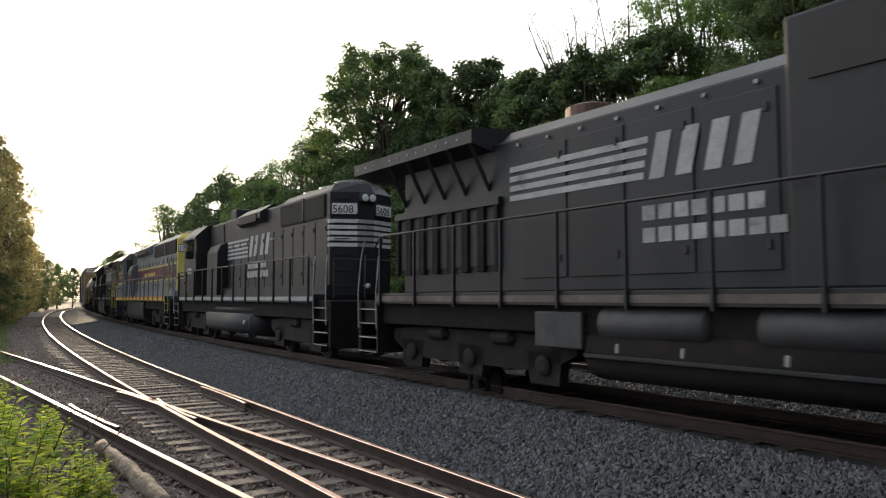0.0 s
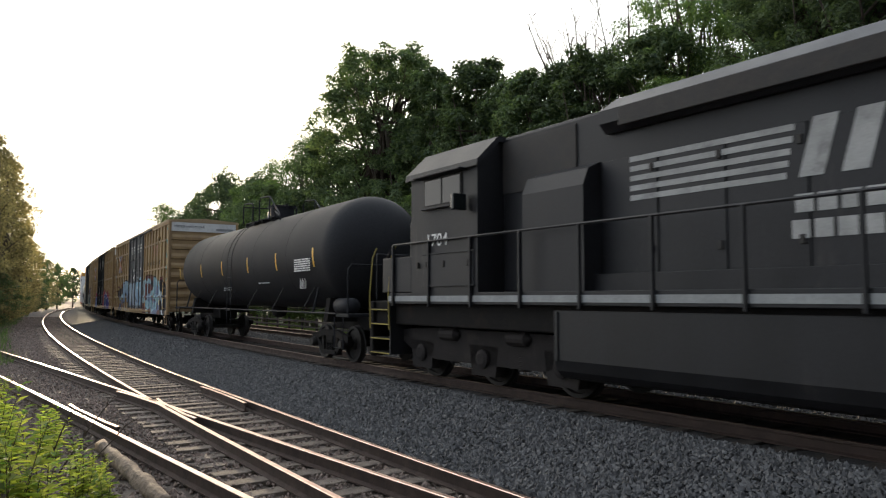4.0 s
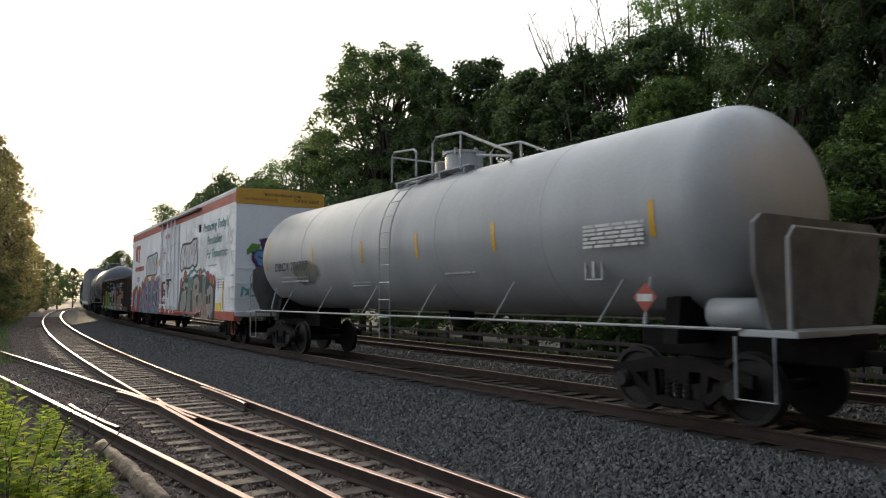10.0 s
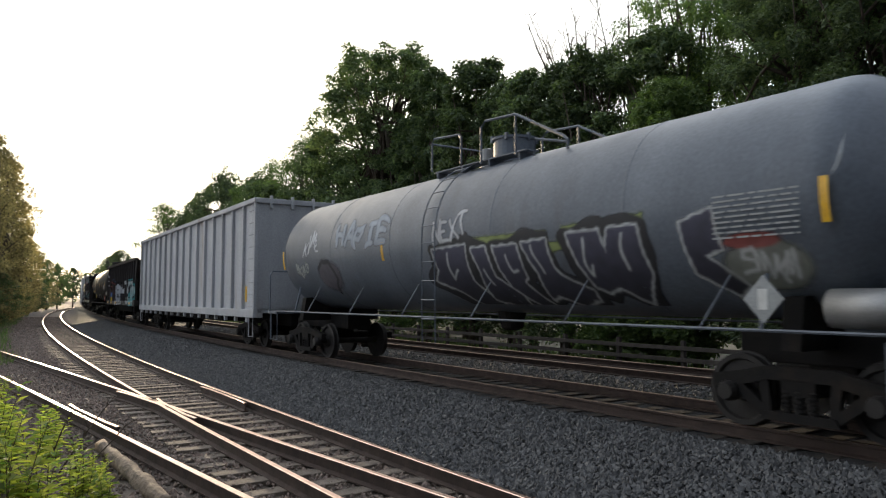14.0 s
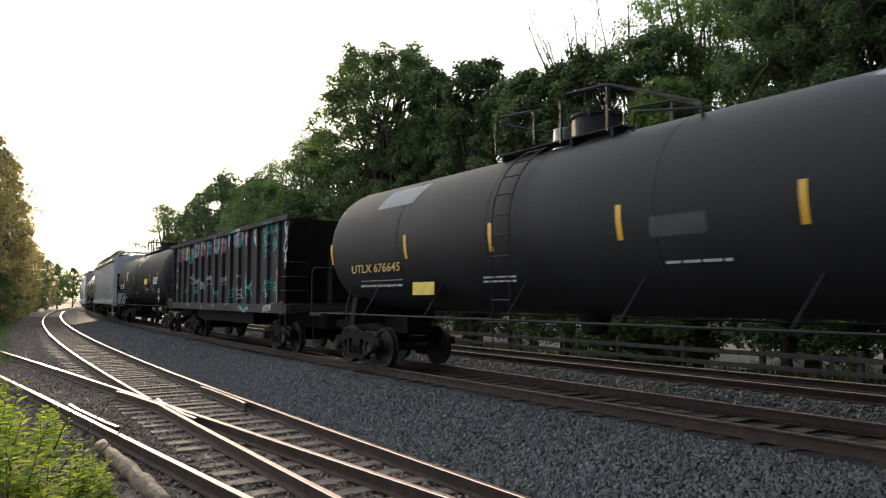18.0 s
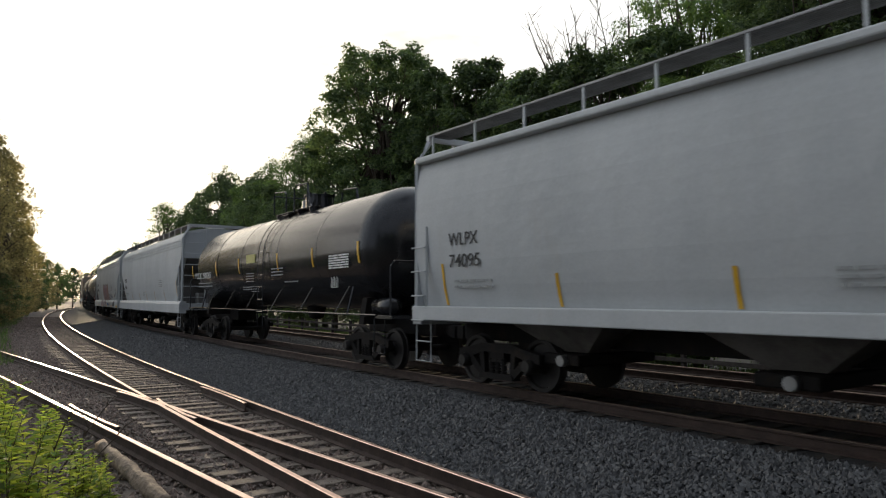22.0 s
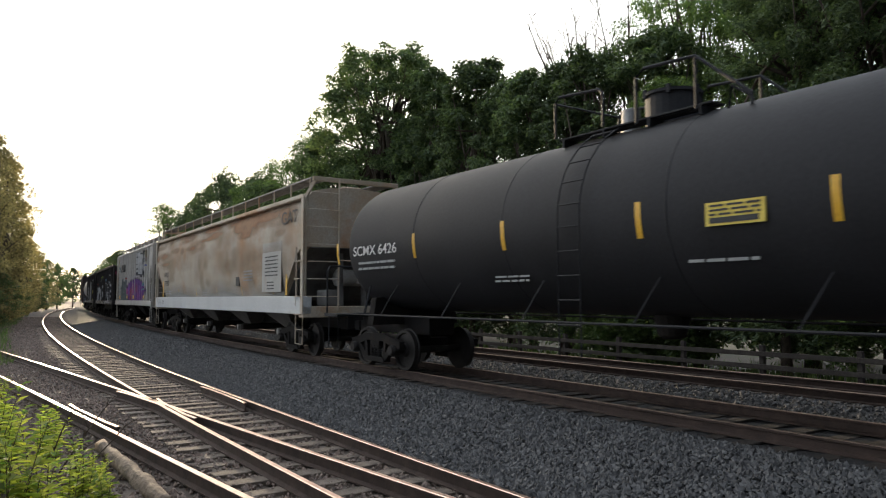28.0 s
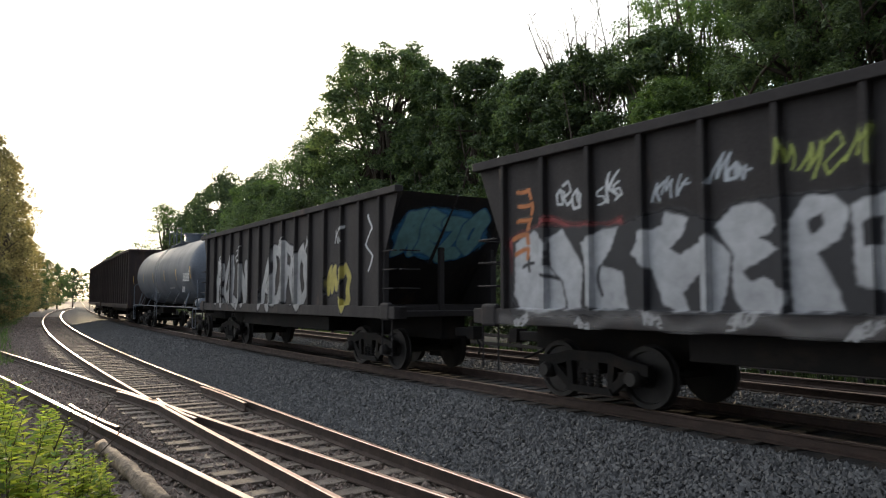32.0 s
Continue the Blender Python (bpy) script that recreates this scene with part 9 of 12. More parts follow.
g.stroke([[(-3.23, 3.65), (-2.76, 3.5), (-2.5, 3.62)]], 0.025, (0.36, 0.06, 0.08))
g.stroke([[(-3.34, 3.42), (-3.02, 3.75), (-2.6, 3.68)]], 0.02, (0.52, 0.50, 0.49))
g.shape([(-2.26, 3.65), (-2.12, 3.82), (-1.99, 3.73), (-1.81, 3.82), (-1.66, 3.63), (-1.73, 3.36), (-1.92, 3.14), (-2.14, 3.31)], (0.52, 0.50, 0.49), (0.36, 0.06, 0.08))
g.stroke([[(-2.3, 3.59), (-1.87, 3.44), (-1.64, 3.56)]], 0.025, (0.36, 0.06, 0.08))
g.stroke([[(-2.4, 3.37), (-2.11, 3.69), (-1.73, 3.62)]], 0.02, (0.52, 0.50, 0.49))
g.shape([(-1.34, 3.6), (-1.21, 3.77), (-1.07, 3.69), (-0.89, 3.77), (-0.74, 3.58), (-0.82, 3.31), (-0.99, 3.09), (-1.22, 3.26)], (0.10, 0.38, 0.42), (0.10, 0.38, 0.42))
g.stroke([[(-1.34, 3.53), (-0.95, 3.4), (-0.75, 3.51)]], 0.025, (0.36, 0.06, 0.08))
g.stroke([[(-1.43, 3.33), (-1.17, 3.63), (-0.83, 3.56)]], 0.02, (0.52, 0.50, 0.49))
g.shape([(-0.27, 3.73), (-0.14, 3.9), (0, 3.81), (0.18, 3.9), (0.33, 3.71), (0.26, 3.44), (0.07, 3.22), (-0.15, 3.39)], (0.10, 0.38, 0.42), (0.52, 0.50, 0.49))
g.stroke([[(-0.24, 3.66), (0.1, 3.53), (0.29, 3.64)]], 0.025, (0.36, 0.06, 0.08))
g.stroke([[(-0.32, 3.47), (-0.09, 3.75), (0.21, 3.69)]], 0.02, (0.52, 0.50, 0.49))
g.shape([(0.58, 3.6), (0.71, 3.77), (0.85, 3.69), (1.03, 3.77), (1.18, 3.58), (1.1, 3.31), (0.93, 3.09), (0.7, 3.26)], (0.52, 0.50, 0.49), (0.36, 0.06, 0.08))
g.stroke([[(0.64, 3.52), (0.95, 3.4), (1.12, 3.5)]], 0.025, (0.36, 0.06, 0.08))
g.stroke([[(0.57, 3.34), (0.78, 3.61), (1.05, 3.55)]], 0.02, (0.52, 0.50, 0.49))
g.shape([(1.36, 3.7), (1.49, 3.87), (1.63, 3.78), (1.81, 3.87), (1.96, 3.68), (1.88, 3.41), (1.7, 3.19), (1.48, 3.36)], (0.10, 0.38, 0.42), (0.10, 0.38, 0.42))
g.stroke([[(1.44, 3.62), (1.72, 3.5), (1.87, 3.6)]], 0.025, (0.36, 0.06, 0.08))
g.stroke([[(1.37, 3.45), (1.56, 3.7), (1.81, 3.65)]], 0.02, (0.52, 0.50, 0.49))
g.shape([(2, 3.76), (2.13, 3.93), (2.27, 3.84), (2.45, 3.93), (2.6, 3.74), (2.52, 3.47), (2.34, 3.25), (2.12, 3.42)], (0.10, 0.38, 0.42), (0.36, 0.06, 0.08))
g.stroke([[(2.1, 3.68), (2.36, 3.57), (2.49, 3.66)]], 0.025, (0.36, 0.06, 0.08))
g.stroke([[(2.04, 3.52), (2.22, 3.76), (2.44, 3.7)]], 0.02, (0.52, 0.50, 0.49))
g.shape([(2.56, 3.79), (2.69, 3.96), (2.83, 3.88), (3.01, 3.96), (3.16, 3.77), (3.08, 3.5), (2.9, 3.28), (2.68, 3.45)], (0.52, 0.50, 0.49), (0.10, 0.38, 0.42))
g.stroke([[(2.68, 3.7), (2.92, 3.6), (3.04, 3.68)]], 0.025, (0.36, 0.06, 0.08))
g.stroke([[(2.63, 3.55), (2.79, 3.78), (2.99, 3.73)]], 0.02, (0.52, 0.50, 0.49))
g.shape([(3.27, 3.69), (3.4, 3.86), (3.54, 3.77), (3.72, 3.86), (3.87, 3.67), (3.79, 3.4), (3.61, 3.18), (3.39, 3.35)], (0.36, 0.06, 0.08), (0.52, 0.50, 0.49))
g.stroke([[(3.41, 3.59), (3.62, 3.49), (3.73, 3.57)]], 0.025, (0.52, 0.50, 0.49))
g.stroke([[(3.36, 3.44), (3.5, 3.66), (3.69, 3.61)]], 0.02, (0.52, 0.50, 0.49))
g.shape([(4.14, 3.71), (4.28, 3.88), (4.41, 3.79), (4.59, 3.88), (4.74, 3.69), (4.67, 3.42), (4.49, 3.2), (4.26, 3.37)], (0.10, 0.38, 0.42), (0.52, 0.50, 0.49))
g.stroke([[(4.29, 3.61), (4.48, 3.52), (4.58, 3.6)]], 0.025, (0.36, 0.06, 0.08))
g.stroke([[(4.25, 3.48), (4.38, 3.68), (4.54, 3.64)]], 0.02, (0.52, 0.50, 0.49))
g.tag("LEOV", -3.88, 2.38, 0.17, (0.48, 0.48, 0.49), 0.018, 0)
g.stroke([[(-3.88, 2.22), (-3.16, 2.25)]], 0.015, (0.48, 0.48, 0.49))
g.tag("LEOV", -2.97, 2.22, 0.17, (0.48, 0.48, 0.49), 0.018, 1)
g.stroke([[(-2.97, 2.07), (-2.31, 2.1)]], 0.015, (0.48, 0.48, 0.49))
g.tag("LEOV", -1.05, 2.21, 0.17, (0.48, 0.48, 0.49), 0.018, 2)
g.stroke([[(-1.05, 2.08), (-0.52, 2.11)]], 0.015, (0.48, 0.48, 0.49))
g.tag("LEOV", 0.77, 2.18, 0.17, (0.48, 0.48, 0.49), 0.018, 3)
g.stroke([[(0.77, 2.06), (1.21, 2.08)]], 0.015, (0.48, 0.48, 0.49))
g.tag("UE", -4.65, 1.86, 0.3, (0.08, 0.33, 0.35), 0.022, 9)
g.tag("UE", -2.97, 1.81, 0.3, (0.08, 0.33, 0.35), 0.022, 10)
g.tag("UE", -0.07, 1.7, 0.3, (0.08, 0.33, 0.35), 0.022, 11)
g.tag("UE", 1.77, 1.71, 0.3, (0.08, 0.33, 0.35), 0.022, 12)
g.tag("WS", -2.04, 1.95, 0.3, (0.48, 0.48, 0.49), 0.022, 3)
g.tag("ISO", 2.53, 2.13, 0.24, (0.48, 0.48, 0.49), 0.022, 4)
g.tag("VIS", 2.57, 1.64, 0.24, (0.48, 0.48, 0.49), 0.024, 5)
g.stroke([[(2.55, 1.51), (3.16, 1.6)]], 0.018, (0.48, 0.48, 0.49))
g.tag("DM", 3.4, 1.76, 0.5, (0.20, 0.46, 0.44), 0.03, 6)
g.tag("W~L", -6.39, 2.77, 0.2, (0.42, 0.42, 0.43), 0.02, 7)
g.tag("IS", -6.37, 2.03, 0.2, (0.42, 0.42, 0.43), 0.02, 8)
g.tag("UIZE", 5.15, 3.57, 0.3, (0.08, 0.36, 0.36), 0.022, 30)
g.tag("SO", 5.18, 3.2, 0.3, (0.08, 0.36, 0.36), 0.022, 31)
g.tag("REE", 5.18, 2.98, 0.3, (0.08, 0.36, 0.36), 0.022, 32)
g.tag("UIZE", 5.19, 1.92, 0.3, (0.08, 0.36, 0.36), 0.022, 33)
g.tag("LOS", 6.04, 3.45, 0.3, (0.08, 0.36, 0.36), 0.022, 34)
g.tag("SWK", 6.03, 2.98, 0.3, (0.08, 0.36, 0.36), 0.022, 35)
g.tag("SWK", 6.03, 1.8, 0.3, (0.08, 0.36, 0.36), 0.022, 36)
g.stroke([[(5.15, 3.5), (5.79, 3.53)], [(5.19, 1.89), (5.85, 1.9)], [(6.08, 3.31), (6.57, 3.27)]], 0.018, (0.08, 0.36, 0.36))
g.stroke([[(6.97, 3.5), (7, 3.84), (7.03, 3.36)], [(7.2, 3.73), (7.03, 3.58), (7.21, 3.36)], [(6.98, 3.28), (7.18, 3.34), (7.26, 3.11), (7.11, 2.95), (6.97, 3.1), (7.03, 3.24)], [(7.07, 2.87), (7.07, 2.56)], [(7.01, 2.72), (7.09, 2.91), (7.15, 2.7)], [(7.05, 3.83), (7.14, 3.9)]], 0.03, (0.55, 0.55, 0.56))
g.blot(5.67, 1.72, 0.1, 0.13, (0.55, 0.55, 0.55), amount=0.9, soft=0.1)
g.tag("CAV", 7.21, 1.78, 0.3, (0.22, 0.22, 0.24), 0.025, 3)
g.tag("SUDMLNOT-PAC", 3.05, 1.24, 0.13, (0.12, 0.34, 0.36), 0.02, 11)
g.tag("STUSTAE", 5.43, 1.21, 0.2, (0.42, 0.43, 0.42), 0.022, 12)
g.tag("E~M", -3.92, 1.26, 0.12, (0.12, 0.34, 0.36), 0.018, 0)
g.tag("E~M", -1.85, 1.3, 0.12, (0.12, 0.34, 0.36), 0.018, 1)
g.tag("E~M", -0.17, 1.33, 0.12, (0.12, 0.34, 0.36), 0.018, 2)
g.tag("E~M", 1.55, 1.36, 0.12, (0.12, 0.34, 0.36), 0.018, 3)
g.put(v, dep)
for x in (-5.5, 0.8, 3.7):
    tape(v, x, 1.6, 0.5, 0.07, -1.512, surface("old_tape", (0.4, 0.2, 0.03)))
tape(v, 6.42, 1.5, 0.98, 0.07, -1.512)

v, dep, ps = ribbed_gondola(461.5, 476.5, "black steel open hopper with white block graffiti", hop_black, 3.98, 1.42, 15, "open_hopper", ends="slope")
g = Sheet(-6.8, 7.2, 1.16, 3.8)
g.stroke([[(-6.53, 2.15), (-6.52, 2.62), (-5.77, 2.75), (-4.28, 2.66), (-4.24, 2.3)]], 0.05, (0.30, 0.06, 0.06), soft=0.1)
g.shape([(-6.6, 1.59), (-6.56, 2.58), (-6.04, 2.75), (-5.28, 2.7), (-4.26, 2.65), (-3.42, 2.8), (-2.76, 2.56), (-2.45, 2.77), (-1.27, 2.76), (-0.62, 2.76), (-0.68, 1.44), (-6.46, 1.32)], K_, soft=0.05)
g.shape([(-6.52, 1.67), (-6.48, 2.52), (-6.04, 2.69), (-5.71, 2.47), (-5.76, 2.12), (-5.29, 1.94), (-5.35, 1.46), (-5.79, 1.37), (-6.38, 1.45)], (0.52, 0.53, 0.55), (0.40, 0.41, 0.43), line=K_, edge=0.03)
g.shape([(-5.7, 2.56), (-5.4, 2.66), (-5.17, 2.35), (-4.99, 2.09), (-5.04, 1.46), (-5.28, 1.43), (-5.39, 1.85), (-5.66, 2.1)], (0.52, 0.53, 0.55), (0.40, 0.41, 0.43), line=K_, edge=0.03)
g.shape([(-5.02, 2.43), (-4.6, 2.6), (-4.31, 2.61), (-4.44, 2.31), (-4.65, 2.08), (-4.24, 1.99), (-4.15, 1.47), (-4.62, 1.44), (-4.88, 1.51), (-4.94, 2.09)], (0.52, 0.53, 0.55), (0.40, 0.41, 0.43), line=K_, edge=0.03)
g.shape([(-4.09, 2.22), (-3.89, 2.51), (-3.56, 2.56), (-3.51, 2.74), (-3.15, 2.64), (-3.23, 2.42), (-3.44, 2.26), (-3.27, 2.17), (-2.85, 2.4), (-2.55, 2.14), (-2.64, 1.67), (-2.72, 1.45), (-3.29, 1.43), (-3.55, 1.52), (-3.72, 1.97)], (0.52, 0.53, 0.55), (0.40, 0.41, 0.43), line=K_, edge=0.03)
g.shape([(-2.77, 2.49), (-2.53, 2.71), (-2.2, 2.74), (-1.97, 2.56), (-1.93, 2.43), (-2.18, 2.31), (-1.91, 2.17), (-2.19, 2.05), (-2.41, 1.93), (-2.32, 1.8), (-2.15, 1.86), (-1.83, 1.66), (-1.92, 1.44), (-2.42, 1.45), (-2.55, 1.67), (-2.53, 2.14)], (0.52, 0.53, 0.55), (0.40, 0.41, 0.43), line=K_, edge=0.03)
g.shape([(-1.84, 2.48), (-1.64, 2.74), (-1.33, 2.71), (-1.16, 2.54), (-1.28, 2.25), (-1.52, 2.09), (-1.35, 1.78), (-1.25, 1.47), (-1.81, 1.45), (-1.84, 1.91)], (0.52, 0.53, 0.55), (0.40, 0.41, 0.43), line=K_, edge=0.03)
g.shape([(-1.15, 2.6), (-0.62, 2.73), (-0.67, 1.63), (-1.13, 1.75)], (0.52, 0.53, 0.55), (0.40, 0.41, 0.43), line=K_, edge=0.03)
g.stroke([[(-6.25, 2.14), (-5.98, 2.15)], [(-6.11, 2.25), (-6.1, 2.03)], [(-4.61, 2.08), (-4.6, 1.68)], [(-5.78, 1.95), (-5.47, 1.85)]], 0.03, K_)
g.shape([(-3.24, 1.67), (-2.98, 1.95), (-2.95, 1.45), (-3.16, 1.43)], K_)
g.shape([(-1.64, 2.46), (-1.46, 2.54), (-1.45, 2.39), (-1.59, 2.3)], K_)
g.shape([(-1.06, 2.38), (-0.84, 2.45), (-0.85, 2.16), (-1.01, 2.12)], K_)
g.tag("NKE", -5.58, 2.99, 0.28, W_, 0.022, 60)
g.tag("VEK", -4.7, 2.98, 0.28, W_, 0.022, 61)
g.tag("IAN", -3.65, 2.94, 0.28, (0.45, 0.48, 0.52), 0.022, 62)
g.tag("VOX", -2.79, 2.99, 0.28, (0.45, 0.48, 0.52), 0.022, 63)
g.tag("UIYO", -2.02, 3.02, 0.42, (0.36, 0.42, 0.10), 0.022, 64)
g.word("BOSH", 1.9, 1.5, 3.9, 1.15, 0.15, (0.05, 0.05, 0.06), None, (0.55, 0.56, 0.58), None, 73, 0, 0.06, 0.05)
for x, z, c in ((1.6, 2.9, (0.2, 0.35, 0.5)), (4.6, 3.1, W_), (4.6, 2.5, (0.5, 0.5, 0.52)), (3.3, 2.6, (0.2, 0.3, 0.45))):
    g.tag("NKE", x, z, 0.26, c, 0.02, int(x * 3 + 40))
for i in range(5):
    g.stroke([[(-6.45, 3.4 - 0.25 * i), (-6.15, 3.4 - 0.25 * i), (-6.15, 3.25 - 0.25 * i)]], 0.04, (0.5, 0.17, 0.05))
g.stroke([[(6.2, 3.6), (6.4, 3.4), (6.1, 3.1), (6.4, 2.8), (6.2, 2.5), (6.4, 2.2), (6.2, 1.9)]], 0.03, W_)
g.stroke([[(-6.8, 1.3), (6.8, 1.3)]], 0.06, (0.30, 0.29, 0.29), amount=0.45, soft=0.15)
for i in range(10):
    g.tag(("SAC", "MEO", "VUN")[i % 3], -6.4 + 1.3 * i, 1.22, 0.16, (0.42, 0.42, 0.43), 0.018, i)
g.put(v, dep)
e = Sheet(-1.4, 1.4, 2.6, 3.9)
e.blot(-0.4, 3.45, 1.0, 0.32, (0.36, 0.05, 0.16), amount=0.95, soft=0.15)
e.word("TUEKES", -1.2, 3.25, 1.8, 0.42, 0.045, (0.6, 0.5, 0.55), None, (0.36, 0.05, 0.16), None, 3, 0, 0.02)
ob = e.put(v, lambda X, Z: (3.98 - 0.1 - Z) * 0.84)
ob.matrix_local = pose(7.52, 0, 0, 0, 0, 90)

v, dep, ps = ribbed_gondola(479.2, 494.4, "rusty black open hopper with faded white graffiti", hop_black, 3.98, 1.42, 15, "open_hopper", ends="slope")
g = Sheet(-6.8, 7.2, 1.16, 3.8)
g.word("ROLN", -5.6, 1.5, 3.4, 1.3, 0.14, (0.36, 0.36, 0.36), (0.28, 0.28, 0.28), K_, None, 81)
g.word("ADRO", -0.8, 1.5, 3.6, 1.4, 0.15, (0.42, 0.42, 0.42), (0.3, 0.3, 0.3), K_, None, 82)
g.word("YO", 4.0, 1.5, 1.4, 0.9, 0.1, (0.42, 0.36, 0.08), None, K_, None, 83)
for x in (-5.5, -3.5, 0.5, 2.5, 4.4):
    g.tag("VK", x, 2.9, 0.4, (0.5, 0.5, 0.5), 0.03, int(x * 3 + 50))
g.stroke([[(6.2, 3.4), (6.4, 3.1), (6.15, 2.8), (6.4, 2.5), (6.2, 2.2)]], 0.03, W_)
g.put(v, dep)
e = Sheet(-1.4, 1.4, 1.9, 3.8)
e.blot(0, 3.05, 1.25, 0.55, (0.12, 0.42, 0.80), amount=0.95, soft=0.15)
e.word("REZO", -1.05, 2.72, 2.15, 0.68, 0.15, (0.34, 0.70, 0.74), None, (0.05, 0.20, 0.50), None, 3, 0, 0.03)
ob = e.put(v, lambda X, Z: (3.98 - 0.1 - Z) * 0.84)
ob.matrix_local = pose(7.62, 0, 0, 0, 0, 90)


# ---------------------------------------------------------------- covered hoppers
sill_white = surface("sill_white", (0.54, 0.56, 0.57), (0.48, 0.50, 0.51), 0.45, scale=0.9, fine=22, bump=0.04, stain=(0.45, 0.43, 0.40), stain_amt=0.2, streak=True)


def covered_hopper(front, rear, label, paint, mark, number, cut=True, lines=True):
    v, L = vehicle("covered_hopper", label, "covered hopper", front, rear, 2.0)
    h = L / 2
    # body: rounded sides, the lower ends cut away over the trucks
    top = 4.77 if lines else 4.86
    zs = [1.40, 1.6, 1.8, 2.05, 2.3, 2.6, 2.9, 3.2, 3.5, 3.75, 4.0] + ([4.17, 4.25, 4.36, 4.45, 4.52] if lines else [4.17, 4.32, 4.43, 4.52])
    ws = [1.36, 1.42, 1.47, 1.51, 1.54, 1.562, 1.575, 1.58, 1.575, 1.558, 1.53] + ([1.51, 1.49, 1.42, 1.34, 1.25] if lines else [1.495, 1.44, 1.37, 1.25])
    prof = [(float(np.interp(z, zs, ws)), float(z)) for z in np.linspace(1.40, 4.52, 22)] + [(0.8, 4.62), (0.0, 4.68)]
    cuts = (0.12, 0.3, 0.5, 0.76, 1.0, 1.2, 1.32, 1.37, 2.2) if lines else (0.12, 0.3, 0.6, 0.9, 1.2, 1.5, 1.8, 2.2)
    xs = [-h + c for c in cuts] + [-3, 0, 3] + [h - c for c in cuts[::-1]]

    def low(x):
        if not cut:
            return 1.4
        e = h - 0.12 - abs(x)
        if lines:
            return float(np.interp(e, [0, 0.38, 0.64, 1.08, 1.2, 1.25], [3.35, 2.94, 2.74, 2.3, 1.86, 1.4]))
        return float(np.interp(e, [0, 0.35, 0.9, 1.35, 1.75, 2.1], [3.0, 2.85, 2.35, 1.95, 1.5, 1.4]))
    bm = bmesh.new()
    rings = []
    for x in xs:
        zb = low(x)
        ring = []
        for y, z in prof:
            zz = z if z > zb else zb
            yy = y if z > zb else float(np.interp(zb, [p[1] for p in prof], [p[0] for p in prof]))
            ring.append((yy, zz))
        ring = ring + [(-y, z) for y, z in ring[-2::-1]]
        rings.append([bm.verts.new((x, y, z)) for y, z in ring])
    n = len(rings[0])
    for a, b in zip(rings, rings[1:]):
        for k in range(n):
            bm.faces.new((a[k], a[(k + 1) % n], b[(k + 1) % n], b[k]))
    bm.faces.new(rings[0])
    bm.faces.new(rings[-1])
    bmesh.ops.remove_doubles(bm, verts=bm.verts[:], dist=0.001)
    bmesh.ops.recalc_face_normals(bm, faces=bm.faces[:])
    part("body", bm, paint, v, smooth=False)
    side = lambda z: float(np.interp(z, [p[1] for p in prof], [p[0] for p in prof]))
    for sy in (-1, 1):
        if lines:
            part("side_sill", prism(bmesh.new(), [(sy * 1.34, 0.98), (sy * 1.63, 0.98), (sy * 1.64, 1.36), (sy * 1.56, 1.49), (sy * 1.34, 1.49)], -h, h), sill_white, v)
        else:
            part("side_sill", bbox(-h, h, min(sy * 1.33, sy * 1.6), max(sy * 1.33, sy * 1.6), 1.19, 1.67 if cut else 1.46, 0.02), sill_white if cut else hopper_grey, v)
        if lines:
            for z in (3.86, 3.99, 4.12):
                part("roof_seam", bbox(-h + 0.15, h - 0.15, min(sy * (side(z) - 0.03), sy * (side(z) + 0.025)), max(sy * (side(z) - 0.03), sy * (side(z) + 0.025)), z - 0.012, z + 0.012), paint, v)
        else:
            part("roof_lip", bbox(-h + 0.1, h - 0.1, min(sy * 1.40, sy * 1.62), max(sy * 1.40, sy * 1.62), 4.28, 4.40, 0.03), paint, v)
        # running board on brackets
        wk = part("running_board", bbox(-h + 0.2, h - 0.2, min(sy * 0.78, sy * 0.82), max(sy * 0.78, sy * 0.82), top + 0.01, top + 0.05), grating, v)
        for k in range(8):
            y = sy * (0.84 + 0.056 * k)
            part("board_slat", bbox(-h + 0.2, h - 0.2, min(y, y + sy * 0.047), max(y, y + sy * 0.047), top, top + 0.03), grating, wk)
        part("board_edge", bbox(-h + 0.2, h - 0.2, min(sy * 1.30, sy * 1.325), max(sy * 1.30, sy * 1.325), top + 0.005, top + 0.035), steel_grey, wk)
        for k in range(14):
            x = -h + 0.3 + k * (L - 0.6) / 13
            part("bracket", bbox(x - 0.022, x + 0.022, min(sy * 1.28, sy * 1.31), max(sy * 1.28, sy * 1.31), 4.42, top + 0.01), paint, wk)
    for k in range(5):
        part("roof_hatch", bbox(-h + 1.6 + k * (L - 3.2) / 4 - 1.2, -h + 1.6 + k * (L - 3.2) / 4 + 1.2, -0.3, 0.3, 4.64, 4.75, 0.04), paint, v)
    # discharge hoppers underneath; under-car shade is put into their grimy dark colour
    for k in range(4):
        x = (-1.5 + k) * (L - 5.6) / 3.35
        bm = bmesh.new()
        r0 = [bm.verts.new(c) for c in ((x - 1.45, -1.3, 1.42), (x + 1.45, -1.3, 1.42), (x + 1.45, 1.3, 1.42), (x - 1.45, 1.3, 1.42))]
        r1 = [bm.verts.new(c) for c in ((x - 0.35, -0.65, 0.72), (x + 0.35, -0.65, 0.72), (x + 0.35, 0.65, 0.72), (x - 0.35, 0.65, 0.72))]
        for i in range(4):
            bm.faces.new((r0[i], r0[(i + 1) % 4], r1[(i + 1) % 4], r1[i]))
        bm.faces.new(r1)
        hp = part("discharge_hopper", bm, surface("chute_shade_grime", (0.16, 0.15, 0.14), (0.09, 0.083, 0.076), 0.7, scale=1.5, stain=(0.05, 0.043, 0.037), stain_amt=0.4), v)
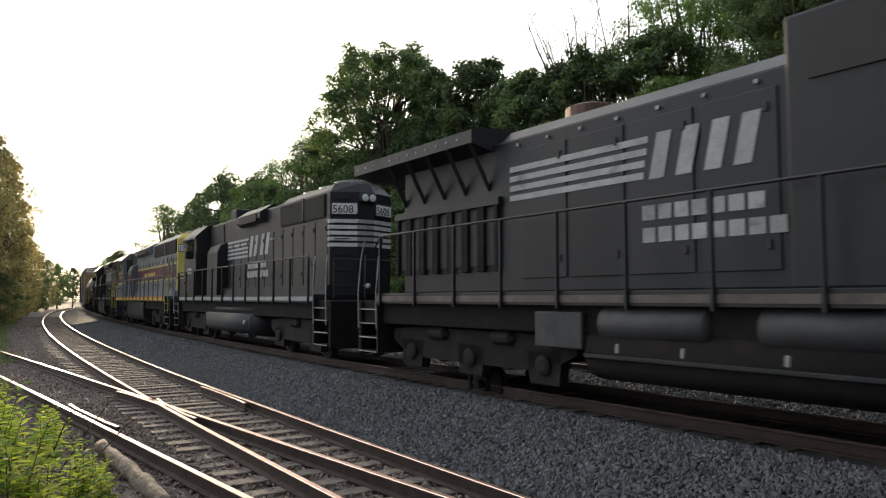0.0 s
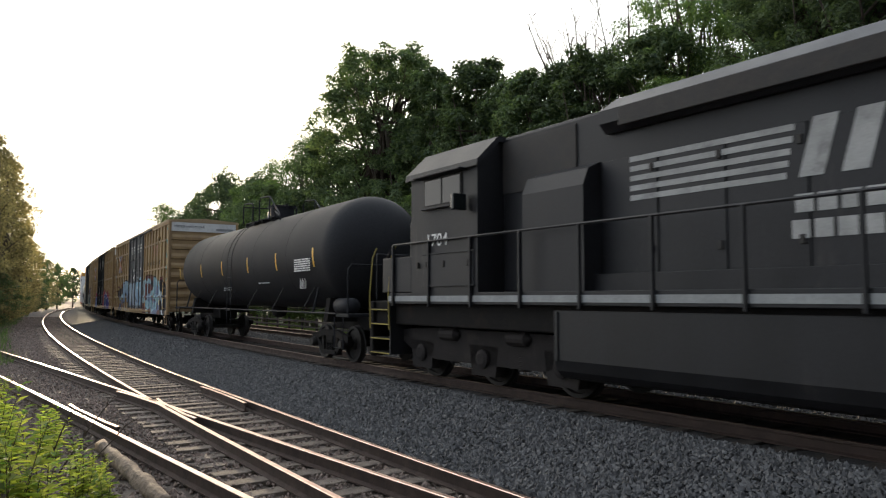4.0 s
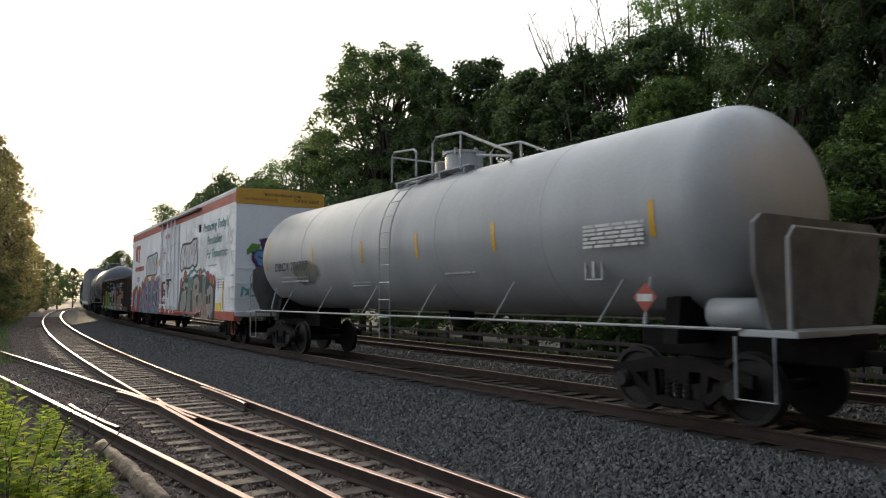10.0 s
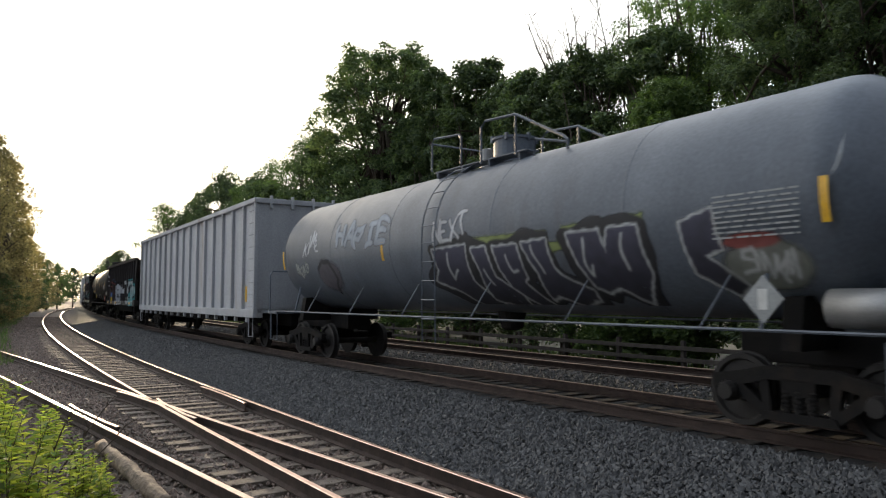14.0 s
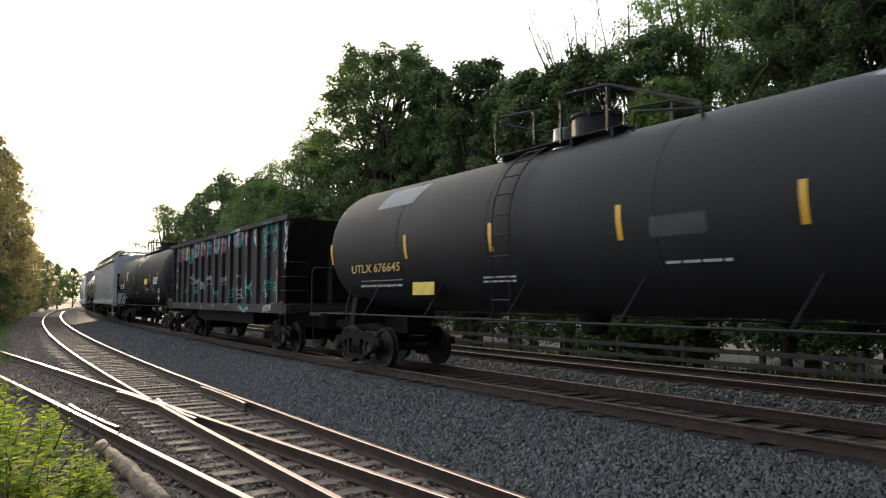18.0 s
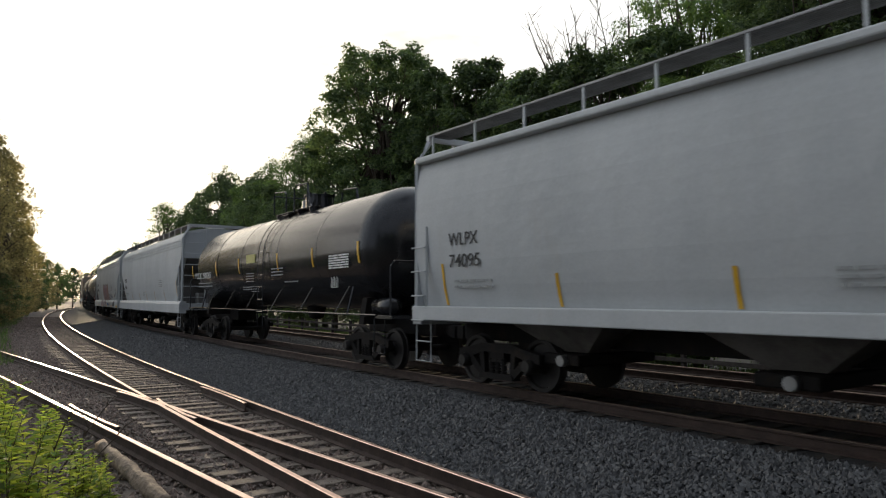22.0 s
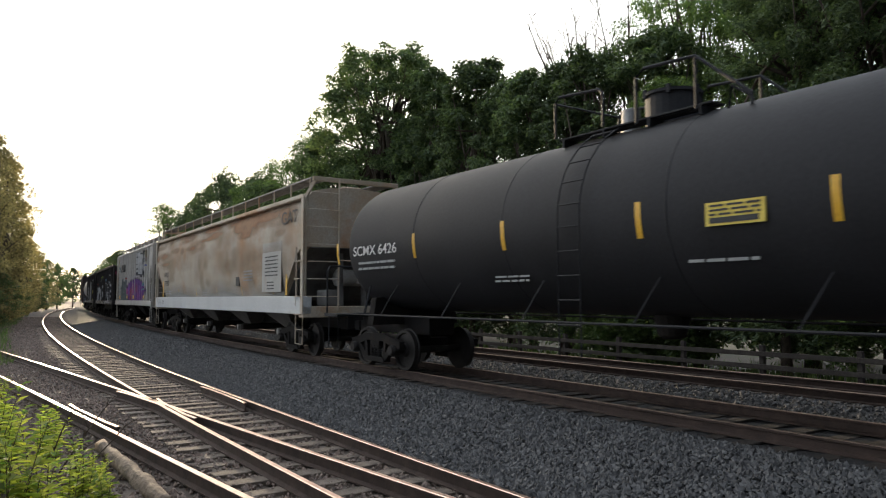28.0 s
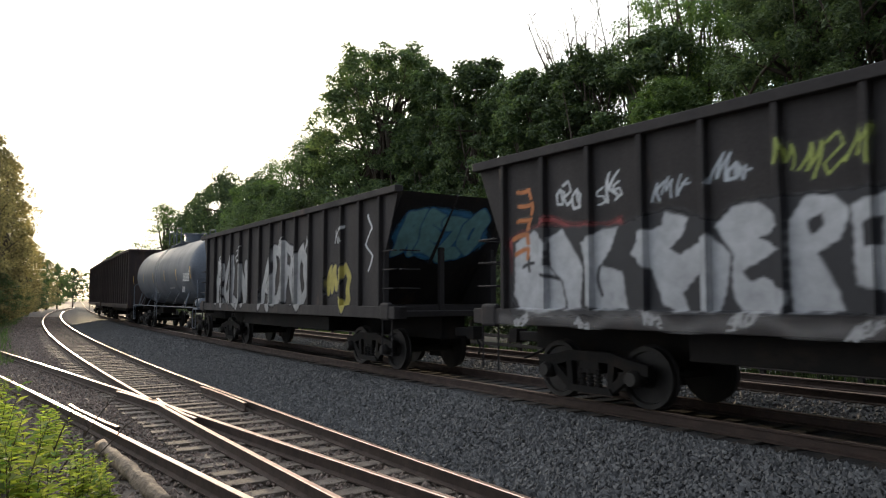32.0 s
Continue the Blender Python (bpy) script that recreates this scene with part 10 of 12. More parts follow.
        part("outlet_gate", bbox(x - 0.42, x + 0.42, -0.95, 0.95, 0.52, 0.70, 0.03), under_black, hp)
        part("gate_cap", lathe(bmesh.new(), [(-1.05, 0.09), (-0.93, 0.1), (-0.9, 0.05)], 12, "y", (x + 0.1, 0, 0.6)), steel_grey, hp)
    part("centre_sill", bbox(-h, h, -0.28, 0.28, 0.78, 1.2), under_black, v)
    for sx in (-1, 1):
        # end frame: corner posts, cross sill, slope sheet braces
        part("end_sill", bbox(min(sx * (h - 0.3), sx * h), max(sx * (h - 0.3), sx * h), -1.58, 1.58, 1.1, 1.4, 0.02), paint, v)
        for sy in (-1, 1):
            bm = bmesh.new()
            tube(bm, [(sx * (h - 0.06), sy * 1.52, 1.3), (sx * (h - 0.06), sy * 1.52, top - 0.55), (sx * (h - 0.10), sy * 1.3, top - 0.17), (sx * (h - 0.12), sy * 1.2, top)], 0.055, 4)
            part("corner_post", bm, paint, v)
        part("end_beam", bbox(min(sx * (h - 0.16), sx * (h - 0.06)), max(sx * (h - 0.16), sx * (h - 0.06)), -1.3, 1.3, top - 0.07, top + 0.05, 0.01), paint, v)
        bm = bmesh.new()
        ladder_bars(bm, (sx * (h - 0.5), sx * (h - 0.06)), -1.57, 1.19, 2.6, 4, standoff=0.08)
        tube(bm, [(sx * (h - 0.5), -1.58, 1.4), (sx * (h - 0.5), -1.58, 3.0)], 0.03, 4)
        part("side_ladder", bm, paint, v)
        bm = bmesh.new()
        end_ladder(bm, sx * (h - 0.02), (-1.45, -0.58), 1.66, 4.46, 7, sx)
        tube(bm, [(sx * (h + 0.02), -0.58, 1.3), (sx * (h + 0.02), -0.58, top)], 0.028, 4)
        part("end_ladder", bm, paint, v)
        bm = bmesh.new()
        stirrup(bm, sx * (h - 0.35), -1.55, 0.40, 1.2, 0.5)
        stirrup(bm, sx * (h - 0.35), -1.55, 0.78, 1.2, 0.5)
        part("stirrup", bm, paint, v)
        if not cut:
            # flat black panel: the shade of the end opening is put into its colour
            part("end_recess", bbox(min(sx * (h - 0.11), sx * (h - 0.09)), max(sx * (h - 0.11), sx * (h - 0.09)), -1.35, 1.35, 2.0, 3.35), under_black, v, "flat dark panel standing for the shaded opening below the end slope")
            part("end_plate", bbox(min(sx * (h - 0.12), sx * (h - 0.03)), max(sx * (h - 0.12), sx * (h - 0.03)), -1.55, -1.35, 1.4, 4.3), paint, v)
        else:
            part("air_reservoir", lathe(bmesh.new(), [(-0.5, 0.05), (-0.45, 0.24), (0.45, 0.24), (0.5, 0.05)], 16, "y", (sx * (h - 0.9), 0.2, 2.2)), hopper_old, v, smooth=True)
            # shade under the end is put into this dark colour, along with grime
            shade_grime = surface("slope_shade_grime", (0.14, 0.135, 0.13), (0.085, 0.08, 0.075), 0.75, scale=1.5, bump=0.1, stain=(0.05, 0.045, 0.04), stain_amt=0.4)
            for x0, x1 in zip([q for q in xs if q > 4], [q for q in xs if q > 4][1:]):
                part("slope_sheet", prism(bmesh.new(), [(sx * x0, low(x0) - 0.03), (sx * x1, low(x1) - 0.03), (sx * x1, low(x1) - 0.012), (sx * x0, low(x0) - 0.012)], -1.35, 1.35, "y"), shade_grime, v, "slope sheet under the end, dark with grime and painted shade")
            for yy in (-0.35, 0.35, 1.0):
                part("slope_brace", bbox(min(sx * (h - 0.4), sx * (h - 0.28)), max(sx * (h - 0.4), sx * (h - 0.28)), yy - 0.05, yy + 0.05, 1.4, low(h - 0.4) - 0.02, 0.008), shade_grime, v)
            part("brake_gear", bbox(sx * (h - 0.75) - 0.35, sx * (h - 0.75) + 0.35, -0.75, -0.2, 1.38, 1.85, 0.05), shade_grime, v)
            part("brake_housing", bbox(min(sx * (h - 0.3), sx * (h - 0.14)), max(sx * (h - 0.3), sx * (h - 0.14)), 0.1, 0.4, 2.0, 2.55, 0.04), hopper_old, v)
            wh = part("brake_wheel", tube(bmesh.new(), [(sx * (h - 0.02), 0.25 + 0.28 * math.cos(a * math.pi / 10), 2.4 + 0.28 * math.sin(a * math.pi / 10)) for a in range(21)], 0.018, 6), steel_grey, v, "round hand brake wheel")
            for a in range(5):
                part("spoke", tube(bmesh.new(), [(sx * (h - 0.08), 0.25, 2.4), (sx * (h - 0.02), 0.25 + 0.28 * math.cos(a * 1.257), 2.4 + 0.28 * math.sin(a * 1.257))], 0.012, 5), steel_grey, wh)
            part("pipe", tube(bmesh.new(), [(sx * (h - 0.1), -0.5, 2.65), (sx * (h - 0.1), 1.2, 2.6)], 0.016, 5), paint, v)
    z = 2.35
    y = -side(2.6) - 0.012
    tx = -7.53 if lines else (-7.74 if cut else -7.99)
    write_in(mark, tx, tx + 0.88, 2.58, 2.81, black_ink, v, -side(2.8) - 0.012)
    write_in(number, tx, tx + 0.92, 2.18, 2.42, black_ink, v, -side(2.42) - 0.012)
    fine_print(v, tx + 0.1, 1.95, 1.1, 2, grey_ink, -side(1.9) - 0.02, 0.045, 0.06, 3)
    fine_print(v, h - 5.2, 2.5, 0.9, 4, grey_ink, y, 0.045, 0.05, 4)
    fine_print(v, -1.0, 1.95, 0.6, 3, grey_ink, -side(1.85) - 0.02, 0.04, 0.05, 5)
    for k in range(7 if lines else 6):
        x = (-7.72, -5.05, -2.39, -0.03, 2.43, 5.03, 7.98)[k] if lines else (-8.05 if k == 0 and cut else (-8.12 + 3.03 * k if cut else -8.24 + 3.03 * k))
        bm = bmesh.new()
        wt = 0.075 if k == 0 and cut and not lines else 0.036
        for i in range(7 if lines and k == 6 else 6 if not lines and k == 0 else 4):
            za, zb = 1.48 + 0.13 * i, 1.61 + 0.13 * i
            if k == 0 and cut and not lines:
                za, zb = za + 0.16, zb + 0.16
            ya, yb = -side(za) - 0.012, -side(zb) - 0.012
            if k == 0 and cut and not lines:
                ya, yb = min(ya, -1.555), min(yb, -1.555)
            q = [bm.verts.new(c) for c in ((x - wt, ya, za), (x + wt, ya, za), (x + wt, yb, zb), (x - wt, yb, zb))]
            bm.faces.new(q)
        part("reflector", bm, surface("amber_tape", (0.42, 0.22, 0.04)) if lines and k < 6 else yellow_tape, v)
    pr = np.array(prof[:22])

    def depth(X, Z):
        return np.where(Z < 1.49, (-1.652 if lines else -1.612), -np.interp(Z, pr[:, 1], pr[:, 0]) - 0.014)
    return v, depth


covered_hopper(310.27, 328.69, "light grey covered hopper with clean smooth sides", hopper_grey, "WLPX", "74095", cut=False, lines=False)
covered_hopper(347.9, 366.39, "light grey covered hopper with cut-away ends", hopper_grey, "WLPX", "44161")
v, dep = covered_hopper(367.74, 386.5, "light grey covered hopper with purple rounded graffiti", hopper_grey, "WLPX", "44284")
g = Sheet(-7.5, 9.2, 1.0, 3.2)
for x0, x1, c in ((-2.45, -1.45, (0.40, 0.24, 0.20)), (-1.4, -0.5, (0.30, 0.14, 0.26)), (-0.45, 0.55, (0.38, 0.20, 0.24)), (0.62, 1.78, (0.36, 0.19, 0.16))):
    m = (x0 + x1) / 2
    g.shape([(x0, 1.5), (x0 + 0.02, 2.35), (x0 + 0.18, 2.6), (m, 2.66), (x1 - 0.25, 2.58), (x1 - 0.06, 2.3), (x1, 1.52)], c, (0.40, 0.25, 0.22), line=K_, edge=0.06)
    g.shape([(x0 + 0.12, 1.6), (x0 + 0.14, 2.3), (x0 + 0.26, 2.45), (x0 + 0.3, 1.7)], (0.44, 0.32, 0.40), soft=0.1)
    g.shape([(x0, 1.02), (x0 + 0.02, 1.47), (x1 - 0.35, 1.47), (x1 - 0.35, 1.02)], (0.48, 0.38, 0.42), (0.44, 0.30, 0.30), line=(0.14, 0.10, 0.12), edge=0.03)
g.tag("EPSO", 1.95, 1.53, 0.36, (0.05, 0.06, 0.08), 0.028, 4)
g.stroke([[(2.95, 2.1), (3.05, 1.65), (3.3, 1.7), (3.45, 1.95), (3.5, 1.75), (3.6, 1.98), (3.65, 1.75), (3.9, 1.9), (3.85, 1.65)], [(3.75, 1.85), (4.0, 1.7), (4.5, 1.62)], [(4.3, 1.8), (4.4, 1.68), (4.55, 1.66)]], 0.026, (0.08, 0.13, 0.30))
g.tag("BRUD", 2.9, 1.4, 0.14, (0.10, 0.10, 0.12), 0.018, 15)
write_in("NEVER", 2.36, 2.85, 1.1, 1.27, surface("pen_blue", (0.14, 0.2, 0.36)), v, -1.648)
write_in("NEVER", 2.95, 3.45, 1.1, 1.27, surface("pen_blue", (0.14, 0.2, 0.36)), v, -1.648)
g.shape([(3.78, 1.1), (3.78, 1.27), (4.2, 1.27), (4.2, 1.1)], (0.22, 0.06, 0.08))
g.tag("STROKE", 6.4, 1.06, 0.32, K_, 0.03, 7)
g.tag("STRO", 6.9, 1.06, 0.34, K_, 0.028, 17)
g.tag("KES", -6.3, 2.0, 0.4, (0.3, 0.3, 0.32), 0.02, 8)
g.put(v, dep)
for a, b in ((8.48, 9.36), (5.25, 5.72), (1.8, 2.15), (-1.8, -1.4), (-5.2, -4.7)):
    part("reflector", bbox(a, b, -1.65, -1.63, 1.02, 1.13), yellow_tape, v, "yellow strip on the sill")
part("stencil_board", bbox(6.05, 6.6, -1.487, -1.44, 1.62, 1.94), white_ink, v)
for a in (6.08, 6.34):
    part("stencil_square", bbox(a, a + 0.23, -1.492, -1.44, 1.68, 1.91), black_ink, v)
fine_print(v, 6.71, 2.26, 0.6, 3, black_ink, -1.545, 0.028, 0.03, 31)
fine_print(v, 6.75, 2.03, 0.6, 3, black_ink, -1.525, 0.028, 0.03, 32)
v, dep = covered_hopper(424.4, 443.7, "rust-stained pale covered hopper with grey repaint patches", hopper_rust, "GPLX", "77592", lines=False)
g = Sheet(-9.5, 9.5, 1.5, 4.28, 0.04)
rnd = random.Random(77)
for i in range(46):
    g.blot(rnd.uniform(-9.3, 9.3), 4.25 - abs(rnd.gauss(0, 0.45)), rnd.uniform(0.3, 1.3), rnd.uniform(0.06, 0.2), (0.36, 0.17, 0.075), amount=rnd.uniform(0.2, 0.55), soft=0.7)
for i in range(14):
    g.blot(rnd.uniform(-9, 9), rnd.uniform(1.7, 3.4), rnd.uniform(0.2, 0.7), rnd.uniform(0.1, 0.4), (0.34, 0.27, 0.19), amount=0.25, soft=0.9)
for i in range(22):
    g.blot(rnd.uniform(-9.3, 9.3), rnd.uniform(2.6, 4.1), rnd.uniform(0.6, 1.6), rnd.uniform(0.15, 0.45), (0.40, 0.25, 0.14), amount=rnd.uniform(0.12, 0.3), soft=0.95)
for i in range(10):
    g.blot(-9.2 + 0.09 * i, 2.95 - 0.1 * i + rnd.uniform(-0.1, 0.1), 0.2, 0.12, (0.36, 0.17, 0.08), amount=0.35, soft=0.9)
g.lay(np.clip((2.2 + 0.12 * np.sin(g.X * 0.9) - g.Z) / 0.6, 0, 1) * 0.6, (0.38, 0.39, 0.38))
g.al *= (g.Z > np.interp(9.53 - np.abs(g.X), [0, 0.35, 0.9, 1.35, 1.75, 2.1], [3.03, 2.88, 2.38, 1.98, 1.53, 1.4])) & (np.abs(g.X) < 9.5)
g.put(v, dep, "orange rust stains and grey primer")
part("repaint_patch", bbox(6.34, 7.98, -1.59, -1.578, 1.8, 3.25), surface("patch_grey", (0.42, 0.42, 0.405), (0.37, 0.365, 0.34), 0.6, grit=0.1, stain=(0.36, 0.3, 0.24), stain_amt=0.2), v, "grey repainted patch with print")
fine_print(v, 6.6, 2.85, 1.1, 6, black_ink, -1.592, 0.035, 0.075, 9)
fine_print(v, 6.8, 2.1, 0.6, 3, black_ink, -1.592, 0.035, 0.06, 10)
part("stencil_square", bbox(3.5, 3.85, -1.55, -1.5, 2.02, 2.32), black_ink, v)
tape(v, 8.27, 1.7, 0.9, 0.12, -1.53)
for sx in (-1, 1):
    part("corner_plate", bbox(min(sx * 9.5, sx * 9.66), max(sx * 9.5, sx * 9.66), -1.61, -1.575, 1.2, 4.36, 0.01), hopper_rust, v, "pale corner plate streaked with rust")
fine_print(v, -8.93, 1.55, 0.6, 4, grey_ink, -1.603, 0.02, 0.045, 41)
part("stencil_frame", bars([(-7.96, -7.72, 1.5, 1.515), (-7.96, -7.72, 1.37, 1.385), (-7.96, -7.945, 1.37, 1.515), (-7.735, -7.72, 1.37, 1.515), (-7.94, -7.74, 1.43, 1.445)], -1.603), black_ink, v)
write_in("GAT", 7.98, 9.2, 3.68, 4.04, black_ink, v, -1.592)


def ribbed_hopper():
    v, L = vehicle("covered_hopper", "old grey ribbed covered hopper with purple and white graffiti", "covered hopper", 445.0, 459.34, 1.95)
    h = L / 2
    P = hopper_old
    prof = [(-h + 1.55, 1.45), (h - 1.55, 1.45), (h - 1.5, 2.45), (h - 0.12, 3.4), (h - 0.08, 4.38), (-h + 0.08, 4.38), (-h + 0.12, 3.4), (-h + 1.5, 2.45)]
    part("body", prism(bmesh.new(), prof, -1.5, 1.5, "y"), P, v)
    part("roof", prism(bmesh.new(), [(-1.55, 4.36), (1.55, 4.36), (1.5, 4.46), (0, 4.62), (-1.5, 4.46)], -h + 0.05, h - 0.05), P, v)
    posts = [-5.65 + 0.753 * i for i in range(16)]
    pm = link_mesh("side_post", bbox(-0.06, 0.06, -1.585, -1.49, 1.46, 4.38, 0.015), P)
    for x in posts:
        shared("side_post", pm, v, pose(x, 0, 0))
        shared("side_post", pm, v, pose(x, 0, 0, 0, 0, 180))
    for sy in (-1, 1):
        part("side_sill", bbox(-h, h, min(sy * 1.35, sy * 1.6), max(sy * 1.35, sy * 1.6), 1.22, 1.48, 0.015), P, v)
        wk = part("running_board", bbox(-h + 0.2, h - 0.2, min(sy * 0.8, sy * 0.84), max(sy * 0.8, sy * 0.84), 4.78, 4.82), grating, v)
        for k in range(5):
            y = sy * (0.88 + 0.075 * k)
            part("board_slat", bbox(-h + 0.2, h - 0.2, min(y, y + sy * 0.022), max(y, y + sy * 0.022), 4.78, 4.82), grating, wk)
        for k in range(10):
            x = -h + 0.3 + k * (L - 0.6) / 9
            part("bracket", bbox(x - 0.025, x + 0.025, min(sy * 1.2, sy * 1.28), max(sy * 1.2, sy * 1.28), 4.4, 4.82), P, wk)
    for k in range(3):
        x = (-1 + k) * 3.4
        bm = bmesh.new()
        r0 = [bm.verts.new(c) for c in ((x - 1.5, -1.3, 1.45), (x + 1.5, -1.3, 1.45), (x + 1.5, 1.3, 1.45), (x - 1.5, 1.3, 1.45))]
        r1 = [bm.verts.new(c) for c in ((x - 0.35, -0.7, 0.62), (x + 0.35, -0.7, 0.62), (x + 0.35, 0.7, 0.62), (x - 0.35, 0.7, 0.62))]
        for i in range(4):
            bm.faces.new((r0[i], r0[(i + 1) % 4], r1[(i + 1) % 4], r1[i]))
        bm.faces.new(r1)
        part("discharge_hopper", bm, under_black, v)
    part("centre_sill", bbox(-h, h, -0.28, 0.28, 0.78, 1.2), under_black, v)
    for sx in (-1, 1):
        part("end_sill", bbox(min(sx * (h - 0.3), sx * h), max(sx * (h - 0.3), sx * h), -1.58, 1.58, 1.15, 1.42, 0.02), P, v)
        # plate coloured dark for the shade below the slope and for grime
        part("slope_sheet", prism(bmesh.new(), [(sx * (h - 0.11), 3.36), (sx * (h - 1.5), 2.41), (sx * (h - 1.54), 1.46), (sx * (h - 1.51), 1.46), (sx * (h - 1.47), 2.40), (sx * (h - 0.09), 3.34)], -1.42, 1.42, "y"), MATS["slope_shade_grime"], v, "slope sheet under the end, dark with grime and painted shade")
        for sy in (-1, 1):
            part("corner_post", bbox(sx * (h - 0.1) - 0.05, sx * (h - 0.1) + 0.05, sy * 1.5 - 0.06, sy * 1.5 + 0.06, 1.2, 4.4, 0.01), P, v)
            part("slope_brace", tube(bmesh.new(), [(sx * (h - 0.5), sy * 0.6, 1.4), (sx * (h - 0.4), sy * 0.6, 3.3)], 0.06, 4), P, v)
        bm = bmesh.new()
        ladder_bars(bm, (sx * (h - 0.55), sx * (h - 0.1)), -1.52, 1.55, 3.2, 5, standoff=0.05)
        tube(bm, [(sx * (h - 0.58), -1.55, 1.4), (sx * (h - 0.58), -1.55, 3.3)], 0.035, 4)
        end_ladder(bm, sx * (h - 0.05), (-1.4, -0.95), 1.5, 4.3, 8, sx)
        part("ladder", bm, P, v)
        bm = bmesh.new()
        stirrup(bm, sx * (h - 0.35), -1.52, 0.4, 1.25, 0.45)
        part("stirrup", bm, P, v)
        part("air_reservoir", lathe(bmesh.new(), [(-0.5, 0.05), (-0.45, 0.24), (0.45, 0.24), (0.5, 0.05)], 16, "y", (sx * (h - 0.95), 0.1, 2.0)), under_black, v, smooth=True)
    # owner's mark as plain stripes and slanted blocks
    bm = bmesh.new()
    for i in range(5):
        box(bm, -5.58, -4.78 + 0.03 * i, -1.506, -1.5, 3.28 + i * 0.1, 3.335 + i * 0.1)
    part("mark_stripes", bm, black_ink, v)
    for x, w in ((-4.72, 0.22), (-4.36, 0.22), (-3.98, 0.3), (-3.56, 0.3)):
        part("mark_block", prism(bmesh.new(), [(x, 3.28), (x + w, 3.28), (x + w + 0.12, 3.74), (x + 0.12, 3.74)], -1.592, -1.5, "y"), black_ink, v)
    write("NS", -4.8, 2.62, 0.32, grey_ink, v, -1.514)
    for t, x in (("24", -4.8), ("51", -4.03), ("C8", -3.28)):
        write_in(t, x, x + 0.5, 2.15, 2.41, white_ink, v, -1.516)
    g = Sheet(-6.9, 5.6, 1.5, 4.2)
    g.blot(-6.3, 3.95, 0.4, 0.35, (0.40, 0.26, 0.10), amount=0.6, soft=0.6)
    g.tag("ZENER", -6.1, 3.25, 0.3, (0.25, 0.36, 0.42), 0.025, 8)
    g.tag("AC", -5.5, 2.0, 0.4, (0.08, 0.09, 0.09), 0.03, 9)
    g.blot(1.2, 2.0, 3.6, 0.75, (0.20, 0.08, 0.30), amount=0.9, soft=0.2)
    for i in range(9):
        g.blot(-1.9 + i * 0.72, 1.85 + 0.3 * (i % 2), 0.28, 0.4, ((0.42, 0.10, 0.28), (0.24, 0.10, 0.36), (0.36, 0.10, 0.14))[i % 3], amount=0.85, soft=0.3)
    g.blot(-2.4, 2.1, 0.35, 0.6, GREEN_, amount=0.9)
    g.blot(-2.6, 2.6, 0.3, 0.3, (0.36, 0.06, 0.05), amount=0.9)
    g.word("SUIOL", -4.95, 1.6, 3.3, 0.85, 0.2, (0.12, 0.145, 0.145), (0.16, 0.19, 0.185), (0.40, 0.46, 0.44), None, 91, 0.05, 0.035)
    # rounded white letters on a black shade
    letters = ([(1.58, 4.2), (2.23, 4.2), (2.44, 4.03), (2.06, 3.91), (2.41, 3.61), (2.24, 3.11), (1.6, 3.07), (1.7, 3.38), (1.96, 3.53), (1.51, 3.88)], [(2.42, 4.2), (2.74, 4.2), (2.85, 3.23), (3.17, 3.15), (3.08, 2.96), (2.44, 2.98)], [(3.0, 3.86), (3.47, 4.05), (3.69, 3.07), (3.45, 2.93), (3.29, 3.19), (3.04, 2.96), (2.88, 3.22)], [(3.64, 3.94), (4.12, 4.09), (4.23, 3.87), (3.98, 3.67), (4.2, 3.41), (4.12, 2.96), (3.69, 2.91), (3.83, 3.29), (3.6, 3.63)], [(4.23, 4.13), (4.45, 4.13), (4.48, 3.53), (4.7, 3.43), (4.66, 2.84), (4.34, 2.74), (4.2, 3.18)])
    for pts in letters:
        g.stroke([pts + pts[:1]], 0.13, (0.10, 0.10, 0.11), soft=0.06)
    for pts in letters:
        g.shape(pts, (0.60, 0.61, 0.61), (0.50, 0.51, 0.52), line=K_, edge=0.045)
    g.stroke([[(3.22, 3.62), (3.3, 3.5), (3.2, 3.45), (3.22, 3.62)], [(1.95, 4.05), (2.1, 4.0)], [(1.9, 3.3), (2.05, 3.4)], [(3.95, 3.2), (4.0, 3.35)]], 0.03, K_)
    g.tag("MELO", 3.6, 2.1, 0.4, (0.15, 0.35, 0.35), 0.035, 5)
    g.stroke([[(4.4, 3.6), (4.9, 3.9), (5.2, 3.5), (4.8, 3.3), (4.5, 3.5)]], 0.03, (0.2, 0.22, 0.5))
    g.blot(5.2, 3.9, 0.5, 0.4, (0.42, 0.32, 0.10), amount=0.5, soft=0.6)
    g.put(v, ribbed(1.5, 1.585, posts, 0.06))
    for x in (-5.2, -1.8, 0.8, 4.6):
        part("reflector", bbox(x, x + 0.42, -1.6, -1.588, 1.6, 1.78), yellow_tape, v, "yellow reflective strip")


ribbed_hopper()


# the cars that follow, far up the line
ribbed_gondola(512.7, 529.5, "tall rust-brown open car far up the line", gon_brown, 4.6, 1.25, 15, "chip_car", ladder=True, post_w=0.12)
ribbed_gondola(530.7, 547.5, "tall rust-brown open car far up the line", gon_brown, 4.6, 1.25, 15, "chip_car", ladder=True, post_w=0.12)


worn_white = surface("worn_white", (0.42, 0.42, 0.41), (0.30, 0.30, 0.29), 0.7, scale=3, bump=0, stain=(0.1, 0.1, 0.1), stain_amt=0.2)
# ---------------------------------------------------------------- locomotives
loco_grime = surface("loco_grime", (0.020, 0.018, 0.018), (0.032, 0.028, 0.027), 0.8, spec=0.15, scale=2.5, fine=35, bump=0.2, stain=(0.05, 0.043, 0.038), stain_amt=0.3)
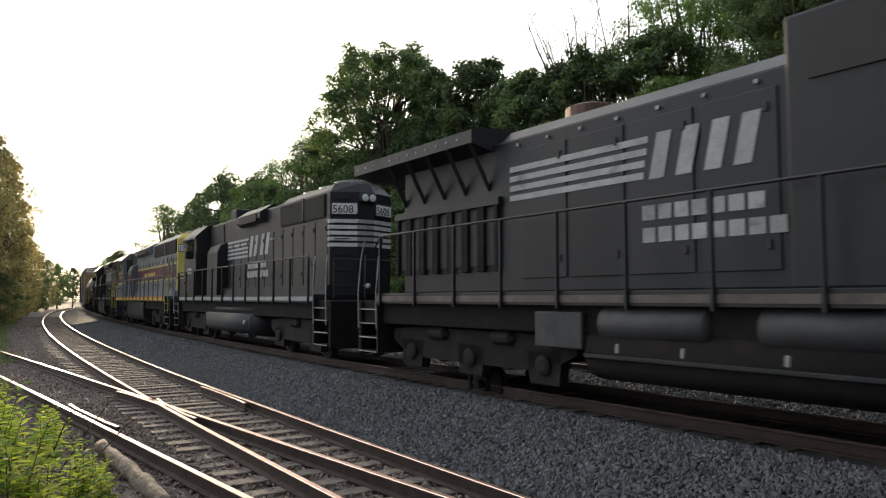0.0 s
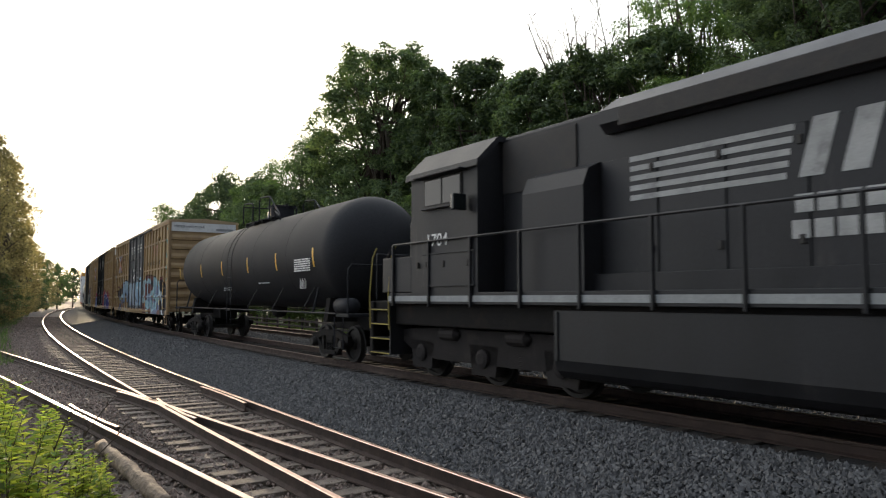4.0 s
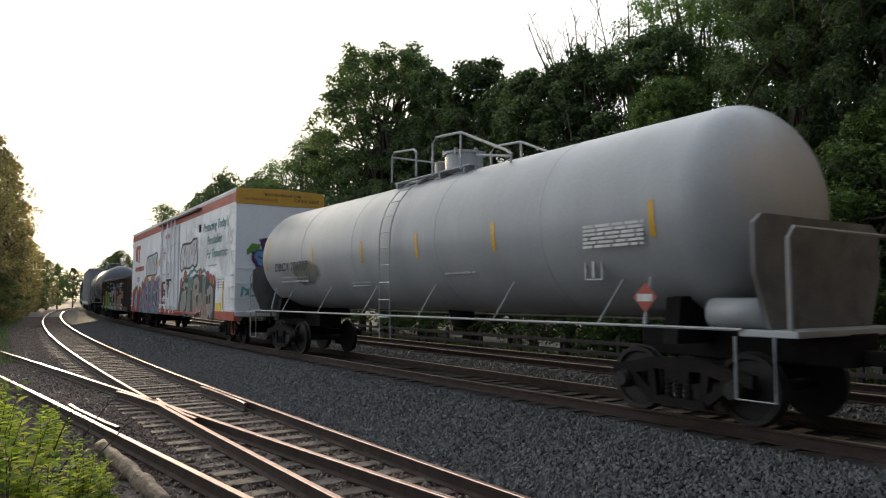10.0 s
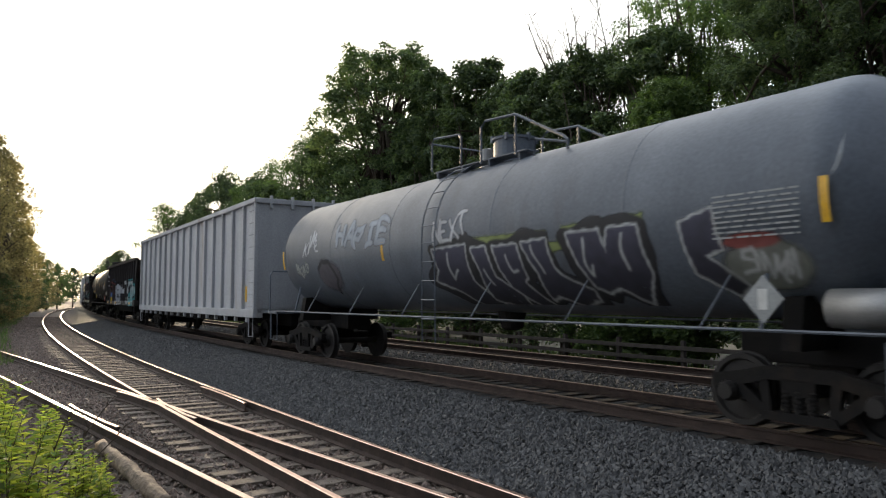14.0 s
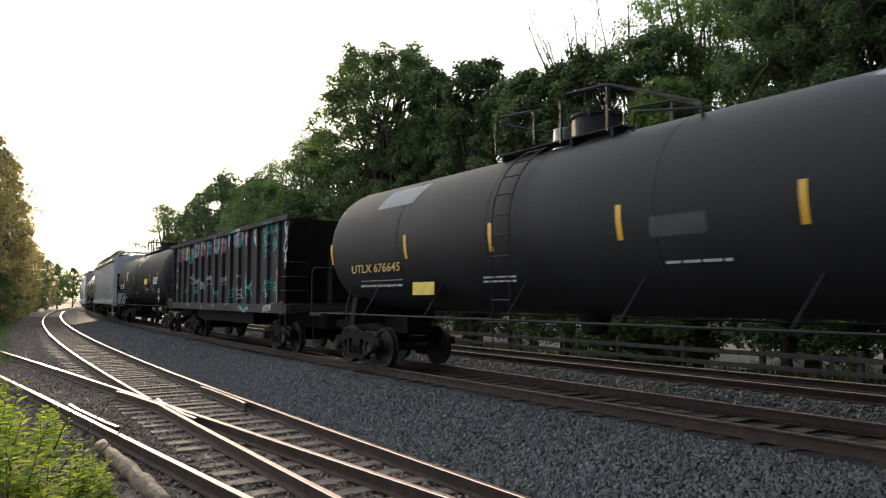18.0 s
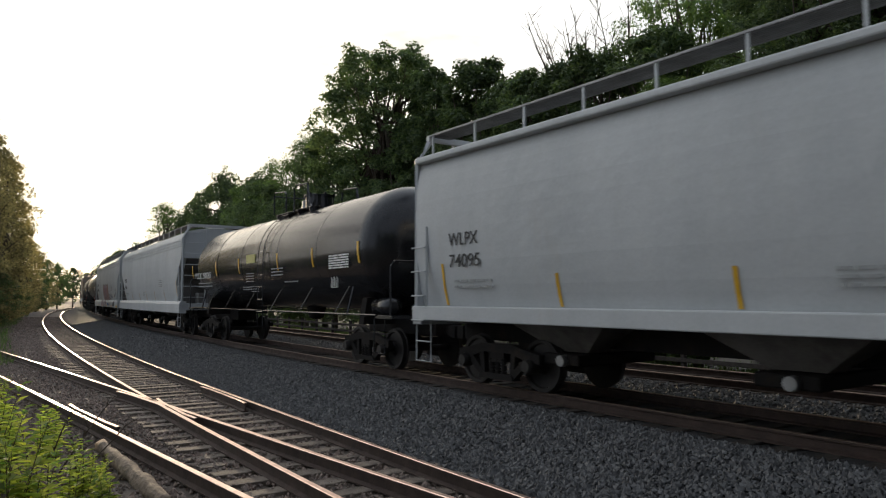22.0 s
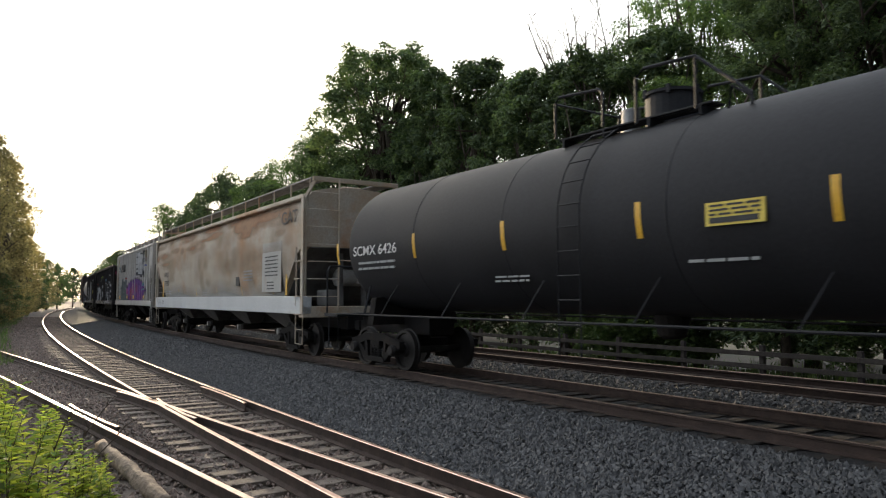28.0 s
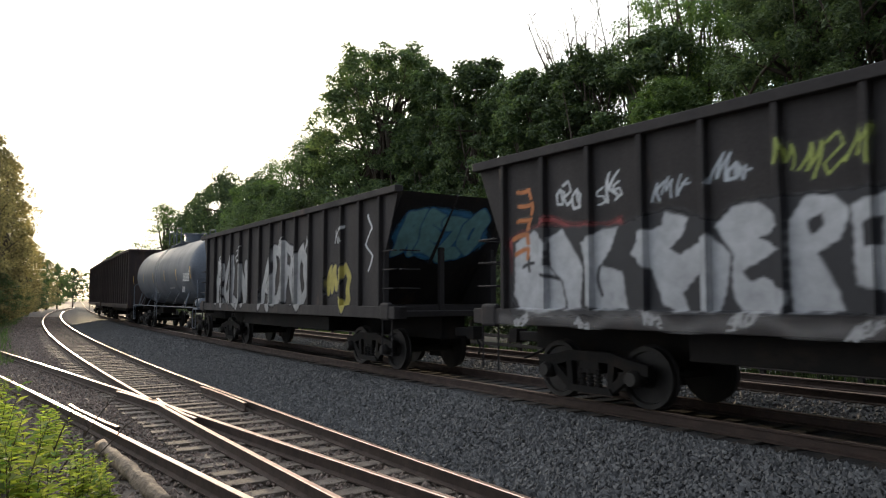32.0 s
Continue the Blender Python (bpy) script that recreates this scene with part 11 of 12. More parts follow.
step_gold = surface("step_gold", (0.36, 0.28, 0.05), (0.24, 0.19, 0.05), 0.6, scale=4)


def loco_truck(v, x, axles, wheels, base=2.0):
    """A power truck: cast frame with pedestals, coil nests, brake cylinders."""
    half = base * (axles - 1) / 2
    bm = bmesh.new()
    box(bm, -half - 0.3, half + 0.3, -0.6, 0.6, 0.55, 0.85)
    t = part("truck", bm, under_black, v)
    t.location = (x, 0, 0)
    for sy in (-1, 1):
        bm = bmesh.new()
        prism(bm, [(-half - 0.75, 0.72), (-half - 0.75, 0.95), (-half - 0.2, 1.0), (-half + 0.55, 1.02), (half - 0.55, 1.02), (half + 0.2, 1.0), (half + 0.75, 0.95), (half + 0.75, 0.72), (half + 0.45, 0.58), (half - 0.5, 0.40), (-half + 0.5, 0.40), (-half - 0.45, 0.58)], sy * 1.02 - 0.12, sy * 1.02 + 0.12, "y")
        part("truck_frame", bm, loco_grime, t)
        for i in range(axles):
            ax = -half + i * base
            bm = bmesh.new()
            prism(bm, [(ax - 0.42, 0.75), (ax + 0.42, 0.75), (ax + 0.34, 0.2), (ax - 0.34, 0.2)], sy * 1.04 - 0.1, sy * 1.04 + 0.1, "y")
            part("pedestal", bm, loco_grime, t)
            part("journal_box", lathe(bmesh.new(), [(sy * 1.1, 0.17), (sy * 1.19, 0.17), (sy * 1.22, 0.1)], 14, "y", (ax, 0, 0.51)), loco_grime, t)
        for i in range(axles - 1):
            ax = -half + (i + 0.5) * base
            part("brake_cylinder", lathe(bmesh.new(), [(ax - 0.3, 0.05), (ax - 0.26, 0.13), (ax + 0.2, 0.13), (ax + 0.3, 0.04)], 12, "x", (0, sy * 1.14, 0.92)), loco_grime, t)
            bm = bmesh.new()
            for k in range(4):
                lathe(bm, [(0.36 + k * 0.07, 0.10), (0.39 + k * 0.07, 0.11), (0.42 + k * 0.07, 0.09)], 10, "z", (ax, sy * 1.04, 0))
            part("coil_spring", bm, loco_grime, t)
    for i in range(axles):
        wheels.append(shared("wheelset", WHEEL_BIG, t, pose(-half + i * base, 0, 0.51)))


def deck_and_steps(v, L, deck, stripe, rail_mat, step_mat, fuel, rail_z=2.72, rail_span=None, well=0.95):
    h = L / 2
    part("frame", bbox(-h + 0.1, h - 0.1, -1.34, 1.34, 1.06, 1.56, 0.03), under_black, v)
    part("walkway", bbox(-h + well, h - well, -1.5, 1.5, 1.5, 1.72, 0.01), deck, v)
    for sy in (-1, 1):
        part("sill_stripe", bbox(-h + well, h - well, min(sy * 1.5, sy * 1.512), max(sy * 1.5, sy * 1.512), 1.55 if stripe is not yellow_tape else 1.5, 1.66 if stripe is not yellow_tape else 1.7), stripe, v)
        # hand rail on its own posts
        x0, x1 = rail_span or (-h + 1.2, h - 1.2)
        n = int((x1 - x0) / 1.45) + 1
        post = link_mesh("stanchion", bbox(-0.025, 0.025, -0.03, 0.03, 1.45, rail_z, 0.008), rail_mat)
        for i in range(n + 1):
            shared("stanchion", post, v, pose(x0 + i * (x1 - x0) / n, sy * 1.535, 0))
        part("hand_rail", tube(bmesh.new(), [(x0 - 0.25, sy * 1.535, rail_z - 0.25), (x0, sy * 1.535, rail_z), (x1, sy * 1.535, rail_z), (x1 + 0.25, sy * 1.535, rail_z - 0.25)], 0.024, 6), rail_mat, v)
        for sx in (-1, 1):
            st = part("step_well", bbox(min(sx * (h - well), sx * (h - 0.15)), max(sx * (h - well), sx * (h - 0.15)), min(sy * 0.9, sy * 1.0), max(sy * 0.9, sy * 1.0), 0.45, 1.55, 0.01), deck, v)
            for k in range(4):
                part("tread", bbox(min(sx * (h - well), sx * (h - 0.12)), max(sx * (h - well), sx * (h - 0.12)), min(sy * 0.98, sy * 1.45), max(sy * 0.98, sy * 1.45), 0.42 + 0.31 * k, 0.46 + 0.31 * k, 0.005), under_black, st)
                part("tread_edge", bbox(min(sx * (h - well), sx * (h - 0.12)), max(sx * (h - well), sx * (h - 0.12)), min(sy * 1.452, sy * 1.462), max(sy * 1.452, sy * 1.462), 0.425 + 0.31 * k, 0.45 + 0.31 * k), step_gold if step_mat is loco_yellow else step_mat, st)
            part("side_plate", bbox(min(sx * (h - well - 0.04), sx * (h - well)), max(sx * (h - well - 0.04), sx * (h - well)), min(sy * 0.95, sy * 1.47), max(sy * 0.95, sy * 1.47), 0.42, 1.6), deck, st)
            bm = bmesh.new()
            for xx in (h - well, h - 0.14):
                tube(bm, [(sx * xx, sy * 1.48, 0.95), (sx * xx, sy * 1.5, 1.7), (sx * (xx - 0.05), sy * 1.46, 2.5), (sx * (xx - 0.12), sy * 1.4, rail_z)], 0.019, 6)
            part("grab_rail", bm, step_gold if step_mat is loco_yellow else step_mat, v)
    for sx in (-1, 1):
        part("pilot", bbox(min(sx * (h - 0.15), sx * h), max(sx * (h - 0.15), sx * h), -1.42, 1.42, 0.35, 1.55, 0.03), under_black, v)
        coupler(v, sx * h, sx)
        bm = bmesh.new()
        tube(bm, [(sx * (h - 0.1), -1.3, 1.6), (sx * (h - 0.1), -1.3, 2.6), (sx * (h - 0.1), 1.3, 2.6), (sx * (h - 0.1), 1.3, 1.6)], 0.022, 6)
        part("end_rail", bm, rail_mat, v)
    f0, f1, fz0, fz1, fmat = fuel
    bm = prism(bmesh.new(), [(-1.1, fz0), (1.1, fz0), (1.26, fz0 + 0.05), (1.37, fz0 + 0.15), (1.43, fz0 + 0.32), (1.43, fz1), (-1.43, fz1), (-1.43, fz0 + 0.32), (-1.37, fz0 + 0.15), (-1.26, fz0 + 0.05)], f0, f1)
    if fz1 < 1.1:
        bm = prism(bmesh.new(), [(math.copysign(abs(math.cos(a)) ** 0.6, math.cos(a)) * 1.43, 0.82 + math.copysign(abs(math.sin(a)) ** 0.6, math.sin(a)) * 0.48) for a in [math.radians(15 * k) for k in range(24)]], f0, f1)
    ft = part("fuel_tank", bm, fmat, v, smooth=fz1 < 1.1)
    for x in (f0 + 0.04, f1 - 0.1):
        part("tank_rim", bbox(x, x + 0.06, -1.455, -1.42, fz0 + 0.3, fz1 - 0.02, 0.008), fmat, ft)
    part("filler_cap", lathe(bmesh.new(), [(-1.52, 0.06), (-1.5, 0.09), (-1.42, 0.09)], 12, "y", (f1 - 0.5, 0, fz1 - 0.2)), steel_grey, ft)


def louvre(v, x, z, w, hgt, y, mat, n=7):
    lv = part("louvre", bbox(x, x + w, y - 0.012, y, z, z + hgt), grille_dark, v)
    for i in range(n):
        zz = z + (i + 0.3) * hgt / n
        part("louvre_slat", bbox(x + 0.01, x + w - 0.01, y - 0.04, y - 0.012, zz, zz + hgt / n * 0.45), mat, lv)


def long_hood_loco(front, rear, label, skin, number, axles, scheme, cab_x, rad_x, brake, tank_mat):
    """A hood unit that runs with its long hood leading; the cab is at its rear."""
    v, L = vehicle("locomotive", label, "locomotive", front, rear, 3.3, "locomotives of the train", False)
    h = L / 2
    wheels = TRAIN[-1][3]
    base = 2.03 if axles == 3 else 2.74
    tx = h - (3.75 if axles == 3 else 2.95)
    for x in (-tx, tx):
        loco_truck(v, x, axles, wheels, base)
    TRAIN[-1] = (v, TRAIN[-1][1], tx, wheels)
    el = scheme == "striped"
    deck_and_steps(v, L, surface("deck_blue", (0.02, 0.026, 0.045)) if el else skin, yellow_tape if el else grey_ink, skin, loco_yellow if el or number == "1704" else steel_grey, (-4.0, 2.5, 0.34, 1.42, tank_mat) if axles == 3 else (-3.3, 2.3, 0.36, 1.02, surface("tank_soot", (0.035, 0.035, 0.038), (0.05, 0.05, 0.053), 0.5, scale=1.5, stain=(0.08, 0.07, 0.06), stain_amt=0.2)), rail_span=(-5.2, h - 1.2) if el else None)
    if axles == 2:
        for sy in (-1, 1):
            part("air_reservoir", lathe(bmesh.new(), [(-2.2, 0.05), (-2.15, 0.2), (2.3, 0.2), (2.35, 0.05)], 16, "x", (0, sy * 1.15, 1.25)), skin, v, smooth=True)
    hf = h - (0.85 if el else 1.0)
    hw = 0.92
    c0, c1 = cab_x
    # hood: lower long body, radiator part, filter part behind the cab
    part("long_hood", bbox(c1, hf - 0.3, -hw, hw, 1.7, 4.56, 0.06), skin, v)
    part("hood_roof", prism(bmesh.new(), [(-hw + 0.02, 4.52), (hw - 0.02, 4.52), (hw - 0.25, 4.74), (-hw + 0.25, 4.74)], rad_x, hf - 0.3), skin, v)
    part("hood_roof", prism(bmesh.new(), [(-hw + 0.06, 4.5), (hw - 0.06, 4.5), (hw - 0.35, 4.66), (-hw + 0.35, 4.66)], c1 + 0.1, rad_x), skin, v)
    gr = part("radiator_grille", bbox(rad_x + 0.1, hf - 0.5, -hw - 0.05, -hw + 0.02, 3.82, 4.46, 0.01), grille_dark, v, "dark slatted radiator grille")
    sl = link_mesh("grille_slat", bbox(rad_x + 0.12, hf - 0.52, -0.025, 0.0, 0, 0.022), grille_dark)
    for i in range(12):
        shared("grille_slat", sl, gr, pose(0, -hw - 0.05, 3.86 + i * 0.05, 0, 0, 0))
    part("grille_post", bbox((rad_x + hf) / 2 - 0.05, (rad_x + hf) / 2 + 0.05, -hw - 0.09, -hw, 3.8, 4.48), skin, gr)
    part("filter_grille", bbox(c1 + 0.05, c1 + 1.9, -hw - 0.03, -hw + 0.02, 3.5, 4.45), grille_dark, v)
    # dynamic brake bulge with its dark intake
    b0, b1 = brake
    br = part("brake_hatch", prism(bmesh.new(), [(-1.02, 4.12), (-1.16, 4.25), (-1.16, 4.45), (-0.75, 4.72), (0.75, 4.72), (1.16, 4.45), (1.16, 4.25), (1.02, 4.12)], b0, b1), skin, v)
    part("brake_intake", bbox(b0 + 1.0 if el else b0 + 0.4, b1 - 0.35, -1.19, -1.1, 4.16, 4.44, 0.01), grille_dark, br)
    # blower duct
    bm = prism(bmesh.new(), [(-0.9, 1.7), (-1.32, 1.7), (-1.32, 3.35), (-1.2, 3.62), (-0.9, 3.75)], c1 + 1.0, c1 + 2.4)
    part("blower_duct", bm, skin, v)
    # roof fans and stacks
    for k in range(3):
        x = rad_x + 0.9 + k * (hf - rad_x - 1.6) / 2
        part("roof_fan", lathe(bmesh.new(), [(4.7, 0.5), (4.86, 0.5), (4.88, 0.42), (4.86, 0.05)], 20, "z", (x, 0, 0)), steel_grey, v)
    for x in (b1 + 0.4, b0 + 0.5):
        part("exhaust_stack", bbox(x - 0.35, x + 0.35, -0.2, 0.2, 4.6, 4.86, 0.03), skin, v)
    if axles == 2:
        part("roof_box", bbox(-2.5, -1.75, -0.75, 0.75, 4.5, 4.98, 0.04), skin, v)
    # doors along the hood
    n = 11
    for i in range(n):
        x = c1 + 2.45 + i * (hf - c1 - 2.75) / n
        w = (hf - c1 - 2.75) / n - 0.06
        d = part("hood_door", bbox(x, x + w, -hw - 0.022, -hw + 0.01, 1.98, 3.72, 0.01), skin, v)
        for z in (2.25, 3.45):
            part("latch", bbox(x + w - 0.12, x + w - 0.05, -hw - 0.05, -hw - 0.02, z, z + 0.12, 0.01), grille_dark, d)
    part("battery_box", bbox(c1 + 0.9, hf - 0.1, -1.1, -0.9, 1.7, 1.98, 0.01), skin, v)
    y = -hw - 0.022
    if axles == 3:
        for x in (hf - 1.45, hf - 2.45):
            louvre(v, x, 2.9, 0.5, 0.68, y, skin)
            louvre(v, x, 2.05, 0.5, 0.72, y, skin)
        louvre(v, hf - 1.9, 3.4, 0.28, 0.28, y, skin, 4)
        louvre(v, hf - 2.85, 3.4, 0.28, 0.28, y, skin, 4)
        louvre(v, hf - 1.85, 2.1, 0.28, 0.28, y, skin, 4)
    # cab: upright sides, roof with slanted edges
    cab = part("cab", prism(bmesh.new(), [(-1.5, 1.7), (1.5, 1.7), (1.5, 4.05), (1.05, 4.5), (-1.05, 4.5), (-1.5, 4.05)], c0, c1), skin, v)
    part("cab_roof", prism(bmesh.new(), [(-1.58, 3.98), (-1.56, 4.1), (-1.08, 4.56), (1.08, 4.56), (1.56, 4.1), (1.58, 3.98), (1.5, 4.02), (1.05, 4.46), (-1.05, 4.46), (-1.5, 4.02)], c0 - 0.1, c1 + 0.08), steel_grey if el else skin, v)
    wf = part("cab_window", bbox(c0 + 0.5, c1 - 0.45, -1.53, -1.49, 3.38, 3.94, 0.01), grille_dark, cab)
    for k in range(2):
        a = c0 + 0.56 + k * (c1 - c0 - 0.98) / 2
        part("pane", bbox(a, a + (c1 - c0 - 1.1) / 2, -1.54, -1.528, 3.42, 3.90), glass, wf)
    part("drip_rail", bbox(c0 + 0.35, c1 - 0.3, -1.70, -1.5, 3.96, 4.0, 0.01), skin, cab)
    part("arm_rest", bbox(c0 + 0.5, c1 - 0.45, -1.6, -1.5, 3.33, 3.37, 0.01), skin, cab)
    if not el:
        part("mirror", bbox(c1 - 0.35, c1 - 0.25, -1.85, -1.55, 3.2, 3.5, 0.02), glass, cab)
    nose = part("short_hood", bbox(-h + 0.85, c0, -0.95, 0.95, 1.7, 3.35, 0.12), skin, v)
    pd = part("cab_door_panel", bbox(c0 + 0.47, c1 - 0.09, -1.525, -1.49, 1.85, 2.46, 0.01), skin, cab)
    for x in (c0 + 0.25, c0 + 0.55, c0 + 1.15, c1 - 0.3):
        part("latch", bbox(x, x + 0.06, -1.545, -1.51, 2.2, 2.32, 0.01), grille_dark, pd)
    for z in (1.84, 2.46):
        part("panel_lip", bbox(c0 + 0.45, c1 - 0.07, -1.545, -1.515, z, z + 0.025), steel_grey if el else skin, pd)
    sb = part("cab_side_box", bbox(c0 - 1.15, c0 - 0.004, -1.5, -0.95, 1.73, 2.46, 0.02), skin, v)
    part("latch", bbox(c0 - 0.8, c0 - 0.74, -1.52, -1.5, 2.2, 2.32, 0.01), grille_dark, sb)
    if el:
        # sloped sun shade, two-tone sill, nose trim and the cabinet behind the cab
        part("sun_shade", prism(bmesh.new(), [(-1.5, 4.08), (-1.5, 4.11), (-1.78, 3.99), (-1.78, 3.96)], c0 + 0.05, c1 - 0.3), steel_grey, cab)
        part("window_post", bbox(c0 + 0.32, c0 + 0.39, -1.62, -1.5, 3.5, 3.9, 0.01), steel_grey, cab)
        part("sill_line", bbox(-h + 0.95, h - 0.95, -1.52, -1.513, 1.62, 1.71), surface("sill_orange", (0.52, 0.22, 0.03), (0.44, 0.19, 0.04), 0.55, scale=2), v, "orange line on the sill")
        for k, (x0, x1, z) in enumerate(((c0 - 1.06, c0 - 0.45, 2.13), (c0 - 0.8, c0 - 0.3, 2.03), (c0 - 0.4, c0 + 0.1, 1.95))):
            part("slash_mark", prism(bmesh.new(), [(x0, z), (x0 + 0.12, z + 0.08), (x1, z + 0.08), (x1 - 0.12, z)], -1.53 if x1 > c0 else -1.508, -1.499, "y"), loco_maroon, v)
        part("nose_edge", bbox(-h + 0.86, -h + 0.93, -0.968, -0.94, 2.5, 3.2), loco_yellow, nose)
        part("nose_line", bbox(-h + 0.93, c0, -0.962, -0.94, 3.15, 3.21), loco_yellow, nose)
        part("nose_line", bbox(-h + 0.93, c0, -0.962, -0.94, 2.54, 2.6), loco_yellow, nose)
        part("nose_window", bbox(-h + 1.1, -h + 1.42, -0.972, -0.95, 2.5, 3.08, 0.01), grille_dark, nose)
        ec = part("electrical_cabinet", bbox(c1 + 0.06, c1 + 0.5, -1.42, -0.9, 1.73, 3.2, 0.02), skin, v)
        part("band", bbox(c1 + 0.07, c1 + 0.49, -1.428, -1.415, 2.66, 3.19), loco_maroon, ec)
        part("band_line", bbox(c1 + 0.07, c1 + 0.49, -1.43, -1.415, 2.59, 2.66), loco_yellow, ec)
        part("cab_door_gap", bbox(c1 + 0.012, c1 + 0.03, -1.3, -0.95, 3.3, 4.1), grille_dark, cab)
        part("hand_rail", tube(bmesh.new(), [(c1 - 0.05, -1.56, 3.42), (c1 + 0.25, -1.56, 3.42), (-5.2, -1.535, 2.72)], 0.024, 6), steel_grey, v)
    for sy in (-0.2, 0.2):
        part("roof_horn", lathe(bmesh.new(), [(c0 + 0.4, 0.05), (c0 + 0.9, 0.06), (c0 + 1.2, 0.11)], 10, "x", (0, sy, 4.66)), steel_grey, v)
    # leading hood end
    e = hf + 0.004
    endc = loco_yellow if el else skin
    # the end has slanted corners that carry the number boards
    bm = bmesh.new()
    rings = []
    for z, k, b in ((1.7, 1.0, 0), (4.48, 1.0, 0), (4.74, 0.78, 0.14)):
        rings.append([bm.verts.new((hf + dx - b * (dx > -0.4), yy * k, z)) for yy, dx in ((-0.926, -0.46), (-0.926, -0.22), (-0.22, 0.12), (0.22, 0.12), (0.926, -0.22), (0.926, -0.46))])
    for q, r in zip(rings, rings[1:]):
        for i in range(6):
            bm.faces.new((q[i], q[(i + 1) % 6], r[(i + 1) % 6], r[i]))
    bm.faces.new(rings[0])
    bm.faces.new(rings[-1])
    bmesh.ops.recalc_face_normals(bm, faces=bm.faces[:])
    face = part("hood_end", bm, endc, v, "yellow leading hood end" if el else "leading hood end")
    e = hf + 0.12

    def corner(u, z, right=False):
        """A place on a slanted corner, u metres from its outer edge."""
        k = u / 0.7836
        if right:
            return pose(hf + 0.12 - 0.34 * k, 0.22 + 0.706 * k, z, 0, 0, 115.7)
        return pose(hf - 0.22 + 0.34 * k, -0.926 + 0.706 * k, z, 0, 0, 64.3)
    board = link_mesh("number_board", bbox(0.0, 0.74, -0.05, 0.01, 0, 0.36, 0.04), black_ink)
    pane = link_mesh("board_glass", bbox(0.035, 0.705, -0.056, -0.04, 0.035, 0.325, 0.012), white_ink)
    for right in (False, True):
        shared("number_board", board, face, corner(0.02, 3.84, right))
        shared("board_glass", pane, face, corner(0.02, 3.84, right))
        me = lettering(number, 0.29).copy()
        me.materials.clear()
        me.materials.append(black_ink)
        shared("lettering", me, v, corner(0.06, 3.9, right) @ pose(0, -0.058, 0.01, 90, 0, 0) @ Matrix.Diagonal((0.98, 1, 1, 1)))
    hl = part("headlight", bbox(e - 0.05, e + 0.14, -0.24, 0.24, 4.2, 4.44, 0.05), endc, face)
    for sy in (-0.11, 0.11):
        part("lamp", lathe(bmesh.new(), [(e + 0.13, 0.1), (e + 0.16, 0.09), (e + 0.17, 0.03)], 14, "x", (0, sy, 4.32)), lamp_glass, hl)
    iron = link_mesh("grab_iron", tube(bmesh.new(), [(0, 0, 0), (0, -0.05, 0), (0.4, -0.05, 0), (0.4, 0, 0)], 0.012, 5), endc)
    for i in range(7):
        shared("grab_iron", iron, face, corner(0.13, 1.95 + 0.42 * i + (0.25 if i > 4 else 0)))
    part("door_seam", bbox(e, e + 0.006, -0.27, -0.255, 1.8, 3.7), grille_dark, face)
    part("coupler_lamp", lathe(bmesh.new(), [(e, 0.07), (e + 0.1, 0.07), (e + 0.12, 0.03)], 12, "x", (0, 0.0, 1.95)), lamp_glass, face)
    if el:
        # maroon band between yellow lines, gold name as plain bars
        for x0, x1, yy in ((c1 + 2.42, hf - 0.46, -hw - 0.03), (c0 + 0.01, c1 - 0.01, -1.508)):
            part("band", bbox(x0, x1, yy, yy + 0.006, 2.62, 3.2 if yy < -1 else 3.28), loco_maroon, v, "maroon band")
            part("band_line", bbox(x0, x1, yy - 0.003, yy + 0.006, 3.2 if yy < -1 else 3.28, 3.27 if yy < -1 else 3.35), loco_yellow, v)
            part("band_line", bbox(x0, x1, yy - 0.003, yy + 0.006, 2.55, 2.62), loco_yellow, v)
        part("band", bbox(c1 + 0.99, c1 + 2.41, -1.326, -1.318, 2.5, 3.05), loco_maroon, v)
        part("band", bbox(-h + 0.95, c0 - 0.02, -0.958, -0.945, 2.6, 3.15), loco_maroon, nose)
        for bar in [(-0.7 + 0.22 * i, -0.53 + 0.22 * i, 2.8, 3.04) for i in range(4)] + [(0.5 + 0.235 * i, 0.69 + 0.235 * i, 2.8, 3.04) for i in range(10)]:
            part("name_bar", bars([bar], -hw - 0.03), gold_ink, v)
        write_in(number, c0 + 0.69, c0 + 1.45, 2.87, 3.1, gold_ink, v, -1.516)
        # diamond emblem on the end
        part("emblem", prism(bmesh.new(), [(-0.36, 2.85), (0.02, 3.25), (0.4, 2.85), (0.02, 2.45)], e + 0.002, e + 0.012, "x"), loco_maroon, v, "maroon and white diamond emblem")
        part("emblem", bbox(e + 0.012, e + 0.018, -0.14, 0.18, 2.72, 2.98), white_ink, v)
    else:
        # striped owner's mark as plain shapes
        k = -0.1 if axles == 3 else 0.65
        yy = -hw - 0.026
        bm = bmesh.new()
        for i in range(5):
            box(bm, k - 2.75, k - 0.35 + 0.03 * i, yy - 0.004, yy, 3.05 + 0.145 * i, 3.13 + 0.145 * i)
        part("mark_stripes", bm, worn_white, v, "white speed stripes")
        for x in (k - 0.2, k + 0.95):
            part("mark_block", prism(bmesh.new(), [(x, 3.05), (x + 0.3, 3.05), (x + 0.5, 3.75), (x + 0.2, 3.75)], yy - 0.004, yy, "y"), worn_white, v)
            part("mark_block", prism(bmesh.new(), [(x + 0.5, 3.05), (x + 0.8, 3.05), (x + 1.0, 3.75), (x + 0.7, 3.75)], yy - 0.004, yy, "y"), worn_white, v)
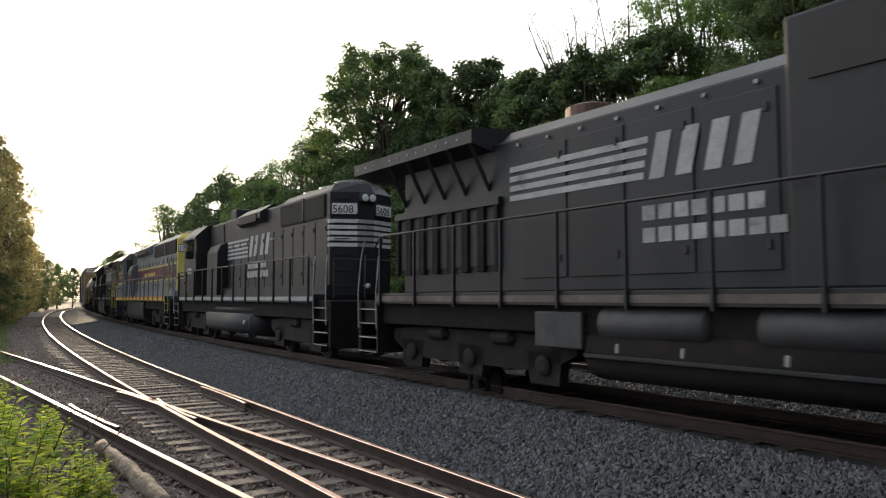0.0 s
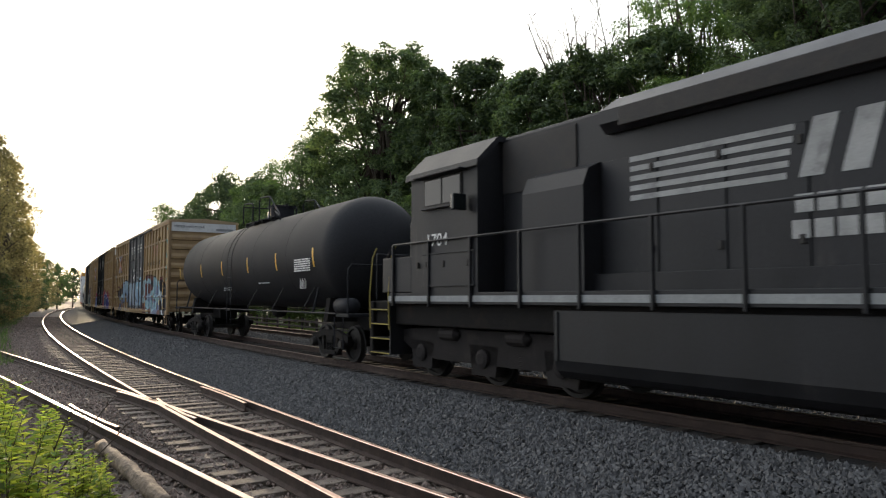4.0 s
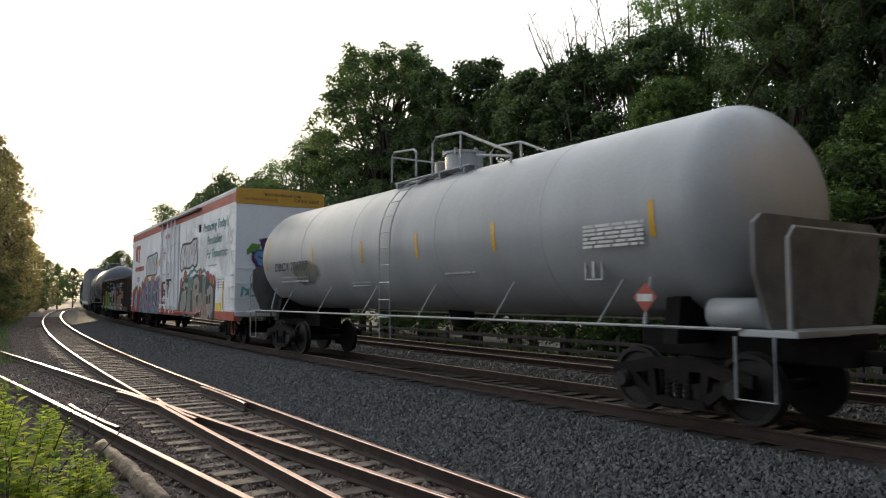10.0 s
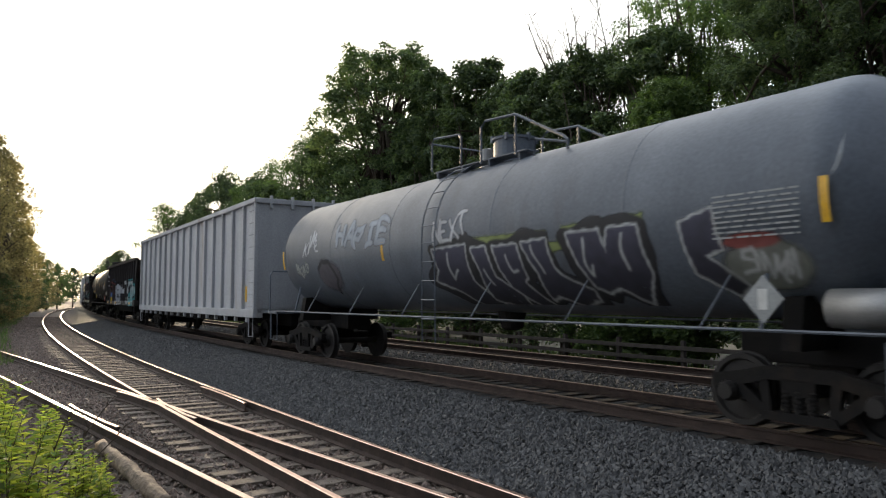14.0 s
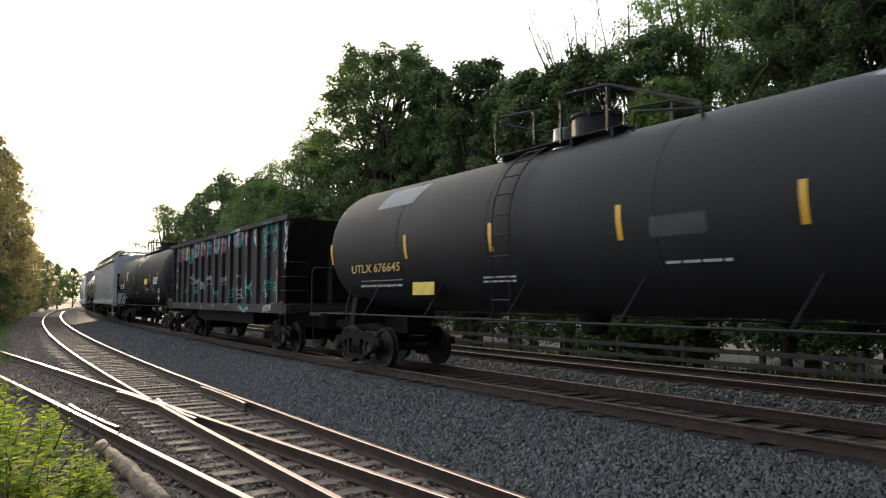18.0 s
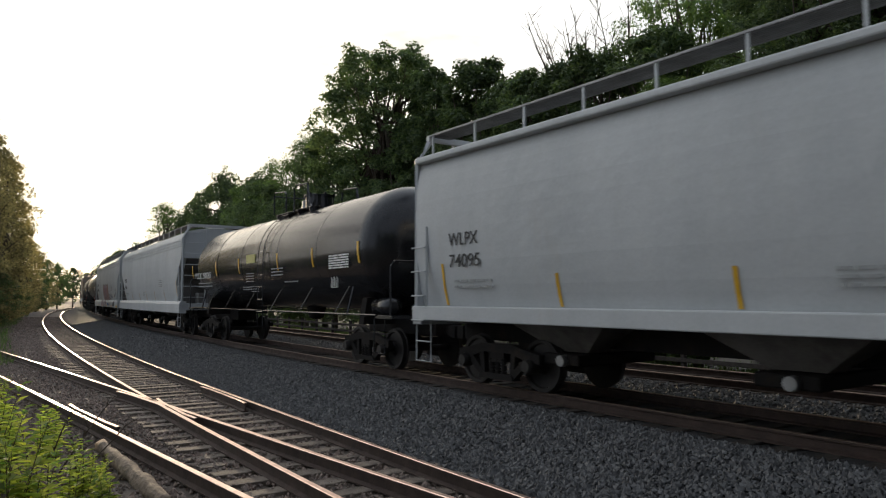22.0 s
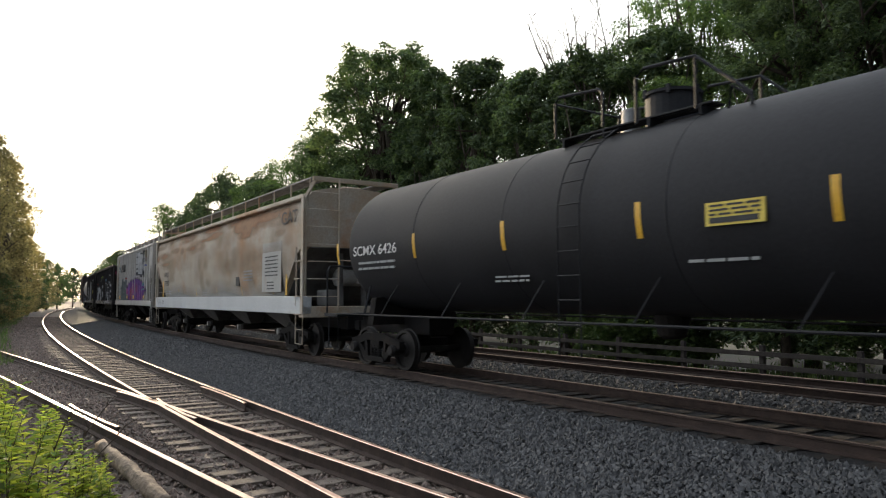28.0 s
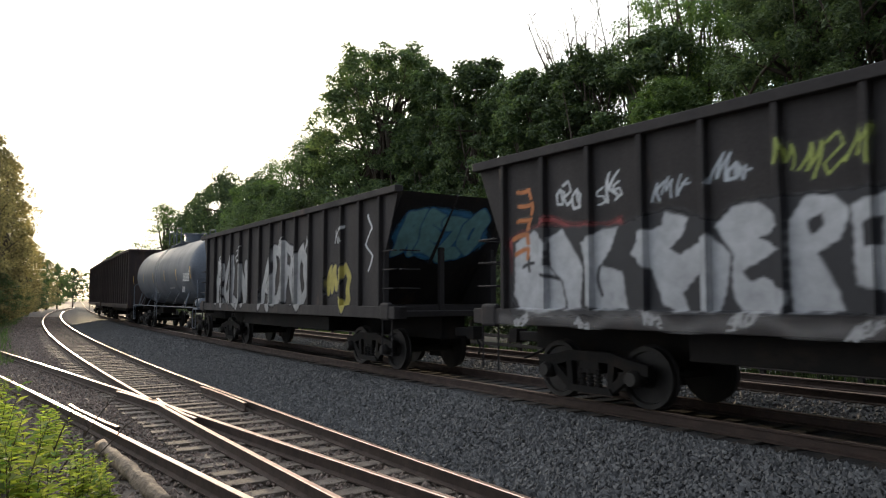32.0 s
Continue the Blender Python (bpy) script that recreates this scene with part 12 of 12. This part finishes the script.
        for bar in [(k - 0.25 + 0.27 * i, k - 0.03 + 0.27 * i, 2.63, 2.85) for i in range(7)] + [(k - 0.3 + 0.27 * i, k - 0.08 + 0.27 * i, 2.32, 2.54) for i in range(8)]:
            part("name_bar", bars([bar], yy), worn_white, v)
        write(number, c0 + 0.55, 2.62, 0.34, white_ink, v, -1.512, 1.1)
        # white stripes on the leading end
        bm = bmesh.new()
        for i in range(5):
            part("end_stripe", bbox(e, e + 0.01, -0.21, 0.21, 3.0 + 0.16 * i, 3.1 + 0.16 * i), worn_white, face)
            part("end_stripe", bbox(hf - 0.44, hf - 0.23, -hw - 0.014, -hw + 0.01, 3.0 + 0.16 * i, 3.1 + 0.16 * i), worn_white, face)
            sm = link_mesh("end_stripe", bbox(0.0, 0.78, -0.01, 0.005, 0, 0.1), white_ink)
            shared("end_stripe", sm, face, corner(0.0, 3.0 + 0.16 * i))
            shared("end_stripe", sm, face, corner(0.0, 3.0 + 0.16 * i, True))
    fine_print(v, hf - 4.8, 3.55, 0.25, 1, white_ink, y - 0.01, 0.07, 0.05, 3)
    return v


long_hood_loco(-1.6, 15.4, "black four-axle road locomotive with white lettering", loco_black, "5608", 2, "plain", (-6.55, -4.55), 3.5, (-0.35, 2.2), loco_black)
long_hood_loco(16.35, 36.15, "grey six-axle locomotive with maroon band and yellow trim", loco_grey, "1700", 3, "striped", (-8.05, -5.85), 2.55, (-3.25, 1.8), surface("tank_slate", (0.016, 0.017, 0.02), (0.026, 0.026, 0.029), 0.6, spec=0.25, scale=1.5, stain=(0.05, 0.045, 0.04), stain_amt=0.2))
long_hood_loco(37.4, 57.2, "black six-axle locomotive with white stripes", loco_black, "1704", 3, "plain", (-8.05, -5.85), 2.55, (-3.25, 1.8), loco_black)


def wide_loco():
    """A big six-axle unit, seen from its rear half: radiator wings, hood, tanks."""
    v, L = vehicle("locomotive", "large black six-axle locomotive with overhanging radiator", "locomotive", -24.5, -3.1, 3.3, "locomotives of the train", False)
    h = L / 2
    S = loco_black
    wheels = TRAIN[-1][3]
    for x in (-(h - 3.9), h - 3.9):
        loco_truck(v, x, 3, wheels, 2.0)
    TRAIN[-1] = (v, TRAIN[-1][1], h - 3.9, wheels)
    deck_and_steps(v, L, S, surface("sill_tan", (0.15, 0.12, 0.10), (0.07, 0.06, 0.055), 0.7, scale=2), S, steel_grey, (-3.6, 3.4, 0.42, 0.85, under_black), 2.95)
    part("engine_hood", bbox(-h + 1.4, -0.5, -1.05, 1.05, 1.7, 4.45, 0.05), S, v)
    part("hood_roof", prism(bmesh.new(), [(-1.03, 4.4), (1.03, 4.4), (0.7, 4.68), (-0.7, 4.68)], -h + 4.6, -0.5), S, v)
    wing = part("radiator_wing", prism(bmesh.new(), [(-1.56, 4.42), (-1.56, 4.66), (-1.0, 4.76), (1.0, 4.76), (1.56, 4.66), (1.56, 4.42), (1.05, 4.3), (-1.05, 4.3)], -h + 0.02, -h + 4.5), S, v, "overhanging radiator wing")
    for i in range(12):
        part("rivet", bbox(-h + 0.2 + i * 0.35, -h + 0.24 + i * 0.35, -1.575, -1.56, 4.52, 4.56), steel_grey, wing)
    for i in range(5):
        x = -h + 1.5 + i * 0.72
        part("wing_brace", tube(bmesh.new(), [(x, -1.04, 3.6), (x, -1.5, 4.42)], 0.05, 4), S, wing)
    for i in range(7):
        x = -h + 1.3 + i * 0.5
        d = part("shutter", bbox(x, x + 0.3, -1.07, -1.04, 2.2, 3.3, 0.01), black_ink, v)
        for k in range(2):
            part("shutter_frame", bbox(x - 0.1 + k * 0.4, x + k * 0.4, -1.14, -1.05, 2.1, 3.4, 0.01), loco_grime, d)
    part("shutter_head", bbox(-h + 1.15, -h + 4.75, -1.15, -1.05, 3.3, 3.45, 0.01), S, v)
    for i in range(8):
        part("hood_bolt", bbox(-h + 5.2 + 0.75 * i, -h + 5.25 + 0.75 * i, -1.1, -1.07, 4.28, 4.33), steel_grey, v)
    for i in range(4):
        x = -h + 5.3 + i * 1.2
        d = part("hood_door", bbox(x, x + 1.08, -1.075, -1.04, 1.95, 4.2, 0.012), S, v)
        for z in (2.2, 3.9):
            part("latch", bbox(x + 0.9, x + 0.97, -1.1, -1.07, z, z + 0.13, 0.01), grille_dark, d)
    part("exhaust_stack", lathe(bmesh.new(), [(4.55, 0.45), (4.95, 0.45), (4.98, 0.38), (4.9, 0.05)], 18, "z", (-4.75, 0, 0)), surface("stack_rust", (0.16, 0.08, 0.05)), v)
    part("equipment_cab", bbox(-0.5, h - 3.9, -1.3, 1.3, 1.7, 4.92, 0.05), S, v)
    part("cab", bbox(h - 3.9, h - 1.6, -1.55, 1.55, 1.7, 4.6, 0.08), S, v)
    part("intake_grille", bbox(-0.2, 3.5, -1.33, -1.29, 4.1, 4.8), grille_dark, v)
    k = -2.6
    bm = bmesh.new()
    for i in range(4):
        box(bm, k - 3.1, k - 0.15 + 0.03 * i, -1.085, -1.078, 3.32 + 0.17 * i, 3.42 + 0.17 * i)
    part("mark_stripes", bm, worn_white, v, "white speed stripes")
    for x in (k - 0.05, k + 0.4, k + 0.85, k + 1.28):
        part("mark_block", prism(bmesh.new(), [(x, 3.3), (x + 0.25, 3.3), (x + 0.4, 3.95), (x + 0.15, 3.95)], -1.086, -1.078, "y"), worn_white, v)
    for bar in [(k - 0.18 + 0.275 * i, k + 0.04 + 0.275 * i, 2.72, 2.93) for i in range(7)] + [(k - 0.18 + 0.275 * i, k + 0.04 + 0.275 * i, 2.4, 2.61) for i in range(8)]:
        part("name_bar", bars([bar], -1.077), worn_white, v)
    for x0 in (-3.4, -0.9):
        part("air_reservoir", lathe(bmesh.new(), [(x0, 0.1), (x0 + 0.06, 0.25), (x0 + 0.12, 0.28), (x0 + 1.8, 0.28), (x0 + 1.86, 0.25), (x0 + 1.92, 0.1)], 20, "x", (0, -1.2, 1.25)), surface("reservoir_grey", (0.045, 0.045, 0.048)), v, smooth=True)
    part("fuel_filler", bbox(-4.69, -3.65, -1.45, -1.0, 0.84, 1.41, 0.03), surface("filler_grey", (0.05, 0.05, 0.052)), v)
    part("tank_ledge", bbox(-3.6, 3.4, -1.47, -1.1, 0.74, 0.80, 0.01), S, v)
    for x in (-3.0, -1.9, -0.5, 0.6):
        part("drain_cock", lathe(bmesh.new(), [(0.8, 0.02), (0.84, 0.06), (0.95, 0.05), (0.98, 0.02)], 10, "z", (x, -1.38, 0)), steel_grey, v)


wide_loco()


# ---------------------------------------------------------------- what moves
def run(t):
    """Metres that the train has gone at t seconds."""
    return 15.196686 * t + 0.009567909 * t * t / 2 - 0.001269948 * t ** 3 / 6


def motions():
    for v, mid, tc, wheels in TRAIN:
        rows = []
        for i in range(65):
            t = i * 0.5
            s = mid - run(t)
            x0, y0, a0 = MAIN.at(s + tc)
            x1, y1, a1 = MAIN.at(s - tc)
            rows.append((t, pose((x0 + x1) / 2, (y0 + y1) / 2, 0, 0, 0, math.degrees(math.atan2(y1 - y0, x1 - x0)))))
        walk(v, rows)
        # the wheels roll while the vehicle is near
        t_in = max(0.0, (mid - 46) / 15.25)
        t_out = min(32.0, (mid + 26) / 15.25)
        if t_out <= t_in or not wheels:
            continue
        n = max(2, int((t_out - t_in) * 15.25 / 0.46 / 1.4) + 1)
        for w in wheels:
            home = w.matrix_local.copy()
            turn = [(t_in + (t_out - t_in) * k / n) for k in range(n + 1)]
            spin = [(t, home @ Matrix.Rotation((run(t) - run(t_in)) / 0.457, 4, "Y")) for t in turn]
            walk(w, ([(0, spin[0][1])] if t_in > 0.05 else []) + spin + ([(32, spin[-1][1])] if t_out < 31.95 else []))


motions()
